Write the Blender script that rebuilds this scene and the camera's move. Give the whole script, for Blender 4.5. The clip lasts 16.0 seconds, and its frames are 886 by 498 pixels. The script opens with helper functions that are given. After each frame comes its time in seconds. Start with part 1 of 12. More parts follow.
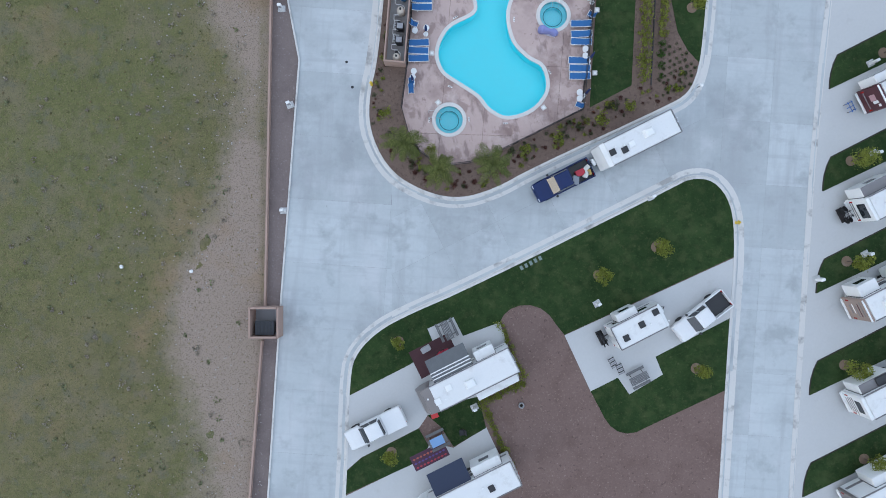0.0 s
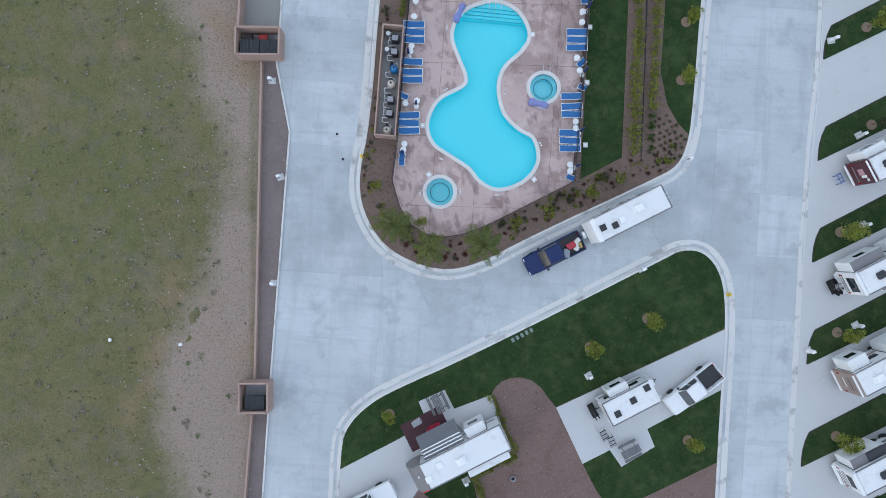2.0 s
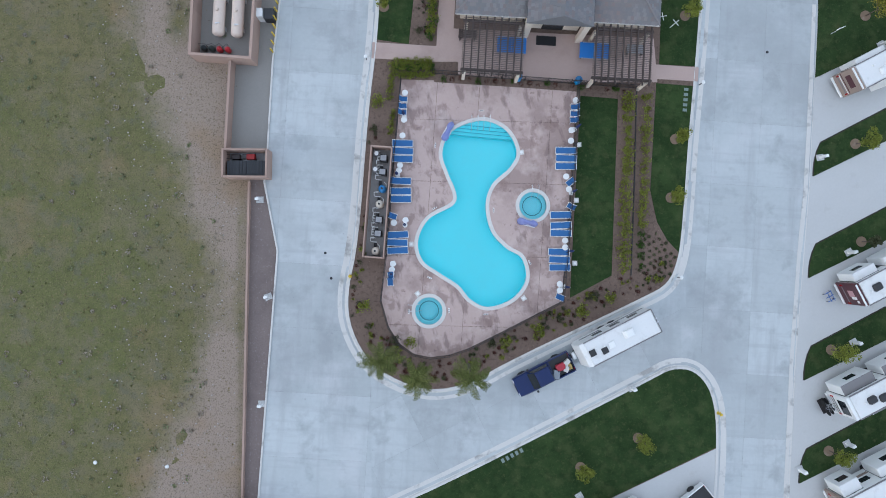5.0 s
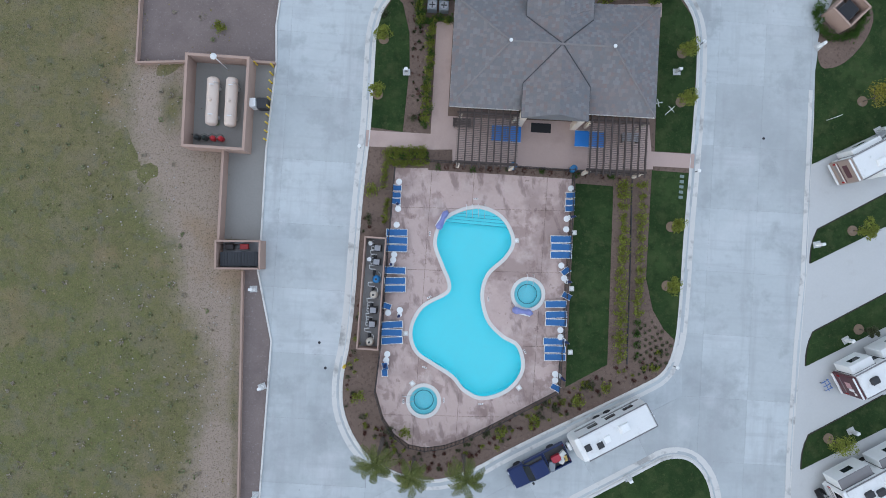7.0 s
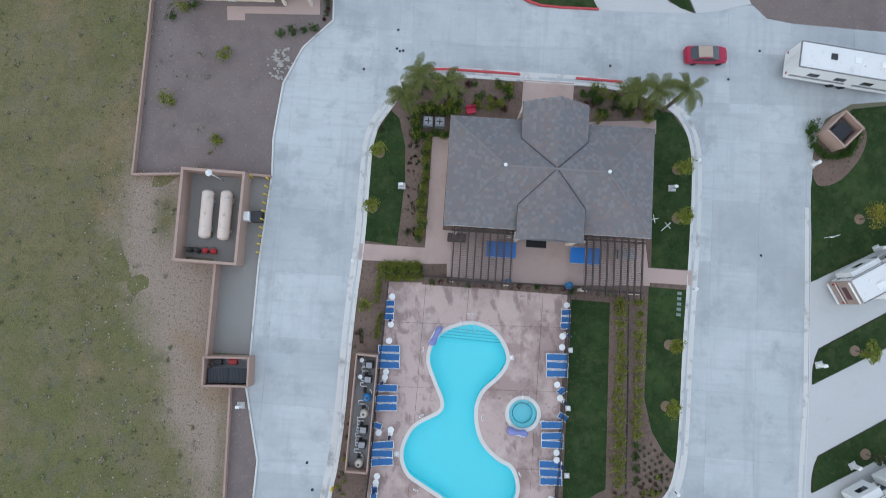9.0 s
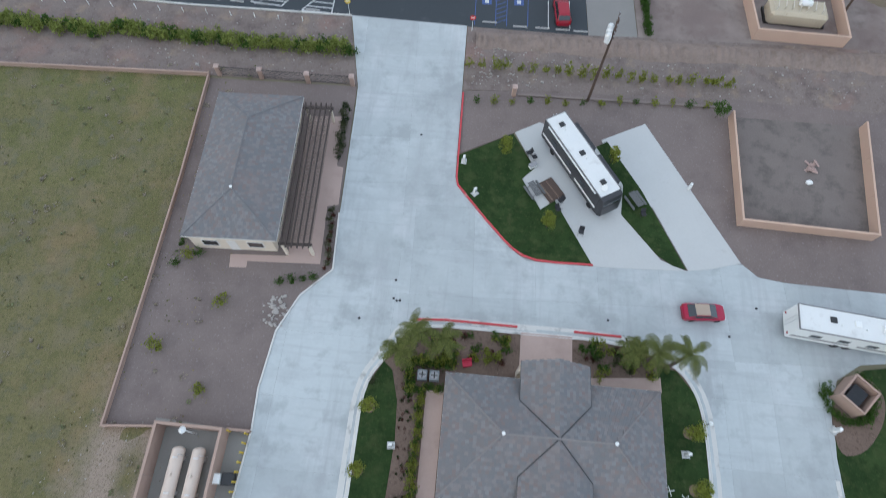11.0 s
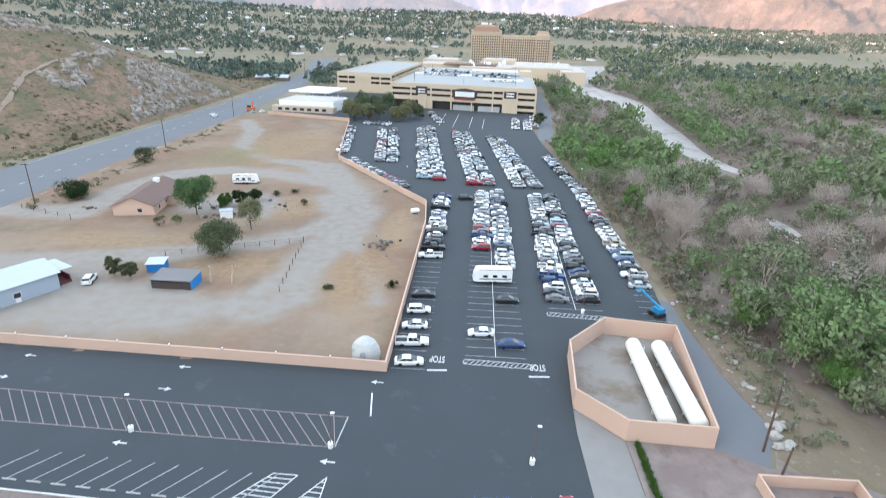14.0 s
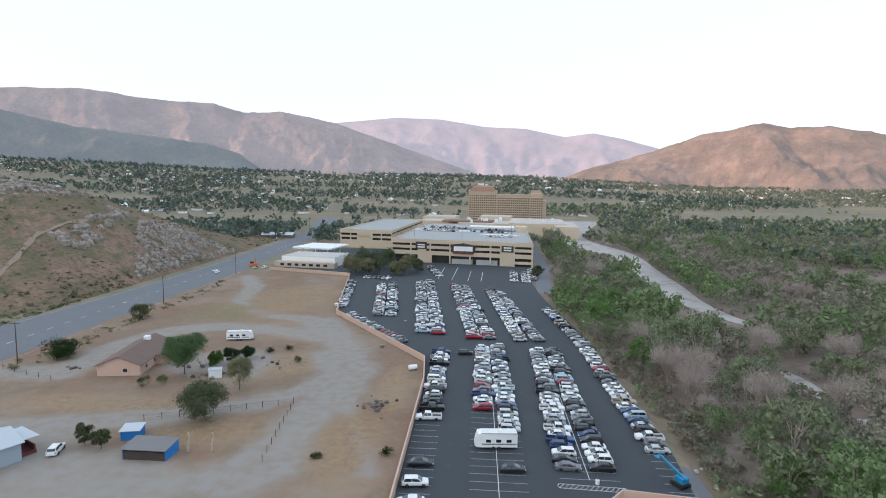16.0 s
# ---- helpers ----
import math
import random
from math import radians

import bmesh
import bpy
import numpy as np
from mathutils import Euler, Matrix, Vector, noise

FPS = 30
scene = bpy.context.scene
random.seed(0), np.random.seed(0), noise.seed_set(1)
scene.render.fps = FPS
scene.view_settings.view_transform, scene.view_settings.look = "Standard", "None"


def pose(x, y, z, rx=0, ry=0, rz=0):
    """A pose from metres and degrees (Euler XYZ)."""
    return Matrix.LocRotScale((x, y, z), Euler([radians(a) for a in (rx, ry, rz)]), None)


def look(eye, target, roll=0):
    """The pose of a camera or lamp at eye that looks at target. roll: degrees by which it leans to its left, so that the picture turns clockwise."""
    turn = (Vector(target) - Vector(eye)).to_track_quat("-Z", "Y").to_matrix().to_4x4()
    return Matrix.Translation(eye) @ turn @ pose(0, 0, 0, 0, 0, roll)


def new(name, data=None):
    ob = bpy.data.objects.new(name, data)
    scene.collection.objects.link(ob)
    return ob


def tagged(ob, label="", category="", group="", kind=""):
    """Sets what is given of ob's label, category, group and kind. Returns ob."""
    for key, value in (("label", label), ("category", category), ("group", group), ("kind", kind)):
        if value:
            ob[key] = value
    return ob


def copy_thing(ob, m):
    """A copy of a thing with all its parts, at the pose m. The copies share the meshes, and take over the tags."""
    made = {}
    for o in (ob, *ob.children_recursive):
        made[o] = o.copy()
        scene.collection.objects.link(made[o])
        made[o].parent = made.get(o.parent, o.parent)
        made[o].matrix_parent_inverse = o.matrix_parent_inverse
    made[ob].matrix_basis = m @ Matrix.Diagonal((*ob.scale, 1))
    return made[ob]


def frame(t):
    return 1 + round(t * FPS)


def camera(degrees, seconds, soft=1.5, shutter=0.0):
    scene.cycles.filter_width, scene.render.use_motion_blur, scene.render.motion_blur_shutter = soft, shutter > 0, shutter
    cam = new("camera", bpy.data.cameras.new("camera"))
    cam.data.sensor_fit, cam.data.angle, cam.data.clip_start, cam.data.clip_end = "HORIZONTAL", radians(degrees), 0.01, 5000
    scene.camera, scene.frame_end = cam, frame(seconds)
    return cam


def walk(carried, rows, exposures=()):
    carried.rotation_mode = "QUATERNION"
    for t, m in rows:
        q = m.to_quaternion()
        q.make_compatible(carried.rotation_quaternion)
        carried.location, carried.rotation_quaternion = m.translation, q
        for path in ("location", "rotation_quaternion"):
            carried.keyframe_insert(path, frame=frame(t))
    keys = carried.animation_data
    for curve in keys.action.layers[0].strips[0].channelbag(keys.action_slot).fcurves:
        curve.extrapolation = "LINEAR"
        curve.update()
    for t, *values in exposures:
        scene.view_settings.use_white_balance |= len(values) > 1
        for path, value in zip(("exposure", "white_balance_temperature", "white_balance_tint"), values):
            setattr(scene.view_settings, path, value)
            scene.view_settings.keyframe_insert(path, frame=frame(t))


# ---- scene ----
cam = camera(77.0, 16.0, soft=0.52, shutter=0.35)
ROWS = [
    (0.0, -0.056, 0.076, 53.339, -0.174, 0.048, -0.053),
    (0.5, 0.068, 1.681, 53.309, 0.011, -0.068, -0.082),
    (1.0, 0.195, 3.237, 53.278, 0.181, -0.171, -0.111),
    (1.5, 0.325, 4.785, 53.247, 0.335, -0.263, -0.139),
    (2.0, 0.459, 6.356, 53.216, 0.473, -0.344, -0.167),
    (2.5, 0.595, 7.975, 53.184, 0.596, -0.413, -0.195),
    (3.0, 0.735, 9.662, 53.152, 0.702, -0.470, -0.223),
    (3.5, 0.878, 11.430, 53.120, 0.793, -0.515, -0.251),
    (4.0, 1.024, 13.282, 53.087, 0.868, -0.549, -0.278),
    (4.8, 1.263, 16.400, 53.035, 0.963, -0.585, -0.322),
    (5.6, 1.511, 19.730, 52.981, 1.009, -0.586, -0.365),
    (6.5, 1.802, 23.545, 52.919, 1.004, -0.544, -0.413),
    (7.0, 1.967, 25.648, 52.884, 0.983, -0.508, -0.439),
    (7.5, 2.136, 27.687, 52.849, 0.947, -0.460, -0.465),
    (8.0, 2.307, 29.613, 52.814, 1.223, -0.401, -0.491),
    (8.2, 2.377, 30.340, 52.800, 1.673, -0.374, -0.501),
    (8.7, 2.553, 31.949, 52.638, 3.425, -0.385, -0.206),
    (9.2, 2.721, 33.301, 52.320, 6.354, -0.505, 0.485),
    (9.8, 2.883, 34.917, 51.929, 11.266, -0.687, 1.314),
    (10.3, 2.963, 36.536, 51.762, 16.395, -0.783, 1.568),
    (10.5, 2.982, 37.268, 51.745, 18.619, -0.800, 1.536),
    (11.0, 2.975, 39.094, 51.677, 24.313, -0.875, 1.451),
    (11.5, 2.905, 40.870, 51.582, 30.717, -0.982, 1.361),
    (12.0, 2.794, 42.553, 51.468, 37.841, -1.105, 1.269),
    (12.5, 2.661, 44.112, 51.346, 46.048, -1.231, 1.179),
    (13.0, 2.528, 45.530, 51.223, 54.393, -1.341, 1.093),
    (13.5, 2.414, 46.805, 51.111, 61.878, -1.423, 1.015),
    (14.0, 2.340, 47.947, 51.018, 68.317, -1.459, 0.949),
    (14.5, 2.327, 48.979, 50.954, 73.655, -1.434, 0.898),
    (15.0, 2.395, 49.940, 50.927, 78.070, -1.334, 0.864),
    (15.5, 2.564, 50.882, 50.949, 81.298, -1.141, 0.851),
    (16.0, 2.855, 51.867, 51.027, 83.783, -0.842, 0.863),
]
EXPOSURES = [(0.0, 1.1, 5350, 9), (6.5, 1.12, 5480, 9), (8.2, 1.13, 5560, 9), (10.5, 1.15, 5600, 6), (12.0, 1.36, 5560, 6), (12.8, 1.66, 5550, 6), (13.3, 1.82, 5550, 5), (14.0, 2.04, 5570, 5), (14.5, 1.98, 5600, 5), (15.2, 1.66, 5600, 5), (16.0, 1.26, 5640, 6)]
walk(cam, [(t, pose(x, y, z, rx, ry, rz)) for t, x, y, z, rx, ry, rz in ROWS], EXPOSURES)

# ---- evening light: low sun behind an added western ridge, bright pale sky ----
SUN_EL, SUN_AZ = radians(9.0), radians(242.0)  # compass-like: from +y clockwise, the way towards the sun
world = bpy.data.worlds.new("evening_sky")
scene.world = world
world.use_nodes = True
wn, wl = world.node_tree.nodes, world.node_tree.links
wn.clear()
sky = wn.new("ShaderNodeTexSky")
sky.sky_type, sky.sun_disc = "NISHITA", False
sky.sun_elevation, sky.sun_rotation = radians(18.0), SUN_AZ
sky.air_density, sky.dust_density, sky.ozone_density = 1.0, 3.0, 1.0
bg = wn.new("ShaderNodeBackground")
bg.inputs["Strength"].default_value = 0.15
out = wn.new("ShaderNodeOutputWorld")
veil = wn.new("ShaderNodeMix")  # thin bright evening haze over the whole dome
veil.data_type = "RGBA"
veil.inputs["Factor"].default_value = 0.78
veil.inputs["B"].default_value = (3.35, 3.4, 3.45, 1)
wl.new(sky.outputs[0], veil.inputs["A"])
wl.new(veil.outputs["Result"], bg.inputs[0])
wl.new(bg.outputs[0], out.inputs[0])
sun = new("sun", bpy.data.lights.new("sun", "SUN"))
sun.data.energy, sun.data.angle, sun.data.color = 2.3, radians(0.6), (1.0, 0.62, 0.42)
toward = Vector((math.sin(SUN_AZ) * math.cos(SUN_EL), math.cos(SUN_AZ) * math.cos(SUN_EL), math.sin(SUN_EL)))
sun.matrix_world = look((0, 0, 200), Vector((0, 0, 200)) - toward)

# ---- tools for meshes and materials ----
rng = random.Random(7)


class MB:
    """A list of corners and faces that grows by simple solids."""

    def __init__(self):
        self.v, self.f = [], []

    def add(self, verts, faces, m=None):
        n = len(self.v)
        self.v += [tuple(m @ Vector(p)) for p in verts] if m is not None else [tuple(p) for p in verts]
        self.f += [tuple(n + i for i in f) for f in faces]
        return self

    def box(self, x0, x1, y0, y1, z0, z1, m=None, c=0.0):
        """A box; c cuts its upright and upper edges."""
        if c <= 0:
            v = [(x0, y0, z0), (x1, y0, z0), (x1, y1, z0), (x0, y1, z0), (x0, y0, z1), (x1, y0, z1), (x1, y1, z1), (x0, y1, z1)]
            return self.add(v, [(3, 2, 1, 0), (4, 5, 6, 7), (0, 1, 5, 4), (1, 2, 6, 5), (2, 3, 7, 6), (3, 0, 4, 7)], m)
        ring = lambda d: [(x0 + c, y0 + d), (x1 - c, y0 + d), (x1 - d, y0 + c), (x1 - d, y1 - c), (x1 - c, y1 - d), (x0 + c, y1 - d), (x0 + d, y1 - c), (x0 + d, y0 + c)]
        v = [(x, y, z0) for x, y in ring(0)] + [(x, y, z1 - c) for x, y in ring(0)]
        v += [(min(max(x, x0 + c), x1 - c), min(max(y, y0 + c), y1 - c), z1) for x, y in ring(0)]
        f = [tuple(range(7, -1, -1)), (16, 17, 18, 19, 20, 21, 22, 23)]
        for k in (0, 8):
            f += [(k + i, k + (i + 1) % 8, k + 8 + (i + 1) % 8, k + 8 + i) for i in range(8)]
        return self.add(v, f, m)

    def prism(self, poly, z0, z1, m=None):
        n = len(poly)
        if sum(poly[i - 1][0] * poly[i][1] - poly[i][0] * poly[i - 1][1] for i in range(n)) < 0:
            poly = poly[::-1]
        v = [(x, y, z0) for x, y in poly] + [(x, y, z1) for x, y in poly]
        f = [tuple(range(n - 1, -1, -1)), tuple(range(n, 2 * n))]
        f += [(i, (i + 1) % n, n + (i + 1) % n, n + i) for i in range(n)]
        return self.add(v, f, m)

    def lathe(self, prof, seg=16, m=None):
        """Turns (radius, z) rows round z; the ends are closed."""
        v, f = [], []
        for r, z in prof:
            v += [(r * math.cos(2 * math.pi * i / seg), r * math.sin(2 * math.pi * i / seg), z) for i in range(seg)]
        for k in range(len(prof) - 1):
            f += [(k * seg + i, k * seg + (i + 1) % seg, (k + 1) * seg + (i + 1) % seg, (k + 1) * seg + i) for i in range(seg)]
        f += [tuple(range(seg - 1, -1, -1)), tuple(range((len(prof) - 1) * seg, len(prof) * seg))]
        return self.add(v, f, m)

    def tube(self, pts, r, seg=6, r1=None):
        """A pipe along points, from radius r to r1."""
        pts = [Vector(p) for p in pts]
        r1 = r if r1 is None else r1
        n = len(self.v)
        side = None
        for k, p in enumerate(pts):
            d = (pts[min(k + 1, len(pts) - 1)] - pts[max(k - 1, 0)]).normalized()
            if side is None:
                side = d.orthogonal().normalized()
            side = (side - d * side.dot(d)).normalized()
            up = d.cross(side)
            q = r + (r1 - r) * k / max(1, len(pts) - 1)
            for i in range(seg):
                a = 2 * math.pi * i / seg
                self.v.append(tuple(p + side * (q * math.cos(a)) + up * (q * math.sin(a))))
        for k in range(len(pts) - 1):
            self.f += [(n + k * seg + i, n + k * seg + (i + 1) % seg, n + (k + 1) * seg + (i + 1) % seg, n + (k + 1) * seg + i) for i in range(seg)]
        self.f += [tuple(n + i for i in range(seg - 1, -1, -1)), tuple(n + (len(pts) - 1) * seg + i for i in range(seg))]
        return self

    def loft(self, rings, close=True):
        """Joins rings of equal count."""
        n, k = len(self.v), len(rings[0])
        for ring in rings:
            self.v += [tuple(p) for p in ring]
        for j in range(len(rings) - 1):
            self.f += [(n + j * k + i, n + j * k + (i + 1) % k, n + (j + 1) * k + (i + 1) % k, n + (j + 1) * k + i) for i in range(k)]
        if close:
            self.f += [tuple(n + i for i in range(k - 1, -1, -1)), tuple(n + (len(rings) - 1) * k + i for i in range(k))]
        return self

    def ball(self, c, rx, ry, rz, seg=10, rows=6, rough=0.0, rnd=rng):
        v = []
        for j in range(1, rows):
            a = math.pi * j / rows
            for i in range(seg):
                b = 2 * math.pi * i / seg
                s = 1 + rough * (rnd.random() - 0.5)
                v.append((c[0] + rx * s * math.sin(a) * math.cos(b), c[1] + ry * s * math.sin(a) * math.sin(b), c[2] + rz * s * math.cos(a)))
        n = len(v)
        v += [(c[0], c[1], c[2] + rz), (c[0], c[1], c[2] - rz)]
        f = [(n, i, (i + 1) % seg) for i in range(seg)]
        for j in range(rows - 2):
            f += [(j * seg + i, (j + 1) * seg + i, (j + 1) * seg + (i + 1) % seg, j * seg + (i + 1) % seg) for i in range(seg)]
        f += [(n + 1, (rows - 2) * seg + (i + 1) % seg, (rows - 2) * seg + i) for i in range(seg)]
        return self.add(v, f)

    def mesh(self, name, material=None, smooth=False):
        me = bpy.data.meshes.new(name)
        me.from_pydata(self.v, [], self.f)
        if material:
            me.materials.append(material)
        if smooth:
            me.polygons.foreach_set("use_smooth", [True] * len(me.polygons))
        me.update()
        return me


def thing(name, label, category, m=None, group="", kind=""):
    ob = new(name)
    ob.empty_display_size = 0.2
    if m is not None:
        ob.matrix_basis = m
    return tagged(ob, label, category, group, kind)


def part(name, mb, material, parent, label="", smooth=False, m=None):
    ob = new(name, mb if isinstance(mb, bpy.types.Mesh) else mb.mesh(name, material, smooth))
    ob.parent = parent
    if m is not None:
        ob.matrix_basis = m
    if label:
        tagged(ob, label)
    return ob


def solo(name, mb, material, label, category, kind="", group="", smooth=False, m=None):
    ob = new(name, mb.mesh(name, material, smooth))
    if m is not None:
        ob.matrix_basis = m
    return tagged(ob, label, category, group, kind)


def big_mesh(name, verts, quads, material):
    """A large mesh from arrays of corners and four-cornered faces."""
    me = bpy.data.meshes.new(name)
    me.vertices.add(len(verts))
    me.vertices.foreach_set("co", np.asarray(verts, np.float32).ravel())
    q = np.asarray(quads, np.int32)
    me.loops.add(q.size)
    me.loops.foreach_set("vertex_index", q.ravel())
    me.polygons.add(len(q))
    me.polygons.foreach_set("loop_start", np.arange(0, q.size, q.shape[1], dtype=np.int32))
    me.materials.append(material)
    me.update(calc_edges=True)
    return me


def smooth_line(pts, rounds=2, closed=True):
    """Cuts corners, to make a soft outline of few points."""
    for _ in range(rounds):
        res = [] if closed else [pts[0]]
        n = len(pts)
        for i in range(n if closed else n - 1):
            a, b = pts[i], pts[(i + 1) % n]
            res += [(0.75 * a[0] + 0.25 * b[0], 0.75 * a[1] + 0.25 * b[1]), (0.25 * a[0] + 0.75 * b[0], 0.25 * a[1] + 0.75 * b[1])]
        pts = res if closed else res + [pts[-1]]
    return pts


def offset(poly, d, closed=True):
    """The line moved d metres to its left."""
    res, n = [], len(poly)
    for i in range(n):
        a = Vector(poly[i - 1] if closed or i else poly[i])
        b = Vector(poly[(i + 1) % n] if closed or i < n - 1 else poly[i])
        t = (b - a).normalized()
        res.append((poly[i][0] - t.y * d, poly[i][1] + t.x * d))
    return res


def inside(x, y, poly):
    hit, n = False, len(poly)
    for i in range(n):
        (x0, y0), (x1, y1) = poly[i - 1], poly[i]
        if (y0 > y) != (y1 > y) and x < x0 + (y - y0) / (y1 - y0) * (x1 - x0):
            hit = not hit
    return hit


def clip(poly, a, b):
    """The part of a polygon to the left of the line a-b."""
    side = lambda p: (b[0] - a[0]) * (p[1] - a[1]) - (b[1] - a[1]) * (p[0] - a[0])
    res = []
    for i in range(len(poly)):
        p, q = poly[i - 1], poly[i]
        sp, sq = side(p), side(q)
        if (sp >= 0) != (sq >= 0):
            k = sp / (sp - sq)
            res.append((p[0] + k * (q[0] - p[0]), p[1] + k * (q[1] - p[1])))
        if sq >= 0:
            res.append(q)
    return res


def sheet(name, poly, z, material, label, category="ground", thick=0.05, holes=()):
    """A flat piece of ground with a real edge, any outline."""
    if holes:
        bm = bmesh.new()
        for ring in (poly, *holes):
            vs = [bm.verts.new((x, y, z)) for x, y in ring]
            for i in range(len(vs)):
                bm.edges.new((vs[i - 1], vs[i]))
        bmesh.ops.triangle_fill(bm, use_beauty=True, use_dissolve=False, edges=bm.edges[:], normal=(0, 0, 1))
        me = bpy.data.meshes.new(name)
        bm.to_mesh(me)
        bm.free()
        me.materials.append(material)
        return tagged(new(name, me), label, category, "", "structure")
    bm = bmesh.new()
    face = bm.faces.new([bm.verts.new((x, y, z)) for x, y in poly])
    if face.normal.z < 0 or sum(poly[i - 1][0] * poly[i][1] - poly[i][0] * poly[i - 1][1] for i in range(len(poly))) < 0:
        bmesh.ops.reverse_faces(bm, faces=[face])
    low = bmesh.ops.extrude_face_region(bm, geom=[face])["geom"]
    for e in low:
        if isinstance(e, bmesh.types.BMVert):
            e.co.z -= 0.0
    for v in [v for v in bm.verts if v not in low]:
        v.co.z -= thick
    bmesh.ops.triangulate(bm, faces=[f for f in bm.faces if len(f.verts) > 4])
    bmesh.ops.recalc_face_normals(bm, faces=bm.faces)
    me = bpy.data.meshes.new(name)
    bm.to_mesh(me)
    bm.free()
    me.materials.append(material)
    return tagged(new(name, me), label, category, "", "structure")


def sweep(line, prof, closed=True):
    """A band along a line in the plan; prof: (metres to the left, z)."""
    mb = MB()
    rows = [offset(line, d, closed) for d, _ in prof]
    n, k = len(line), len(prof)
    for j, (d, z) in enumerate(prof):
        mb.v += [(x, y, z) for x, y in rows[j]]
    for j in range(k - 1):
        mb.f += [(j * n + i, j * n + (i + 1) % n, (j + 1) * n + (i + 1) % n, (j + 1) * n + i) for i in range(n if closed else n - 1)]
    return mb


# ---- materials ----
def mat(name, col, col2=None, rough=0.85, big=0.3, fine=8.0, amount=0.5, bump=0.15, metal=0.0, island=0.0, spread=0.0, spec=0.4):
    """Two colours mixed by a large and a fine noise over the real place, with a little relief."""
    m = bpy.data.materials.new(name)
    m.use_nodes = True
    n, l = m.node_tree.nodes, m.node_tree.links
    b = n["Principled BSDF"]
    b.inputs["Roughness"].default_value, b.inputs["Metallic"].default_value = rough, metal
    b.inputs["Specular IOR Level"].default_value = spec
    col2 = col2 or tuple(c * 0.72 for c in col)
    geo = n.new("ShaderNodeNewGeometry")
    a, c = n.new("ShaderNodeTexNoise"), n.new("ShaderNodeTexNoise")
    for t, s, d in ((a, big, 5), (c, fine, 4)):
        t.inputs["Scale"].default_value, t.inputs["Detail"].default_value = s, d
        l.new(geo.outputs["Position"], t.inputs["Vector"])
    add = n.new("ShaderNodeMath")
    add.operation = "MULTIPLY_ADD"
    add.inputs[1].default_value = 0.5
    l.new(c.outputs["Fac"], add.inputs[0])
    half = n.new("ShaderNodeMath")
    half.operation = "MULTIPLY"
    half.inputs[1].default_value = 0.5
    l.new(a.outputs["Fac"], half.inputs[0])
    l.new(half.outputs[0], add.inputs[2])
    mp = n.new("ShaderNodeMapRange")
    mp.inputs["From Min"].default_value, mp.inputs["From Max"].default_value = 0.5 - 0.22 / max(amount, 0.05), 0.5 + 0.22 / max(amount, 0.05)
    l.new(add.outputs[0], mp.inputs["Value"])
    mix = n.new("ShaderNodeMix")
    mix.data_type = "RGBA"
    mix.inputs["A"].default_value, mix.inputs["B"].default_value = (*col2, 1), (*col, 1)
    l.new(mp.outputs[0], mix.inputs["Factor"])
    res = mix.outputs["Result"]
    if island or spread:
        hsv = n.new("ShaderNodeHueSaturation")
        mr = n.new("ShaderNodeMapRange")
        s = island or spread
        mr.inputs["To Min"].default_value, mr.inputs["To Max"].default_value = 1 - s, 1 + s
        if island:
            l.new(geo.outputs["Random Per Island"], mr.inputs["Value"])
        else:
            l.new(n.new("ShaderNodeObjectInfo").outputs["Random"], mr.inputs["Value"])
        l.new(mr.outputs[0], hsv.inputs["Value"])
        l.new(res, hsv.inputs["Color"])
        res = hsv.outputs["Color"]
    l.new(res, b.inputs["Base Color"])
    if bump:
        bp = n.new("ShaderNodeBump")
        bp.inputs["Strength"].default_value, bp.inputs["Distance"].default_value = bump, 0.05
        l.new(c.outputs["Fac"], bp.inputs["Height"])
        l.new(bp.outputs[0], b.inputs["Normal"])
    return m


def patches(m, col, scale, low, high, amount=1.0, detail=6):
    """Patches of another colour by a noise of its own."""
    n, l = m.node_tree.nodes, m.node_tree.links
    b = n["Principled BSDF"]
    old = b.inputs["Base Color"].links[0].from_socket
    geo, no = n.new("ShaderNodeNewGeometry"), n.new("ShaderNodeTexNoise")
    off = n.new("ShaderNodeVectorMath")
    off.inputs[1].default_value = (37.0 * scale + 11, 91.0 * low, 5)
    l.new(geo.outputs["Position"], off.inputs[0])
    no.inputs["Scale"].default_value, no.inputs["Detail"].default_value, no.inputs["Roughness"].default_value = scale, detail, 0.62
    l.new(off.outputs[0], no.inputs["Vector"])
    mr = n.new("ShaderNodeMapRange")
    mr.inputs["From Min"].default_value, mr.inputs["From Max"].default_value, mr.inputs["To Max"].default_value = low, high, amount
    l.new(no.outputs["Fac"], mr.inputs["Value"])
    mix = n.new("ShaderNodeMix")
    mix.data_type = "RGBA"
    mix.inputs["B"].default_value = (*col, 1)
    l.new(old, mix.inputs["A"])
    l.new(mr.outputs[0], mix.inputs["Factor"])
    l.new(mix.outputs["Result"], b.inputs["Base Color"])
    return m


def streaks(m, col, sx, sy, turn, low, high, amount=1.0):
    """Long soft marks of another colour, drawn out along one direction."""
    m = patches(m, col, 1.0, low, high, amount, 5)
    n, l = m.node_tree.nodes, m.node_tree.links
    no = [k for k in n if k.type == "TEX_NOISE"][-1]
    mp = n.new("ShaderNodeMapping")
    mp.vector_type = "TEXTURE"
    mp.inputs["Rotation"].default_value = (0, 0, radians(turn))
    mp.inputs["Scale"].default_value = (1 / sx, 1 / sy, 1)
    l.new(no.inputs["Vector"].links[0].from_socket, mp.inputs["Vector"])
    l.new(mp.outputs[0], no.inputs["Vector"])
    return m


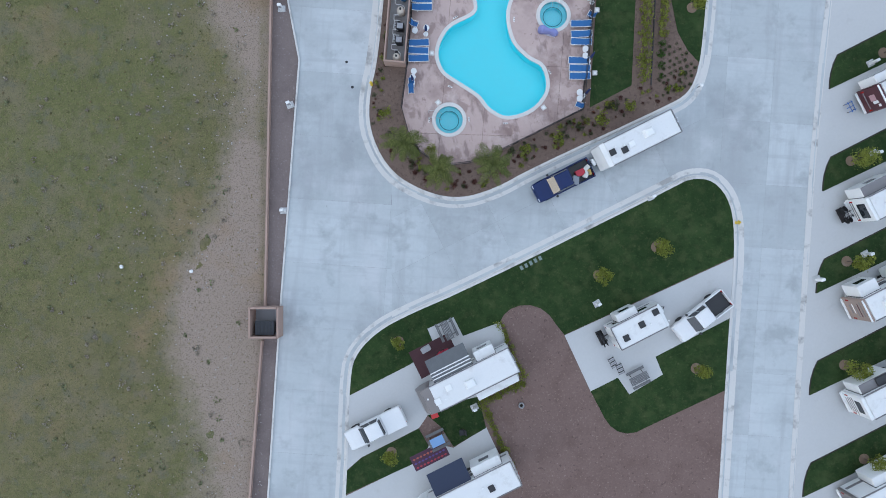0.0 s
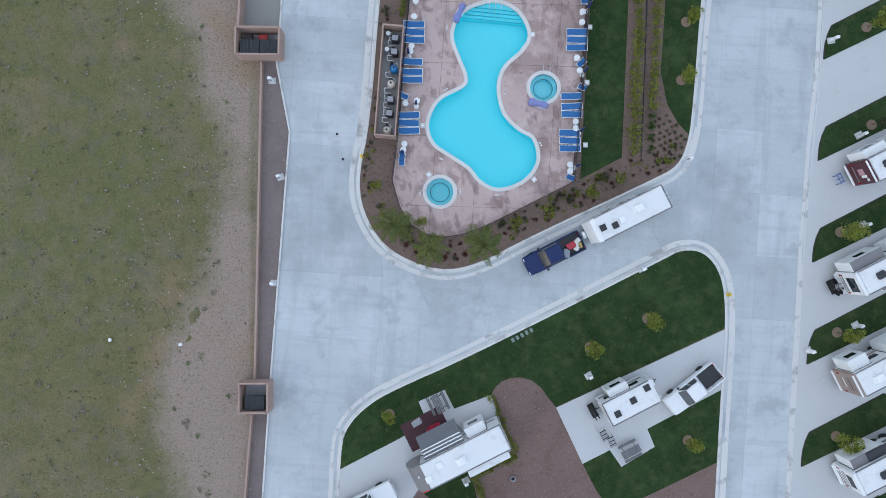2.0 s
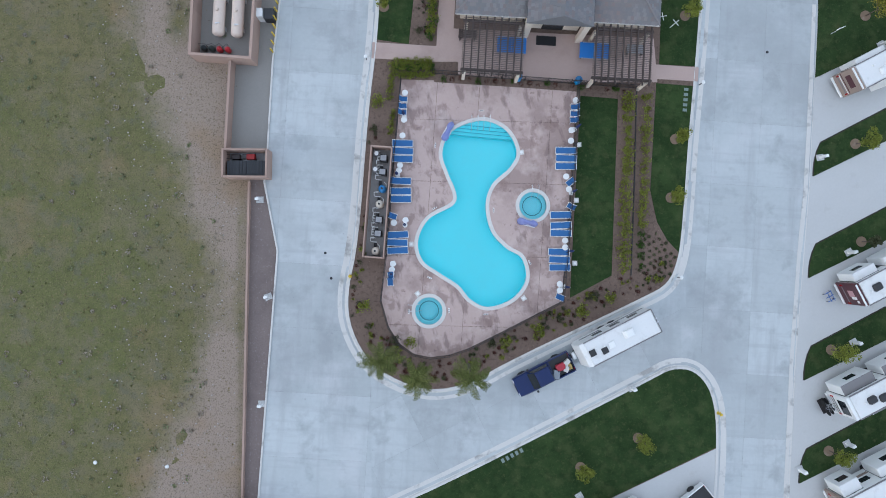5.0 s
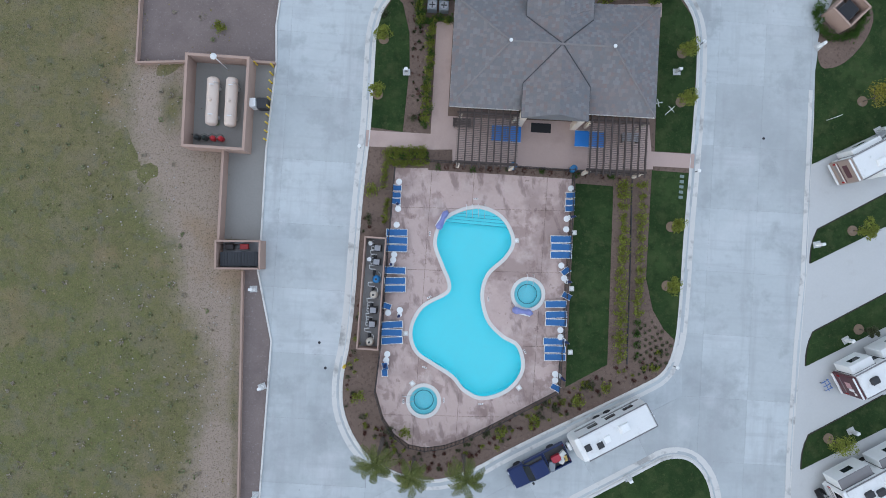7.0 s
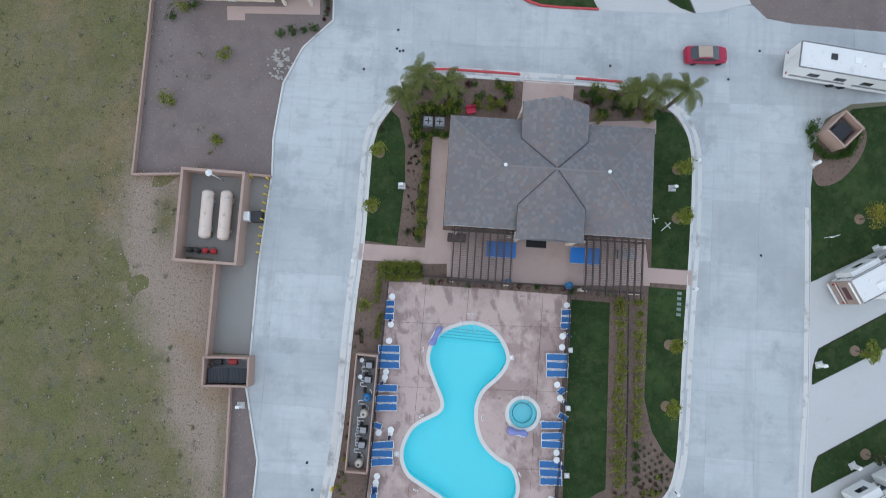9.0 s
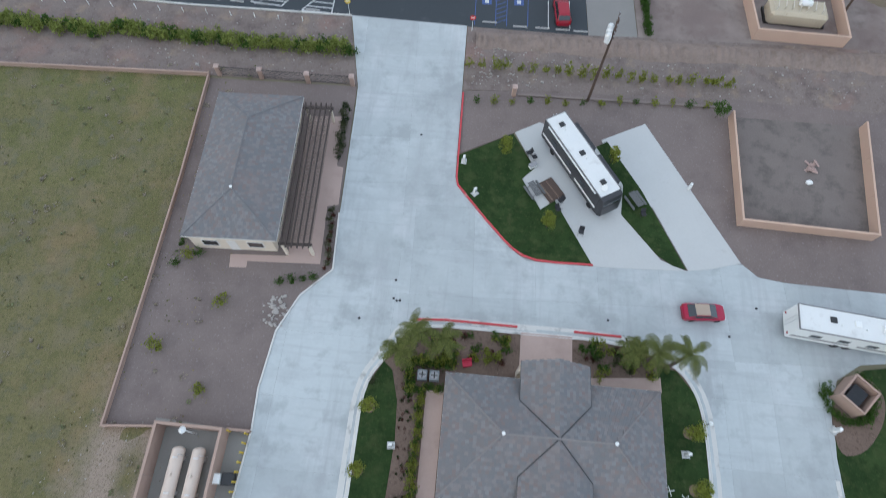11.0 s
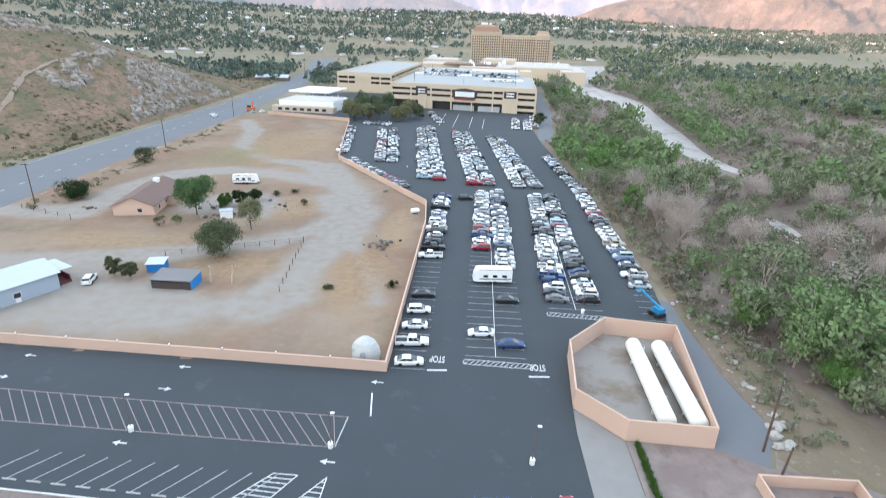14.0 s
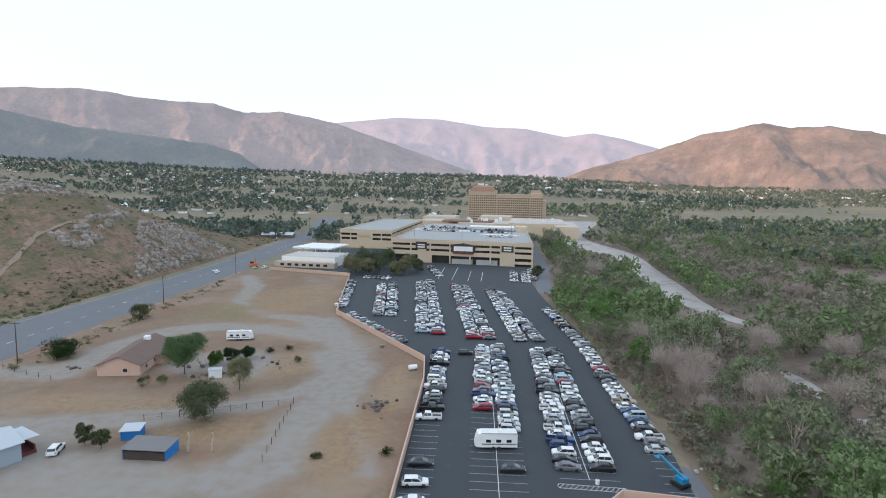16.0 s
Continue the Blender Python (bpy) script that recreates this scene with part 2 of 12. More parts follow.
def plain(name, col, rough=0.5, metal=0.0, spec=0.5, var=0.12):
    """Paint, plastic or metal, with a faint unevenness."""
    return mat(name, col, tuple(c * (1 - var) for c in col), rough, 0.6, 14.0, 0.5, 0.02, metal, spec=spec)


CONCRETE = mat("broom_concrete", (0.49, 0.518, 0.52), (0.42, 0.447, 0.45), 0.8, 0.16, 3.0, 0.6, 0.06, spread=0.09)
CONCRETE = patches(CONCRETE, (0.31, 0.325, 0.33), 0.10, 0.46, 0.70, 0.7)
CONCRETE = patches(CONCRETE, (0.30, 0.315, 0.32), 0.3, 0.54, 0.66, 0.6)
CONCRETE = patches(CONCRETE, (0.56, 0.57, 0.575), 0.16, 0.52, 0.70, 0.6)
CONCRETE = patches(CONCRETE, (0.33, 0.335, 0.345), 0.55, 0.56, 0.72, 0.55)
CONCRETE = streaks(CONCRETE, (0.36, 0.37, 0.385), 0.12, 1.3, -4, 0.5, 0.72, 0.5)
CONCRETE = streaks(CONCRETE, (0.34, 0.345, 0.355), 0.7, 0.06, -4, 0.52, 0.7, 0.5)
CONCRETE = patches(CONCRETE, (0.22, 0.22, 0.225), 1.6, 0.68, 0.76, 0.5)
KERB = patches(mat("kerb_concrete", (0.63, 0.615, 0.58), (0.54, 0.525, 0.50), 0.85, 0.5, 5.0, 0.5, 0.08), (0.24, 0.235, 0.225), 0.6, 0.54, 0.66, 0.7)
PAD = patches(mat("pad_concrete", (0.53, 0.53, 0.52), (0.455, 0.455, 0.445), 0.82, 0.4, 5.0, 0.5, 0.06), (0.4, 0.39, 0.37), 0.7, 0.62, 0.74, 0.4)
LAWN = mat("mown_lawn", (0.030, 0.054, 0.018), (0.018, 0.035, 0.011), 0.95, 0.3, 9.0, 0.8, 0.6, spec=0.1)
LAWN = patches(LAWN, (0.045, 0.074, 0.024), 0.22, 0.45, 0.7, 0.7)
LAWN = patches(LAWN, (0.014, 0.026, 0.009), 1.2, 0.5, 0.68, 0.6)
LAWN = patches(LAWN, (0.09, 0.085, 0.04), 0.5, 0.62, 0.76, 0.5)
LAWN = patches(LAWN, (0.06, 0.09, 0.03), 5.0, 0.55, 0.7, 0.5)
LAWN = patches(LAWN, (0.062, 0.078, 0.03), 0.75, 0.5, 0.66, 0.55)
LAWN = patches(LAWN, (0.10, 0.10, 0.045), 2.4, 0.6, 0.72, 0.5)
FIELD = mat("dry_field", (0.188, 0.164, 0.08), (0.128, 0.121, 0.055), 0.97, 0.09, 2.6, 0.8, 0.5, spec=0.1)
FIELD = patches(FIELD, (0.19, 0.155, 0.08), 0.28, 0.52, 0.70, 0.45)
FIELD = streaks(FIELD, (0.195, 0.168, 0.08), 0.045, 0.8, 3, 0.5, 0.7, 0.5)
FIELD = patches(FIELD, (0.105, 0.108, 0.04), 0.12, 0.48, 0.66, 0.6)
FIELD = patches(FIELD, (0.12, 0.135, 0.045), 0.05, 0.46, 0.60, 0.6)
FIELD = patches(FIELD, (0.22, 0.175, 0.125), 0.9, 0.60, 0.70, 0.5)
FIELD = patches(FIELD, (0.075, 0.085, 0.035), 1.1, 0.48, 0.70, 0.55)
FIELD = patches(FIELD, (0.25, 0.21, 0.12), 3.5, 0.55, 0.75, 0.4)
FIELD = patches(FIELD, (0.075, 0.085, 0.035), 2.2, 0.55, 0.75, 0.4)
FIELD = patches(FIELD, (0.20, 0.165, 0.115), 0.32, 0.5, 0.64, 0.45)
FIELD = patches(FIELD, (0.13, 0.128, 0.09), 0.75, 0.54, 0.64, 0.6)
fn, fl = FIELD.node_tree.nodes, FIELD.node_tree.links
f_at, f_mix = fn.new("ShaderNodeAttribute"), fn.new("ShaderNodeMix")
f_at.attribute_name, f_mix.data_type = "bare", "RGBA"
f_mix.inputs["B"].default_value = (0.32, 0.252, 0.208, 1)
fl.new(fn["Principled BSDF"].inputs["Base Color"].links[0].from_socket, f_mix.inputs["A"])
f_no, f_add, f_map = fn.new("ShaderNodeTexNoise"), fn.new("ShaderNodeMath"), fn.new("ShaderNodeMapRange")
f_no.inputs["Scale"].default_value, f_no.inputs["Detail"].default_value, f_no.inputs["Roughness"].default_value = 0.9, 9, 0.75
fl.new(fn.new("ShaderNodeNewGeometry").outputs["Position"], f_no.inputs["Vector"])
f_add.operation = "ADD"
fl.new(f_at.outputs["Fac"], f_add.inputs[0])
fl.new(f_no.outputs["Fac"], f_add.inputs[1])
f_map.inputs["From Min"].default_value, f_map.inputs["From Max"].default_value, f_map.inputs["To Max"].default_value = 0.62, 1.28, 0.9
fl.new(f_add.outputs[0], f_map.inputs["Value"])
fl.new(f_map.outputs[0], f_mix.inputs["Factor"])
fl.new(f_mix.outputs["Result"], fn["Principled BSDF"].inputs["Base Color"])
FIELD = patches(FIELD, (0.27, 0.185, 0.11), 0.13, 0.56, 0.68, 0.5)
FIELD = patches(FIELD, (0.34, 0.285, 0.21), 6.0, 0.60, 0.70, 0.4)
FIELD = patches(FIELD, (0.10, 0.082, 0.055), 4.2, 0.55, 0.66, 0.65)
FIELD = patches(FIELD, (0.27, 0.235, 0.13), 8.0, 0.54, 0.64, 0.4)
FIELD = patches(FIELD, (0.05, 0.048, 0.026), 9.0, 0.54, 0.64, 0.65)
DIRT = patches(mat("bare_earth", (0.25, 0.18, 0.125), (0.17, 0.125, 0.09), 0.97, 0.25, 5.0, 0.7, 0.4, spec=0.1), (0.30, 0.25, 0.2), 0.6, 0.58, 0.7, 0.6)
MULCH = mat("brown_gravel_mulch", (0.20, 0.145, 0.115), (0.125, 0.09, 0.072), 0.97, 0.5, 16.0, 0.8, 0.6, spec=0.1)
MULCH = patches(MULCH, (0.09, 0.062, 0.05), 3.6, 0.52, 0.66, 0.7)
MULCH = patches(MULCH, (0.30, 0.235, 0.2), 5.0, 0.62, 0.72, 0.6)
GRAVEL = mat("red_brown_gravel", (0.205, 0.145, 0.125), (0.15, 0.103, 0.088), 0.97, 0.3, 6.0, 0.8, 0.6, spec=0.1)
GRAVEL = patches(GRAVEL, (0.11, 0.072, 0.06), 0.35, 0.50, 0.70, 0.5)
GRAVEL = patches(GRAVEL, (0.32, 0.24, 0.205), 4.5, 0.58, 0.70, 0.7)
GRAVEL = patches(GRAVEL, (0.085, 0.058, 0.05), 3.2, 0.60, 0.70, 0.7)
GRAVEL_GREY = patches(patches(mat("grey_gravel", (0.228, 0.186, 0.172), (0.163, 0.132, 0.122), 0.97, 0.3, 6.0, 0.8, 0.6, spec=0.1), (0.13, 0.105, 0.10), 0.3, 0.5, 0.7, 0.5), (0.33, 0.29, 0.275), 4.0, 0.58, 0.7, 0.6)
ASPHALT = patches(mat("asphalt", (0.056, 0.063, 0.071), (0.038, 0.044, 0.05), 0.9, 0.12, 7.0, 0.6, 0.25), (0.10, 0.105, 0.11), 0.25, 0.62, 0.75, 0.5)
HIGHWAY = mat("worn_highway_asphalt", (0.17, 0.175, 0.185), (0.125, 0.13, 0.14), 0.9, 0.1, 4.0, 0.6, 0.2)
DECK = patches(mat("pink_pool_deck", (0.52, 0.40, 0.36), (0.44, 0.335, 0.30), 0.75, 0.4, 4.0, 0.7, 0.06), (0.27, 0.195, 0.172), 0.16, 0.48, 0.58, 0.65)
DECK = streaks(DECK, (0.22, 0.155, 0.14), 0.9, 0.35, 10, 0.54, 0.63, 0.7)
DECK = patches(DECK, (0.24, 0.165, 0.145), 0.42, 0.55, 0.60, 0.6)
DECK = patches(DECK, (0.19, 0.13, 0.12), 1.3, 0.63, 0.68, 0.6)
DECK = patches(DECK, (0.57, 0.465, 0.425), 0.5, 0.56, 0.70, 0.5)
WALK = patches(mat("pink_walk_concrete", (0.47, 0.355, 0.31), (0.40, 0.30, 0.262), 0.8, 0.4, 5.0, 0.5, 0.06), (0.33, 0.24, 0.205), 0.35, 0.52, 0.68, 0.5)
BLOCK = mat("tan_block", (0.41, 0.295, 0.24), (0.34, 0.24, 0.195), 0.9, 0.5, 7.0, 0.5, 0.2, spread=0.06)
PEACH = mat("peach_stucco", (0.56, 0.395, 0.305), (0.49, 0.345, 0.265), 0.92, 0.2, 9.0, 0.5, 0.15)
JOINT = mat("pale_joint", (0.36, 0.365, 0.37), rough=0.95)
WHITE_LINE = patches(mat("road_paint_white", (0.62, 0.62, 0.61), (0.46, 0.46, 0.455), 0.7, 0.8, 9.0, 0.6, 0.05), (0.15, 0.155, 0.16), 2.5, 0.6, 0.7, 0.6)

# ---- the ground, one sheet to the horizon ----
SCRUB = mat("dry_valley_scrub", (0.27, 0.225, 0.165), (0.195, 0.17, 0.12), 0.97, 0.012, 0.5, 0.8, 0.4, spec=0.1)
SCRUB = patches(SCRUB, (0.33, 0.235, 0.17), 0.005, 0.50, 0.64, 0.8)
SCRUB = streaks(SCRUB, (0.20, 0.185, 0.125), 0.004, 0.016, 4, 0.46, 0.58, 0.75)
SCRUB = patches(SCRUB, (0.165, 0.16, 0.105), 0.05, 0.48, 0.62, 0.7)
u = np.linspace(-1, 1, 121)
gx = np.sign(u) * np.abs(u) ** 2.4 * 4700
GX, GY = np.meshgrid(gx, gx + 150)


def rise(x, y):
    """The valley floor climbs gently towards the mountains' feet."""
    d, az = np.hypot(x - 3, y - 52), np.degrees(np.arctan2(x - 3, y - 52))
    foot = np.interp(az, (-35, -22, 8, 15, 25, 35), (118, 100, 92, 78, 56, 54))
    return foot * np.clip((d - 950) / 1450, 0, 1.1) ** 1.3 * np.clip(np.cos(np.radians(az)) * 2, 0, 1)


verts = np.stack([GX.ravel(), GY.ravel(), -0.06 + rise(GX.ravel(), GY.ravel())], 1)
ii = np.arange(121 * 120).reshape(120, 121)[:, :-1].ravel()
cx4 = verts[[ii, ii + 1, ii + 121, ii + 122]]
cover = (cx4[..., 0].min(0) > -9) & (cx4[..., 0].max(0) < 30) & (cx4[..., 1].min(0) > -20) & (cx4[..., 1].max(0) < 57)
ii = ii[~cover]  # the pool is dug here, under the park's own paving
ground = new("ground", big_mesh("ground", verts, np.stack([ii, ii + 1, ii + 122, ii + 121], 1), SCRUB))
tagged(ground, "dry brown and green scrub valley floor", "ground", "", "structure")


def fbm(x, y, s, o=5, seed=0.0):
    return noise.fractal(Vector((x / s + seed, y / s - seed, seed * 0.37)), 0.9, 2.1, o)


# ---- mountains that close the valley: (compass degrees from +y, rise over run of the skyline) ----
FAR_SKY = [(-75, 0.12), (-38.7, 0.1335), (-33.1, 0.1433), (-28, 0.1351), (-22.8, 0.135), (-20.3, 0.1233), (-16.7, 0.1277), (-11.9, 0.1125), (-5.7, 0.1255), (-1.2, 0.1242), (3.4, 0.1114), (7.3, 0.1087), (11.2, 0.094), (13.9, 0.1003), (16.6, 0.0903), (21.7, 0.0642), (40, 0.05), (75, 0.06)]
RIGHT_SKY = [(6, -0.012), (9.7, 0.0112), (13.5, 0.0381), (16.7, 0.0526), (19.7, 0.0691), (23.5, 0.0925), (25.8, 0.0984), (28.5, 0.1087), (30.6, 0.099), (33.4, 0.0997), (37.1, 0.0854), (48, 0.08), (75, 0.03)]
MID_SKY = [(-56, -0.01), (-48, 0.05), (-42, 0.098), (-38.8, 0.1004), (-36.7, 0.0945), (-34, 0.0846), (-29, 0.0785), (-23.5, 0.068), (-20.5, 0.05), (-18.5, 0.025), (-16.5, -0.012)]


def mountain_mat(name, col, col2, haze_glow, strength):
    """Brush and bare rock far off; haze of the air between is put in as emission."""
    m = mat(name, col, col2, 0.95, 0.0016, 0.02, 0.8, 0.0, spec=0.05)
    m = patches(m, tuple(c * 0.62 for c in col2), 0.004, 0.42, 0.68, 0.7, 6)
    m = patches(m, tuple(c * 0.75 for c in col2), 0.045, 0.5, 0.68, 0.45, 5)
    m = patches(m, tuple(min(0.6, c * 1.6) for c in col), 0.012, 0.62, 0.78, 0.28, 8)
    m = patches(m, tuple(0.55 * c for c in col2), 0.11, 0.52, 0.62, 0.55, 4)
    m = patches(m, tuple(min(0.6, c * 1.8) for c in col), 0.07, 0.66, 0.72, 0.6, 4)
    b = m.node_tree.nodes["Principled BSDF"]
    b.inputs["Emission Color"].default_value, b.inputs["Emission Strength"].default_value = (*haze_glow, 1), strength
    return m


def range_of(name, sky_line, r0, r1, r2, n_az, n_r, material, label, rough, seed):
    """A range whose crest follows the skyline; ravines and spurs run down its face."""
    az0, az1 = sky_line[0][0], sky_line[-1][0]
    xs, ys = [a for a, _ in sky_line], [b for _, b in sky_line]
    verts = []
    for j in range(n_r):
        s = j / (n_r - 1)
        r = r0 + (r2 - r0) * s
        k = (r - r0) / (r1 - r0)
        up = min(1.0, k) ** 1.35 if k <= 1 else max(0.0, 1 - (r - r1) / (r2 - r1) * 0.8)
        w = min(1.0, 2.2 * k) * min(1.0, (1 - k) * 2.2) if k < 1 else 0
        for i in range(n_az):
            az = az0 + (az1 - az0) * i / (n_az - 1)
            slope = float(np.interp(az, xs, ys))
            top = 51 + slope * r1
            x, y = 3 + r * math.sin(radians(az)), 52 + r * math.cos(radians(az))
            side = r1 * radians(az) + 60 * noise.noise(Vector((x / 300, y / 300, seed)))
            spur = noise.ridged_multi_fractal(Vector((side / 430 + seed, r / 1000, seed)), 0.95, 2.1, 4, 1.0, 2.0) / 2.2
            rill = noise.ridged_multi_fractal(Vector((side / 120 + seed, r / 330, seed + 4)), 0.8, 2.2, 5, 1.0, 2.0) / 2.2
            z = -4 + (top + 4) * up + rough * ((spur - 0.5) + 0.22 * (rill - 0.45)) * w * (top + 20)
            z += (7 * fbm(x, y, 130, 5, seed) + 2.5 * fbm(x, y, 22, 3, seed + 2)) * min(1, k * 2)
            z = min(z, 49 + slope * r * 0.975) if k < 1 else z
            verts.append((x, y, max(z, -5) if k > 0.02 else -5))
    ii = np.arange(n_az * (n_r - 1)).reshape(n_r - 1, n_az)[:, :-1].ravel()
    ob = new(name, big_mesh(name, verts, np.stack([ii, ii + 1, ii + n_az + 1, ii + n_az], 1), material))
    ob.data.polygons.foreach_set("use_smooth", [True] * len(ob.data.polygons))
    return tagged(ob, label, "mountain", "", "structure")


# the last two values of each set its emitted distance haze
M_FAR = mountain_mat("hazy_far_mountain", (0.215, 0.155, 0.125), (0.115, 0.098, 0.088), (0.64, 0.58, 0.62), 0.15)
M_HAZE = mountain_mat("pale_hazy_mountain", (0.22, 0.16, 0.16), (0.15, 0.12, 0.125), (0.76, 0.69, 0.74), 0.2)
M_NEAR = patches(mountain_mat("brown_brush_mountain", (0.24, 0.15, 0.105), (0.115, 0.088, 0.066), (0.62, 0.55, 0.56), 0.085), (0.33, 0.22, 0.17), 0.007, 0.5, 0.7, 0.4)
# base colour lowered to paint the blue-grey shade on this spur
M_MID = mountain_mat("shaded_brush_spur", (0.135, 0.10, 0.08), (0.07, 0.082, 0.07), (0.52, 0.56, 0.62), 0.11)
LEFT_SKY = [(-58, -0.01), (-50, 0.05), (-43, 0.115)] + [p for p in FAR_SKY if -40 < p[0] < -13] + [(-11.9, 0.1125), (-7, 0.085), (-2, 0.055), (4, 0.02), (8, -0.012)]
CENTRE_SKY = [(-30, 0.06), (-16, 0.10)] + [p for p in FAR_SKY if p[0] > -13]
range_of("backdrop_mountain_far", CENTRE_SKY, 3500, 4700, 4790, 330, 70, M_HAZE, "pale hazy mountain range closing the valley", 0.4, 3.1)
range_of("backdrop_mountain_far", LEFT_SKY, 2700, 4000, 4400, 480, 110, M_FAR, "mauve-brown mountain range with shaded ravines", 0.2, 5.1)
range_of("backdrop_mountain_mid", MID_SKY, 2300, 3200, 3600, 300, 80, M_MID, "brush-covered spur coloured dark as in shade, before the far range", 0.4, 7.7)
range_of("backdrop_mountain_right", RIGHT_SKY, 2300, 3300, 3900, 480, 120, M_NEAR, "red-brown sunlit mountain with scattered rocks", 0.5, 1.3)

# western ridge out of view, added to block the low sun from the valley
hill_verts = []
for j in range(13):
    for i in range(61):
        y = -2600 + i * 84
        x = -1500 - 75 * j - 0.85 * max(0, y - 1200)
        k = 1 - abs(j - 6) / 6
        hill_verts.append((x, y, -5 + max(0, k) ** 1.2 * (520 + 40 * fbm(x, y, 700, 4, 2.0)) * min(1, (i + 1) / 6, (61 - i) / 10)))
ii = np.arange(61 * 12).reshape(12, 61)[:, :-1].ravel()
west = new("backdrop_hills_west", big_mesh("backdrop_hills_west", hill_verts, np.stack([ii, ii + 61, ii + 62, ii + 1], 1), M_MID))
tagged(west, "unseen brown hills added to hide the low sun", "hills", "", "structure")

# ---- the rocky hill beside the highway ----
HILL = mat("hill_brush", (0.22, 0.152, 0.11), (0.15, 0.115, 0.078), 0.97, 0.03, 0.7, 0.85, 0.5, spec=0.1)
HILL = patches(HILL, (0.27, 0.175, 0.13), 0.016, 0.47, 0.58, 0.85)
HILL = patches(HILL, (0.125, 0.118, 0.066), 0.03, 0.52, 0.64, 0.7)
HILL = patches(HILL, (0.115, 0.095, 0.06), 0.5, 0.46, 0.62, 0.75)
HILL = patches(HILL, (0.10, 0.105, 0.055), 0.12, 0.5, 0.62, 0.7)
HILL = patches(HILL, (0.08, 0.085, 0.045), 0.25, 0.55, 0.68, 0.7)


def hill_z(x, y):
    s = max(0.0, (-158 - x)) / 150
    rise = 1 - math.exp(-2.0 * s) if s < 1 else 0.865 + 0.07 * (s - 1)
    ridge = 62 * rise * math.exp(-((y - 385 + 0.25 * (x + 160)) / (120 + 0.22 * max(0, -158 - x))) ** 2)
    back = max(0.0, min(1.0, (y - 240) / 60)) if x > -230 else 1.0
    return ridge * back + (2.2 * fbm(x, y, 40, 5, 1.0) + 0.8 * fbm(x, y, 9, 3, 4.0)) * min(1, s * 4) - 0.4


NX, NY = 90, 110
hv = [(-157 - 4.6 * i, 190 + 5.2 * j, hill_z(-157 - 4.6 * i, 190 + 5.2 * j)) for j in range(NY) for i in range(NX)]
ii = np.arange(NX * (NY - 1)).reshape(NY - 1, NX)[:, :-1].ravel()
hill = new("hill", big_mesh("hill", hv, np.stack([ii, ii + NX, ii + NX + 1, ii + 1], 1), HILL))
hill.data.polygons.foreach_set("use_smooth", [True] * len(hill.data.polygons))
tagged(hill, "brown and green brush-covered hill beside the highway", "hill", "", "structure")

trail = [(-176, 262), (-194, 288), (-197, 303), (-207, 327), (-211, 340), (-211, 356), (-207, 381), (-214, 405)]
tv_, n_t = [], 0
for (x0, y0), (x1, y1) in zip(trail, trail[1:]):
    for q in range(8):
        x, y = x0 + (x1 - x0) * q / 8, y0 + (y1 - y0) * q / 8
        d = Vector((y1 - y0, x0 - x1)).normalized() * (1.15 + 0.35 * math.sin(0.9 * n_t))
        for e in (-1, -0.4, 0.4, 1):
            tv_.append((x + d.x * e, y + d.y * e, hill_z(x + d.x * e, y + d.y * e) + 0.35))
        n_t += 1
tq = [(4 * a + b, 4 * a + b + 1, 4 * a + b + 5, 4 * a + b + 4) for a in range(n_t - 1) for b in range(3)]
tagged(new("hill_trail", big_mesh("hill_trail", tv_, tq, mat("trail_dust", (0.30, 0.235, 0.18), (0.22, 0.17, 0.13), 0.97, 0.2, 3.0, 0.7, 0.3, spec=0.1))), "pale dirt trail climbing the hill", "trail", "", "structure")

# ---- the field and earth strips west of the park ----
FIELD_LINE = [(-170, -70), (-19.9, -70), (-19.7, -60), (-18.6, -24), (-17.4, -8.9), (-17.05, -5.5), (-16.75, 7.6), (-16.4, 24.8), (-18.3, 24.9), (-18.4, 27.6), (-17.95, 35.9), (-21.35, 36.1), (-20.95, 44.4), (-26.3, 44.3), (-25.55, 58), (-25.0, 70.2), (-24.75, 84), (-170, 86.8)]
sheet("ground_field", FIELD_LINE, -0.022, FIELD, "dry green and brown grass field")
# its eastern part, worn to bare earth along the wall
BARE_Y, BARE_X = (-60, -25, -16, -11, -5, -0.7, 5.5, 12, 18, 23.4, 27, 32.5, 38, 44, 49, 54, 90), (-25, -23.5, -24.5, -25.9, -26.4, -24.7, -21.6, -19.9, -20.4, -22.8, -22.9, -26.4, -27.2, -27.6, -26.4, -21, -20)
fv, ff, keep, bare = [], [], {}, []
for j in range(207):
    for i in range(55):
        x, y = -48 + 0.6 * i, -34 + 0.6 * j
        if any(inside(x + u, y + v, FIELD_LINE) for u in (0, 0.6) for v in (0, 0.6)):
            ff.append([keep.setdefault(n, len(keep)) for n in ((i, j), (i + 1, j), (i + 1, j + 1), (i, j + 1))])
for i, j in keep:
    x, y = -48 + 0.6 * i, -34 + 0.6 * j
    k = (x - float(np.interp(y, BARE_Y, BARE_X)) + 2.6) / 6.4 + 0.34 * fbm(x, y, 6, 6, 2.0)
    k = min(1.0, k) - 0.9 * math.exp(-((x + 23.2) / 1.3) ** 2 - ((y - 40.5) / 3.2) ** 2) - 0.5 * math.exp(-((x + 17.2) / 0.7) ** 2) * (y < 24)
    bare.append(max(0.0, min(0.9, k)))
    fv.append((x, y, -0.012 + (0.0 if x > -20 else 0.02 * fbm(x, y, 5, 3, 1.0) * min(1, (-20 - x) / 3, (x + 48) / 4))))
field_east = new("ground_field_edge", big_mesh("ground_field_edge", fv, np.array(ff), FIELD))
at = field_east.data.attributes.new("bare", "FLOAT", "POINT")
at.data.foreach_set("value", bare)
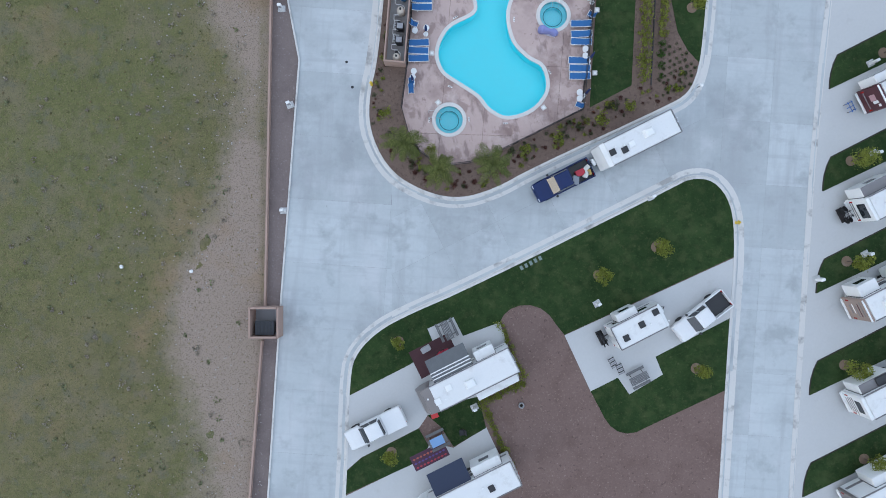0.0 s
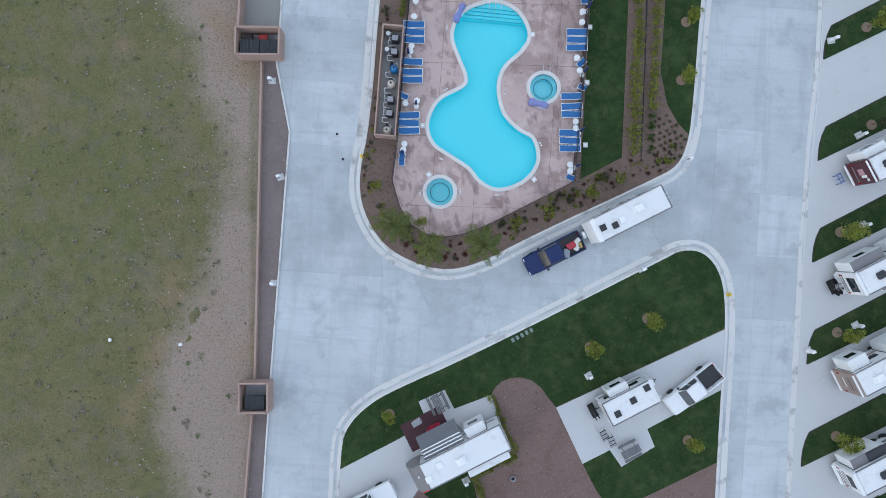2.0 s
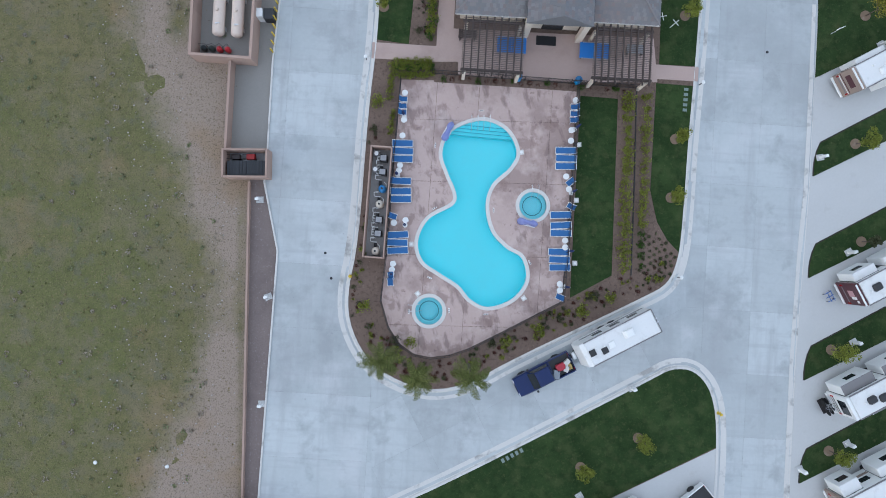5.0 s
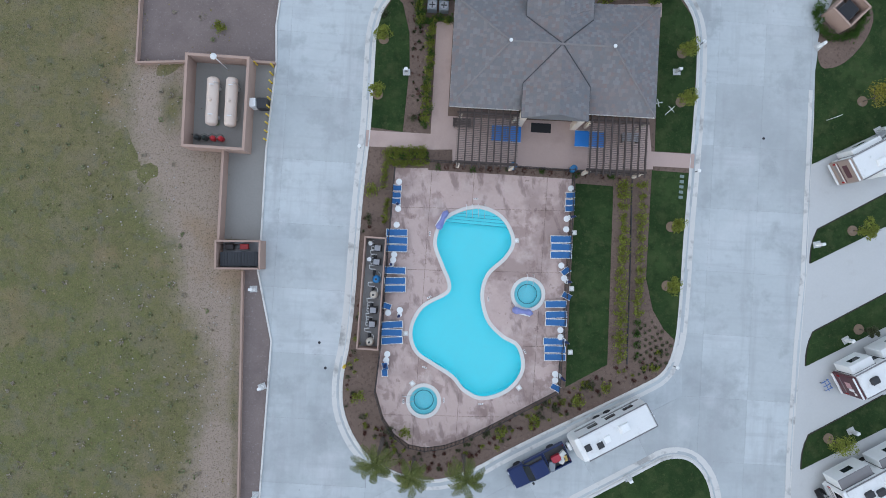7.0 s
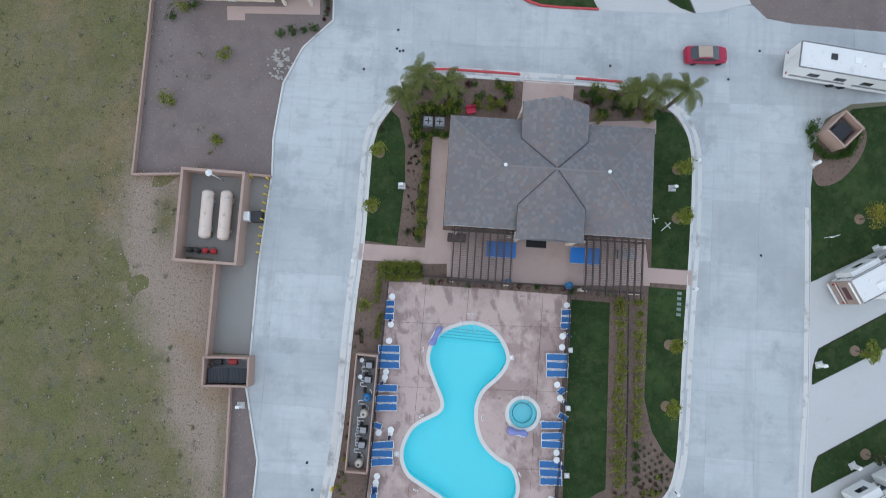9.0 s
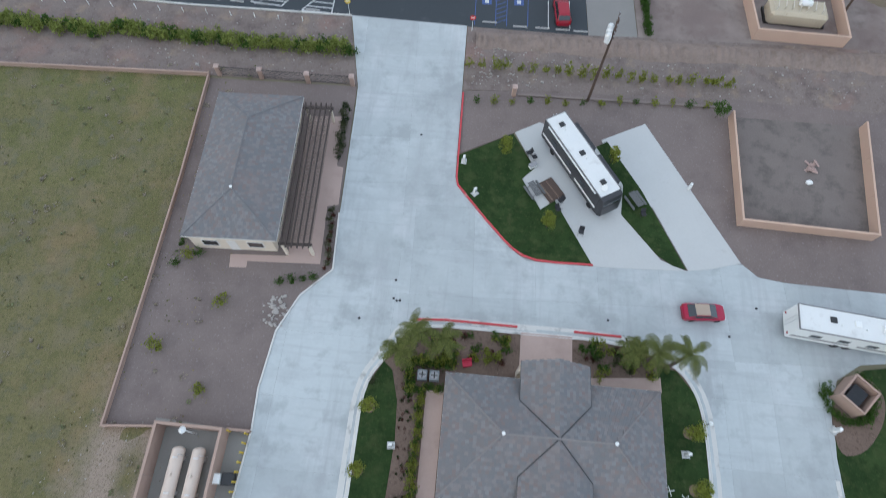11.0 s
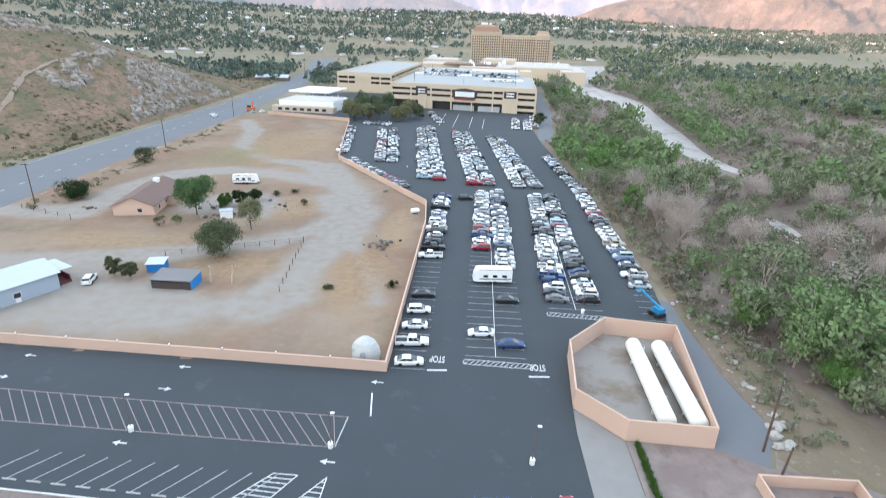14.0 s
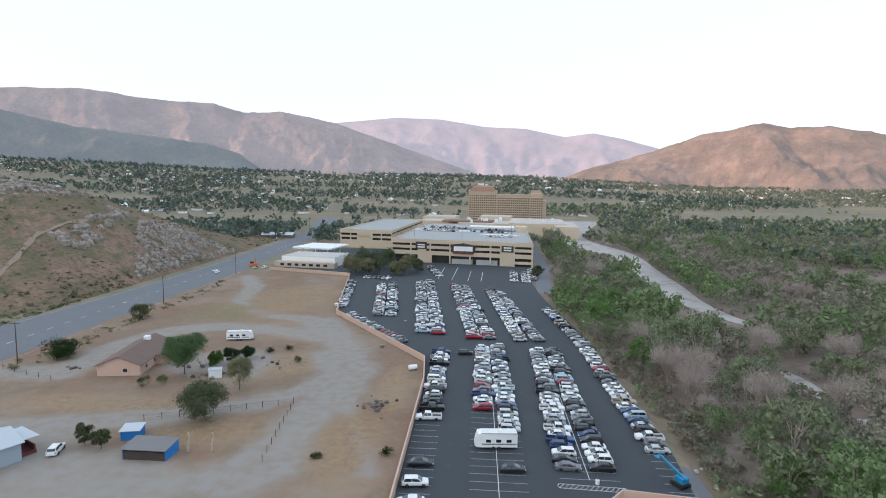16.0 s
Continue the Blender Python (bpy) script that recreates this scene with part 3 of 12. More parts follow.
tagged(field_east, "dry grass worn to bare stony earth", "ground", "", "structure")
sheet("ground_verge", [(-19.7, -60), (-18.65, -24), (-17.4, -8.9), (-17.1, -5.5), (-16.8, 7.6), (-16.45, 24.8), (-14.8, 24.8), (-13.6, 18), (-15.5, -5.7), (-17.8, -40), (-18.8, -60)], -0.004, GRAVEL_GREY, "narrow grey-brown gravel strip beside the road")
sheet("ground_gravel_plot", [(-26.25, 44.4), (-13.3, 44.3), (-13.3, 48), (-12.5, 53.4), (-10.7, 57), (-7.8, 59.8), (-7.8, 66), (-7.4, 83), (-24.7, 83.6), (-24.95, 70.2), (-25.5, 58)], 0.0, GRAVEL_GREY, "grey-brown gravel plot round the low building")
sheet("ground_utility_pad", [(-21.9, 45.2), (-13.35, 44.2), (-14.25, 35.9), (-14.75, 27.5), (-18.7, 27.7), (-18.5, 36.4), (-22.3, 36.7)], 0.02, mat("grey_utility_concrete", (0.275, 0.262, 0.242), (0.22, 0.208, 0.19), 0.85, 0.4, 6, 0.6, 0.08), "grey concrete utility yard", "pavement")

# ---- concrete roads: a bed, and the slabs laid on it ----
WEST = [(-18.9, -60), (-17.9, -40), (-15.6, -5.7), (-13.75, 18), (-15, 24.6), (-14.7, 27.5), (-14.2, 36), (-13.2, 44.5), (-13.2, 48), (-12.4, 53.4), (-10.6, 57), (-7.7, 59.8), (-7.7, 66.2), (-7.3, 80.4), (-7.3, 83), (-9.0, 94.2)]
EAST = [(5.4, 93.0), (4.9, 83), (4.3, 71), (4.45, 70.1), (5.0, 69.3), (7.4, 66.0), (9.3, 63.6), (10.1, 62.7), (11.1, 61.9), (12.5, 61.4), (14.6, 61.15), (18.3, 61.0), (27.8, 60.8), (33.4, 61.8), (34.9, 60.3), (37.4, 59.8), (47.8, 58.9), (75, 57)]
ROAD = WEST + EAST + [(75, 51), (46.5, 52.0), (42.7, 51.7), (40.1, 50.2), (38.8, 47.4), (38.2, 41.5), (37.7, 34), (37.0, 23.7), (36.3, 17.7), (35.4, 7.5), (34.6, -3.3), (34, -14), (33.4, -24), (31.5, -60)]

ASPH = [(-130, 103), (-56, 97.4), (-30, 95.1), (-9.0, 94.1), (5.45, 92.9), (20.4, 92.0), (20.9, 109.6), (21.4, 115), (23.2, 129.3), (31, 139.4), (44.2, 137.6), (46.8, 155), (48.7, 200), (50.4, 237), (48, 285), (47, 320), (48, 357), (54, 400), (58, 416), (-38, 438.5), (-46.5, 517), (-89, 512), (-108, 500), (-108, 389), (-54.6, 368.5), (-42.6, 272), (-4.2, 211.8), (-3.6, 193.3), (-6.6, 122.8), (-130, 132.5)]
sheet("road_parking_lot", ASPH, 0.03, ASPHALT, "dark asphalt parking lot", "parking lot", 0.1)
HIGH = [(-122, 60), (-125.5, 205), (-124, 300), (-121, 380), (-130, 560), (-139, 690), (-172, 900), (-230, 1300), (-262, 1300), (-202, 900), (-162.5, 690), (-153, 560), (-150.5, 430), (-152, 300), (-157, 245), (-156, 60)]
sheet("road_highway", HIGH, 0.0, HIGHWAY, "worn grey four-lane highway", "road", 0.1)

# ---- park islands: kerb and gutter, and the ground inside ----
ISLE_A = smooth_line([(-4.8, 43), (-5.1, 38), (-6.0, 31), (-6.9, 19), (-8.05, 14), (-7.7, 10.3), (-5.6, 6.6), (-1.9, 4.5), (1.6, 3.9), (5.1, 4.9), (8.9, 7.0), (21.3, 12.7), (23.9, 14.1), (25.1, 16.8), (25.6, 21), (26.2, 28.6), (27, 36), (27.8, 45.4), (27.4, 49), (25.6, 51.8), (20.4, 53.9), (10.7, 54.5), (3.5, 55), (-0.3, 54.8), (-2.1, 52.1), (-4.4, 48.9)], 2)
ISLE_B = smooth_line([(-13, -60), (-10.1, -24), (-9.85, -12), (-9.0, -9.5), (-6.8, -7.3), (-4.1, -5.8), (2.4, -3), (21.0, 6.2), (23.4, 7.5), (26.2, 7.2), (28.2, 4.6), (28.6, 0), (27.9, -8.7), (27, -24), (24.5, -60)], 2)
KERB_PROFILE = [(-0.24, 0.02), (-0.24, 0.057), (0.42, 0.047), (0.50, 0.075), (0.58, 0.165), (0.80, 0.175), (0.80, 0.02)]
for nm, line in (("kerb_pool_island", ISLE_A), ("kerb_site_island", ISLE_B)):
    tagged(new(nm, sweep(line, [(-d if sum(line[i - 1][0] * line[i][1] - line[i][0] * line[i - 1][1] for i in range(len(line))) < 0 else d, z) for d, z in KERB_PROFILE]).mesh(nm, KERB, False)), "pale concrete kerb and gutter with dark stains", "kerb", "", "structure")


def inner(line, d):
    s = 1 if sum(line[i - 1][0] * line[i][1] - line[i][0] * line[i - 1][1] for i in range(len(line))) > 0 else -1
    return offset(line, d * s)


sheet("ground_site_island", inner(ISLE_B, 0.75), 0.13, GRAVEL, "red-brown gravel between the caravan pitches", "ground", 0.12)
Z = 0.15


BACK_OF_KERB = [inner(ISLE_A, 0.72), inner(ISLE_B, 0.72)]


def tuck(p):
    """Keep a lawn's corner behind the kerb of its island."""
    for isle, back in zip((ISLE_A, ISLE_B), BACK_OF_KERB):
        if inside(*p, isle) and not inside(*p, back):
            q, best = Vector(p), None
            for a, b in zip(back, back[1:] + back[:1]):
                a, d = Vector(a), Vector(b) - Vector(a)
                c = a + d * max(0.0, min(1.0, (q - a).dot(d) / max(1e-9, d.length_squared)))
                if best is None or (c - q).length < (best - q).length:
                    best = c
            return best.x, best.y
    return p


def lawn(poly, rounds=0, z=Z):
    poly = [tuck(p) for p in poly]
    return sheet("ground_lawn", smooth_line(poly, rounds) if rounds else poly, z, LAWN, "close-mown dark green lawn", "lawn", 0.05)


lawn([(15.1, 32.7), (18.7, 32.4), (17.9, 15.5), (13.9, 13.4)])
lawn([(22.4, 33.9), (26.1, 33.6), (25.7, 28.6), (25.0, 20.5), (24.5, 17.6), (23.3, 18.8), (22.3, 20.6), (21.7, 23.6)])
lawn([(23.4, 51.2), (25.2, 50.6), (26.7, 48.4), (26.9, 45.4), (26.3, 35.5), (22.7, 35.7)])
lawn([(-2.0, 50.8), (-3.8, 48.6), (-4.2, 46.5), (-4.6, 38.2), (-1.3, 37.7), (-0.6, 43.9), (-0.6, 47.2), (-1.2, 50)])
lawn([(-9.2, -14.1), (-9.1, -11.6), (-8.3, -9.4), (-6.4, -7.6), (-3.8, -6.2), (2.6, -3.4), (21, 5.5), (23.4, 6.6), (25.8, 6.4), (27.3, 4.4), (27.9, 2.2), (28.1, 0.6), (27.7, -0.85), (11.5, -8.3), (10.7, -7.3), (10.05, -6.4), (9.2, -5.75), (8.2, -5.45), (7.2, -5.5), (6.3, -5.85), (5.7, -6.4), (5.3, -7.1), (1.8, -8.4), (0.9, -6.6), (-1.6, -7.7), (-0.8, -9.6), (-3.4, -11.2)], 0)
lawn([(14, -13.7), (16.6, -12.4), (17.7, -14.0), (20.9, -12.1), (20.2, -10.4), (27.5, -6.7), (27.0, -13.6), (19.2, -17.2), (18.4, -17.6), (17.5, -17.75), (16.6, -17.55), (15.9, -17.05), (15.35, -16.3)])
lawn([(-1.6, -16.0), (-0.3, -17.1), (0.9, -19.0), (4.0, -17.2), (3.3, -14.2), (2.0, -14.5)])
lawn([(-9.5, -23.6), (-9.4, -21.35), (-7.92, -20.05), (-2.42, -17.25), (-1.5, -18.9), (-2.0, -20.2)])
lawn([(-9.9, -33), (-9.3, -30.4), (-7.6, -29.0), (-2.2, -26.6), (-1.5, -28.4)])
sheet("pavement_pitch", [(-9.45, -14.3), (-3.4, -11.2), (-0.8, -9.7), (-1.6, -7.7), (0.9, -6.6), (1.8, -8.4), (5.3, -7.1), (7.2, -12.4), (3.4, -14.2), (-1.6, -16.0), (-2.4, -17.2), (-7.9, -20.0), (-9.4, -21.3)], 0.14, PAD, "pale concrete caravan pitch with patio", "pavement")
sheet("pavement_pitch", [(-9.6, -23.8), (-2.2, -20.2), (-1.3, -18.6), (0.9, -19.1), (4.0, -17.1), (6.6, -22.6), (2.6, -24.4), (-2.4, -27), (-7.8, -29.4), (-9.5, -30.6)], 0.14, PAD, "pale concrete caravan pitch with patio", "pavement")
sheet("pavement_pitch", [(11.5, -8.35), (27.7, -0.95), (27.95, -1.0), (27.8, -6.6), (20.2, -10.4), (20.9, -12.1), (17.7, -14), (16.6, -12.5), (14, -13.7)], 0.14, PAD, "pale concrete caravan pitch with patio", "pavement")

tagged(new("gutter_east", sweep([(32.9, -34), (34.1, -14), (35.45, 7.5), (36.35, 17.7), (37.05, 23.7), (37.75, 34.0), (38.2, 41.5)], [(-0.35, 0.0), (-0.35, 0.058), (-0.05, 0.045), (0.15, 0.05), (0.55, 0.072), (0.55, 0.0)], False).mesh("gutter_east", KERB, False)), "pale shallow concrete gutter beside the pitches", "gutter", "", "structure")

edge_b = [p for p in inner(ISLE_B, 0.0) if p[1] > -13.9]
k0 = max(range(len(edge_b)), key=lambda i: math.dist(edge_b[i], edge_b[i - 1]))
edge_b = edge_b[k0:] + edge_b[:k0]
side_b = 1 if sum(ISLE_B[i - 1][0] * ISLE_B[i][1] - ISLE_B[i][0] * ISLE_B[i - 1][1] for i in range(len(ISLE_B))) > 0 else -1
tagged(new("ground_lawn_edge", sweep([p for p in edge_b if not (p[0] > 25 and p[1] < -0.6)], [(side_b * d, 0.147) for d in (0.7, 1.6)], False).mesh("ground_lawn_edge", LAWN, False)), "mown dark green lawn edge along the kerb", "lawn", "", "structure")

# near-black brown: ash, and lawn-edge strips that paint soil with recess shadow
EDGE_SHADE_ASH = mat("edge_shade_and_ash", (0.055, 0.048, 0.036), (0.03, 0.027, 0.02), 0.97, 0.6, 6, 0.7, 0.3)
# pitches on the east side: slanting pads with lawn strips between
sheet("pavement_pitches_east", [(33.2, -28), (34.1, -14), (35.5, 7.5), (37.1, 23.7), (37.75, 34.3), (47, 39), (75, 52), (75, -28)], 0.06, PAD, "pale concrete caravan pitches", "pavement", 0.1)
for k in range(-1, 5):
    dy, dx = 9.75 * k, 0.62 * k
    strip = [(35.0 + dx, -14.1 + dy), (35.05 + dx, -13.3 + dy), (35.15 + dx, -12.6 + dy), (35.4 + dx, -11.7 + dy), (35.75 + dx, -10.9 + dy), (43 + dx, -7.2 + dy), (72 + dx, 8 + dy), (72 + dx, 4.5 + dy), (43 + dx, -10.3 + dy)]
    lawn(strip, 0, 0.10)
    tagged(new("ground_lawn_cut", sweep([(x, y) for x, y in strip[:6]], [(-0.0, 0.068), (0.13, 0.068)], False).mesh("ground_lawn_cut", EDGE_SHADE_ASH, False)), "dark strip for a lawn's cut soil edge and its recess shadow", "lawn edge", "", "structure")
lawn([(37.8, 34.4), (38.1, 38.8), (38.3, 43.4), (38.9, 46.8), (40.3, 49.6), (42.9, 51.2), (46.5, 51.6), (69.5, 50.5), (45, 37.7)], 0, 0.10)

sheet("pavement_walk_north", [(16.8, 49.75), (23.6, 49.95), (23.55, 48.6), (16.75, 48.4)], 0.16, WALK, "pink concrete walk before the clubhouse wall", "pavement")

# north-east corner: motorhome pitch, lawns, gravel
sheet("ground_gravel_north", [(4.7, 82.9), (4.4, 73.9), (10.7, 77.0), (11, 77.2), (18.3, 61.1), (33.0, 60.2), (37.4, 58.7), (47.8, 57.8), (75, 56), (75, 84), (36, 83.2)], 0.01, GRAVEL_GREY, "grey-brown gravel yard", "ground")
sheet("ground_gravel_yard_east", [(35.7, 80.2), (34.0, 66.3), (47.6, 65.0), (50.4, 79.4)], 0.018, patches(mat("dark_grey_gravel", (0.22, 0.188, 0.172), (0.15, 0.126, 0.116), 0.96, 0.4, 7.0, 0.7, 0.4, spec=0.1), (0.105, 0.095, 0.085), 0.45, 0.5, 0.66, 0.7), "dark grey gravel inside the block wall", "ground")
lawn([(4.4, 73.7), (10.7, 76.9), (12.9, 72.4), (11.5, 71.0), (13.3, 67.3), (14.9, 68.4), (18.2, 61.2), (14.6, 61.35), (12.6, 61.55), (11.3, 62.05), (10.3, 62.85), (9.5, 63.7), (7.6, 66.1), (5.2, 69.4), (4.6, 70.2), (4.45, 71)], 0, 0.12)
lawn([(19.9, 75.4), (21.2, 76.2), (24.3, 70), (27.7, 60.9), (26.4, 61.3), (25.0, 62.4), (23.7, 64.3), (21.8, 67), (22.4, 70.6)], 0, 0.12)
sheet("pavement_pitch_north", [(10.9, 77.1), (13.8, 78.6), (20, 75.4), (22.6, 69.6), (21.8, 67), (23.7, 64.2), (25.3, 61.9), (27.7, 60.75), (18.3, 60.95), (14.9, 68.5), (13.3, 67.3), (11.5, 71), (12.95, 72.4)], 0.07, PAD, "pale concrete motorhome pitch", "pavement")
sheet("pavement_pitch_north", [(20.6, 76.4), (25.8, 78.8), (33.4, 61.8), (30, 61.0), (27.9, 60.8), (25.2, 68), (23, 66.5), (22.2, 70.2)], 0.075, PAD, "pale concrete empty pitch", "pavement")

# earth bank between the park and the lot
BANK = patches(mat("bank_earth", (0.24, 0.195, 0.175), (0.17, 0.14, 0.128), 0.97, 0.4, 6.0, 0.8, 0.6, spec=0.1), (0.28, 0.22, 0.165), 0.4, 0.55, 0.66, 0.7)
BANK = patches(BANK, (0.125, 0.098, 0.09), 0.55, 0.5, 0.68, 0.7)
BANK = patches(BANK, (0.25, 0.165, 0.14), 0.16, 0.54, 0.66, 0.6)
BANK = patches(BANK, (0.33, 0.285, 0.26), 2.6, 0.58, 0.7, 0.6)
BANK = patches(BANK, (0.10, 0.08, 0.07), 3.4, 0.57, 0.68, 0.6)
sheet("ground_bank_west", [(-130, 86), (-24, 84), (-7.4, 83.2), (-9.1, 94), (-30, 95), (-56, 97.3), (-130, 102.9)], 0.012, BANK, "brown earth strip with a hedge")
sheet("ground_bank_east", [(5.0, 83), (36, 82.8), (90, 78), (90, 90.6), (52, 91.8), (20.4, 92.6), (5.5, 93.3)], 0.014, BANK, "brown eroded earth strip")
TANK_GRAVEL = patches(patches(mat("mauve_gravel", (0.235, 0.185, 0.168), (0.165, 0.13, 0.12), 0.96, 0.3, 7.0, 0.7, 0.5, spec=0.1), (0.29, 0.25, 0.225), 0.12, 0.46, 0.62, 0.7), (0.13, 0.10, 0.09), 0.5, 0.55, 0.7, 0.5)
sheet("ground_tank_yard", [(26.6, 92), (52, 91.1), (58, 90.9), (60, 97.3), (54.4, 101.4), (45.4, 104.1), (44.5, 104), (38.6, 107.4), (27.2, 108.3)], 0.019, TANK_GRAVEL, "brown gravel yard")
sheet("pavement_grey_strip", [(20.45, 92), (26.5, 92), (27.1, 108.4), (21.5, 115), (20.95, 109.6)], 0.022, mat("grey_decomposed_granite", (0.27, 0.255, 0.24), (0.2, 0.19, 0.18), 0.95, 0.4, 10, 0.6, 0.3), "grey gravel drive")
sheet("pavement_track_east", [(38.5, 107.4), (44.5, 104), (48.5, 112), (47.2, 125), (48, 150), (46.6, 152), (44.0, 137.4)], 0.02, HIGHWAY, "grey track beside the tank yard")
RIVERBANK = patches(mat("riverbank_litter", (0.255, 0.205, 0.175), (0.17, 0.138, 0.115), 0.97, 0.08, 2.0, 0.7, 0.5, spec=0.1), (0.28, 0.235, 0.195), 0.05, 0.5, 0.75, 0.7)
RIVERBANK = patches(RIVERBANK, (0.13, 0.12, 0.085), 0.25, 0.48, 0.64, 0.7)
RIVERBANK = patches(RIVERBANK, (0.17, 0.125, 0.10), 0.06, 0.45, 0.6, 0.8)
sheet("ground_riverbank", [(44.6, 103), (52, 91), (90, 90), (140, 84), (320, 70), (520, 300), (560, 800), (260, 950), (190, 820), (120, 620), (62, 420), (54, 398), (48.3, 357), (47.3, 320), (48.3, 285), (50.7, 237), (49, 200), (48.2, 150), (47.4, 125), (48.7, 112)], -0.01, RIVERBANK, "brown riverbank ground under trees")
RIVER = [(190, 1010), (172, 930), (146, 800), (128, 690), (115, 610), (114, 566), (124, 506), (130, 461), (120, 404), (109, 334), (108, 305), (113, 276), (118, 262), (123, 264), (120, 283), (121, 312), (130, 354), (135, 399), (153, 496), (149, 549), (141, 616), (156, 700), (190, 800), (235, 930), (245, 1010)]
SAND = patches(mat("pale_river_sand", (0.43, 0.40, 0.375), (0.31, 0.285, 0.265), 0.95, 0.05, 1.0, 0.6, 0.2), (0.20, 0.175, 0.15), 0.12, 0.52, 0.66, 0.7)
sheet("ground_riverbed", smooth_line(RIVER, 2), 0.02, SAND, "pale dry sandy river bed")

sheet("ground_tank_floor", [(21.6, 115.2), (27.3, 108.6), (38.6, 107.6), (43.2, 134.8), (31.2, 137.0), (23.4, 128.8)], 0.014, patches(mat("tank_yard_gravel", (0.30, 0.28, 0.26), (0.22, 0.195, 0.17), 0.95, 0.15, 5.0, 0.7, 0.3), (0.17, 0.125, 0.085), 0.16, 0.48, 0.64, 0.8), "grey gravel floor with brown earth stains")

STRIP = patches(patches(mat("dry_grass_strip", (0.225, 0.18, 0.13), (0.155, 0.125, 0.09), 0.97, 0.3, 3.0, 0.8, 0.5, spec=0.1), (0.16, 0.145, 0.08), 0.2, 0.52, 0.66, 0.65), (0.30, 0.255, 0.205), 0.9, 0.58, 0.7, 0.6)
sheet("ground_grass_strip", smooth_line([(45.5, 104.2), (49.2, 112), (47.9, 125), (48.4, 150), (49.3, 200), (51.0, 237), (48.8, 285), (47.8, 322), (52, 324), (53, 285), (55.2, 237), (54, 200), (53.4, 165), (54.5, 142), (57.5, 126), (63, 113), (74, 101), (60, 97.5), (54.5, 101.5)], 1), 0.016, STRIP, "tan and olive dry grass strip along the bank")

# dirt yard north of the lot
YARD = mat("yard_earth", (0.24, 0.172, 0.125), (0.19, 0.137, 0.10), 0.97, 0.05, 1.6, 0.5, 0.4, spec=0.1)
YARD = patches(YARD, (0.30, 0.235, 0.175), 0.035, 0.40, 0.66, 0.8)
YARD = patches(YARD, (0.225, 0.128, 0.085), 0.05, 0.45, 0.70, 0.7)
YARD = patches(YARD, (0.20, 0.16, 0.10), 0.22, 0.5, 0.8, 0.5)
YARD = patches(YARD, (0.32, 0.26, 0.19), 0.7, 0.5, 0.8, 0.4)
YARD = patches(YARD, (0.15, 0.125, 0.075), 0.09, 0.55, 0.70, 0.6)
YARD_LINE = [(-125, 131.5), (-6.9, 122.7), (-3.5, 193.5), (-4.0, 211.8), (-42.5, 272), (-54.5, 368.4), (-107, 388), (-121, 381), (-124, 300), (-125.4, 205)]
TRACKS = [
    ([(-124, 136), (-100, 138), (-74, 137), (-59, 138), (-45, 140), (-36, 143), (-30, 150), (-28, 160), (-27, 177), (-25, 194), (-24, 209), (-30, 225), (-39, 238)], 4.5),
    ([(-39, 238), (-51, 262), (-67, 267), (-79, 276), (-89, 293), (-98, 335), (-112, 362)], 3.0),
    ([(-122, 196), (-101, 196), (-102, 209), (-101, 224), (-94, 242), (-76, 250), (-53, 242), (-38, 233), (-26, 214)], 3.6),
    ([(-122, 158), (-100, 160), (-85, 162), (-75, 166), (-62, 169), (-53, 172), (-42, 178), (-34, 186), (-29, 197)], 3.2),
    ([(-24, 191), (-18, 167), (-13, 155), (-12, 147)], 1.6), ([(-70, 206), (-61, 212), (-49, 205)], 5.5),
    ([(-84, 142), (-70, 144), (-56, 143)], 6.0), ([(-79, 163), (-76, 148)], 5.0), ([(-33, 215), (-26, 200)], 5.0), ([(-36, 238), (-44, 258)], 4.0)]
segs = [(Vector(a), Vector(b), w) for line, w in TRACKS for a, b in zip(line, line[1:])]
step = 1.3
nx, ny = int(124 / step), int(268 / step)
yv, yf, keep, worn = [], [], {}, []
for j in range(ny + 1):
    for i in range(nx + 1):
        yv.append((-126.5 + i * step, 122 + j * step))
for j in range(ny):
    for i in range(nx):
        if inside(-126.5 + (i + 0.5) * step, 122 + (j + 0.5) * step, YARD_LINE):
            yf.append(tuple(keep.setdefault(n, len(keep)) for n in (j * (nx + 1) + i, j * (nx + 1) + i + 1, (j + 1) * (nx + 1) + i + 1, (j + 1) * (nx + 1) + i)))
OLIVE = [(-88, 274, 17, 24)]
STRAW = [(-70, 296, 26, 48), (-17, 158, 9, 22), (-47, 162, 13, 11), (-43, 208, 9, 14), (-11, 190, 5, 22), (-80, 176, 25, 7)]
yard_verts, islands, straws = [], [], []
for n in keep:
    x, y = yv[n]
    p, near_ = Vector((x, y)), 0.0
    for a, b, w in segs:
        d = b - a
        t = max(0.0, min(1.0, (p - a).dot(d) / d.length_squared))
        near_ = max(near_, 1 - (p - a - d * t).length / (w * 2.1))
    k = 0.35 * fbm(x, y, 8, 5, 7.0)
    islands.append(max(0.0, min(1.0, max((1.0 - math.hypot((x - cx) / rx, (y - cy) / ry)) * 2.2 + k for cx, cy, rx, ry in OLIVE))))
    straws.append(max(0.0, min(1.0, max((1.0 - math.hypot((x - cx) / rx, (y - cy) / ry)) * 2.2 + k for cx, cy, rx, ry in STRAW))))
    near_ *= 1 - 0.8 * max(islands[-1], straws[-1])
    worn.append(max(0.0, min(0.95, 1.9 * max(near_, 0) + 0.55 * fbm(x, y, 16, 5, 3.0) * (0.35 + min(1, max(near_, 0) * 2)))))
    yard_verts.append((x, y, 0.02 + 0.04 * fbm(x, y, 6, 3, 8.0)))
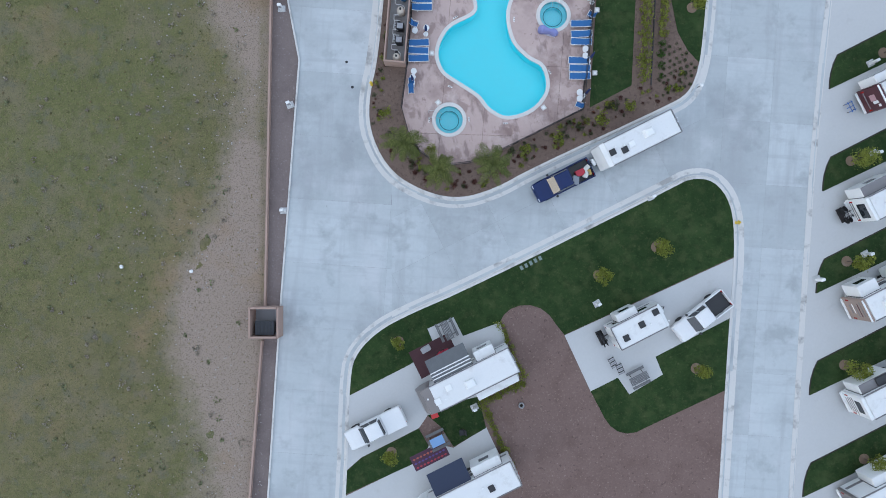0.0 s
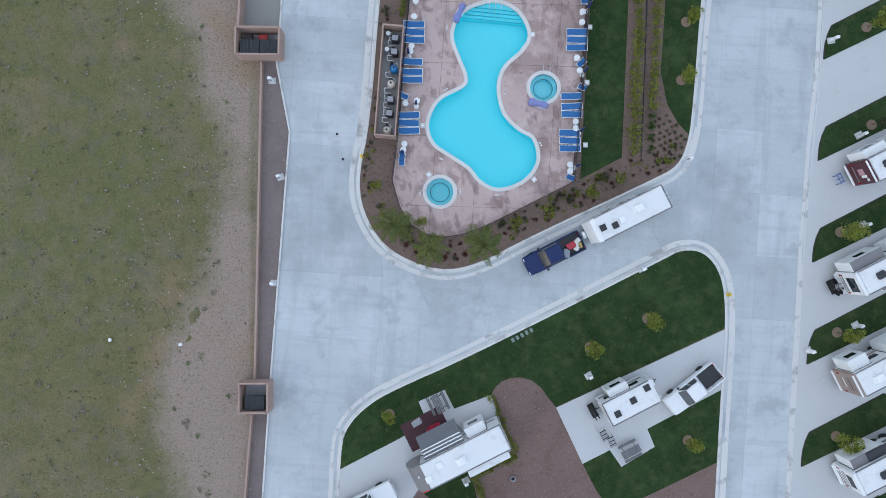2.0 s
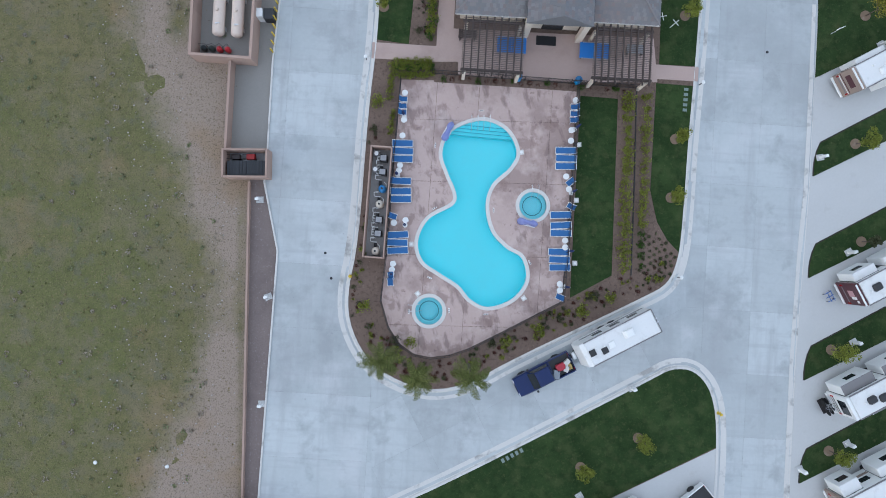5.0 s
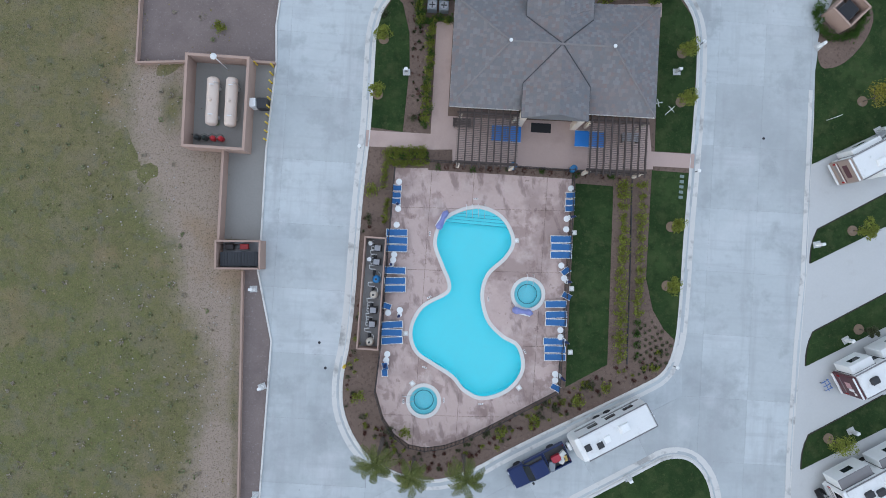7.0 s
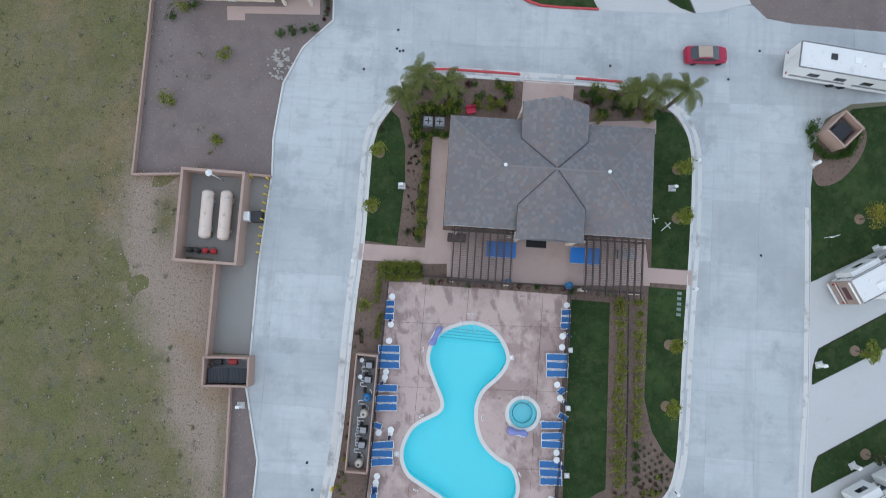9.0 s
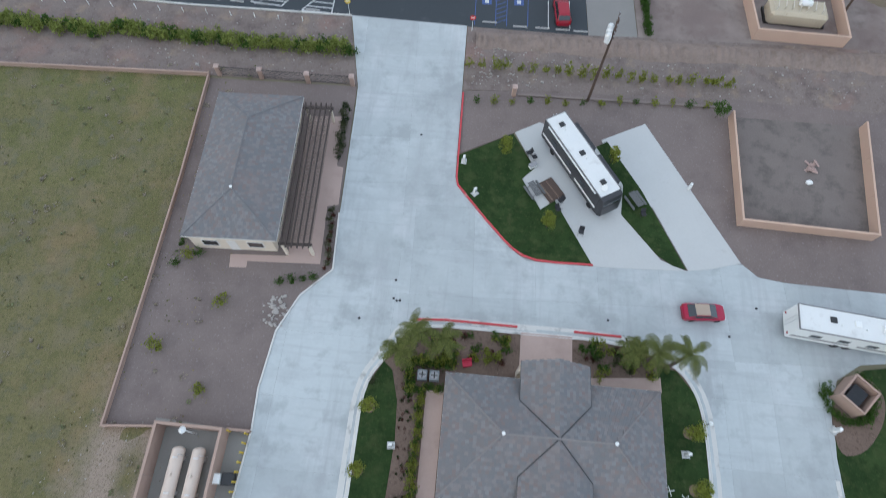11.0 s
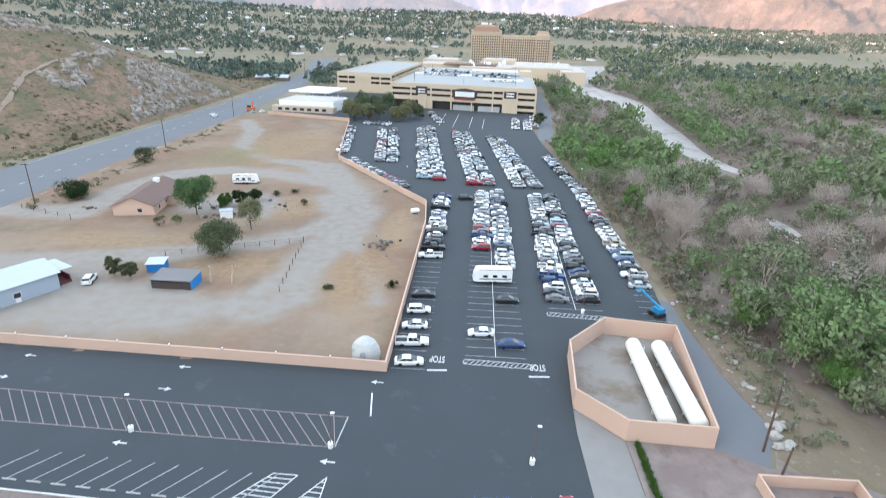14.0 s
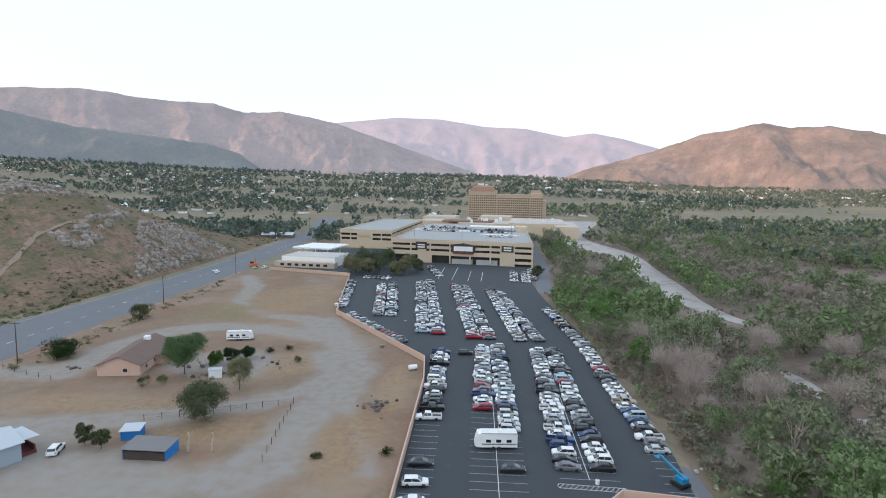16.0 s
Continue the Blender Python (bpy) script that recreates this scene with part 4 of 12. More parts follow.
yard = new("ground_yard", big_mesh("ground_yard", yard_verts, np.array(yf), YARD))
at = yard.data.attributes.new("worn", "FLOAT", "POINT")
at.data.foreach_set("value", worn)
for nm, vals in (("islands", islands), ("straws", straws)):
    yard.data.attributes.new(nm, "FLOAT", "POINT").data.foreach_set("value", vals)
n_, l_ = YARD.node_tree.nodes, YARD.node_tree.links
pb = n_["Principled BSDF"]
was = pb.inputs["Base Color"].links[0].from_socket
an, mx = n_.new("ShaderNodeAttribute"), n_.new("ShaderNodeMix")
an.attribute_name, mx.data_type = "worn", "RGBA"
mx.inputs["B"].default_value = (0.285, 0.262, 0.235, 1)
wn, wm, ws = n_.new("ShaderNodeTexNoise"), n_.new("ShaderNodeMapRange"), n_.new("ShaderNodeMath")
wn.inputs["Scale"].default_value, wn.inputs["Detail"].default_value = 0.35, 8
l_.new(n_.new("ShaderNodeNewGeometry").outputs["Position"], wn.inputs["Vector"])
wm.inputs["From Min"].default_value, wm.inputs["From Max"].default_value, wm.inputs["To Min"].default_value, wm.inputs["To Max"].default_value = 0.36, 0.6, 0.62, 1.0
ws.operation = "MULTIPLY"
l_.new(wn.outputs["Fac"], wm.inputs["Value"])
l_.new(an.outputs["Fac"], ws.inputs[0])
l_.new(wm.outputs[0], ws.inputs[1])
l_.new(ws.outputs[0], mx.inputs["Factor"])
g_no, g_map = n_.new("ShaderNodeTexNoise"), n_.new("ShaderNodeMapRange")
g_no.inputs["Scale"].default_value, g_no.inputs["Detail"].default_value, g_no.inputs["Roughness"].default_value = 0.6, 8, 0.7
l_.new(n_.new("ShaderNodeNewGeometry").outputs["Position"], g_no.inputs["Vector"])
g_map.inputs["From Min"].default_value, g_map.inputs["From Max"].default_value = 0.38, 0.62
l_.new(g_no.outputs["Fac"], g_map.inputs["Value"])
for nm, col in (("straws", (0.30, 0.215, 0.125)), ("islands", (0.185, 0.165, 0.085))):
    ga, gm, gx_ = n_.new("ShaderNodeAttribute"), n_.new("ShaderNodeMath"), n_.new("ShaderNodeMix")
    ga.attribute_name, gm.operation, gx_.data_type = nm, "MULTIPLY", "RGBA"
    gx_.inputs["B"].default_value = (*col, 1)
    l_.new(ga.outputs["Fac"], gm.inputs[0])
    l_.new(g_map.outputs[0], gm.inputs[1])
    l_.new(gm.outputs[0], gx_.inputs["Factor"])
    l_.new(was, gx_.inputs["A"])
    was = gx_.outputs["Result"]
l_.new(was, mx.inputs["A"])
l_.new(mx.outputs["Result"], pb.inputs["Base Color"])
tagged(yard, "dry tan earth yard with pale worn tracks", "ground", "", "structure")


def band(line, width):
    return offset(line, width, False) + offset(line, -width, False)[::-1]


sheet("road_river_track", band(smooth_line([(50, 325), (56, 368), (65, 420), (71, 500), (86, 650), (105, 800), (125, 950)], 2, False), 4.0), 0.012, HIGHWAY, "grey track between garage and river")
ERODED = patches(mat("eroded_tan_earth", (0.30, 0.235, 0.20), (0.20, 0.158, 0.138), 0.97, 0.5, 4.0, 0.8, 0.6, spec=0.1), (0.17, 0.13, 0.105), 0.9, 0.5, 0.7, 0.6)
ev, nx_, ny_ = [], 420, 9
for j in range(ny_):
    for i in range(nx_):
        x, k = 6.5 + 0.2 * i, j / (ny_ - 1)
        y0, y1 = 92.2 - 0.035 * (x - 6) + 0.25 * fbm(x, 0, 3, 3, 2.0), 89.4 - 0.045 * (x - 6) + 0.5 * fbm(x, 9, 2.5, 4, 6.0)
        gully = min(1.0, 0.35 + abs(fbm(x, 3 + 0.4 * k, 0.55, 3, 1.0)) * 2.2) + 0.3 * fbm(x, 7 * k, 4.0, 3, 5.0)
        ev.append((x, y1 + (y0 - y1) * k, 0.02 + math.sin(math.pi * k) * max(0.08, 0.1 + 0.5 * gully)))
ii = np.arange(nx_ * (ny_ - 1)).reshape(ny_ - 1, nx_)[:, :-1].ravel()
bank_ = new("ground_eroded_bank", big_mesh("ground_eroded_bank", ev, np.stack([ii, ii + 1, ii + nx_ + 1, ii + nx_], 1), ERODED))
tagged(bank_, "tan earth bank cut by small rain gullies", "ground", "", "structure")

# ---- the pool court ----
def catmull(pts, k=6):
    res, n = [], len(pts)
    for i in range(n):
        p0, p1, p2, p3 = (Vector(pts[(i + j) % n]) for j in (-1, 0, 1, 2))
        for s in range(k):
            t = s / k
            q = 0.5 * (2 * p1 + (p2 - p0) * t + (2 * p0 - 5 * p1 + 4 * p2 - p3) * t * t + (3 * p1 - p0 - 3 * p2 + p3) * t ** 3)
            res.append((q.x, q.y))
    return res


def panels(name, piece, outer, holes, lines, z, thick, material, label, category, gap=0.014):
    """Paving with real joints along lines (point, direction), cut round holes; each panel is a piece."""
    bm = bmesh.new()
    for ring in (outer, *holes):
        vs = [bm.verts.new((x, y, z)) for x, y in ring]
        for i in range(len(vs)):
            bm.edges.new((vs[i - 1], vs[i]))
    bmesh.ops.triangle_fill(bm, use_beauty=True, use_dissolve=False, edges=bm.edges[:])
    for (px, py), (dx, dy) in lines:
        no = Vector((-dy, dx, 0)).normalized()
        for s in (-gap, gap):
            bmesh.ops.bisect_plane(bm, geom=bm.verts[:] + bm.edges[:] + bm.faces[:], plane_co=Vector((px, py, z)) + no * s, plane_no=no)
        cut = [f for f in bm.faces if abs((f.calc_center_median() - Vector((px, py, z))).dot(no)) < gap]
        bmesh.ops.delete(bm, geom=cut, context="FACES")
    root = thing(name, label, category, None, "", "structure")
    left = set(bm.faces)
    while left:
        todo, isle = [left.pop()], []
        while todo:
            f = todo.pop()
            isle.append(f)
            for e in f.edges:
                for g in e.link_faces:
                    if g in left:
                        left.remove(g)
                        todo.append(g)
        if sum(f.calc_area() for f in isle) < 0.02:
            continue
        ids = {}
        for f in isle:
            for v in f.verts:
                ids.setdefault(v, len(ids))
        mb = MB()
        n = len(ids)
        mb.v = [(v.co.x, v.co.y, z) for v in ids] + [(v.co.x, v.co.y, z - thick) for v in ids]
        faces = set(isle)
        for f in isle:
            vs = list(f.verts) if f.normal.z > 0 else list(f.verts)[::-1]
            mb.f.append(tuple(ids[v] for v in vs))
            for k in range(len(vs)):
                a, b = vs[k], vs[(k + 1) % len(vs)]
                e = next(e for e in f.edges if a in e.verts and b in e.verts)
                if sum(g in faces for g in e.link_faces) == 1:
                    mb.f.append((ids[b], ids[a], ids[a] + n, ids[b] + n))
        part(piece, mb, material, root)
    bm.free()
    return root


DZ = 0.17
DECK_LINE = [(-2.0, 34.3), (14.8, 33.9), (13.1, 13.1), (6.9, 10.0), (4.2, 8.7), (2.4, 8.1), (0.6, 7.9), (-0.9, 8.2), (-2.3, 9.2), (-3.3, 10.8), (-4.0, 13.3)]
POOL = catmull([(5.6, 30.4), (7.9, 29.5), (9.0, 27.4), (8.3, 25.8), (6.6, 24.2), (6.0, 22.2), (6.5, 19.8), (7.9, 18.2), (9.4, 17.2), (9.75, 15.1), (8.4, 13.3), (6.1, 12.55), (4.4, 13.3), (3.3, 14.6), (1.5, 15.8), (-0.1, 17.0), (-0.55, 18.9), (0.5, 21.0), (2.8, 22.3), (3.1, 23.4), (2.4, 25.2), (1.8, 27.3), (2.8, 29.4)], 5)


def circle(cx, cy, r, n=36):
    return [(cx + r * math.cos(2 * math.pi * i / n), cy + r * math.sin(2 * math.pi * i / n)) for i in range(n)]


SPA_R = 1.35
SPA_A, SPA_B = circle(0.5, 12.25, SPA_R), circle(10.45, 22.2, SPA_R)
BIG_A = [circle(10.45, 22.2, SPA_R + 0.15), circle(0.5, 12.25, SPA_R + 0.15), inner(POOL, -0.15)]
sheet("ground_pool_island", inner(ISLE_A, 0.75), 0.13, MULCH, "brown mulch planting beds", "ground", 0.12, BIG_A)
road = sheet("road", ROAD, 0.038, JOINT, "pale grey concrete roads of the park", "road", 0.08, [inner(ISLE_A, 0.4)])
dk = math.tan(radians(4.5))
panels("pavement_pool_deck", "panel", DECK_LINE, [POOL, SPA_A, SPA_B], [((x, 20), (dk, 1)) for x in (0.35, 4.4, 11.4)] + [((0, y), (1, -0.03)) for y in (10.9, 17.6, 24.6, 30.5)], DZ, 0.04, DECK, "pink pool deck slabs with damp brown stains", "pavement")

PLASTER = mat("pool_plaster", (0.36, 0.93, 0.97), (0.32, 0.90, 0.95), 0.7, 0.2, 2.0, 0.5, 0.05)
SPA_PLASTER = mat("spa_plaster", (0.46, 0.84, 0.88), (0.40, 0.78, 0.84), 0.7, 0.5, 5.0, 0.5, 0.05)
COPING = mat("pale_coping", (0.68, 0.66, 0.62), (0.55, 0.53, 0.5), 0.8, 0.6, 6.0, 0.6, 0.08)


def water_mat(name, tint):
    m = bpy.data.materials.new(name)
    m.use_nodes = True
    n, l = m.node_tree.nodes, m.node_tree.links
    n.clear()
    tr, gl, mx, fr, o = (n.new("ShaderNode" + k) for k in ("BsdfTransparent", "BsdfGlossy", "MixShader", "Fresnel", "OutputMaterial"))
    tr.inputs[0].default_value, gl.inputs["Roughness"].default_value, fr.inputs["IOR"].default_value = (*tint, 1), 0.06, 1.33
    no, bp, geo = n.new("ShaderNodeTexNoise"), n.new("ShaderNodeBump"), n.new("ShaderNodeNewGeometry")
    no.inputs["Scale"].default_value, bp.inputs["Strength"].default_value, bp.inputs["Distance"].default_value = 3.0, 0.15, 0.03
    l.new(geo.outputs["Position"], no.inputs["Vector"])
    l.new(no.outputs[0], bp.inputs["Height"])
    l.new(bp.outputs[0], gl.inputs["Normal"])
    l.new(bp.outputs[0], fr.inputs["Normal"])
    l.new(fr.outputs[0], mx.inputs[0])
    l.new(tr.outputs[0], mx.inputs[1])
    l.new(gl.outputs[0], mx.inputs[2])
    l.new(mx.outputs[0], o.inputs[0])
    return m


WATER = water_mat("pool_water", (0.82, 0.99, 1.0))
STEEL = plain("brushed_steel", (0.75, 0.75, 0.76), 0.3, 0.9)
WHITE_PLASTIC = plain("white_plastic", (0.82, 0.82, 0.80), 0.45)
BLUE_DARK = mat("navy_canvas", (0.025, 0.04, 0.13), (0.015, 0.025, 0.09), 0.9, 2, 20, 0.5, 0.2)
BLUE_SLING = mat("blue_sling_fabric", (0.05, 0.15, 0.36), (0.035, 0.115, 0.29), 0.85, 2, 24, 0.5, 0.15)
PURPLE = mat("violet_cover", (0.30, 0.32, 0.60), (0.20, 0.22, 0.46), 0.85, 2, 12, 0.5, 0.2)


def basin(name, line, depth, plaster, label, category, water):
    root = thing(name, label, category, None, "", "structure")
    n = len(line)
    mb = MB()
    mb.v = [(x, y, DZ + 0.02) for x, y in line] + [(x, y, DZ - depth) for x, y in line]
    mb.f = [(i, (i + 1) % n, n + (i + 1) % n, n + i) for i in range(n)] + [tuple(n + i for i in range(n))]
    part("basin", mb, plaster, root)
    s = 1 if sum(line[i - 1][0] * line[i][1] - line[i][0] * line[i - 1][1] for i in range(n)) > 0 else -1
    part("coping", sweep(line, [(s * d, z) for d, z in ((-0.30, DZ - 0.02), (-0.30, DZ + 0.012), (-0.26, DZ + 0.035), (0.02, DZ + 0.035), (0.06, DZ + 0.01), (0.06, DZ - 0.08))]), COPING, root, "pale cast stone coping")
    w = MB()
    w.v = [(x, y, DZ - 0.07) for x, y in line]
    w.f = [tuple(range(n)) if s > 0 else tuple(range(n - 1, -1, -1))]
    wat = part("water", w, water, root, "clear turquoise water")
    wat.visible_shadow = False
    return root


pool = basin("swimming_pool", POOL, 1.35, PLASTER, "bean-shaped swimming pool with clear turquoise water", "pool", WATER)
STEP_LINE = plain("blue_step_tile", (0.10, 0.42, 0.52), 0.4)
for k, c in enumerate((29.75, 29.45, 29.15, 28.85)):
    a, b = (12.0, c - 0.1 * 6.4 + 0.05), (-2.0, c + 0.1 * 7.6 + 0.05)
    cut_ = clip(POOL if sum(POOL[i - 1][0] * POOL[i][1] - POOL[i][0] * POOL[i - 1][1] for i in range(len(POOL))) > 0 else POOL[::-1], b, a)
    if sum(p[1] for p in cut_) / len(cut_) < 28:
        cut_ = clip(POOL if sum(POOL[i - 1][0] * POOL[i][1] - POOL[i][0] * POOL[i - 1][1] for i in range(len(POOL))) > 0 else POOL[::-1], a, b)
    z = DZ - 0.2 - 0.16 * k
    st = part("step", MB().prism(cut_, DZ - 1.3, z), PLASTER, pool)
    on = [p for p in cut_ if abs((p[1] - a[1]) * (b[0] - a[0]) - (p[0] - a[0]) * (b[1] - a[1])) < 0.05]
    if len(on) >= 2:
        p, q = min(on), max(on)
        part("step_edge", MB().tube([(p[0], p[1], z + 0.01), (q[0], q[1], z + 0.01)], 0.022, 5), STEP_LINE, st, "blue tile edge")
for c in (0, 1):
    cx, cy = ((0.5, 12.25), (10.45, 22.2))[c]
    spa = basin("spa_pool", (SPA_A, SPA_B)[c], 0.9, SPA_PLASTER, "round spa pool with a pale coping", "spa", WATER)
    seat = MB()
    ring_o, ring_i = circle(cx, cy, SPA_R - 0.03), circle(cx, cy, SPA_R - 0.45)
    seat.loft([[(x, y, DZ - 0.45) for x, y in ring_i], [(x, y, DZ - 0.45) for x, y in ring_o]], False)
    seat.loft([[(x, y, DZ - 0.9) for x, y in ring_i], [(x, y, DZ - 0.45) for x, y in ring_i]], False)
    part("seat", seat, SPA_PLASTER, spa)
    part("floor_line", MB().loft([[(x, y, DZ - 0.44) for x, y in circle(cx, cy, SPA_R - 0.4)], [(x, y, DZ - 0.44) for x, y in circle(cx, cy, SPA_R - 0.47)]], False), plain("teal_tile", (0.05, 0.22, 0.25), 0.4), spa, "dark teal tile line")


def handrail(x, y, rz, label):
    root = thing("handrail", label, "handrail", pose(x, y, DZ, 0, 0, rz), "pool rails")
    for s in (-0.3, 0.3):
        part("rail", MB().tube([(s, 0.5, 0), (s, 0.5, 0.75), (s, 0.4, 0.86), (s, 0.1, 0.84), (s, -0.5, 0.35), (s, -0.75, -0.3)], 0.024, 8), STEEL, root)
    return root


handrail(4.95, 30.2, 0, "steel grab rails at the pool steps")
handrail(6.1, 30.2, 0, "steel grab rails at the pool steps")
handrail(10.6, 23.6, 0, "steel grab rails at the spa steps")
handrail(-0.95, 12.6, 90, "steel grab rails at the spa steps")


def pool_lift(x, y, rz, label):
    root = thing("pool_lift", label, "pool lift", pose(x, y, DZ, 0, 0, rz))
    rings = []
    for x, wd, z in ((-0.98, 0.1, 0.25), (-0.85, 0.3, 0.75), (-0.55, 0.34, 1.15), (-0.2, 0.24, 0.9), (0.15, 0.2, 0.62), (0.5, 0.3, 0.72), (0.8, 0.28, 0.5), (0.98, 0.12, 0.2)):
        rings.append([(x + 0.04 * math.sin(5 * x + i), wd * math.cos(math.pi * i / 8) + 0.06 * math.sin(3.1 * x), z * (math.sin(math.pi * i / 8) ** 0.7 if 0 < i < 8 else 0.0)) for i in range(9)])
    part("cover", MB().loft(rings), PURPLE, root, smooth=True)
    part("base_plate", MB().box(-0.8, 0.8, -0.34, 0.34, 0, 0.03), STEEL, root)


pool_lift(2.4, 29.3, 60, "violet fabric cover over a pool lift")
pool_lift(9.9, 20.6, -15, "violet fabric cover over a pool lift")


def lounger(kind):
    root = thing("sun_lounger", "blue sling sun lounger with a white frame", "sun lounger", None, "sun loungers")
    part("sling", MB().box(-0.95, 0.3, -0.29, 0.29, 0.33, 0.355), BLUE_SLING, root, "blue sling fabric")
    part("backrest", MB().box(0, 0.68, -0.29, 0.29, 0, 0.025, pose(0.3, 0, 0.33, 0, -12, 0)), BLUE_SLING, root, "blue sling fabric")
    for s in (-0.315, 0.315):
        part("frame_rail", MB().tube([(-0.98, s, 0.345), (0.3, s, 0.345), (0.97, s, 0.49)], 0.027, 6), WHITE_PLASTIC, root)
    part("frame_end", MB().tube([(-0.98, -0.315, 0.345), (-0.98, 0.315, 0.345)], 0.027, 6), WHITE_PLASTIC, root)
    part("frame_top", MB().tube([(0.97, -0.315, 0.49), (0.97, 0.315, 0.49)], 0.027, 6), WHITE_PLASTIC, root)
    for x, s in ((-0.7, -0.31), (-0.7, 0.31), (0.4, -0.31), (0.4, 0.31)):
        part("leg", MB().tube([(x, s, 0), (x, s, 0.34)], 0.024, 6), WHITE_PLASTIC, root)
    return root


proto = lounger(0)
first = True
for x, y0, turn, n in ((-1.9, 26.65, 180, 3), (-2.05, 22.85, 180, 3), (-2.4, 18.0, 180, 3), (13.55, 25.9, 0, 3), (13.05, 19.55, 0, 3), (12.85, 16.3, 0, 3)):
    for k in range(n):
        m = pose(x + rng.uniform(-0.05, 0.05), y0 + (0.74 + (0.12 if (n == 3 and k == 2 and x in (-2.05, 13.05)) else 0)) * k, DZ, 0, 0, turn + rng.uniform(-3, 3))
        if first:
            proto.matrix_basis, first = m, False
        else:
            copy_thing(proto, m)


def pool_chair():
    root = thing("pool_chair", "blue sling chair with a white frame", "chair", None, "pool chairs")
    part("seat", MB().box(-0.25, 0.25, -0.24, 0.24, 0.38, 0.40), BLUE_SLING, root, "blue sling seat")
    part("backrest", MB().box(0, 0.55, -0.24, 0.24, 0, 0.02, pose(0.22, 0, 0.4, 0, -65, 0)), BLUE_SLING, root, "blue sling back")
    for s in (-0.27, 0.27):
        part("frame_side", MB().tube([(-0.26, s, 0), (-0.28, s, 0.6), (0.26, s, 0.6), (0.3, s, 0)], 0.022, 6), WHITE_PLASTIC, root)
        part("back_rail", MB().tube([(0.2, s, 0.4), (0.46, s, 0.95)], 0.022, 6), WHITE_PLASTIC, root)
    part("front_rail", MB().tube([(-0.27, -0.27, 0.39), (-0.27, 0.27, 0.39)], 0.022, 6), WHITE_PLASTIC, root)
    return root


proto, first = pool_chair(), True
for x, y, turn in ((-1.7, 32.3, 180), (-1.75, 31.65, 182), (-1.8, 31.05, 178), (-2.75, 21.2, 160), (-3.05, 15.55, 95), (-3.1, 14.95, 92), (14.35, 31.5, 0), (14.3, 30.85, -2), (14.25, 30.25, 2), (13.85, 24.3, 40), (13.9, 22.1, -30), (12.75, 13.55, -25)):
    m = pose(x, y, DZ, 0, 0, turn)
    if first:
        proto.matrix_basis, first = m, False
    else:
        copy_thing(proto, m)

proto = thing("side_table", "round white plastic side table", "table", None, "pool side tables")
part("tabletop", MB().lathe([(0.24, 0.42), (0.29, 0.43), (0.29, 0.455), (0.27, 0.46)], 20), WHITE_PLASTIC, proto)
part("pedestal", MB().lathe([(0.18, 0), (0.16, 0.03), (0.05, 0.1), (0.05, 0.42)], 12), WHITE_PLASTIC, proto)
first = True
TABLES = [(-1.65, 32.9), (-1.75, 30.35), (-1.9, 28.85), (-2.15, 26.05), (-2.25, 25.55), (-2.75, 20.6), (-1.65, 20.85), (-2.85, 16.75), (-2.95, 16.2), (14.55, 32.15), (14.1, 29.3), (14.05, 28.3), (13.55, 24.9), (13.8, 23.7), (13.4, 18.85), (13.4, 18.2), (12.85, 14.75), (12.85, 14.15)]
for x, y in TABLES:
    m = pose(x, y, DZ)
    if first:
        proto.matrix_basis, first = m, False
    else:
        copy_thing(proto, m)

proto = thing("pool_umbrella", "closed navy umbrella on a white base", "umbrella", None, "closed pool umbrellas")
part("canopy", MB().lathe([(0.05, 1.0), (0.13, 1.1), (0.12, 1.6), (0.06, 2.3), (0.02, 2.4)], 10), BLUE_DARK, proto, "folded navy canvas")
part("pole", MB().tube([(0, 0, 0), (0, 0, 2.45)], 0.022, 8), WHITE_PLASTIC, proto)
part("base", MB().lathe([(0.24, 0), (0.24, 0.06), (0.1, 0.1), (0.05, 0.2)], 16), WHITE_PLASTIC, proto)
first = True
for x, y in ((-1.75, 30.75), (-2.4, 25.15), (-1.72, 20.4), (-2.98, 15.8), (14.45, 29.45), (14.12, 23.4), (13.75, 17.8), (13.3, 14.5)):
    m = pose(x, y, DZ, rng.uniform(-2, 2), rng.uniform(-2, 2), rng.uniform(0, 90))
    if first:
        proto.matrix_basis, first = m, False
    else:
        copy_thing(proto, m)

sheet("ground_bed_pool_north", [(1.1, 34.05), (8.7, 33.55), (14.7, 33.1), (20.4, 32.6), (20.6, 33.45), (8.7, 34.35), (1.1, 34.95)], DZ + 0.03, MULCH, "narrow mulch bed behind the pool deck")
# iron fence round the court
IRON = plain("dark_iron", (0.05, 0.045, 0.045), 0.5, 0.6)
FENCE = DECK_LINE[1:2] + [(14.3, 26), (13.75, 20)] + DECK_LINE[2:] + [(-3.4, 18), (-2.75, 26)] + DECK_LINE[:1]
fence = thing("pool_fence", "dark iron picket fence round the pool deck", "fence")
line = [Vector((x, y, 0)) for x, y in FENCE]
pick = MB()
for a, b in list(zip(line, line[1:])) + [(Vector((1.0, 34.85, 0)), Vector((20.6, 33.35, 0)))]:
    d = (b - a)
    n = max(1, round(d.length / 2.2))
    for k in range(n):
        p = a + d * (k / n)
        part("post", MB().box(p.x - 0.035, p.x + 0.035, p.y - 0.035, p.y + 0.035, 0.13, 1.45), IRON, fence)
    for z in (0.35, 1.3):
        part("rail", MB().tube([a + Vector((0, 0, z)), b + Vector((0, 0, z))], 0.035, 4), IRON, fence)
    for k in range(int(d.length / 0.13)):
        p = a + d * (k * 0.13 / d.length)
        pick.box(p.x - 0.013, p.x + 0.013, p.y - 0.013, p.y + 0.013, 0.3, 1.38)
tagged(part("railing", pick, IRON, fence), kind="stuff")

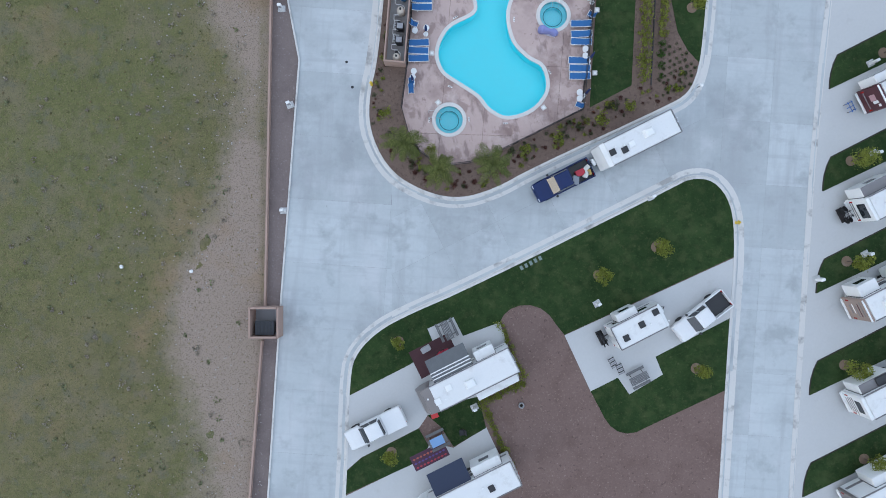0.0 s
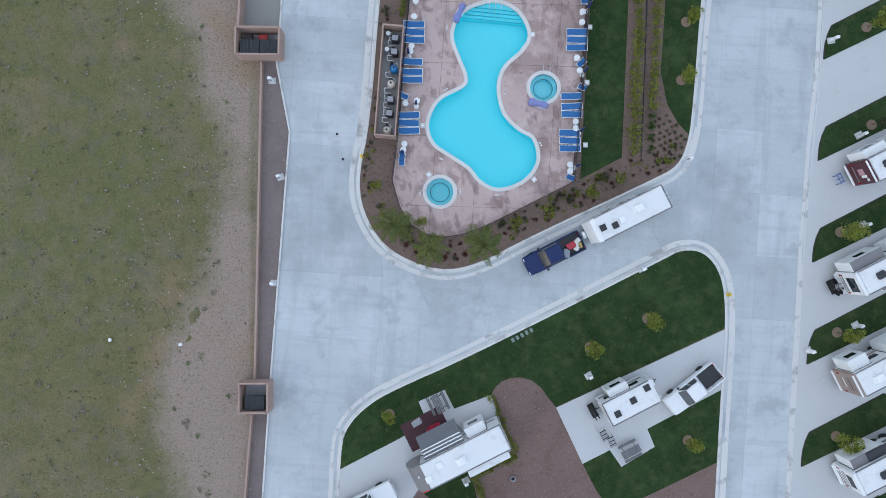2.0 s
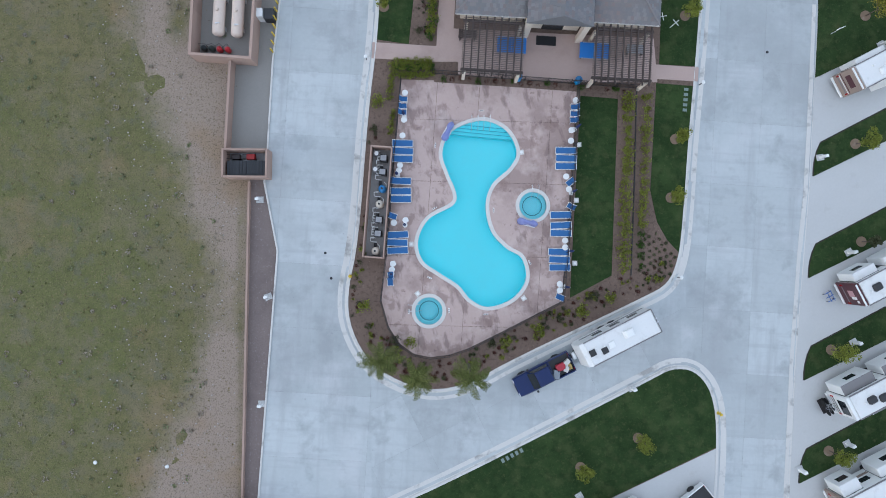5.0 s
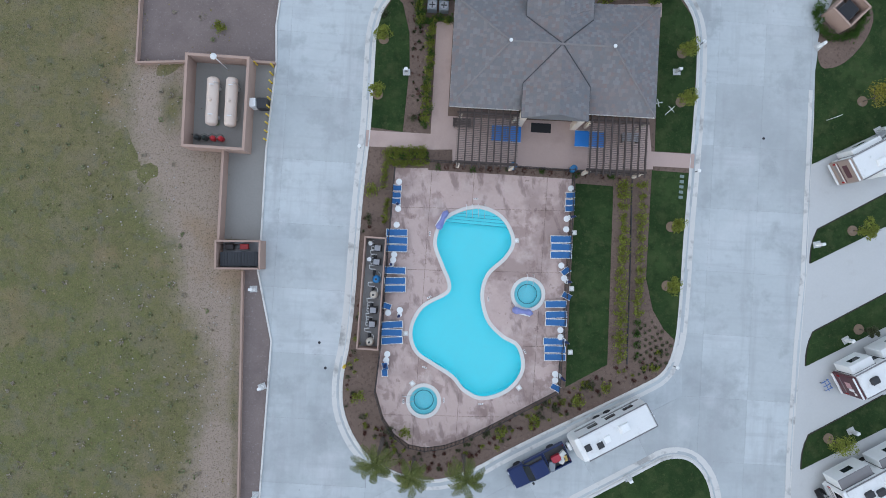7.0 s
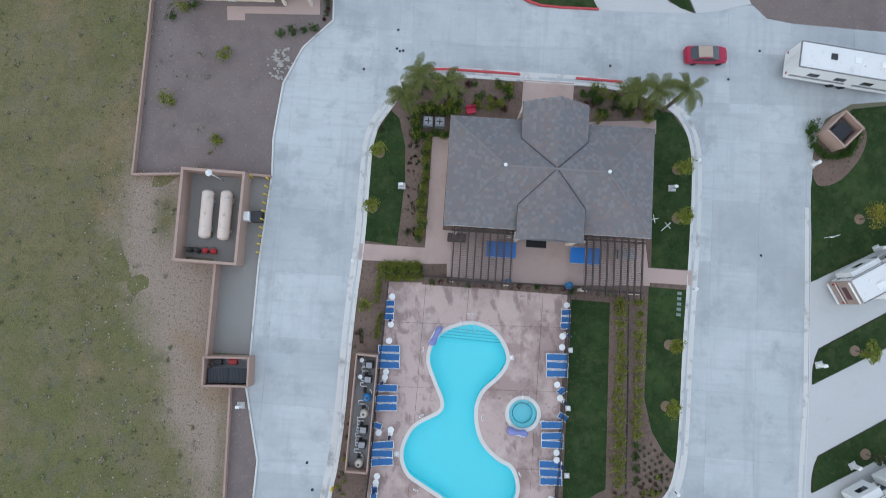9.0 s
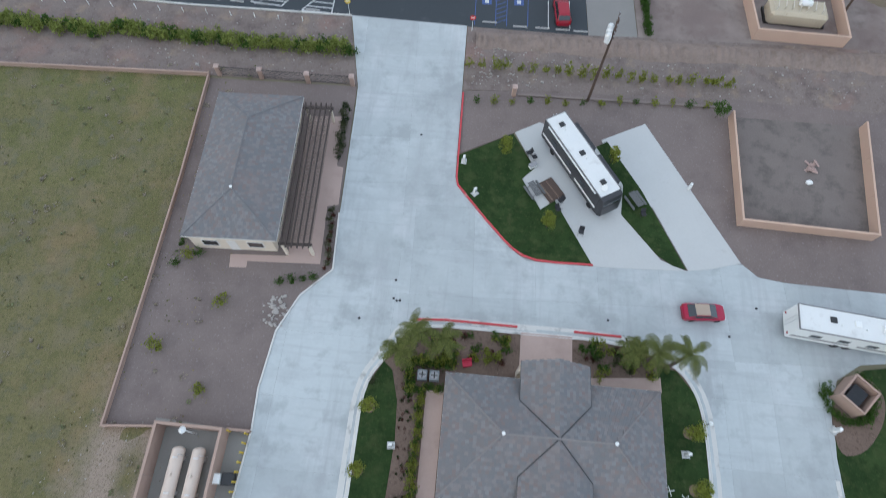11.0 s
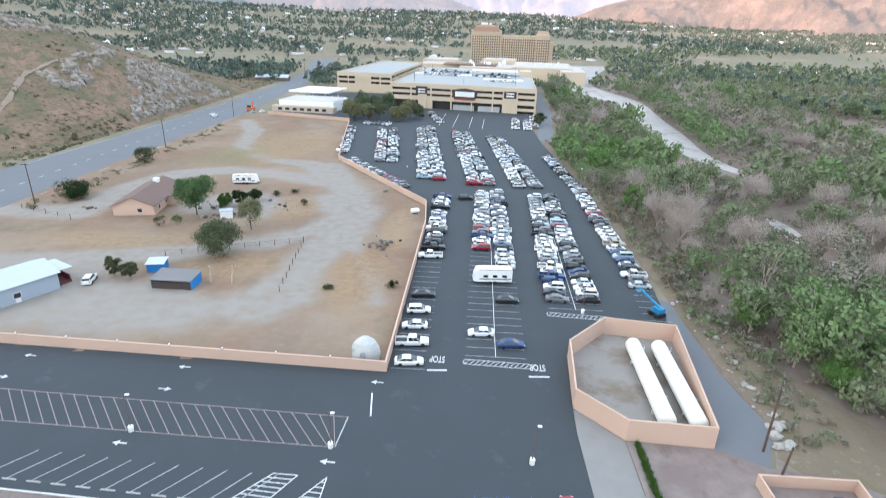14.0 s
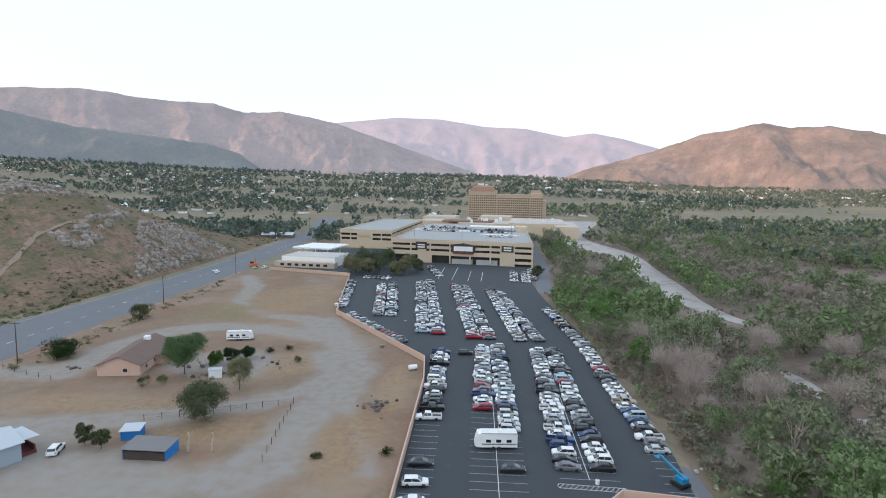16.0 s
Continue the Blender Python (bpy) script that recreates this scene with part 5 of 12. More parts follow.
proto = thing("skimmer_lid", "square white deck lid with a round cap", "lid", None, "deck lids")
part("frame", MB().box(-0.23, 0.23, -0.23, 0.23, 0, 0.012), COPING, proto)
part("cap", MB().lathe([(0.13, 0.012), (0.13, 0.02), (0.11, 0.022)], 16), WHITE_PLASTIC, proto)
first = True
for x, y, a in ((-1.15, 18.6, 0), (9.4, 27.3, 8), (9.5, 13.4, 35), (-0.55, 13.9, 40), (12.25, 21.4, 20), (14.9, 28.0, 0), (14.6, 22.7, 0), (14.4, 16.7, 0)):
    m = pose(x, y, DZ, 0, 0, a)
    if first:
        proto.matrix_basis, first = m, False
    else:
        copy_thing(proto, m)
proto = thing("depth_marker", "small white depth marker tile with dark bars", "marker", None, "depth markers")
part("tile", MB().box(-0.22, 0.22, -0.07, 0.07, 0, 0.006), WHITE_PLASTIC, proto)
part("bars", MB().box(-0.15, -0.05, -0.04, 0.04, 0.006, 0.008).box(0.02, 0.15, -0.04, 0.04, 0.006, 0.008), IRON, proto)
first = True
for x, y, a in ((5.6, 31.3, 0), (1.2, 28.0, 85), (1.1, 22.0, 30), (0.6, 15.4, -20), (5.9, 11.9, 0), (10.1, 16.8, -60), (6.7, 21.8, 90), (8.6, 26.0, 40), (-1.4, 12.2, 90), (2.4, 12.3, 90)):
    m = pose(x, y, DZ, 0, 0, a)
    if first:
        proto.matrix_basis, first = m, False
    else:
        copy_thing(proto, m)
for x, y in ((9.1, 34.3), (14.75, 34.0)):
    root = thing("trash_barrel", "bright blue round waste barrel", "barrel", pose(x, y, DZ), "blue barrels")
    part("drum", MB().lathe([(0.27, 0), (0.3, 0.05), (0.3, 0.85), (0.32, 0.87)], 20), plain("blue_barrel", (0.02, 0.24, 0.55), 0.4), root)
    part("lid", MB().lathe([(0.33, 0.87), (0.33, 0.9), (0.2, 0.98), (0.1, 0.98)], 20), plain("blue_lid", (0.03, 0.16, 0.35), 0.5), root, "darker lid with a round opening")

# pool equipment yard: walls, tanks, pumps, pipes
eq = thing("equipment_yard_wall", "tan block wall round the pool equipment", "wall", pose(-4.2, 22.5, 0.12, 0, 0, -4.6))
for x0, x1, y0, y1 in ((-1.0, -0.9, -5.2, 5.2), (0.9, 1.0, -5.2, 5.2), (-0.9, 0.9, -5.2, -5.08), (-0.9, 0.9, 5.08, 5.2)):
    part("wall_side", MB().box(x0, x1, y0, y1, 0, 1.45), BLOCK, eq)
    part("cap", MB().box(x0 - 0.01, x1 + 0.01, y0 - 0.01, y1 + 0.01, 1.453, 1.48), BLOCK, eq)
part("yard_floor", MB().box(-0.9, 0.9, -5.08, 5.08, 0.02, 0.06), patches(mat("yard_floor_grey", (0.34, 0.33, 0.32), (0.27, 0.26, 0.25), rough=0.9), (0.2, 0.17, 0.15), 1.5, 0.55, 0.7, 0.6), eq)
GREY_PLASTIC, BLACK_PLASTIC, CREAM = plain("grey_plastic", (0.32, 0.32, 0.33), 0.5), plain("black_plastic", (0.025, 0.025, 0.027), 0.45), plain("cream_fibreglass", (0.62, 0.56, 0.47), 0.45)
yard = eq.matrix_basis


def filter_tank(x, y, material, label):
    root = thing("filter_tank", label, "tank", yard @ pose(x, y, 0.06), "pool filters")
    part("tank", MB().lathe([(0.25, 0), (0.36, 0.15), (0.38, 0.5), (0.36, 0.85), (0.2, 1.05), (0.1, 1.08)], 20), material, root, smooth=True)
    part("valve", MB().lathe([(0.1, 1.08), (0.1, 1.22), (0.05, 1.25)], 10), BLACK_PLASTIC, root)
    part("outlet_pipe", MB().tube([(0.3, 0, 0.3), (0.3, 0.5, 0.3), (0.1, 0.7, 0.3)], 0.04, 8), WHITE_PLASTIC, root)


filter_tank(0.15, -0.15, CREAM, "round cream fibreglass pool filter")
filter_tank(0.1, -4.55, CREAM, "round cream fibreglass pool filter")
filter_tank(0.3, 1.3, plain("blue_tank", (0.04, 0.2, 0.45), 0.4), "round blue pool filter")
for y in (2.9, -1.6, -2.9, 4.2):
    root = thing("pump_heater", "black pool heater with white pipes", "heater", yard @ pose(0.2, y, 0.06), "pool heaters")
    part("case", MB().box(-0.35, 0.35, -0.32, 0.32, 0, 0.85, None, 0.04), BLACK_PLASTIC, root)
    part("grille", MB().box(-0.28, 0.28, -0.25, 0.25, 0.852, 0.87), GREY_PLASTIC, root)
    for s in (-0.15, 0.12):
        part("pipe", MB().tube([(-0.34, s, 0.5), (-0.55, s, 0.5), (-0.6, s, 0.4), (-0.6, s + 0.5, 0.35), (-0.4, s + 0.55, 0.35)], 0.045, 8), WHITE_PLASTIC, root)
for y in (3.6, 2.2, 0.6, -0.9, -2.3, -3.7):
    root = thing("pipe_run", "white plastic pipe with bends", "pipe", yard @ pose(-0.35, y, 0.06), "pool pipes")
    part("pipe", MB().tube([(0.5, 0.0, 0.25), (0.0, 0.0, 0.25), (-0.1, 0.05, 0.35), (-0.1, 0.35, 0.6), (0.3, 0.4, 0.6), (0.35, 0.4, 0.3)], 0.045, 8), WHITE_PLASTIC, root)
    part("pump", MB().lathe([(0.13, -0.25), (0.14, 0.0), (0.1, 0.25)], 12, pose(0.35, -0.35, 0.22, 90, 0, 0)), BLACK_PLASTIC, root)
for y in (4.6, 3.1):
    root = thing("chemical_drum", "pale grey chemical drum", "drum", yard @ pose(-0.5, y, 0.06), "chemical drums")
    part("drum", MB().lathe([(0.24, 0), (0.26, 0.04), (0.26, 0.7), (0.22, 0.75)], 16), GREY_PLASTIC, root)
    part("lid", MB().lathe([(0.2, 0.75), (0.2, 0.79), (0.05, 0.8)], 12), WHITE_PLASTIC, root)

# ---- buildings of the park ----
TILE = mat("grey_roof_tile", (0.235, 0.225, 0.222), (0.155, 0.148, 0.148), 0.85, 0.5, 6.0, 0.7, 0.15, island=0.2)
TILE = patches(TILE, (0.24, 0.185, 0.165), 0.25, 0.52, 0.64, 0.6)
tn, tlk = TILE.node_tree.nodes, TILE.node_tree.links
t_ramp, t_mix, t_geo = tn.new("ShaderNodeValToRGB"), tn.new("ShaderNodeMix"), tn.new("ShaderNodeNewGeometry")
t_ramp.color_ramp.elements[0].color, t_ramp.color_ramp.elements[1].color = (0.25, 0.18, 0.165, 1), (0.19, 0.20, 0.21, 1)
for k, c in ((0.25, (0.18, 0.175, 0.18)), (0.55, (0.145, 0.155, 0.17)), (0.8, (0.215, 0.185, 0.178))):
    t_ramp.color_ramp.elements.new(k).color = (*c, 1)
t_mix.data_type = "RGBA"
t_mix.inputs["Factor"].default_value = 0.5
tlk.new(t_geo.outputs["Random Per Island"], t_ramp.inputs["Fac"])
tlk.new(tn["Principled BSDF"].inputs["Base Color"].links[0].from_socket, t_mix.inputs["A"])
tlk.new(t_ramp.outputs["Color"], t_mix.inputs["B"])
tlk.new(t_mix.outputs["Result"], tn["Principled BSDF"].inputs["Base Color"])
CREAM_WALL = mat("cream_stucco", (0.72, 0.63, 0.52), (0.64, 0.56, 0.46), 0.92, 0.3, 9.0, 0.5, 0.15)
FASCIA = plain("white_fascia", (0.75, 0.72, 0.68), 0.6)
DARK_WOOD = mat("dark_stained_wood", (0.075, 0.055, 0.048), (0.045, 0.034, 0.03), 0.75, 1.0, 14.0, 0.6, 0.2)
SLAT_WOOD = mat("weathered_slat_wood", (0.15, 0.12, 0.105), (0.10, 0.08, 0.07), 0.85, 1.0, 14.0, 0.6, 0.2)
WIN_GLASS = plain("dark_window_glass", (0.03, 0.035, 0.04), 0.08, 0.0, 0.9)


def tile_plane(mb, o, u, v, poly, course=0.34, width=0.30):
    """Overlapping tiles over the part of a slope that lies inside poly (metres along u and v)."""
    o, u, v = Vector(o), Vector(u).normalized(), Vector(v).normalized()
    n = u.cross(v).normalized()
    n = n if n.z > 0 else -n
    xs, ys = [p[0] for p in poly], [p[1] for p in poly]
    row = 0
    y = min(ys)
    while y < max(ys):
        x = min(xs) + (width / 2 if row % 2 else 0)
        while x < max(xs):
            if inside(x + width / 2, y + course * 0.4, poly):
                a, h = o + u * x + v * y, 0.045 + rng.uniform(-0.006, 0.006)
                w, d = u * (width - 0.012), v * (course + 0.05)
                p = [a + n * 0.01, a + w + n * 0.01, a + w + d + n * 0.008, a + d + n * 0.008, a + n * h, a + w + n * h, a + w + d + n * 0.02, a + d + n * 0.02]
                mb.add(p, [(4, 5, 6, 7), (0, 1, 5, 4), (1, 2, 6, 5), (3, 0, 4, 7)])
            x += width
        y += course
        row += 1


def hip_planes(L, W, R, ze, zr):
    """Four slopes of a hipped roof: half length and width at the eaves, half ridge, heights."""
    s = math.hypot(W, zr - ze)
    e = math.hypot(L - R, zr - ze)
    up = zr - ze
    return [((-L, -W, ze), (1, 0, 0), (0, W, up), [(0, 0), (2 * L, 0), (L + R, s), (L - R, s)]),
            ((L, W, ze), (-1, 0, 0), (0, -W, up), [(0, 0), (2 * L, 0), (L + R, s), (L - R, s)]),
            ((L, -W, ze), (0, 1, 0), (-(L - R), 0, up), [(0, 0), (2 * W, 0), (W, e)]),
            ((-L, W, ze), (0, -1, 0), (L - R, 0, up), [(0, 0), (2 * W, 0), (W, e)])]


def hip_body(L, W, R, ze, zr):
    mb = MB()
    mb.v = [(-L, -W, ze), (L, -W, ze), (L, W, ze), (-L, W, ze), (-R, 0, zr), (R, 0, zr)]
    mb.f = [(0, 1, 5, 4), (1, 2, 5), (2, 3, 4, 5), (3, 0, 4), (3, 2, 1, 0)]
    return mb


def window_part(parent, x, y, z, w, h, rz, label="dark glass window with a white frame"):
    win = part("window", MB().box(-w / 2, w / 2, -0.03, 0.03, 0, h), WIN_GLASS, parent, label, m=pose(x, y, z, 0, 0, rz))
    fr = MB()
    for a in ((-w / 2 - 0.06, -w / 2, 0, h), (w / 2, w / 2 + 0.06, 0, h), (-w / 2 - 0.06, w / 2 + 0.06, -0.06, 0), (-w / 2 - 0.06, w / 2 + 0.06, h, h + 0.06)):
        fr.box(a[0], a[1], -0.06, 0.06, a[2], a[3])
    part("frame", fr, FASCIA, win)
    return win


sheet("pavement_patio", [(1.35, 36.0), (1.35, 37.5), (2.0, 48.2), (3.6, 48.2), (3.0, 39.2), (22.2, 38.2), (22.5, 34.0), (15.0, 34.0), (3.4, 34.6), (3.4, 36.0)], 0.165, WALK, "pink concrete patio round the clubhouse", "pavement")
sheet("pavement_walk", [(-4.75, 37.9), (1.35, 37.5), (1.35, 36.0), (-4.85, 36.35)], 0.17, WALK, "pink concrete walk", "pavement")
sheet("pavement_walk", [(22.3, 35.7), (26.5, 35.4), (26.4, 34.05), (22.4, 34.3)], 0.172, WALK, "pink concrete walk", "pavement")
sheet("pavement_walk", [(10.8, 53.9), (15.7, 53.6), (15.3, 48.4), (10.4, 48.7)], 0.172, WALK, "pink concrete entrance walk", "pavement")

CAP_TILE = mat("pale_ridge_tile", (0.25, 0.23, 0.225), (0.19, 0.175, 0.17), 0.85, 0.8, 6.0, 0.6, 0.1)
club = thing("clubhouse", "cream stucco clubhouse with a hipped grey tile roof", "building", pose(12.65, 43.72, 0.15, 0, 0, -3.6))
L_, W_, R_, ZE, ZR = 9.25, 5.0, 4.4, 3.05, 6.05
part("wall", MB().box(-8.8, 8.8, -4.1, 4.1, 0, ZE + 0.1).box(-2.5, 2.5, 4.1, 5.4, 0, ZE + 1.1).box(-2.5, 2.5, -4.6, -4.1, 0, ZE + 1.0), CREAM_WALL, club)
part("roof", hip_body(L_, W_, R_, ZE, ZR), TILE, club)
G_, ZG = 2.95, ZR - 2.95 * (ZR - ZE) / W_
gable = MB()
for y0, y1 in ((0, -6.0), (0, 6.3)):
    n = len(gable.v)
    gable.v += [(-G_, y0, ZG), (G_, y0, ZG), (0, y0, ZR), (-G_, y1, ZG), (G_, y1, ZG), (0, y1, ZR), (-G_, y1, ZG - 0.12), (G_, y1, ZG - 0.12), (-G_, y0, ZG - 0.12), (G_, y0, ZG - 0.12)]
    gable.f += [tuple(n + i for i in f) for f in ((0, 3, 5, 2), (2, 5, 4, 1), (3, 6, 7, 4, 5), (0, 8, 6, 3), (1, 4, 7, 9), (6, 8, 9, 7))]
part("gable_roof", gable, TILE, club)
tl = MB()
for pl in hip_planes(L_, W_, R_, ZE, ZR):
    tile_plane(tl, *pl)
gs = math.hypot(G_, ZR - ZG)
for y0, y1 in ((-6.0, -0.2), (0.2, 6.3)):
    tile_plane(tl, (-G_, y0, ZG), (0, 1, 0), (G_, 0, ZR - ZG), [(0, 0), (y1 - y0, 0), (y1 - y0, gs), (0, gs)])
    tile_plane(tl, (G_, y0, ZG), (0, 1, 0), (-G_, 0, ZR - ZG), [(0, 0), (y1 - y0, 0), (y1 - y0, gs), (0, gs)])
tagged(part("roof_tiles", tl, TILE, club, "flat grey-brown concrete roof tiles"), kind="stuff")
for a, b in (((-R_, 0, ZR), (R_, 0, ZR)), ((-R_, 0, ZR), (-L_, -W_, ZE)), ((-R_, 0, ZR), (-L_, W_, ZE)), ((R_, 0, ZR), (L_, -W_, ZE)), ((R_, 0, ZR), (L_, W_, ZE))):
    part("ridge_cap", MB().tube([Vector(a) + Vector((0, 0, 0.02)), Vector(b) + Vector((0, 0, 0.02))], 0.09, 6), CAP_TILE, club)
VALLEY = plain("dark_valley_metal", (0.065, 0.065, 0.07), 0.6)
for sx in (-1, 1):
    for sy in (-1, 1):
        part("roof_valley", MB().tube([(0.12 * sx, 0.12 * sy, ZR + 0.0), (G_ * sx, G_ * sy, ZG + 0.06)], 0.05, 6), VALLEY, club, "dark metal roof valley")
        part("eave_edge", MB().tube([(G_ * sx, G_ * sy, ZG + 0.02), (G_ * sx, (6.0 if sy < 0 else 6.3) * sy, ZG + 0.02)], 0.04, 6), VALLEY, club, "dark eave edge")
for x0, x1, y0, y1 in ((-L_, -G_, -W_ - 0.03, -W_ + 0.05), (G_, L_, -W_ - 0.03, -W_ + 0.05), (-L_, L_, W_ - 0.05, W_ + 0.03), (-L_ - 0.03, -L_ + 0.05, -W_, W_), (L_ - 0.05, L_ + 0.03, -W_, W_)):
    part("gutter", MB().box(x0, x1, y0, y1, ZE - 0.16, ZE + 0.02), FASCIA, club)
for x, y in ((-4.4, 0), (4.4, 0)):
    part("vent", MB().lathe([(0.1, ZR), (0.1, ZR + 0.18), (0.16, ZR + 0.2), (0.14, ZR + 0.3)], 12, pose(x, y, 0)), WHITE_PLASTIC, club, "white roof vent cap")
for x, y in ((-2.6, -5.5), (2.6, -5.5), (-2.6, 5.95), (2.6, 5.95)):
    part("column", MB().box(x - 0.3, x + 0.3, y - 0.3, y + 0.3, 0, ZG - 0.12, None, 0.03), CREAM_WALL, club)
part("door", MB().box(-1.0, 1.0, -4.66, -4.6, 0, 2.3), WIN_GLASS, club, "dark glazed double door")
for x in (-7, -4.6, 4.6, 7):
    window_part(club, x, -4.12, 1.0, 1.3, 1.2, 0)
    window_part(club, x, 4.12, 1.0, 1.3, 1.2, 0)
for y in (-2.3, 0.4, 2.6):
    window_part(club, -8.82, y, 1.0, 1.1, 1.1, 90)
    window_part(club, 8.82, y, 1.0, 1.1, 1.1, 90)
solo("doormat", MB().box(-0.95, 0.95, -0.45, 0.45, 0, 0.02), plain("black_mat", (0.02, 0.02, 0.022), 0.9), "black rubber doormat before the door", "mat", m=pose(11.85, 38.0, 0.166, 0, 0, -3.7))


def pergola(name, label, m, w, d, z, nraft, along):
    """Posts, beams, dark rafters and fine slats; w by d metres from the corner."""
    root = thing(name, label, "pergola", m, "pergolas")
    for x in (0.25, w - 0.25):
        for y in (0.25, d - 0.25):
            part("post", MB().box(x - 0.15, x + 0.15, y - 0.15, y + 0.15, 0, z - 0.3, None, 0.02), CREAM_WALL, root)
    for y in (0.25, d - 0.25):
        part("beam", MB().box(-0.1, w + 0.1, y - 0.09, y + 0.09, z - 0.3, z - 0.05), DARK_WOOD, root)
    for k in range(nraft):
        x = 0.15 + (w - 0.3) * k / (nraft - 1)
        part("rafter", MB().box(x - 0.06, x + 0.06, -0.25, d + 0.25, z - 0.05, z + 0.12), DARK_WOOD, root)
    sl = MB()
    k = 0.0
    while k < d:
        sl.box(-0.05, w + 0.05, k, k + 0.05, z - 0.09, z - 0.051)
        k += 0.165
    tagged(part("slats", sl, SLAT_WOOD, root, "weathered grey-brown slats"), kind="stuff")
    return root


pergola("pergola", "dark wooden pergola over the clubhouse patio", pose(3.6, 34.15, 0.165, 0, 0, -3.7), 5.5, 5.0, 2.75, 9, 0)
pergola("pergola", "dark wooden pergola over the clubhouse patio", pose(15.5, 33.35, 0.165, 0, 0, -3.7), 5.3, 5.0, 2.75, 9, 0)
for x, y in ((8.45, 37.3), (16.25, 36.75)):
    root = thing("ping_pong_table", "blue table-tennis table on the patio", "table", pose(x, y, 0.166, 0, 0, -3.7), "table-tennis tables")
    part("tabletop", MB().box(-1.37, 1.37, -0.76, 0.76, 0.73, 0.76), plain("table_blue", (0.02, 0.17, 0.55), 0.4), root)
    part("edge_line", MB().box(-1.37, 1.37, -0.76, -0.74, 0.7605, 0.7625).box(-1.37, 1.37, 0.74, 0.76, 0.7605, 0.7625), WHITE_PLASTIC, root)
    part("net", MB().box(-0.01, 0.01, -0.85, 0.85, 0.76, 0.91), GREY_PLASTIC, root)
    for a in (-1.1, 1.1):
        for b in (-0.55, 0.55):
            part("leg", MB().box(a - 0.03, a + 0.03, b - 0.03, b + 0.03, 0, 0.73), IRON, root)
for x, y, lab in ((4.3, 38.4, "dark slatted patio bench"), (20.2, 36.9, "pale patio table with benches")):
    root = thing("patio_table", lab, "table", pose(x, y, 0.166, 0, 0, -3.7))
    for k in range(6):
        part("slat", MB().box(-0.85, 0.85, -0.42 + 0.14 * k, -0.3 + 0.14 * k, 0.72, 0.76), DARK_WOOD if "dark" in lab else GREY_PLASTIC, root)
    for a in (-0.7, 0.7):
        part("trestle", MB().box(a - 0.04, a + 0.04, -0.4, 0.4, 0, 0.72), IRON, root)
for k in range(2):
    root = thing("air_conditioner", "grey air-conditioning unit with a round fan", "air conditioner", pose(1.6 + 1.1 * k, 49.5 - 0.06 * k, 0.14, 0, 0, -3.7), "air conditioners")
    part("case", MB().box(-0.45, 0.45, -0.45, 0.45, 0, 0.85, None, 0.04), plain("ac_grey", (0.22, 0.24, 0.26), 0.5, 0.3), root)
    part("fan_guard", MB().lathe([(0.38, 0.85), (0.38, 0.88), (0.33, 0.88), (0.33, 0.855)], 24), GREY_PLASTIC, root)
    part("fan", MB().box(-0.3, 0.3, -0.05, 0.05, 0.853, 0.865).box(-0.05, 0.05, -0.3, 0.3, 0.853, 0.865), BLACK_PLASTIC, root)

# low office building beside the field
off_ = thing("office_building", "cream stucco building with a hipped grey tile roof", "building", pose(-17.4, 70.4, 0.0, 0, 0, 88.6))
L2, W2, R2, Z2, Z3 = 8.75, 4.65, 4.2, 2.75, 4.7
part("wall", MB().box(-8.66, 8.1, -4.1, 4.1, 0, Z2 + 0.02), CREAM_WALL, off_)
part("roof", hip_body(L2, W2, R2, Z2, Z3), TILE, off_)
tl = MB()
for pl in hip_planes(L2, W2, R2, Z2, Z3):
    tile_plane(tl, *pl)
tagged(part("roof_tiles", tl, TILE, off_, "flat grey-brown concrete roof tiles"), kind="stuff")
for a, b in (((-R2, 0, Z3), (R2, 0, Z3)), ((-R2, 0, Z3), (-L2, -W2, Z2)), ((-R2, 0, Z3), (-L2, W2, Z2)), ((R2, 0, Z3), (L2, -W2, Z2)), ((R2, 0, Z3), (L2, W2, Z2))):
    part("ridge_cap", MB().tube([Vector(a) + Vector((0, 0, 0.02)), Vector(b) + Vector((0, 0, 0.02))], 0.08, 6), TILE, off_)
for x0, x1, y0, y1 in ((-L2, L2, -W2 - 0.03, -W2 + 0.05), (-L2, L2, W2 - 0.05, W2 + 0.03), (-L2 - 0.03, -L2 + 0.05, -W2, W2), (L2 - 0.05, L2 + 0.03, -W2, W2)):
    part("gutter", MB().box(x0, x1, y0, y1, Z2 - 0.15, Z2 + 0.02), FASCIA, off_)
part("vent", MB().lathe([(0.1, Z3), (0.1, Z3 + 0.18), (0.15, Z3 + 0.25)], 12, pose(-R2, 0, 0)), WHITE_PLASTIC, off_, "white roof vent cap")
for y in (-2.3, 2.2):
    window_part(off_, -8.68, y, 0.9, 1.5, 1.1, 90)
for x in (-6, -3, 0, 3, 6):
    window_part(off_, x, -4.12, 0.9, 1.4, 1.2, 0)
part("door", MB().box(-8.7, -8.65, -0.4, 0.5, 0, 2.1), FASCIA, off_)
pergola("pergola", "dark wooden pergola along the office building", pose(-12.75, 61.2, 0.0, 0, 0, -1.2), 3.1, 16.9, 2.6, 6, 0)
sheet("pavement_walk", [(-12.4, 61.2), (-12.4, 78.5), (-8.7, 78.6), (-8.6, 72), (-7.9, 71.8), (-7.95, 67.2), (-9.1, 67), (-9.1, 60.4), (-16.4, 60.5), (-16.4, 59.8), (-18.1, 59.8), (-18.2, 61.2)], 0.03, WALK, "pink concrete walk beside the office", "pavement")


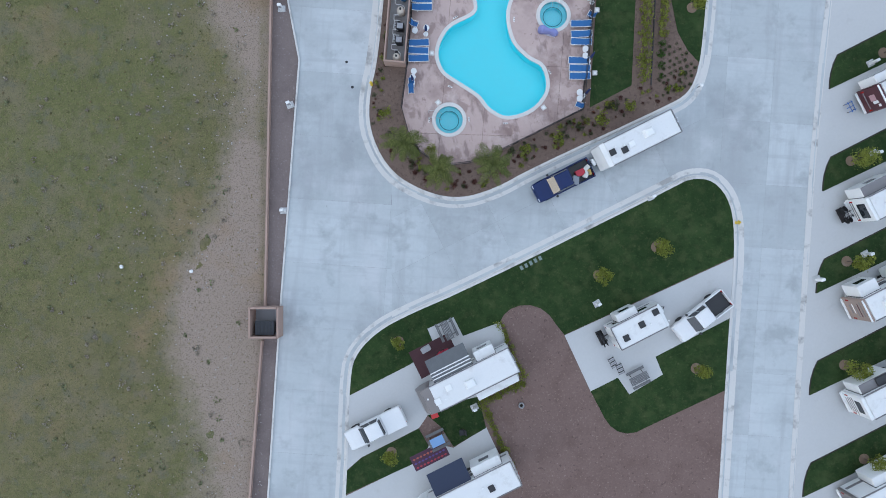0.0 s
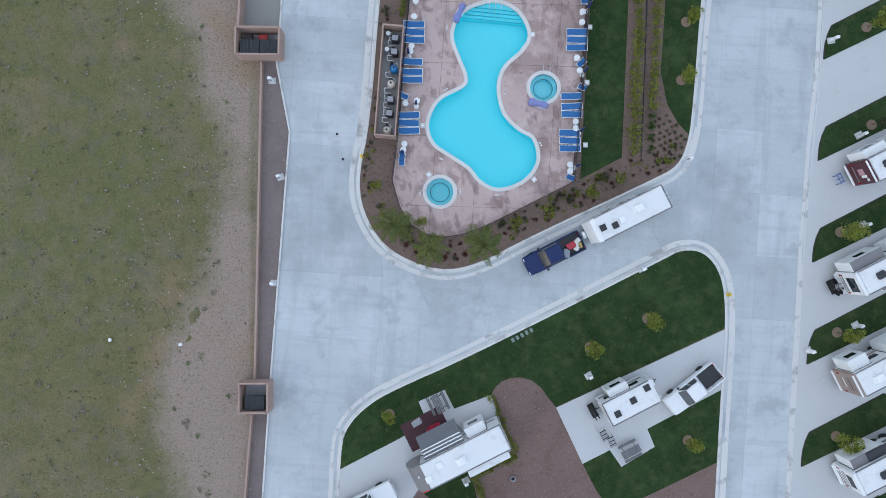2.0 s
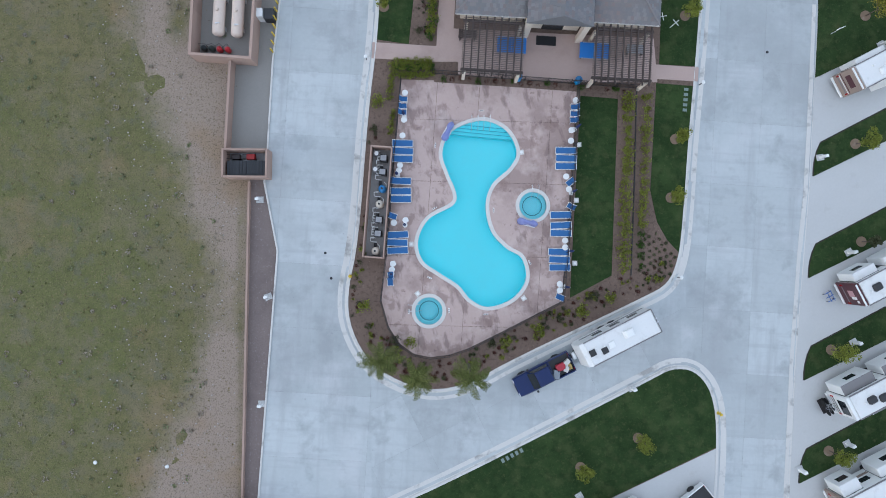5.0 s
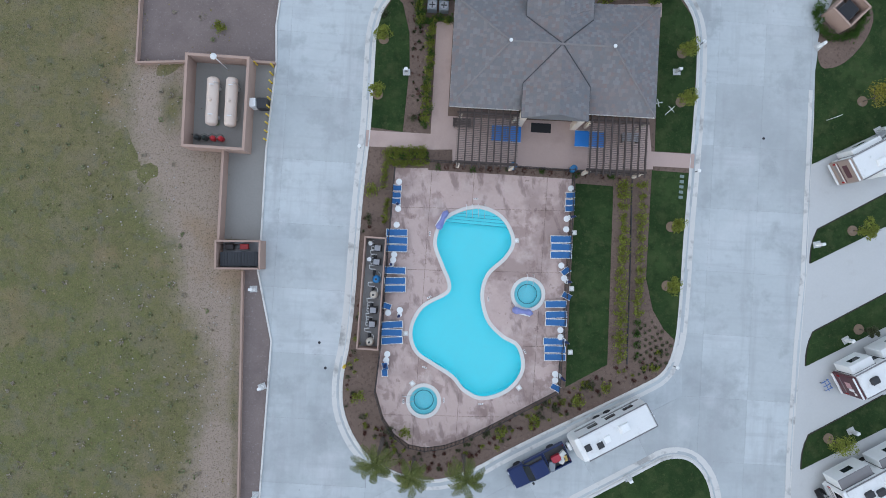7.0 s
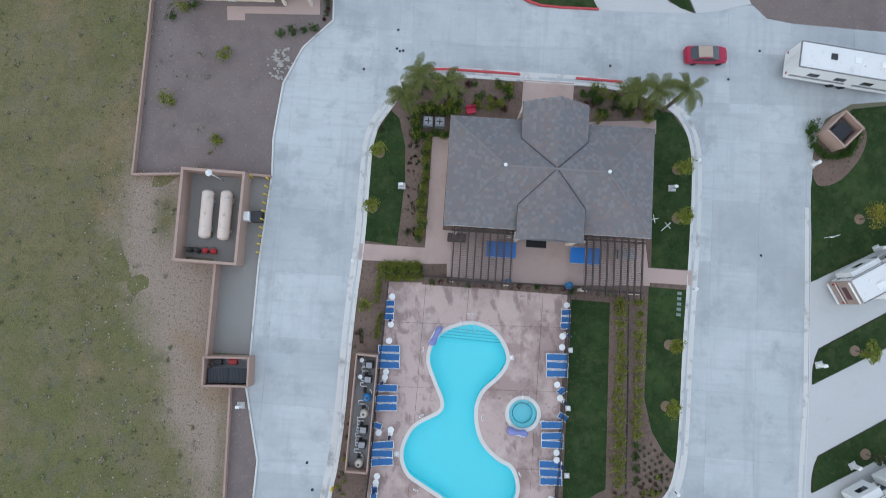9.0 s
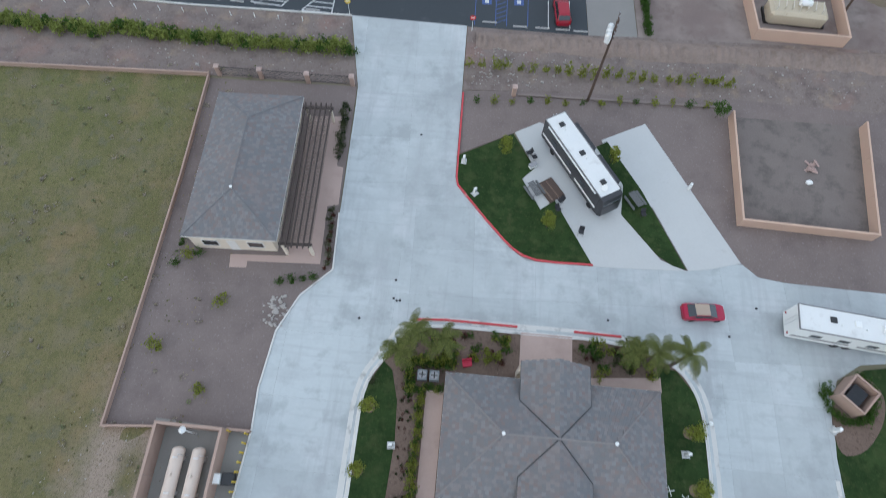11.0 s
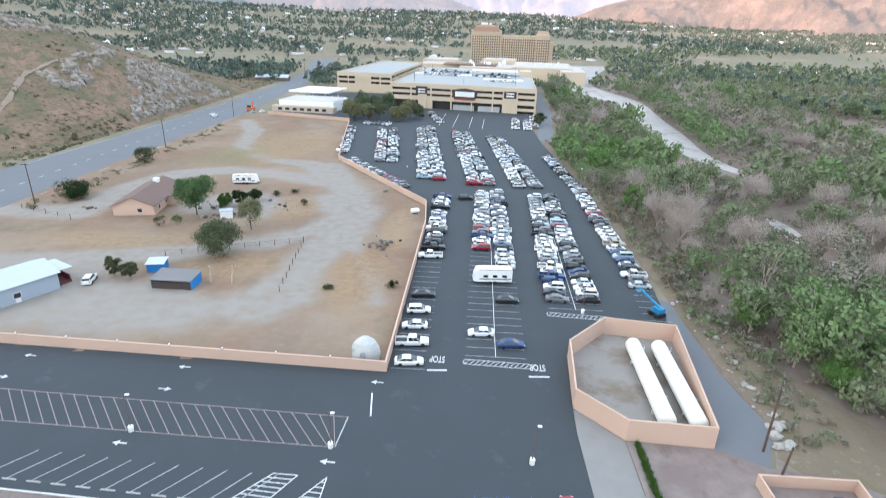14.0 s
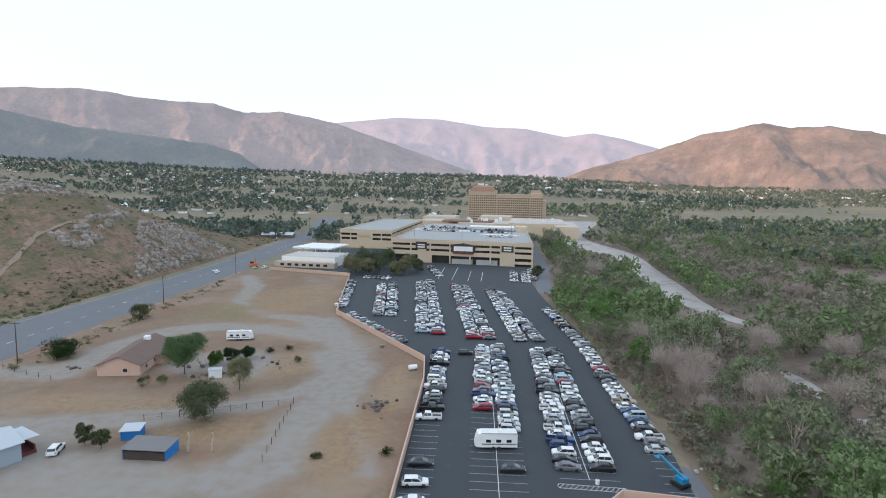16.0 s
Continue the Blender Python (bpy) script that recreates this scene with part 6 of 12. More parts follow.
# ---- walls and yards ----
def wall_run(name, label, pts, h, t, material, closed=False, panel=4.0, cap=True, z=0.0):
    """A wall of panels with caps, along the plan points."""
    root = thing(name, label, "wall", None, "", "structure")
    pts = pts + [pts[0]] if closed else pts
    for i, (a, b) in enumerate(zip(pts, pts[1:])):
        a, b = Vector((*a, 0)), Vector((*b, 0))
        d = b - a
        up = 0.006 * (i % 2) + 0.003 * (i == len(pts) - 2)
        n = max(1, round(d.length / panel))
        rz = math.degrees(math.atan2(d.y, d.x))
        w = d.length / n
        for k in range(n):
            p = a + d * (k / n)
            e0, e1 = (0.0 if k else -t / 2), (w if k < n - 1 else w + t / 2)
            part("panel", MB().box(e0 + 0.008, e1 - 0.008, -t / 2, t / 2, -0.05, h + up), material, root, m=pose(p.x, p.y, z, 0, 0, rz))
            if cap:
                part("cap", MB().box(e0 + 0.003, e1 - 0.003, -t / 2 - 0.012, t / 2 + 0.012, h + up, h + 0.05 + up), material, root, m=pose(p.x, p.y, z, 0, 0, rz))
    return root


wall_run("wall_field_south", "low tan block wall along the field", [(-19.6, -60), (-18.55, -24), (-17.35, -8.9)], 0.45, 0.15, BLOCK)
wall_run("wall_field_middle", "low tan block wall along the field", [(-17.05, -5.5), (-16.75, 7.6), (-16.4, 24.5)], 0.45, 0.15, BLOCK)
wall_run("wall_grey_pad", "tan block wall beside the grey pad", [(-18.35, 27.6), (-17.9, 35.8)], 1.2, 0.2, BLOCK)
wall_run("wall_plot", "tan block wall along the gravel plot", [(-21.0, 44.45), (-26.3, 44.35), (-25.55, 58), (-25.0, 70.2), (-24.75, 83.6)], 0.5, 0.16, BLOCK)
wall_run("wall_field_north", "tan block wall at the field's north side", [(-24.8, 83.9), (-60, 84.8), (-120, 86.5)], 0.55, 0.16, BLOCK)
wall_run("wall_plot_south", "tan block wall along the gravel plot", [(-15.2, 44.35), (-13.35, 44.2)], 0.6, 0.2, BLOCK)
wall_run("wall_tank_yard_park", "tan block wall round the gas tanks", [(-20.95, 44.6), (-15.3, 44.2), (-15.8, 35.8), (-21.35, 36.2)], 1.9, 0.22, BLOCK, True)
wall_run("wall_lot_north", "long peach wall along the lot", [(-130, 132.3), (-6.7, 122.9)], 1.85, 0.3, PEACH, panel=7.0)
wall_run("wall_lot_west", "long peach wall beside the parked cars", [(-6.7, 122.9), (-3.6, 193.3), (-4.3, 211.8), (-42.7, 272), (-54.8, 368.3), (-107.5, 388)], 1.85, 0.3, PEACH, panel=7.0)
wall_run("wall_tank_yard", "tall peach wall round two white tanks", [(21.6, 115.2), (27.3, 108.6), (38.6, 107.6), (43.2, 134.8), (31.2, 137.0), (23.4, 128.8)], 3.3, 0.25, PEACH, True, 5.0)
wall_run("wall_generator_yard", "peach wall round the generator yard", [(40.8, 92.3), (51.7, 91.4), (52.7, 100.7), (41.1, 101.2)], 1.65, 0.22, PEACH, True, 6.0)
wall_run("wall_yard_north", "tan wall round an empty earth yard", [(35.6, 80.0), (33.95, 66.2), (47.6, 64.9), (50.4, 79.0)], 1.3, 0.2, PEACH, panel=5.0)
wall_run("wall_low_north", "low earth-coloured block edging beside the drive", [(11.5, 82.4), (36.0, 81.4)], 0.16, 0.25, mat("dusty_block", (0.25, 0.205, 0.185), (0.19, 0.155, 0.14), 0.95, 0.5, 7.0, 0.6, 0.2))
for x, y in ((-23.6, 84.1), (-18.6, 83.8), (-13.1, 83.4), (-7.9, 83.2), (10.9, 82.4)):
    root = thing("gate_pillar", "tan block pillar with a pale cap", "pillar", pose(x, y, 0), "gate pillars")
    part("shaft", MB().box(-0.24, 0.24, -0.24, 0.24, 0, 1.45, None, 0.02), BLOCK, root)
    part("cap", MB().loft([[(-s, -s, z), (s, -s, z), (s, s, z), (-s, s, z)] for s, z in ((0.3, 1.45), (0.3, 1.52), (0.1, 1.62))]), WALK, root)
gate = thing("iron_fence", "dark iron fence between tan pillars", "fence")
for a, b in (((-23.3, 84.05), (-18.9, 83.8)), ((-18.3, 83.75), (-13.4, 83.45)), ((-12.8, 83.4), (-8.2, 83.2))):
    for z in (0.2, 1.4):
        part("rail", MB().tube([(*a, z), (*b, z)], 0.025, 4), IRON, gate)
    n = int(math.dist(a, b) / 0.14)
    pk = MB()
    for k in range(n):
        x, y = a[0] + (b[0] - a[0]) * k / n, a[1] + (b[1] - a[1]) * k / n
        pk.box(x - 0.01, x + 0.01, y - 0.01, y + 0.01, 0.1, 1.5)
    part("railing", pk, IRON, gate)


def dumpster_yard(name, label, m, w, d, h=1.7, door=True):
    root = thing(name, label, "enclosure", m, "waste enclosures")
    t = 0.13
    for x0, x1, y0, y1 in ((0, t, 0, d), (w - t, w, 0, d), (t, w - t, 0, t), (t, w - t, d - t, d)):
        part("wall_side", MB().box(x0, x1, y0, y1, 0, h), BLOCK, root)
        part("cap", MB().box(x0 - 0.02, x1 + 0.02, y0 - 0.02, y1 + 0.02, h + 0.002, h + 0.05), BLOCK, root)
    part("pad", MB().box(t, w - t, t, d - t, 0, 0.05), GREY_PLASTIC, root)
    return root


def dumpster(m, label="black ribbed waste container"):
    root = thing("dumpster", label, "dumpster", m, "waste containers")
    part("bin", MB().loft([[(-0.75, -0.45, 0.1), (0.75, -0.45, 0.1), (0.75, 0.45, 0.1), (-0.75, 0.45, 0.1)], [(-0.9, -0.65, 1.15), (0.9, -0.65, 1.15), (0.9, 0.65, 1.15), (-0.9, 0.65, 1.15)]]), BLACK_PLASTIC, root)
    for k in range(2):
        lid = part("lid", MB().box(-0.9 + 0.91 * k, -0.01 + 0.91 * k, -0.66, 0.66, 1.15, 1.2), plain("dark_lid", (0.03, 0.033, 0.04), 0.5), root)
        for j in range(6):
            part("rib", MB().box(-0.84 + 0.91 * k + 0.14 * j, -0.79 + 0.91 * k + 0.14 * j, -0.62, 0.62, 1.2, 1.23), BLACK_PLASTIC, lid)
    for a in (-0.6, 0.6):
        part("wheel", MB().lathe([(0.08, -0.04), (0.1, 0), (0.08, 0.04)], 10, pose(a, 0, 0.1, 90, 0, 0)), BLACK_PLASTIC, root)
    return root


dumpster_yard("waste_enclosure", "tan block waste enclosure beside the road", pose(-18.15, -8.35, 0, 0, 0, 0), 2.75, 2.85)
dumpster(pose(-16.8, -7.45, 0.05))
dumpster_yard("waste_enclosure", "tan block waste enclosure beside the grey pad", pose(-18.5, 24.85, 0, 0, 0, -1), 4.15, 2.65)
dumpster(pose(-17.25, 25.75, 0.05))
dumpster(pose(-15.4, 25.75, 0.05))
dumpster_yard("waste_enclosure", "tan block waste enclosure among shrubs", pose(40.5, 46.9, 0.1, 0, 0, 43), 2.7, 2.4)
dumpster(pose(40.6, 48.6, 0.15, 0, 0, 43))
for x, y, lab, col in ((-16.2, 26.9, "red hand truck beside the containers", (0.45, 0.03, 0.03)), (-17.6, 26.9, "dark upright barbecue grill", (0.05, 0.04, 0.04))):
    root = thing("hand_cart", lab, "cart", pose(x, y, 0.05))
    part("tray", MB().box(-0.4, 0.4, -0.25, 0.25, 0.25, 0.55, None, 0.04), plain("cart_paint", col, 0.45), root)
    for a in (-0.3, 0.3):
        part("wheel", MB().lathe([(0.15, -0.03), (0.17, 0), (0.15, 0.03)], 12, pose(a, -0.2, 0.17, 90, 0, 0)), BLACK_PLASTIC, root)
    part("handle", MB().tube([(-0.4, 0.2, 0.5), (-0.8, 0.2, 0.9), (-0.8, -0.2, 0.9), (-0.4, -0.2, 0.5)], 0.02, 6), IRON, root)


def gas_tank(m, r, length, material, label, name="gas_tank"):
    root = thing(name, label, "tank", m, "gas tanks")
    prof = [(0.02, -length / 2)] + [(r * math.sin(math.pi / 2 * k / 6), -length / 2 + r * 0.6 * (1 - math.cos(math.pi / 2 * k / 6))) for k in range(1, 7)]
    prof += [(a, -b) for a, b in prof[::-1]]
    part("shell", MB().lathe(prof, 28, pose(0, 0, r + 0.35, 90, 0, 0)), material, root, smooth=True)
    for y in (-length * 0.3, length * 0.3):
        part("saddle", MB().box(-r * 0.8, r * 0.8, y - 0.15, y + 0.15, 0, 0.55), PAD, root)
        part("pipe", MB().tube([(0, y, 2 * r + 0.3), (0, y, 2 * r + 0.6), (r * 0.7, y, 2 * r + 0.6)], 0.05, 8), STEEL, root)
    part("valve_dome", MB().lathe([(r * 0.28, 0), (r * 0.28, 0.2), (r * 0.1, 0.26)], 14, pose(0, 0, 2 * r + 0.33)), material, root)
    part("ladder", MB().tube([(r * 0.6, length * 0.35, 0.1), (r * 0.6, length * 0.35, 2 * r + 0.6)], 0.03, 6).tube([(r * 0.95, length * 0.35, 0.1), (r * 0.95, length * 0.35, 2 * r + 0.6)], 0.03, 6), STEEL, root)
    return root


TANK_CREAM = patches(mat("cream_tank_paint", (0.66, 0.55, 0.47), (0.6, 0.5, 0.42), 0.5, 0.8, 6.0, 0.5, 0.02), (0.5, 0.4, 0.33), 0.9, 0.6, 0.72, 0.4)
TANK_WHITE = patches(mat("white_tank_paint", (0.76, 0.74, 0.68), (0.68, 0.66, 0.6), 0.5, 0.4, 6.0, 0.5, 0.02), (0.6, 0.55, 0.48), 0.5, 0.6, 0.72, 0.4)
gas_tank(pose(-19.0, 40.5, 0.02, 0, 0, -3), 0.55, 4.6, TANK_CREAM, "cream cylindrical gas tank in the walled yard")
gas_tank(pose(-17.25, 40.4, 0.02, 0, 0, -3), 0.55, 4.7, TANK_CREAM, "cream cylindrical gas tank in the walled yard")
gas_tank(pose(34.0, 120.8, 0.02, 0, 0, -3.5), 1.25, 21.5, TANK_WHITE, "long white gas tank behind the peach wall")
gas_tank(pose(38.2, 120.3, 0.02, 0, 0, -3.5), 1.25, 21.5, TANK_WHITE, "long white gas tank behind the peach wall")
for k, col in enumerate(((0.03, 0.035, 0.035), (0.03, 0.04, 0.035), (0.5, 0.03, 0.04), (0.5, 0.03, 0.04))):
    root = thing("gas_cart", ("dark" if k < 2 else "red") + " gas bottle cart in the tank yard", "cart", pose(-20.6 + 0.75 * k, 37.2 - 0.05 * k, 0.02, 0, 0, 15 * k))
    part("bottle", MB().lathe([(0.2, 0.1), (0.26, 0.25), (0.26, 0.7), (0.1, 0.9)], 14), plain("bottle_paint", col, 0.4), root)
    part("frame", MB().tube([(-0.3, 0.2, 0.1), (-0.3, 0.2, 1.1), (0.3, 0.2, 1.1), (0.3, 0.2, 0.1)], 0.02, 6), IRON, root)
root = thing("yard_lamp", "white yard lamp on a short pole", "lamp", pose(-18.0, 43.9, 0.02))
part("pole", MB().tube([(0, 0, 0), (0, 0, 3.2)], 0.05, 8), WHITE_PLASTIC, root)
part("shade", MB().lathe([(0.05, 3.5), (0.3, 3.2), (0.3, 3.15), (0.1, 3.15)], 16), WHITE_PLASTIC, root)
root = thing("gas_dispenser", "white and black gas dispenser cabinet", "cabinet", pose(-14.7, 40.3, 0.02))
part("cabinet", MB().box(-1.0, -0.2, -0.4, 0.4, 0, 1.3, None, 0.03), WHITE_PLASTIC, root)
part("base", MB().box(-0.15, 0.75, -0.5, 0.5, 0, 1.0, None, 0.03), BLACK_PLASTIC, root)
YELLOW = plain("safety_yellow", (0.7, 0.5, 0.04), 0.5)
proto, first = thing("bollard", "short yellow steel safety bollard", "bollard", None, "yellow bollards"), True
part("post", MB().lathe([(0.08, 0), (0.08, 0.95), (0.05, 1.02)], 10), YELLOW, proto)
for k in range(11):
    m = pose(-13.55 - 0.075 * k, 44.0 - 0.78 * k, 0.02) if k < 10 else pose(-15.1, 44.2, 0.02)
    if first:
        proto.matrix_basis, first = m, False
    else:
        copy_thing(proto, m)
# generator in its yard
root = thing("generator", "worn cream generator with pipes on its roof", "generator", pose(46.6, 95.9, 0.02, 0, 0, -6))
part("housing", MB().box(-3.6, 3.4, -1.5, 1.5, 0.3, 1.9, None, 0.35), patches(mat("worn_cream_steel", (0.55, 0.48, 0.36), (0.45, 0.38, 0.28), 0.7, 0.6, 7, 0.6, 0.1), (0.3, 0.22, 0.15), 0.8, 0.6, 0.7, 0.6), root)
part("skid", MB().box(-3.8, 3.6, -1.3, 1.3, 0, 0.3), IRON, root)
for k in range(7):
    part("roof_pipe", MB().tube([(-3 + 0.9 * k, -0.9 + 0.2 * (k % 3), 1.85), (-3 + 0.9 * k, -0.8, 2.3), (-2.6 + 0.9 * k, 0.8, 2.2)], 0.07, 6), CREAM, root)
part("exhaust", MB().tube([(0.4, 0.9, 1.8), (0.4, 0.9, 2.7), (1.3, 0.9, 2.7)], 0.22, 10), BLACK_PLASTIC, root)
part("silencer", MB().lathe([(0.35, -0.7), (0.4, -0.5), (0.4, 0.5), (0.35, 0.7)], 12, pose(0.4, 0.2, 2.35, 0, 90, 0)), WHITE_PLASTIC, root)

# ---- vehicles ----
def car_paint(name, col):
    m = mat("paint_" + name, col, tuple(c * 0.85 for c in col), 0.3, 0.7, 6.0, 0.4, 0.0, spec=0.35)
    m.node_tree.nodes["Principled BSDF"].inputs["Coat Weight"].default_value = 0.1
    return m


PAINTS = {"white": car_paint("white", (0.78, 0.78, 0.77)), "silver": car_paint("silver", (0.48, 0.49, 0.5)), "grey": car_paint("grey", (0.16, 0.165, 0.175)), "black": car_paint("black", (0.018, 0.019, 0.022)), "crimson": car_paint("crimson", (0.36, 0.012, 0.05)), "red": car_paint("red", (0.30, 0.012, 0.03)), "blue": car_paint("blue", (0.02, 0.05, 0.16)), "tan": car_paint("tan", (0.42, 0.36, 0.28)), "pale blue": car_paint("pale_blue", (0.36, 0.45, 0.52)), "navy": car_paint("navy", (0.006, 0.018, 0.09))}
CAR_GLASS = plain("car_glass", (0.02, 0.025, 0.03), 0.05, 0.0, 0.9)
TYRE = plain("tyre_rubber", (0.02, 0.02, 0.021), 0.85)
RIM = plain("alloy_rim", (0.5, 0.5, 0.52), 0.35, 0.8)
LAMP_CLEAR, LAMP_RED = plain("headlamp_lens", (0.7, 0.72, 0.74), 0.1), plain("tail_lamp_lens", (0.35, 0.01, 0.01), 0.2)
# length, half width, belt height, roof height, cabin: back foot, front foot, back top, front top, bonnet height
KINDS = {"sedan": (4.75, 0.91, 0.92, 1.45, -1.95, 1.35, -1.0, 0.25, 0.8), "suv": (4.65, 0.94, 1.05, 1.68, -2.22, 1.3, -1.75, 0.4, 0.98), "hatchback": (4.2, 0.88, 0.93, 1.5, -2.0, 1.25, -1.35, 0.3, 0.84), "minivan": (5.0, 0.97, 1.08, 1.76, -2.35, 1.6, -2.1, 0.75, 0.95), "pickup truck": (5.85, 0.99, 1.12, 1.85, -0.75, 1.45, -0.55, 0.7, 1.08)}
WHEEL_MB = {}


def wheel_meshes(r):
    if r not in WHEEL_MB:
        WHEEL_MB[r] = (MB().lathe([(r * 0.62, -0.11), (r * 0.97, -0.1), (r, -0.05), (r, 0.05), (r * 0.97, 0.1), (r * 0.62, 0.11)], 14).mesh("tyre", TYRE), MB().lathe([(0.05, -0.09), (r * 0.62, -0.085), (r * 0.62, 0.085), (0.05, 0.09)], 10).mesh("rim", RIM))
    return WHEEL_MB[r]


def body_mesh(kind, paint):
    L, hw, zb, zr, b0, b1, t0, t1, zh = KINDS[kind]
    mb, h, z0 = MB(), L / 2, 0.24 if kind not in ("suv", "pickup truck") else 0.36
    if kind == "pickup truck":
        st = [(-h, 0.93, 0.72), (-h + 0.1, 0.99, 0.74), (b0 - 0.12, 0.99, 0.74), (b0 - 0.1, 0.99, zb), (b1, 0.99, zb), (h - 0.6, 0.97, zh), (h - 0.12, 0.93, zh - 0.08), (h, 0.85, zh - 0.3)]
    else:
        st = [(-h, 0.78, zb - 0.22), (-h + 0.12, 0.94, zb - 0.04), (b0, 1.0, zb + 0.03), (b0 + 0.8, 1.0, zb), (b1 - 0.2, 1.0, zb), (b1 + 0.15, 0.99, zb - 0.03), (h - 0.45, 0.95, zh), (h - 0.12, 0.86, zh - 0.1), (h, 0.72, zh - 0.22)]
    rings = []
    for x, k, z in st:
        w = hw * k
        rings.append([(x, -w * 0.93, z0), (x, -w, z0 + 0.2), (x, -w, z - 0.12), (x, -w * 0.9, z), (x, w * 0.9, z), (x, w, z - 0.12), (x, w, z0 + 0.2), (x, w * 0.93, z0)])
    mb.loft(rings)
    w = hw * 0.88
    c = hw * 0.70
    rows_ = ((b0, b1, w, zb - 0.03), (t0 - 0.06, t1 + 0.08, c + 0.03, zr - 0.09), (t0 + 0.1, t1 - 0.08, c - 0.03, zr - 0.025), (t0 + 0.3, t1 - 0.28, c - 0.2, zr))
    tops = [[(p, -s + 0.08, z), (p + 0.1, -s, z), (q - 0.1, -s, z), (q, -s + 0.08, z), (q, s - 0.08, z), (q - 0.1, s, z), (p + 0.1, s, z), (p, s - 0.08, z)] for p, q, s, z in rows_]
    mb.loft(tops)
    if kind == "pickup truck":
        for s in (-1, 1):
            mb.box(-h + 0.05, b0 - 0.1, s * hw - 0.05 - 0.03 * s, s * hw + 0.05 - 0.03 * s, 0.72, zb)
        mb.box(-h + 0.02, -h + 0.1, -hw * 0.9, hw * 0.9, 0.72, zb)
    return mb.mesh("body", paint)


def quad(mb, a, b, c, d, out, lift=0.012):
    """A thin pane lifted off the body, with edges."""
    o = Vector(out).normalized() * lift
    p = [Vector(v) for v in (a, b, c, d)]
    mb.add([v for v in p] + [v + o for v in p], [(4, 5, 6, 7), (0, 1, 5, 4), (1, 2, 6, 5), (2, 3, 7, 6), (3, 0, 4, 7)])
    return mb


def glass_meshes(kind):
    L, hw, zb, zr, b0, b1, t0, t1, zh = KINDS[kind]
    w, c, za, zc = hw * 0.88, hw * 0.70 + 0.03, zb, zr - 0.09
    mix = lambda p, q, k: tuple(p[i] + (q[i] - p[i]) * k for i in range(3))
    res = {}
    fl, fr, tl, tr = (b1, -w, za), (b1, w, za), (t1 + 0.08, -c, zc), (t1 + 0.08, c, zc)
    res["windshield"] = quad(MB(), mix(mix(fl, fr, 0.06), tl, 0.05), mix(mix(fr, fl, 0.06), tr, 0.05), mix(tr, fr, 0.06), mix(tl, fl, 0.06), (1, 0, 0.8)).mesh("windshield", CAR_GLASS)
    rl, rr, ul, ur = (b0, -w, za), (b0, w, za), (t0 - 0.06, -c, zc), (t0 - 0.06, c, zc)
    res["rear_window"] = quad(MB(), mix(mix(rr, rl, 0.08), ur, 0.1), mix(mix(rl, rr, 0.08), ul, 0.1), mix(ul, rl, 0.1), mix(ur, rr, 0.1), (-1, 0, 0.5)).mesh("rear_window", CAR_GLASS)
    for s, nm in ((-1, "side_window"), (1, "side_window_b")):
        mb = MB()
        for k0, k1 in ((0.07, 0.485), (0.515, 0.945)):
            lo = lambda k: (b0 + (b1 - b0) * k, s * w, za)
            hi = lambda k: (t0 - 0.06 + (t1 - t0 + 0.14) * k, s * c, zc)
            p = [mix(lo(k0), hi(k0), 0.05), mix(lo(k1), hi(k1), 0.05), mix(lo(k1), hi(k1), 0.94), mix(lo(k0), hi(k0), 0.94)]
            quad(mb, *(p if s < 0 else p[::-1]), (0, s, 0.4))
        res[nm] = mb.mesh("side_window", CAR_GLASS)
    return res


GLASSES = {}
CARS = {}


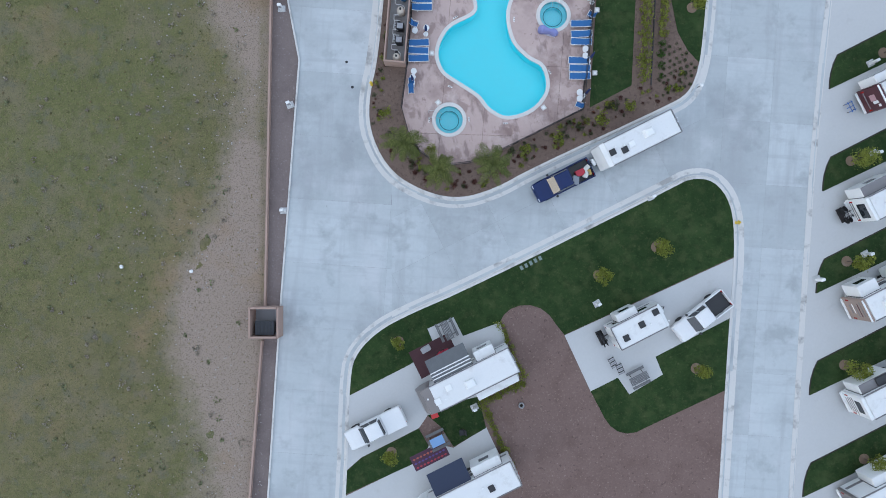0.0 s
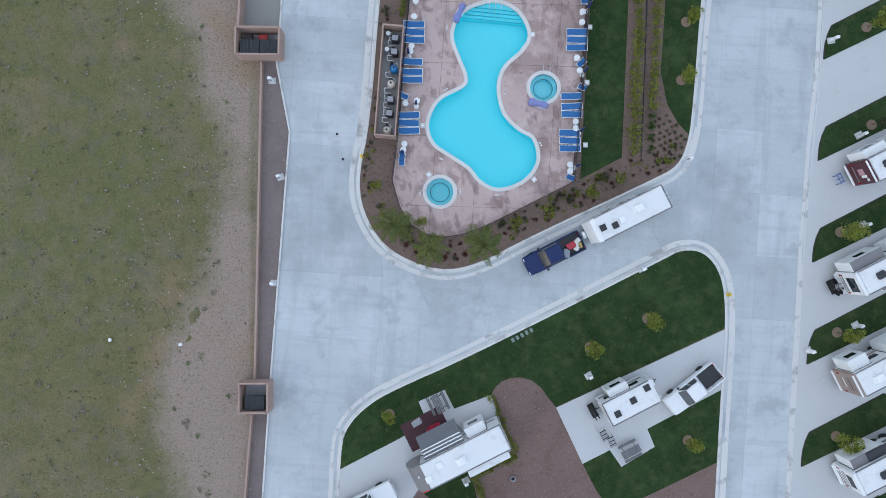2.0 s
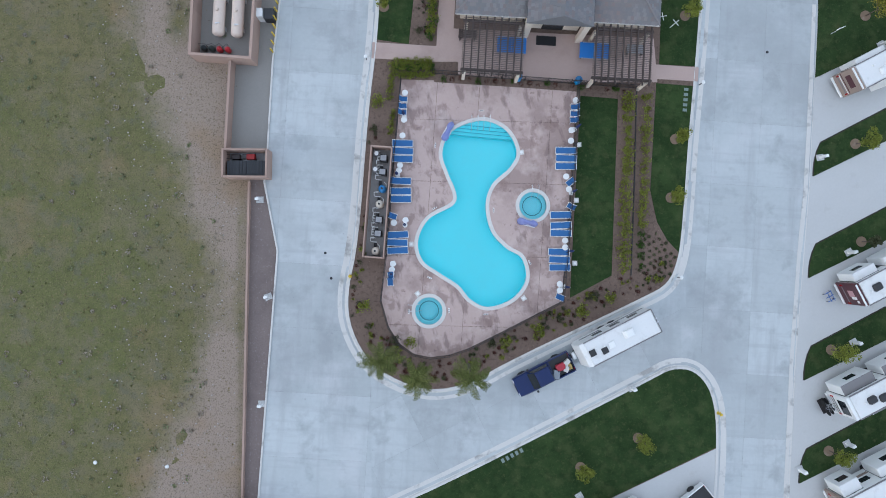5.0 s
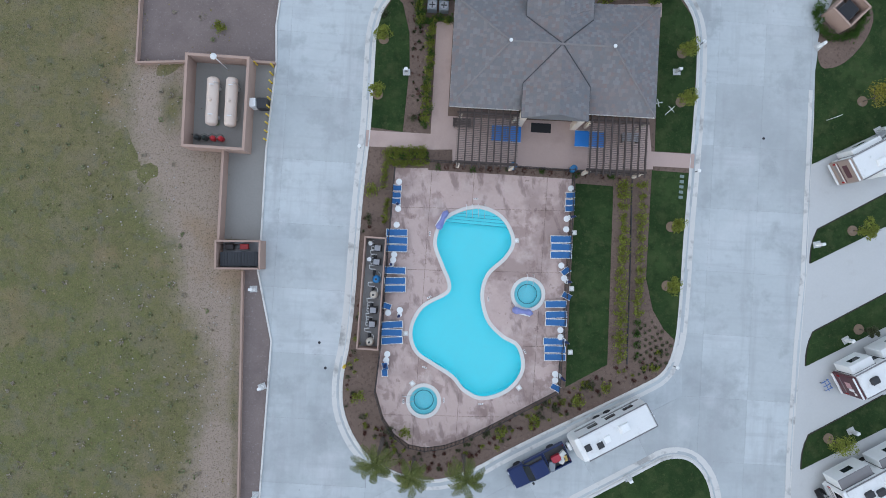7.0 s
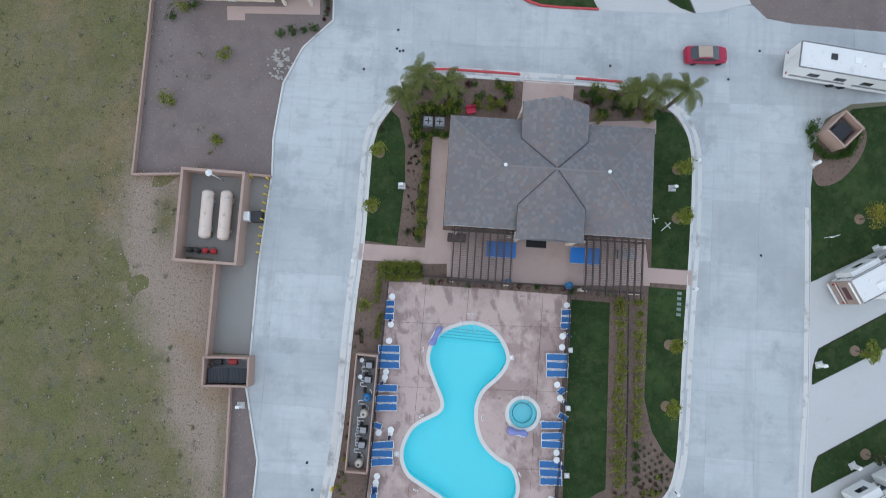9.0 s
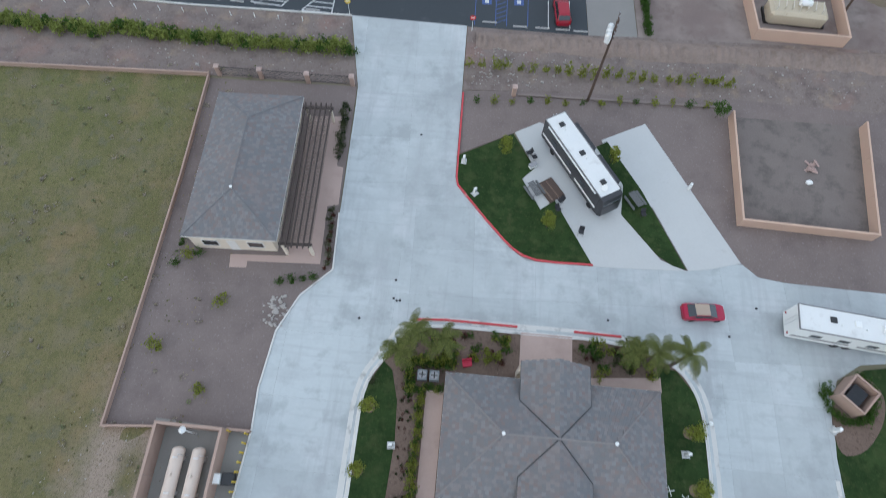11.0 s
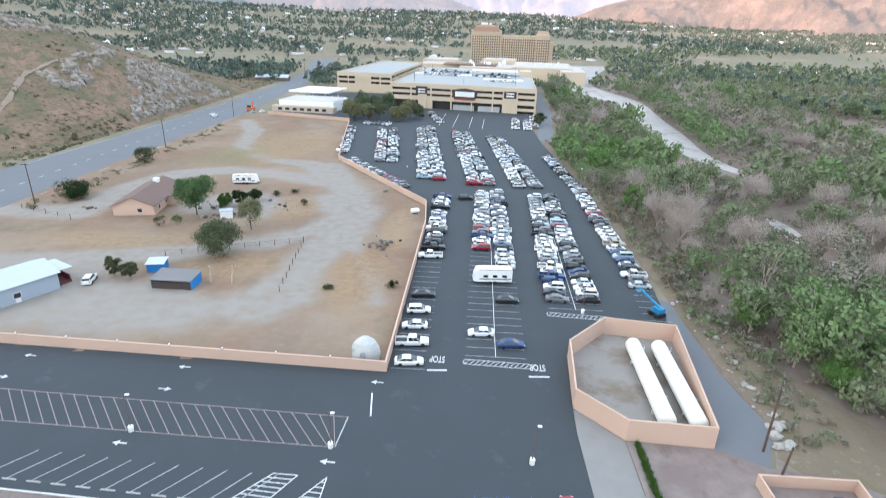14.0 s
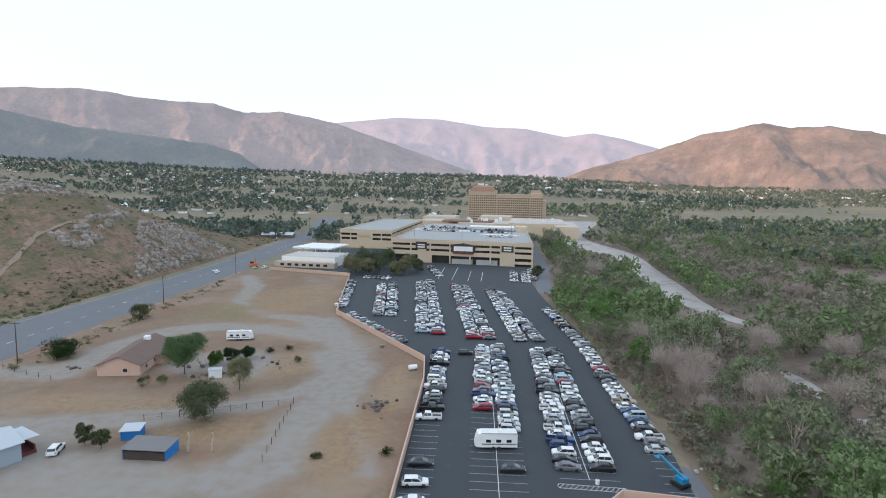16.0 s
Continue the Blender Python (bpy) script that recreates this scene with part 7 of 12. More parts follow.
def build_car(kind, colour, full):
    L, hw, zb, zr, b0, b1, t0, t1, zh = KINDS[kind]
    lab, cat = f"{colour} {kind} parked in the asphalt lot", "car" if kind != "pickup truck" else "pickup truck"
    if not full:
        me = body_mesh(kind, PAINTS[colour])
        bm = bmesh.new()
        bm.from_mesh(me)
        r = 0.36
        for x in (-L * 0.29, L * 0.31):
            for s in (-1, 1):
                made = bmesh.ops.create_cone(bm, cap_ends=True, segments=8, radius1=r, radius2=r, depth=0.22, matrix=pose(x, s * (hw - 0.09), r, 90, 0, 0))
                for f in {f for v in made["verts"] for f in v.link_faces}:
                    f.material_index = 1
        bm.to_mesh(me)
        bm.free()
        me.materials.append(TYRE)
        root = tagged(new(kind.replace(" ", "_"), me), lab, cat, "parked cars")
        if kind not in GLASSES:
            GLASSES[kind] = glass_meshes(kind)
        panes = MB()
        for g in GLASSES[kind].values():
            panes.add([v.co[:] for v in g.vertices], [tuple(p.vertices) for p in g.polygons])
        part("glazing", panes, CAR_GLASS, root)
        return root
    root = thing(kind.replace(" ", "_"), lab, cat, None, "parked cars")
    part("body", body_mesh(kind, PAINTS[colour]), None, root)
    if kind not in GLASSES:
        GLASSES[kind] = glass_meshes(kind)
    for nm, me in GLASSES[kind].items():
        if full or nm != "rear_window":
            part("side_window" if nm.startswith("side") else nm, me, None, root)
    r = 0.33 if kind in ("sedan", "hatchback", "minivan") else 0.38
    ty, ri = wheel_meshes(r)
    for x in (-L * 0.29, L * 0.31):
        for s in (-1, 1):
            wh = part("wheel", ty, None, root, m=pose(x, s * (hw - 0.1), r, 90, 0, 0))
            if full:
                part("rim", ri, None, wh)
    if full:
        for s in (-1, 1):
            part("headlight", MB().box(L / 2 - 0.32, L / 2 - 0.03, s * hw * 0.68 - 0.16, s * hw * 0.68 + 0.16, zh - 0.26, zh - 0.11, None, 0.03), LAMP_CLEAR, root)
            part("taillight", MB().box(-L / 2 + 0.01, -L / 2 + 0.14, s * hw * 0.74 - 0.13, s * hw * 0.74 + 0.13, zb - 0.3, zb - 0.1, None, 0.02), LAMP_RED, root)
        if kind == "pickup truck":
            part("bed_liner", MB().box(-L / 2 + 0.12, b0 - 0.12, -hw * 0.86, hw * 0.86, 0.745, 0.77), BLACK_PLASTIC, root, "dark open truck bed")
            for s in (-1, 1):
                part("mirror", MB().box(b1 - 0.35, b1 - 0.15, s * (hw + 0.1) - 0.1, s * (hw + 0.1) + 0.1, zb, zb + 0.2, None, 0.03), BLACK_PLASTIC, root)
    return root


def car(kind, colour, x, y, rz, full=True, z=0.03, label=""):
    key, m = (kind, colour, full), pose(x, y, z, 0, 0, rz)
    if key in CARS:
        ob = copy_thing(CARS[key], m)
    else:
        ob = CARS[key] = build_car(kind, colour, full)
        ob.matrix_basis = m
    if label:
        tagged(ob, label)
    return ob


COLOUR_ODDS = [("white", 27), ("silver", 25), ("grey", 18), ("black", 17), ("red", 4), ("blue", 3), ("tan", 3), ("pale blue", 5)]
KIND_ODDS = [("sedan", 48), ("suv", 27), ("hatchback", 10), ("minivan", 7), ("pickup truck", 8)]
crng = random.Random(21)


def pick(odds):
    return crng.choices([a for a, _ in odds], [b for _, b in odds])[0]


def car_row(p, q, full, taken=(), skip=0.03, step=2.74, heading=0):
    """Cars side by side from p to q, noses across the row."""
    d = math.dist(p, q)
    ang = math.degrees(math.atan2(q[1] - p[1], q[0] - p[0])) - 90 + heading
    n = int(d / step)
    for k in range(n + 1):
        if crng.random() < skip:
            continue
        t = k * step / d
        c, kd = pick(COLOUR_ODDS), pick(KIND_ODDS)
        car(kd, c, p[0] + (q[0] - p[0]) * t + crng.uniform(-0.25, 0.25), p[1] + (q[1] - p[1]) * t, ang + (180 if crng.random() < 0.35 else 0) + crng.uniform(-1.5, 1.5), full)


# single cars that stand apart in the lot
for kd, c, x, y, rz in (("sedan", "white", -3.2, 125.3, 3), ("pickup truck", "white", -3.1, 131.2, 3), ("sedan", "white", -3.0, 137.1, 183), ("suv", "white", -2.6, 142.9, 3), ("sedan", "black", -2.0, 149.9, 3), ("pickup truck", "white", -1.4, 170.6, 183), ("pickup truck", "black", -0.9, 175.8, 3), ("sedan", "white", 9.0, 135.1, 182), ("sedan", "blue", 14.0, 131.4, 2), ("sedan", "black", 14.8, 148.3, 2), ("suv", "red", 17.2, 95.4, 92), ("suv", "black", 8.0, 219.5, 5)):
    car(kd, c, x, y, rz)
car_row((-0.8, 179), (0.6, 222.5), True)
car_row((11.0, 176.5), (13.7, 229), True)
car_row((16.0, 165), (17.2, 197), True)
car_row((17.3, 199.7), (18.5, 229.5), False)
car_row((25.0, 149.5), (30.7, 226), True)
car_row((31.4, 149.5), (33.4, 186), True)
car_row((33.55, 188.8), (35.6, 226), False)
car_row((44.4, 157), (47.0, 236), True)
car_row((46.6, 239), (44.6, 284), False)
car_row((-6.5, 245), (-13.3, 350), False, heading=0)
car_row((-0.9, 243), (-8, 350), False)
car_row((11.4, 238), (5.5, 341), False)
car_row((16.7, 238), (10.4, 339), False)
car_row((27, 236), (22.7, 328), False)
car_row((33, 236), (27, 326), False)
car_row((-25.6, 270), (-33, 341), False)
car_row((-20.4, 270), (-27.2, 341), False)
car_row((-43.5, 285), (-49.5, 347), False)
car_row((-36.5, 268.5), (-11.5, 230), False)
car_row((38.5, 358), (41.5, 388), False)
car_row((45.0, 356), (48.0, 386), False)
car_row((-3.5, 372), (-10.5, 412), False)
car_row((49.5, 362), (54.5, 405), False, skip=0.2)
car_row((-45, 362.5), (-30, 359), False)
GARAGE_TOP = 15.2
for p, q in (((-20, 520), (12, 513)), ((-19, 528), (13, 521)), ((20, 515), (52, 507)), ((30, 470), (50, 465)), ((-25, 575), (10, 567)), ((-12, 552), (22, 544)), ((28, 536), (56, 530)), ((-14, 560), (18, 552))):
    d = math.dist(p, q)
    for k in range(int(d / 2.9)):
        if crng.random() < 0.85:
            t = k * 2.9 / d
            car(pick(KIND_ODDS), pick(COLOUR_ODDS), p[0] + (q[0] - p[0]) * t, p[1] + (q[1] - p[1]) * t, 76 + crng.uniform(-2, 2), False, GARAGE_TOP)
# vehicles in the park and on the roads
car("pickup truck", "navy", 11.2, 6.35, 206.5, True, 0.05, "navy pickup truck with gear in its open bed")
white_truck = car("pickup truck", "white", -6.45, -16.95, 206, True, 0.14, "white pickup truck with a white bed cover")
part("bed_cover", MB().box(-2.85, -0.88, -0.93, 0.93, 1.125, 1.16, None, 0.02), PAINTS["white"], white_truck, "flat white bed cover")
car("pickup truck", "white", 24.25, -6.4, 218, True, 0.14, "white pickup truck with an empty black bed")
red_car = car("sedan", "crimson", 28.45, 56.3, 0, True, 0.05, "small crimson convertible with a tan soft top")
red_car.matrix_basis = red_car.matrix_basis @ Matrix.Diagonal((0.86, 0.92, 0.92, 1))
part("soft_top", MB().loft([[(-1.25, -0.62, 1.46), (0.35, -0.62, 1.46), (0.35, 0.62, 1.46), (-1.25, 0.62, 1.46)], [(-1.1, -0.52, 1.52), (0.2, -0.52, 1.52), (0.2, 0.52, 1.52), (-1.1, 0.52, 1.52)]]), plain("tan_canvas", (0.42, 0.33, 0.26), 0.9), red_car, "tan canvas soft top")
car("suv", "white", -71.6, 152.0, 105, True, 0.0, "white pickup-bodied car standing in the earth yard")
for x, y, rz, c in ((-133, 372, 92, "white"), (-137, 378, 92, "white"), (-118, 392, 80, "silver"), (-113, 395, 80, "white"), (-75, 470, 0, "white")):
    car("sedan", c, x, y, rz, False, 0.02, c + " car on the asphalt near the highway")
for k, (x, y, s, col) in enumerate(((12.75, 7.05, 0.42, (0.45, 0.03, 0.05)), (13.35, 7.5, 0.28, (0.7, 0.68, 0.62)), (13.3, 6.9, 0.3, (0.72, 0.7, 0.66)), (12.35, 6.35, 0.4, (0.3, 0.32, 0.35)), (13.6, 7.1, 0.24, (0.5, 0.35, 0.1)))):
    root = thing("cargo_box", ("red" if k == 0 else "pale") + " box of gear in the truck bed", "box", pose(x, y, 0.825, 0, 0, 26 + 20 * k), "truck bed gear")
    part("case", MB().box(-s, s, -s * 0.7, s * 0.7, 0, 0.4, None, 0.05), plain("gear_paint", col, 0.5), root)
    part("lid", MB().box(-s - 0.02, s + 0.02, -s * 0.72, s * 0.72, 0.4, 0.45, None, 0.02), plain("gear_lid", tuple(0.85 * c for c in col), 0.5), root)

# ---- caravans and motorhomes ----
RV_WHITE = patches(mat("white_fibreglass", (0.80, 0.80, 0.78), (0.74, 0.74, 0.72), 0.35, 0.6, 5.0, 0.4, 0.01), (0.66, 0.65, 0.62), 0.8, 0.6, 0.72, 0.4)
RV_ROOF = patches(mat("white_roof_membrane", (0.74, 0.74, 0.725), (0.66, 0.66, 0.645), 0.7, 0.8, 6.0, 0.5, 0.03), (0.5, 0.485, 0.46), 0.9, 0.56, 0.74, 0.6)
STRIPE = plain("grey_graphic", (0.2, 0.19, 0.19), 0.4)
AWNING = mat("grey_striped_awning", (0.16, 0.165, 0.17), (0.10, 0.105, 0.11), 0.8, 2, 10, 0.5, 0.05)


def rv(name, label, m, L, W, H, cap, cap_col, slides=(), units=(), hatches=(), hitch=True, stripe=STRIPE, z0=0.55, wheels=(-0.6, 0.5), body=None, marks=(), topper=None, flat=False):
    """A caravan along x with its front at +x: shell, roof, front cap, slide-outs, roof units, windows, wheels."""
    root = thing(name, label, "caravan" if hitch else "motorhome", m, "caravans and motorhomes")
    h, w = L / 2, W / 2
    body = body or RV_WHITE
    part("shell", MB().box(-h, h - cap, -w, w, z0, H - 0.08, None, 0.06), body, root)
    part("roof", MB().box(-h + 0.08, h - cap, -w + 0.05, w - 0.05, H - 0.08, H, None, 0.05), RV_ROOF, root)
    if flat:
        part("end_wall", MB().box(h - cap, h, -w, w, z0, H - 0.03, None, 0.09), cap_col, root, "upright moulded end wall")
        part("bumper", MB().box(h - 0.02, h + 0.14, -w + 0.1, w - 0.1, z0 - 0.05, z0 + 0.1, None, 0.03), WHITE_PLASTIC, root)
        for s in (-1, 1):
            part("end_lamp", MB().box(h - 0.01, h + 0.03, s * (w - 0.22) - 0.07, s * (w - 0.22) + 0.07, z0 + 0.5, z0 + 0.85, None, 0.01), LAMP_RED, root, "red lamp cluster")
        part("end_top_trim", MB().box(h - 0.1, h + 0.02, -w + 0.08, w - 0.08, H - 0.1, H - 0.01), WHITE_PLASTIC, root)
    else:
        part("front_cap", MB().loft([[(h - cap, -w, z0), (h - cap, w, z0), (h - cap, w, H - 0.06), (h - cap, -w, H - 0.06)], [(h - cap * 0.35, -w * 0.97, z0 + 0.05), (h - cap * 0.35, w * 0.97, z0 + 0.05), (h - cap * 0.45, w * 0.95, H - 0.25), (h - cap * 0.45, -w * 0.95, H - 0.25)], [(h, -w * 0.9, z0 + 0.3), (h, w * 0.9, z0 + 0.3), (h - cap * 0.15, w * 0.9, H * 0.62), (h - cap * 0.15, -w * 0.9, H * 0.62)]]), cap_col, root, "shaped front cap")
    for s in (-1, 1):
        part("stripe", MB().box(-h + 0.2, h - cap - 0.1, s * w - 0.004, s * w + 0.006, z0 + 0.5, z0 + 0.8) if s > 0 else MB().box(-h + 0.2, h - cap - 0.1, -w - 0.006, -w + 0.004, z0 + 0.5, z0 + 0.8), stripe, root, "painted side stripe")
        for k in range(3):
            x = -h + L * (0.2 + 0.24 * k)
            win = part("window", MB().box(x - 0.5, x + 0.5, s * w - 0.015, s * w + 0.015, z0 + 1.0, z0 + 1.6), CAR_GLASS, root)
    part("door", MB().box(0.2, 0.9, -w - 0.012, -w + 0.01, z0 + 0.1, z0 + 2.0), body, root)
    for x0, x1, side, depth in slides:
        y0, y1 = (w, w + depth) if side > 0 else (-w - depth, -w)
        part("slide_seal", MB().box(x0 - 0.05, x1 + 0.05, min(y0, y1) if side > 0 else max(y0, y1) - 0.03, (min(y0, y1) if side > 0 else max(y0, y1) - 0.03) + 0.03, z0 + 0.2, H - 0.37), BLACK_PLASTIC, root, "black rubber seal")
        sl = part("slide_out", MB().box(x0, x1, y0, y1, z0 + 0.25, H - 0.45, None, 0.04), body, root, "slide-out room section")
        part("slide_roof", MB().box(x0 + 0.04, x1 - 0.04, y0, y1 - 0.04 * side if side > 0 else y1, H - 0.45, H - 0.41), topper or RV_ROOF, sl)
        part("slide_window", MB().box((x0 + x1) / 2 - 0.5, (x0 + x1) / 2 + 0.5, (y1 if side > 0 else y0) - 0.012, (y1 if side > 0 else y0) + 0.012, z0 + 1.1, z0 + 1.7), CAR_GLASS, sl)
    for x, y in units:
        part("roof_unit", MB().loft([[(x - 0.5, y - 0.36, H), (x + 0.5, y - 0.36, H), (x + 0.5, y + 0.36, H), (x - 0.5, y + 0.36, H)], [(x - 0.45, y - 0.33, H + 0.26), (x + 0.35, y - 0.33, H + 0.3), (x + 0.35, y + 0.33, H + 0.3), (x - 0.45, y + 0.33, H + 0.26)], [(x - 0.3, y - 0.25, H + 0.31), (x + 0.25, y - 0.25, H + 0.33), (x + 0.25, y + 0.25, H + 0.33), (x - 0.3, y + 0.25, H + 0.31)]]), WHITE_PLASTIC, root, "white roof air conditioner")
    for x, y, dark in hatches:
        part("roof_hatch", MB().box(x - 0.42, x + 0.42, y - 0.34, y + 0.34, H, H + 0.24, None, 0.11) if flat else MB().box(x - 0.29, x + 0.29, y - 0.29, y + 0.29, H, H + 0.1, None, 0.03), BLACK_PLASTIC if dark else WHITE_PLASTIC, root)
        part("vent_pipe", MB().lathe([(0.06, H), (0.06, H + 0.15), (0.08, H + 0.17)], 8, pose(x + 0.7, -y, 0)), WHITE_PLASTIC, root)
    ty, ri = wheel_meshes(0.38)
    for x in wheels:
        for s in (-1, 1):
            wh = part("wheel", ty, None, root, m=pose(x, s * (w - 0.1), 0.38, 90, 0, 0))
            part("rim", ri, None, wh)
    for s in (-1, 1):
        part("roof_rail", MB().box(-h + 0.05, h - cap, s * (w - 0.01) - 0.035, s * (w - 0.01) + 0.035, H - 0.1, H + 0.015), STRIPE, root, "dark gutter rail")
    part("rear_trim", MB().box(-h - 0.01, -h + 0.06, -w + 0.02, w - 0.02, H - 0.12, H + 0.012), STRIPE, root, "dark rear trim")
    drop, run = (H - 0.25) - H * 0.62, cap * 0.3
    tilt = math.degrees(math.atan2(drop, run))
    for f, y, ha, hb, m_ in marks if flat else ():
        zc = H - 0.3 - f * (H - z0 - 0.6)
        part("wall_panel", MB().box(h - 0.01, h + 0.02, y * w - hb, y * w + hb, zc - ha, zc + ha, None, 0.008), m_, root, "panel set into the end wall")
    for f, y, ha, hb, m_ in () if flat else marks:
        part("cap_panel", MB().box(-ha, ha, -hb, hb, 0.0, 0.03, pose(h - cap * 0.45 + run * f, y * w, H - 0.25 - drop * f, 0, tilt, 0)), m_, root, "panel set into the front cap")
    part("underframe", MB().box(-h + 0.2, h - cap, -w + 0.25, w - 0.25, 0.38, z0), IRON, root)
    if hitch:
        part("hitch", MB().tube([(h - cap, -0.7, 0.45), (h + 0.75, 0, 0.45), (h - cap, 0.7, 0.45)], 0.06, 6), IRON, root)
        part("jack", MB().tube([(h + 0.45, 0, 0.0), (h + 0.45, 0, 0.9)], 0.05, 8), IRON, root)
        part("propane_cover", MB().box(h + 0.05, h + 0.4, -0.35, 0.35, 0.45, 1.0, None, 0.1), WHITE_PLASTIC, root)
    for x in (-h + 0.08,):
        for s in (-0.9, 0.9):
            part("taillight", MB().box(x - 0.1, x - 0.06, s * w * 0.9 - 0.1, s * w * 0.9 + 0.1, z0 + 0.4, z0 + 0.6), LAMP_RED, root)
    part("ladder", MB().tube([(-h - 0.08, -0.2, 0.8), (-h - 0.08, -0.2, H + 0.1), (-h + 0.3, -0.2, H + 0.1)], 0.02, 6).tube([(-h - 0.08, 0.15, 0.8), (-h - 0.08, 0.15, H + 0.1), (-h + 0.3, 0.15, H + 0.1)], 0.02, 6), STEEL, root)
    return root


PINK_MARK = plain("faded_pink_panel", (0.5, 0.3, 0.3), 0.5)
MAROON, TAN_CAP, GREY_CAP = car_paint("maroon", (0.085, 0.025, 0.03)), car_paint("tan_cap", (0.33, 0.25, 0.205)), car_paint("grey_cap", (0.22, 0.2, 0.19))
rv("travel_trailer", "white travel trailer hitched to the navy pickup", pose(17.65, 9.85, 0.05, 0, 0, 206.5), 7.6, 2.3, 2.95, 0.7, RV_WHITE, (), ((-1.0, -0.15),), ((1.6, 0.3, True), (2.7, 0.0, True), (0.8, 0.1, False)), True)
fw = rv("fifth_wheel_trailer", "long white fifth-wheel caravan with slide-outs", pose(2.0, -12.15, 0.14, 0, 0, 206.5), 9.6, 2.45, 3.3, 1.6, GREY_CAP, ((-3.6, -1.7, -1, 0.9), (-4.4, -0.3, 1, 0.8)), ((-0.3, 0.1),), ((3.0, 0.3, False), (1.6, -0.4, False)), False)
part("awning", MB().loft([[(-1.3, -1.25, 2.95), (2.6, -1.25, 2.95), (2.6, -1.2, 2.9), (-1.3, -1.2, 2.9)], [(-1.3, -3.3, 2.3), (2.6, -3.3, 2.3), (2.6, -3.28, 2.26), (-1.3, -3.28, 2.26)]]), AWNING, fw, "grey striped fabric awning")
for k in range(3):
    part("awning_stripe", MB().loft([[(-1.3, -1.45 - 0.28 * k, 2.905 - 0.088 * k), (2.6, -1.45 - 0.28 * k, 2.905 - 0.088 * k), (2.6, -1.55 - 0.28 * k, 2.874 - 0.088 * k), (-1.3, -1.55 - 0.28 * k, 2.874 - 0.088 * k)], [(-1.3, -1.45 - 0.28 * k, 2.915 - 0.088 * k), (2.6, -1.45 - 0.28 * k, 2.915 - 0.088 * k), (2.6, -1.55 - 0.28 * k, 2.884 - 0.088 * k), (-1.3, -1.55 - 0.28 * k, 2.884 - 0.088 * k)]]), WHITE_PLASTIC, fw)
for x in (-1.25, 2.55):
    part("awning_arm", MB().tube([(x, -1.22, 0.9), (x, -3.25, 2.25)], 0.03, 6), STEEL, fw)
rv("small_travel_trailer", "small white travel trailer with black roof hatches", pose(17.85, -7.1, 0.14, 0, 0, 27), 5.2, 2.25, 2.9, 0.5, RV_WHITE, ((-1.6, 0.4, 1, 0.75),), (), ((-1.7, -0.3, True), (0.1, 0.15, True), (1.7, 0.6, True)), True)
rv2 = rv("fifth_wheel_trailer", "white caravan with a navy awning out", pose(2.2, -22.4, 0.14, 0, 0, 206.5), 9.6, 2.45, 3.2, 1.2, RV_WHITE, ((-4.0, -1.2, -1, 0.85),), ((1.5, 0.2),), ((-2.2, 0.2, True), (2.0, -0.4, False)), False)
part("awning", MB().loft([[(-0.9, -1.25, 2.95), (2.7, -1.25, 2.95), (2.7, -1.2, 2.9), (-0.9, -1.2, 2.9)], [(-0.9, -3.2, 2.35), (2.7, -3.2, 2.35), (2.7, -3.18, 2.3), (-0.9, -3.18, 2.3)]]), plain("navy_awning", (0.03, 0.04, 0.075), 0.8), rv2, "navy fabric awning")


def east(name, label, end, L, capm, **kw):
    """A caravan backed onto an eastern pitch, its upright end at the given point towards the road."""
    a = radians(27)
    return rv(name, label, pose(end[0] + L / 2 * math.cos(a), end[1] + L / 2 * math.sin(a), 0.06, 0, 0, 207), L, 2.3, 3.2, 0.35, capm, hitch=False, flat=True, **kw)


east("fifth_wheel_trailer", "white caravan with a maroon end wall", (39.45, 13.65), 10, MAROON, marks=((0.42, -0.1, 0.32, 0.3, PINK_MARK), (0.36, 0.3, 0.3, 0.14, RV_WHITE), (0.22, 0.62, 0.13, 0.13, RV_WHITE), (0.8, 0.0, 0.05, 0.8, STRIPE)), slides=((2.3, 4.6, -1, 0.8), (-2.5, 1.4, -1, 0.8), (-2.0, 1.5, 1, 0.7)), units=((0.5, 0),), hatches=((3.35, -0.05, True), (-1, 0.3, False)))
east("fifth_wheel_trailer", "white caravan with a large dark end window", (38.4, 3.4), 10, RV_WHITE, marks=((0.33, 0.05, 0.5, 0.72, CAR_GLASS), (0.78, 0.0, 0.06, 0.9, STRIPE), (0.9, 0.0, 0.03, 0.9, STRIPE)), topper=STRIPE, slides=((1.5, 4.75, -1, 0.95), (-3.0, 0.6, -1, 0.8), (0.0, 3.2, 1, 0.4)), units=((0.8, 0),), hatches=((2.95, 0.0, True), (1.9, 0.3, True)))
east("motorhome", "pink-tan striped motorhome with a raised slide-out", (38.05, -5.75), 10, TAN_CAP, marks=tuple((0.12 + 0.17 * q, 0.1 * (q % 3 - 1), 0.05, 0.75 - 0.08 * q, (STRIPE, MAROON, STRIPE, RV_WHITE, STRIPE)[q]) for q in range(5)), slides=((2.7, 4.6, -1, 1.1), (-2.5, 0.8, -1, 0.9)), units=((3.0, 0.1),), hatches=((-1.5, 0.3, False),), stripe=TAN_CAP)
aw = east("fifth_wheel_trailer", "white caravan with a dark rolled awning", (38.0, -14.6), 10, RV_WHITE, marks=((0.25, 0.0, 0.34, 0.6, CAR_GLASS),) + tuple((0.55 + 0.13 * q, 0.05, 0.05, 0.9 - 0.08 * q, STRIPE) for q in range(4)), topper=STRIPE, slides=((1.2, 4.5, -1, 0.9), (-1.0, 2.0, 1, 0.5)), units=((0.0, 0.2),), hatches=((2.4, 0.2, True),))
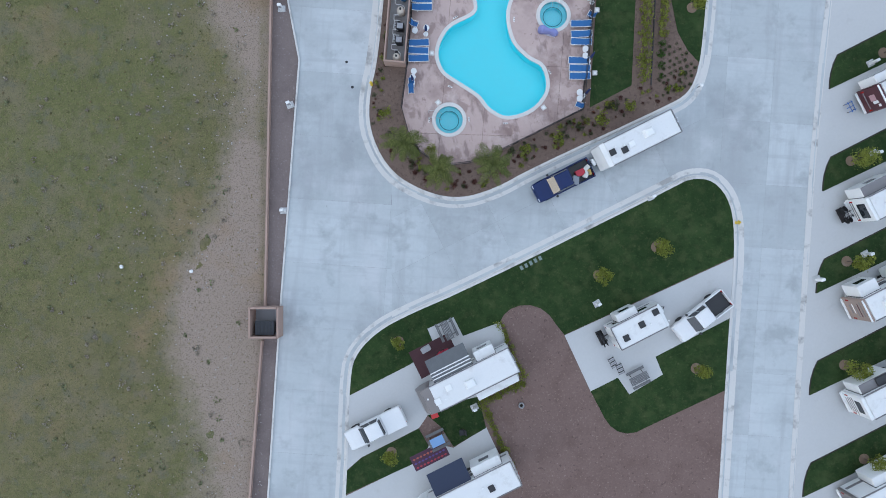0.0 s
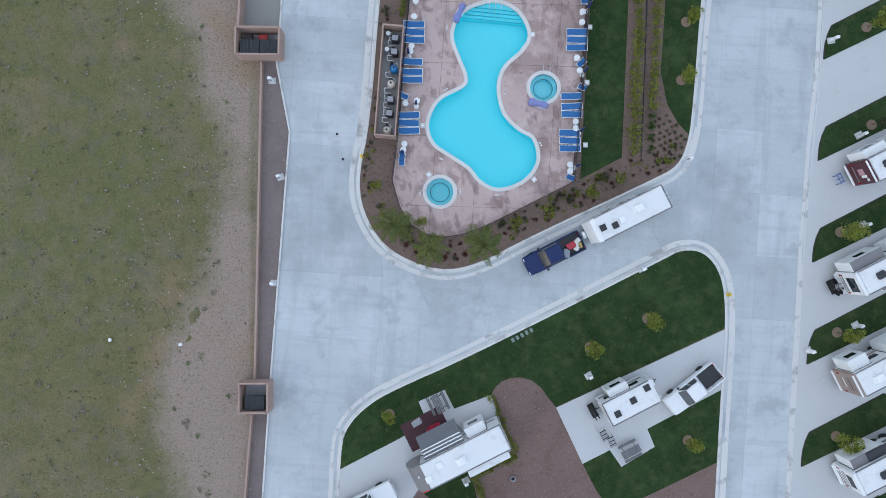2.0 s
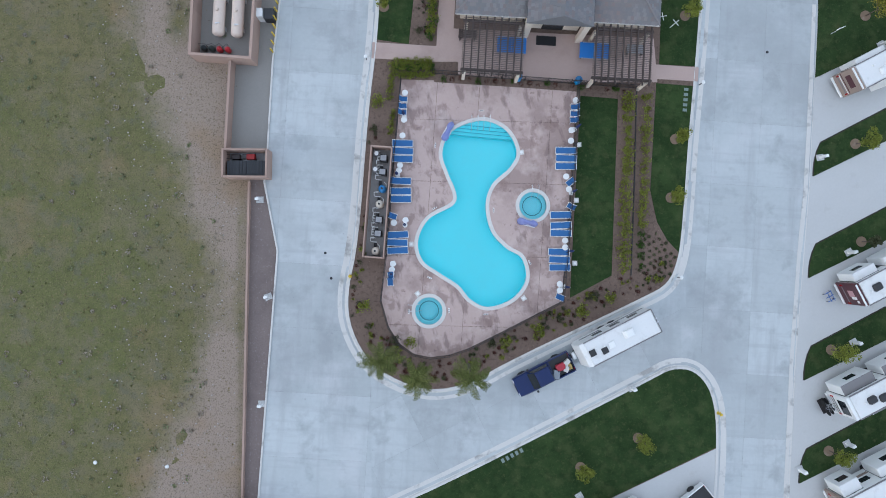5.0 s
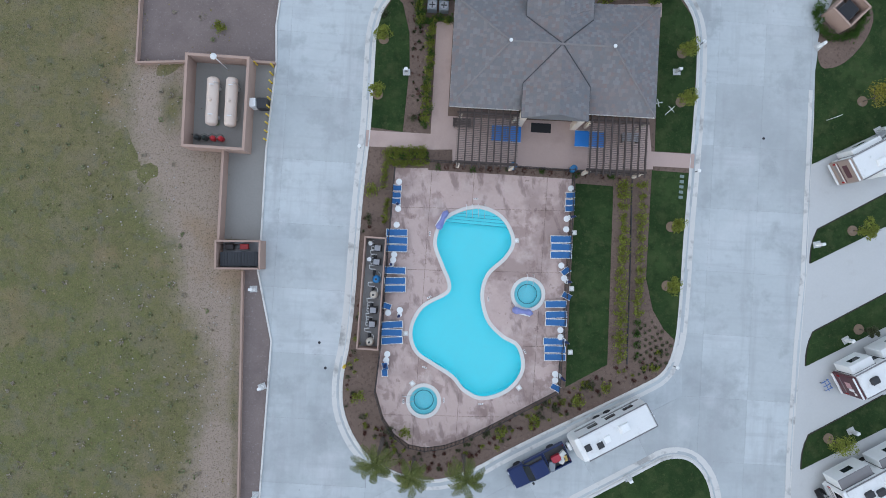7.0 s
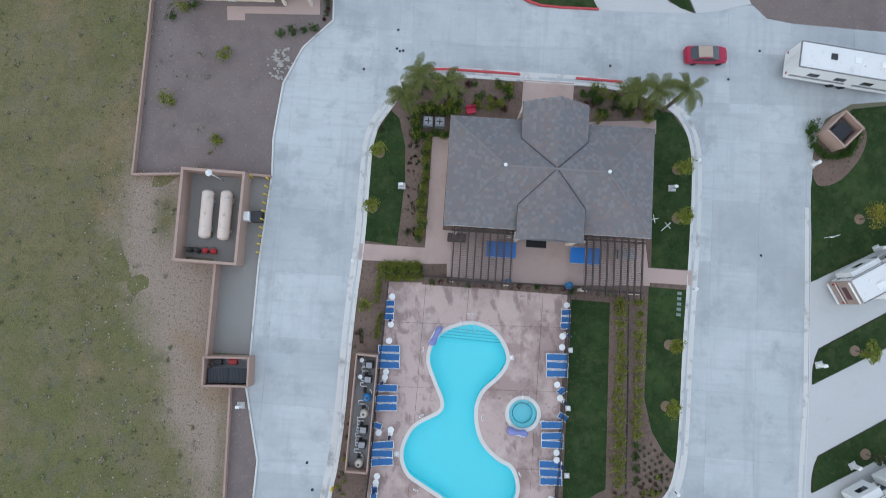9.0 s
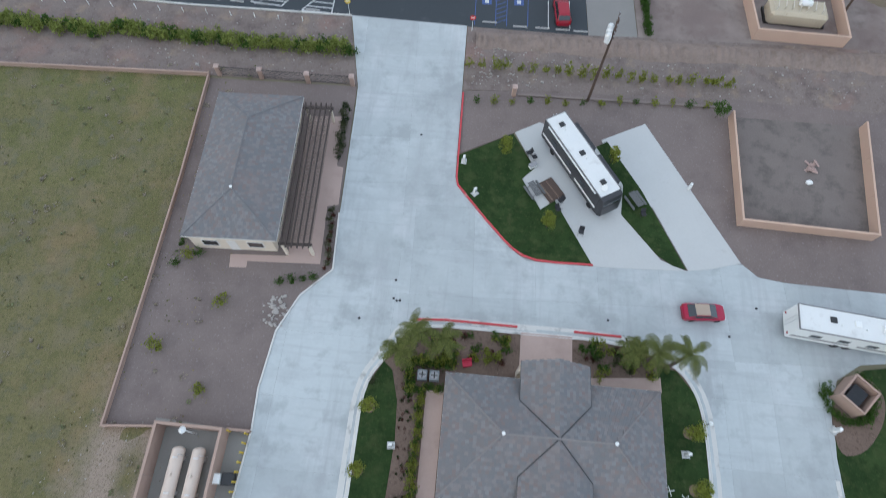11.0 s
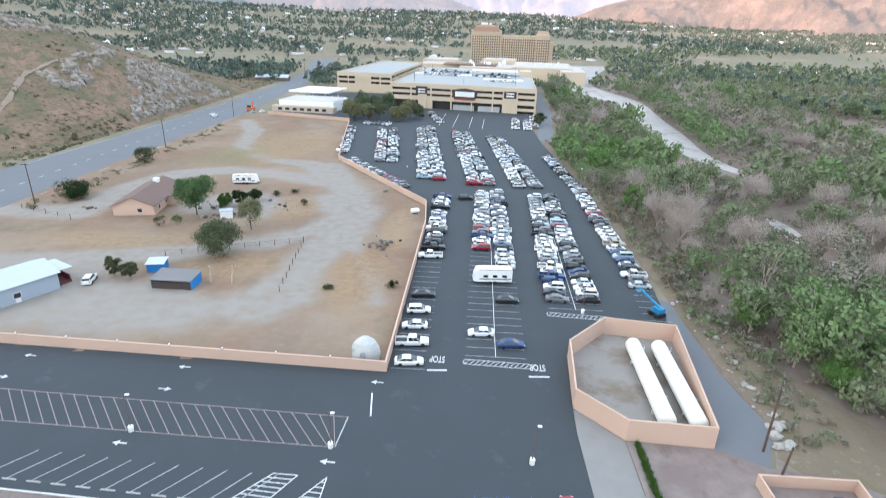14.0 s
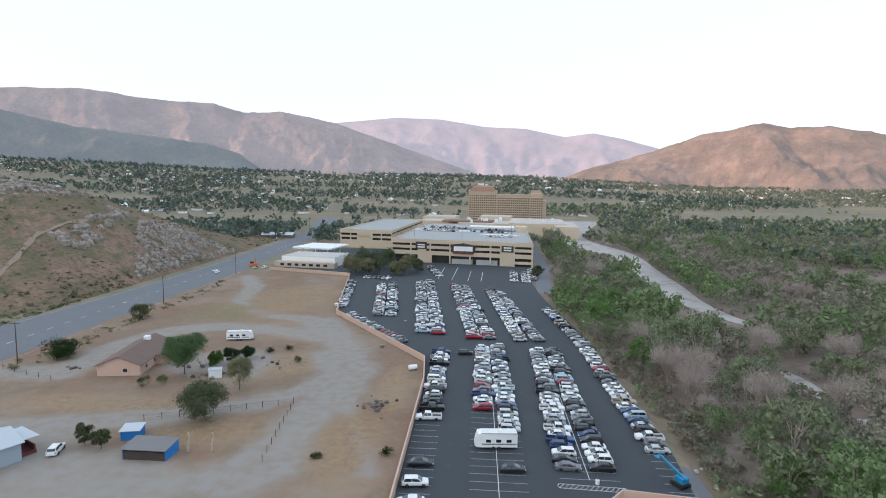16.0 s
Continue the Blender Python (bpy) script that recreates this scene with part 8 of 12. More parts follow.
part("awning", MB().box(-2.4, 2.9, -2.0, -1.18, 2.78, 2.95, None, 0.05), BLACK_PLASTIC, aw, "dark rolled awning fabric")
east("fifth_wheel_trailer", "grey and white caravan with roof hatches", (37.7, -23.8), 10, GREY_CAP, slides=((-2.5, 2.8, -1, 0.9), (-1.0, 2.6, 1, 0.8)), units=((0.4, 0.2),), hatches=((2.6, 0.2, True), (-1, -0.3, True)))
east("motorhome", "white motorhome with a tan end wall", (39.5, 33.3), 9, TAN_CAP, marks=((0.3, 0.0, 0.3, 0.62, MAROON), (0.62, 0.0, 0.04, 1.0, MAROON), (0.72, 0.0, 0.04, 1.0, RV_WHITE), (0.85, 0.0, 0.05, 1.0, STRIPE)), slides=((-2.0, 2.0, 1, 0.7), (0.6, 3.6, -1, 0.5)), units=((0.5, 0),), hatches=((2.0, 0.4, False), (-2, 0.2, True)))
rv("travel_trailer", "long white trailer parked beside the road", pose(41.2, 54.5, 0.05, 0, 0, -9.5), 10.6, 2.5, 3.1, 0.5, RV_WHITE, (), ((2.6, 0.1),), ((0, 0.2, False), (-2.2, 0.2, True)), True)
RV_DARK = car_paint("rv_charcoal", (0.045, 0.045, 0.05))
bus = rv("motorhome", "long black and white motorhome with slide-outs", pose(17.5, 71.9, 0.07, 0, 0, -62.0), 11.6, 2.45, 3.4, 0.9, RV_DARK, ((-4.2, -0.5, 1, 0.7), (0.3, 4.0, 1, 0.7)), (), ((-4.4, 0.0, True), (-0.4, 0.0, True), (3.5, 0.0, True)), False, stripe=RV_WHITE, wheels=(-3.4, 4.0), body=RV_DARK, topper=RV_DARK)
part("windshield", MB().box(5.35, 5.6, -1.05, 1.05, 1.5, 2.6, None, 0.05), CAR_GLASS, bus, "large dark windshield")
part("awning_case", MB().tube([(-4.9, -1.3, 3.15), (4.2, -1.3, 3.15)], 0.1, 8), RV_WHITE, bus)
part("dish", MB().lathe([(0.05, 0), (0.35, 0.12), (0.33, 0.14)], 16, pose(4.2, -0.3, 3.5, 30, 0, 0)), WHITE_PLASTIC, bus, "white roof dish")
rv("class_c_motorhome", "white motorhome standing across the stalls", pose(12.4, 157.8, 0.03, 0, 0, 182), 8.4, 2.5, 3.4, 1.3, RV_WHITE, (), ((-1, 0),), ((1.2, 0.2, False), (-2.5, 0.2, False)), False)
rv("travel_trailer", "white caravan standing in the earth yard", pose(-66.5, 231.5, 0.0, 0, 0, 8), 8.2, 2.4, 3.1, 0.9, RV_WHITE, (), ((0.5, 0),), ((-2, 0.2, False),), True)

# ---- small things of the park ----
TABLE_GREY = plain("grey_coated_mesh", (0.14, 0.14, 0.14), 0.6)


def picnic_table(x, y, rz, label="grey metal picnic table with benches", cloth=None):
    root = thing("picnic_table", label, "picnic table", pose(x, y, 0.145, 0, 0, rz), "picnic tables")
    for k in range(6):
        part("top_slat", MB().box(-0.92, 0.92, -0.38 + 0.128 * k, -0.275 + 0.128 * k, 0.72, 0.75), TABLE_GREY, root)
    for s in (-1, 1):
        for k in range(2):
            part("bench_slat", MB().box(-0.92, 0.92, s * 0.74 - 0.13 + 0.135 * k, s * 0.74 - 0.01 + 0.135 * k, 0.43, 0.46), TABLE_GREY, root)
        part("trestle", MB().tube([(s * 0.6, -0.8, 0.43), (s * 0.6, 0.8, 0.43)], 0.025, 6).tube([(s * 0.6, -0.6, 0), (s * 0.6, -0.2, 0.72)], 0.025, 6).tube([(s * 0.6, 0.6, 0), (s * 0.6, 0.2, 0.72)], 0.025, 6), IRON, root)
    if cloth:
        solo("tablecloth", MB().box(-0.7, 0.6, -0.42, 0.42, 0.752, 0.764), cloth, "pale blue cloth spread on a table", "tablecloth", m=root.matrix_basis)


picnic_table(0.25, -7.75, 115)
picnic_table(-0.6, -18.2, 26, "grey metal picnic table under a blue cloth", plain("blue_cloth", (0.22, 0.36, 0.60), 0.8))
picnic_table(18.4, -12.3, 27)
picnic_table(12.7, 69.4, 120)
picnic_table(23.3, 68.5, 118)


def rug(x, y, w, d, rz, col, label, stripes):
    root = thing("outdoor_rug", label, "rug", pose(x, y, 0.145, 0, 0, rz), "outdoor rugs")
    part("mat", MB().box(-w / 2, w / 2, -d / 2, d / 2, 0, 0.008), mat("rug_weave", col, tuple(c * 0.7 for c in col), 0.95, 2, 16, 0.6, 0.2), root)
    for k, c in enumerate(stripes):
        y0 = -d / 2 + d * (k + 0.6) / (len(stripes) + 0.6)
        for j in range(9):
            x0 = -w / 2 + 0.15 + (w - 0.3) * j / 9
            part("motif", MB().prism([(x0, y0), (x0 + w / 22, y0 + 0.11), (x0 + w / 11, y0), (x0 + w / 22, y0 - 0.11)], 0.008, 0.012), plain("rug_dye", c, 0.95), root)


rug(-0.9, -10.3, 4.2, 2.8, 26.5, (0.085, 0.04, 0.045), "dark maroon patio mat beside the caravan", ())
rug(-1.4, -19.9, 3.6, 1.5, 26.5, (0.10, 0.05, 0.08), "patterned red and violet rug on the pitch", ((0.4, 0.06, 0.08), (0.12, 0.08, 0.25), (0.4, 0.12, 0.08)))
rug(14.5, 69.7, 2.6, 2.0, -58, (0.12, 0.085, 0.07), "dark brown patterned rug beside the motorhome", ((0.3, 0.22, 0.16), (0.22, 0.15, 0.11)))


def folding_chair(x, y, rz, col, label="folding camp chair on the pitch"):
    root = thing("camp_chair", label, "chair", pose(x, y, 0.145, 0, 0, rz), "camp chairs")
    fab = plain("chair_fabric", col, 0.9)
    part("seat", MB().box(-0.26, 0.26, -0.25, 0.25, 0.42, 0.44), fab, root)
    part("backrest", MB().box(-0.02, 0.02, -0.26, 0.26, 0, 0.5, pose(0.26, 0, 0.43, 0, 18, 0)), fab, root)
    for s in (-0.27, 0.27):
        part("leg", MB().tube([(-0.26, s, 0), (0.28, s, 0.6)], 0.015, 5), IRON, root)
        part("leg", MB().tube([(0.26, s, 0), (-0.26, s, 0.6)], 0.015, 5), IRON, root)


for x, y, rz in ((0.2, -9.8, 200), (-0.4, -10.1, 230)):
    folding_chair(x, y, rz, (0.40, 0.03, 0.06), "red folding camp chair on the mat")
for x, y, rz in ((12.3, 74.1, 20), (12.9, 73.6, 200), (15.4, 68.2, 40), (15.1, 67.2, 120), (17.3, 64.6, 80), (1.7, -17.5, 10), (24.0, 66.9, 100)):
    folding_chair(x, y, rz, (0.035, 0.035, 0.04), "dark folding camp chair on the pitch")
for x, y, rz in ((16.0, -10.9, 120), (16.7, -11.5, 115)):
    root = thing("deck_chair", "dark striped folding deck chair", "chair", pose(x, y, 0.145, 0, 0, rz), "deck chairs")
    for k in range(6):
        part("slat", MB().box(-0.5 + 0.19 * k, -0.4 + 0.19 * k, -0.28, 0.28, 0.32 + 0.04 * k, 0.345 + 0.04 * k), BLACK_PLASTIC if k % 2 else GREY_PLASTIC, root)
    for s in (-0.29, 0.29):
        part("frame", MB().tube([(-0.6, s, 0.0), (-0.5, s, 0.32), (0.6, s, 0.56), (0.5, s, 0)], 0.018, 5), IRON, root)


def pedestal(x, y, rz, z=0.14, label="white utility pedestal on a concrete pad"):
    root = thing("utility_pedestal", label, "utility box", pose(x, y, z, 0, 0, rz), "utility pedestals")
    part("pad", MB().box(-0.35, 0.35, -0.3, 0.3, 0, 0.06), PAD, root)
    part("box", MB().box(-0.18, 0.18, -0.13, 0.13, 0.06, 1.05, None, 0.03), WHITE_PLASTIC, root)
    part("panel", MB().box(-0.14, 0.14, -0.145, -0.131, 0.5, 0.95), GREY_PLASTIC, root)


for x, y, rz, z in ((19.7, 4.85, 26, 0.15), (14.6, -5.3, 30, 0.15), (-15.5, 22.9, 0, 0.0), (-14.7, 13.7, 20, 0.0), (-15.3, 3.6, 0, 0.0), (35.6, -3.0, 20, 0.1), (38.1, 26.7, 10, 0.1), (38.6, 45.7, 40, 0.11), (5.2, 73.0, 80, 0.12), (6.4, 69.0, 40, 0.12), (29.4, 70.4, 60, 0.02), (2.9, -15.2, 26, 0.15), (40.7, 17.6, 27, 0.1), (41.0, 9.0, 27, 0.1), (40.2, -0.6, 27, 0.1), (44.2, 37.6, 27, 0.1), (24.9, 43.3, 0, 0.15), (-0.9, 43.4, 0, 0.15)):
    pedestal(x, y, rz, z)
for x, y, n, a in ((7.4, -1.9, 5, 28), (25.1, 31.3, 5, 85)):
    for k in range(n):
        solo("valve_lid", MB().box(-0.14, 0.14, -0.2, 0.2, 0, 0.03, None, 0.01), plain("valve_lid_grey", (0.2, 0.25, 0.23), 0.7), "grey-green valve box lid in the lawn", "valve lid", "", "valve lids", False, pose(x + 0.5 * k * math.cos(radians(a)), y + 0.5 * k * math.sin(radians(a)), 0.15, 0, 0, a))
for x, y in ((-1.4, 58.9), (-1.5, 57.0), (-1.2, 56.75), (-0.9, 56.8), (-4.7, 54.9), (0.4, 76.4), (19.3, 55.4), (-9.3, 17.8), (-8.75, 15.4), (34.0, 57.0), (33.2, 36.9), (30.8, 54.1)):
    solo("manhole_cover", MB().lathe([(0.13, 0), (0.13, 0.012), (0.1, 0.016)], 16), plain("dark_cast_iron", (0.035, 0.035, 0.04), 0.7, 0.4), "small dark round cover in the concrete", "cover", "", "round covers", False, pose(x, y, 0.048))
for x, y, z in ((27.9, 2.4, 0.15), (-6.9, 15.6, 0.14)):
    root = thing("fire_hydrant", "yellow fire hydrant beside the kerb", "hydrant", pose(x, y, z), "hydrants")
    part("barrel", MB().lathe([(0.16, 0), (0.12, 0.06), (0.11, 0.55), (0.14, 0.58), (0.11, 0.72), (0.03, 0.78)], 12), YELLOW, root)
    part("outlet", MB().lathe([(0.06, -0.2), (0.06, 0.2)], 8, pose(0, 0, 0.45, 90, 0, 0)), YELLOW, root)
for x, y, z in ((24.2, 15.3, 0.14), (26.5, 33.7, 0.18), (27.2, 45.9, 0.16), (-5.3, 36.2, 0.18)):
    root = thing("path_lamp", "low dark path lamp beside the kerb", "lamp", pose(x, y, z), "path lamps")
    part("post", MB().tube([(0, 0, 0), (0, 0, 0.9)], 0.04, 8), IRON, root)
    part("shade", MB().lathe([(0.05, 1.0), (0.18, 0.9), (0.17, 0.86), (0.05, 0.86)], 12), WHITE_PLASTIC, root)


def bicycle(x, y, rz, z, col):
    root = thing("bicycle", "bicycle hung on a carrier behind the caravan", "bicycle", pose(x, y, z, 0, 0, rz), "bicycles")
    for s in (-0.52, 0.52):
        part("wheel", MB().lathe([(0.33, -0.02), (0.345, 0.0), (0.33, 0.02), (0.30, 0.02), (0.295, 0), (0.30, -0.02)], 18, pose(s, 0, 0.35, 90, 0, 0)), TYRE, root)
    part("frame", MB().tube([(-0.52, 0, 0.35), (-0.1, 0, 0.32), (0.35, 0, 0.85), (-0.15, 0, 0.85), (-0.1, 0, 0.32)], 0.022, 6).tube([(-0.15, 0, 0.85), (-0.52, 0, 0.35)], 0.018, 6).tube([(0.52, 0, 0.35), (0.36, 0, 0.95)], 0.02, 6), plain("bike_paint", col, 0.4), root)
    part("handlebar", MB().tube([(0.36, -0.28, 1.0), (0.36, 0.28, 1.0)], 0.015, 6), IRON, root)
    part("saddle", MB().box(-0.28, -0.05, -0.07, 0.07, 0.92, 0.98, None, 0.02), BLACK_PLASTIC, root)


for k in range(2):
    bicycle(38.0 - 0.3 * k, 3.15 - 0.14 * k, 117, 0.5, ((0.03, 0.03, 0.03), (0.3, 0.3, 0.32))[k])
    bicycle(14.8 + 0.28 * k, -8.6 + 0.14 * k, 117, 0.5, (0.03, 0.03, 0.035))
for x, y in ((37.75, 3.1), (14.95, -8.5)):
    root = thing("bike_carrier", "dark steel bicycle carrier on a hitch", "bike carrier", pose(x, y, 0.1, 0, 0, 27))
    part("bar", MB().tube([(-0.3, 0, 0.4), (0.9, 0, 0.4)], 0.04, 6), IRON, root)
    part("tray", MB().box(-0.35, 0.25, -0.7, 0.7, 0.36, 0.42), IRON, root)
    part("foot", MB().tube([(0.0, 0, 0.0), (0.0, 0, 0.4)], 0.03, 6), IRON, root)
root = thing("tow_stand", "blue steel tow stand behind the caravan", "stand", pose(38.75, 13.45, 0.065, 0, 0, 27))
TOW_BLUE = plain("tow_stand_blue", (0.05, 0.14, 0.42), 0.5)
for y in (-0.4, 0.0, 0.4):
    part("crossbar", MB().tube([(-0.5, y, 0.3), (0.25, y, 0.3)], 0.035, 6), TOW_BLUE, root)
for x in (-0.2, 0.15):
    part("side_rail", MB().tube([(x, -0.55, 0.32), (x, 0.55, 0.32)], 0.03, 6), TOW_BLUE, root)
for x, y in ((-0.45, -0.4), (-0.45, 0.4), (0.2, -0.4), (0.2, 0.4)):
    part("foot", MB().tube([(x, y, 0), (x, y, 0.3)], 0.03, 6), IRON, root)
root = thing("fire_ring", "grey round fire ring on red gravel", "fire ring", pose(7.35, -15.0, 0.135), "")
part("ring", MB().lathe([(0.27, 0), (0.28, 0.28), (0.26, 0.3), (0.21, 0.3), (0.19, 0.28), (0.19, 0.02)], 20), GREY_PLASTIC, root, smooth=True)
part("ash", MB().lathe([(0.19, 0.03), (0.1, 0.06), (0.0, 0.07)], 16), EDGE_SHADE_ASH, root, "dark ash")
root = thing("red_stool", "red folding stool beside the caravan steps", "stool", pose(-0.9, -15.9, 0.145, 0, 0, 20))
part("seat", MB().box(-0.35, 0.35, -0.25, 0.25, 0.35, 0.42, None, 0.03), plain("stool_red", (0.5, 0.03, 0.03), 0.5), root)
part("foot", MB().box(-0.3, 0.3, -0.2, 0.2, 0, 0.35), IRON, root)
root = thing("plastic_seat", "red plastic garden seat before the clubhouse", "seat", pose(5.7, 50.7, 0.13, 0, 0, 10))
part("seat", MB().box(-0.45, 0.45, -0.3, 0.3, 0.3, 0.42, None, 0.05), plain("seat_red", (0.45, 0.02, 0.06), 0.5), root)
part("backrest", MB().box(-0.45, 0.45, 0.25, 0.35, 0.42, 0.95, None, 0.03), plain("seat_red_back", (0.45, 0.02, 0.06), 0.5), root)
part("base", MB().box(-0.4, 0.4, -0.25, 0.25, 0, 0.3), IRON, root)
for x, y in ((-1.75, -9.6), (12.7, 72.6)):
    root = thing("cool_box", "white cool box standing on the patio", "cool box", pose(x, y, 0.145, 0, 0, 30), "cool boxes")
    part("case", MB().box(-0.45, 0.45, -0.25, 0.25, 0, 0.4, None, 0.04), WHITE_PLASTIC, root)
    part("lid", MB().box(-0.47, 0.47, -0.27, 0.27, 0.4, 0.47, None, 0.02), GREY_PLASTIC, root)
for x, y, a in ((22.9, 40.3, 10), (24.2, 39.6, 40)):
    root = thing("lawn_sprinkler", "white lawn pipe lying on the grass", "pipe", pose(x, y, 0.17, 0, 0, a), "lawn pipes")
    part("pipe", MB().tube([(-0.6, 0, 0), (0.6, 0, 0)], 0.035, 6), WHITE_PLASTIC, root)
    part("branch", MB().tube([(0.2, -0.4, 0), (0.2, 0.4, 0)], 0.035, 6), WHITE_PLASTIC, root)
sg = thing("white_sign", "white arrow sign on the lawn edge", "sign", pose(39.3, 38.6, 0.1, 0, 0, 20))
part("post", MB().tube([(0, 0, 0), (0, 0, 1.6)], 0.03, 6), WHITE_PLASTIC, sg)
part("plate", MB().box(-0.35, 0.35, -0.02, 0.02, 1.3, 1.65), WHITE_PLASTIC, sg)
for x, y in ((-30.9, -1.75), (-24.2, -2.2)):
    solo("survey_stone", MB().ball((0, 0, 0.05), 0.2, 0.18, 0.12, 8, 5, 0.3), WHITE_PLASTIC, "small white stone lying on the field", "stone", "", "white stones", False, pose(x, y, 0))
root = thing("scrap_heap", "heap of broken pale boards in the yard", "scrap heap", pose(43.6, 73.5, 0.0, 0, 0, 40))
for k in range(9):
    part("board", MB().box(-0.9 + 0.1 * k, 0.7, -0.12, 0.12, 0, 0.05, pose(rng.uniform(-0.5, 0.5), rng.uniform(-0.5, 0.5), 0.05 * k, rng.uniform(-8, 8), rng.uniform(-8, 8), rng.uniform(0, 180))), mat("board_grey", (0.46, 0.33, 0.29), rough=0.9) if k == 0 else bpy.data.materials["board_grey"], root)
solo("white_bag", MB().ball((0, 0, 0.15), 0.4, 0.28, 0.2, 9, 6, 0.5), WHITE_PLASTIC, "white sack lying on the bare earth", "sack", m=pose(42.7, 71.6, 0))

# ---- markings of the lot ----
TOP = 0.03
DULL_LINE = mat("faded_brown_line", (0.30, 0.24, 0.22), (0.2, 0.17, 0.16), 0.8, 0.8, 9.0, 0.6, 0.05)
GREY_LINE = mat("worn_white_line", (0.42, 0.43, 0.44), (0.26, 0.27, 0.28), 0.8, 0.8, 9.0, 0.6, 0.05)
BLUE_LINE = plain("blue_road_paint", (0.055, 0.095, 0.26), 0.7)
marks = thing("road_markings", "worn painted lines of the parking lot", "road marking", None, "", "structure")
UNIT = {}


def stripe(p, q, w, material, parent=None, z=TOP + 0.004, name="line"):
    """A painted line from p to q."""
    d = math.dist(p, q)
    key = (material.name, round(d, 1), w)
    if key not in UNIT:
        UNIT[key] = MB().box(0, round(d, 1), -w / 2, w / 2, -0.002, 0.002).mesh("line", material)
    return part(name, UNIT[key], None, parent or marks, m=pose(p[0], p[1], z, 0, 0, math.degrees(math.atan2(q[1] - p[1], q[0] - p[0]))))


def stalls(p, q, half, material, step=2.74, spine=False, parent=None):
    """Lines across a row of stalls that runs from p to q; spine draws the line between two rows."""
    d = Vector((q[0] - p[0], q[1] - p[1]))
    n = Vector((d.y, -d.x)).normalized()
    for k in range(int(d.length / step) + 1):
        c = Vector(p) + d.normalized() * (k * step)
        stripe(c - n * half, c + n * half, 0.11, material, parent)
    if spine:
        stripe(p, q, 0.14, WHITE_LINE, parent, TOP + 0.009)


stalls((-3.3, 123.8), (-1.0, 178), 2.7, GREY_LINE)
stalls((11.1, 128), (13.6, 180), 5.1, GREY_LINE, spine=True)
stripe((13.6, 180), (15.9, 228), 0.14, WHITE_LINE, None, TOP + 0.009)
stripe((28.2, 146), (33.0, 226), 0.14, WHITE_LINE, None, TOP + 0.009)
for p, q in (((-3.9, 364), (-0.6, 410)), ((3.8, 360.6), (8, 410)), ((12.7, 357), (16, 397)), ((20, 356.5), (23, 391))):
    stripe(p, q, 0.3, WHITE_LINE, None, TOP + 0.009)
stalls((28.2, 146), (28.8, 156), 5.3, GREY_LINE)
stalls((43.0, 139.5), (44.6, 160), 2.4, GREY_LINE)
for cx, cy, half, ang in ((11.2, 125.9, 5.3, -5.0), (28.0, 143.2, 5.6, -6.0)):
    n = pose(cx, cy, 0, 0, 0, ang)
    ring = [n @ Vector((x, y, 0)) for x, y in ((-half, -0.7), (-half - 0.3, 0), (-half, 0.7), (half, 0.7), (half + 0.3, 0), (half, -0.7))]
    for a, b in zip(ring, ring[1:] + ring[:1]):
        stripe(a[:2], b[:2], 0.13, WHITE_LINE)
    for k in range(13):
        a, b = n @ Vector((-half + k * half / 6.5, -0.65, 0)), n @ Vector((-half + k * half / 6.5 + 0.8, 0.65, 0))
        stripe(a[:2], b[:2], 0.11, WHITE_LINE)
# the long hatched strip and the slanting stalls of the western lot
A0, A1, B0, B1 = Vector((-65.5, 115.7)), Vector((-10.7, 111.5)), Vector((-64, 109.0)), Vector((-11.4, 105.4))
stripe(A0, A1, 0.14, DULL_LINE), stripe(B0, B1, 0.14, DULL_LINE), stripe(A1, B1, 0.2, GREY_LINE)
for k in range(27):
    t = k / 27
    a, b = A0.lerp(A1, t), B0.lerp(B1, min(1, t + 0.095))
    stripe(a, b, 0.13, DULL_LINE)
STOPS = plain("wheel_stop_concrete", (0.42, 0.41, 0.4), 0.85)
proto, first = thing("wheel_stop", "grey concrete wheel stop on the asphalt", "wheel stop", None, "wheel stops"), True
part("bar", MB().loft([[(-0.9, -0.09, 0), (0.9, -0.09, 0), (0.9, 0.09, 0), (-0.9, 0.09, 0)], [(-0.88, -0.05, 0.13), (0.88, -0.05, 0.13), (0.88, 0.05, 0.13), (-0.88, 0.05, 0.13)]]), STOPS, proto)
stops = [(-48.6 + 3.11 * k, 98.35 - 0.30 * k, -5) for k in range(10)] + [(-14.0, 94.9, -5), (8.2, 93.7, -3), (12.0, 93.1, -3), (14.8, 92.95, -3), (17.3, 92.8, -3), (19.5, 92.6, -3)]
for x, y, a in stops:
    m = pose(x, y, TOP, 0, 0, a)
    if first:
        proto.matrix_basis, first = m, False
    else:
        copy_thing(proto, m)
for k in range(11):
    stripe((-52.3 + 3.11 * k, 98.6 - 0.30 * k), (-48.5 + 3.11 * k, 103.2 - 0.29 * k), 0.13, GREY_LINE)
for quadr in ([(-22.0, 96.0), (-17.9, 100.6), (-14.9, 100.4), (-18.0, 95.4)], [(-15.4, 94.8), (-11.3, 100.2), (-11.6, 94.4)]):
    for a, b in zip(quadr, quadr[1:] + quadr[:1]):
        stripe(a, b, 0.15, WHITE_LINE)
    lo, hi = quadr[0], quadr[1]
    lo2, hi2 = quadr[-1], quadr[2] if len(quadr) == 4 else quadr[1]
    for k in range(1, 7):
        t = k / 7
        stripe((lo[0] + (hi[0] - lo[0]) * t, lo[1] + (hi[1] - lo[1]) * t), (lo2[0] + (hi2[0] - lo2[0]) * t, lo2[1] + (hi2[1] - lo2[1]) * t), 0.15, WHITE_LINE)
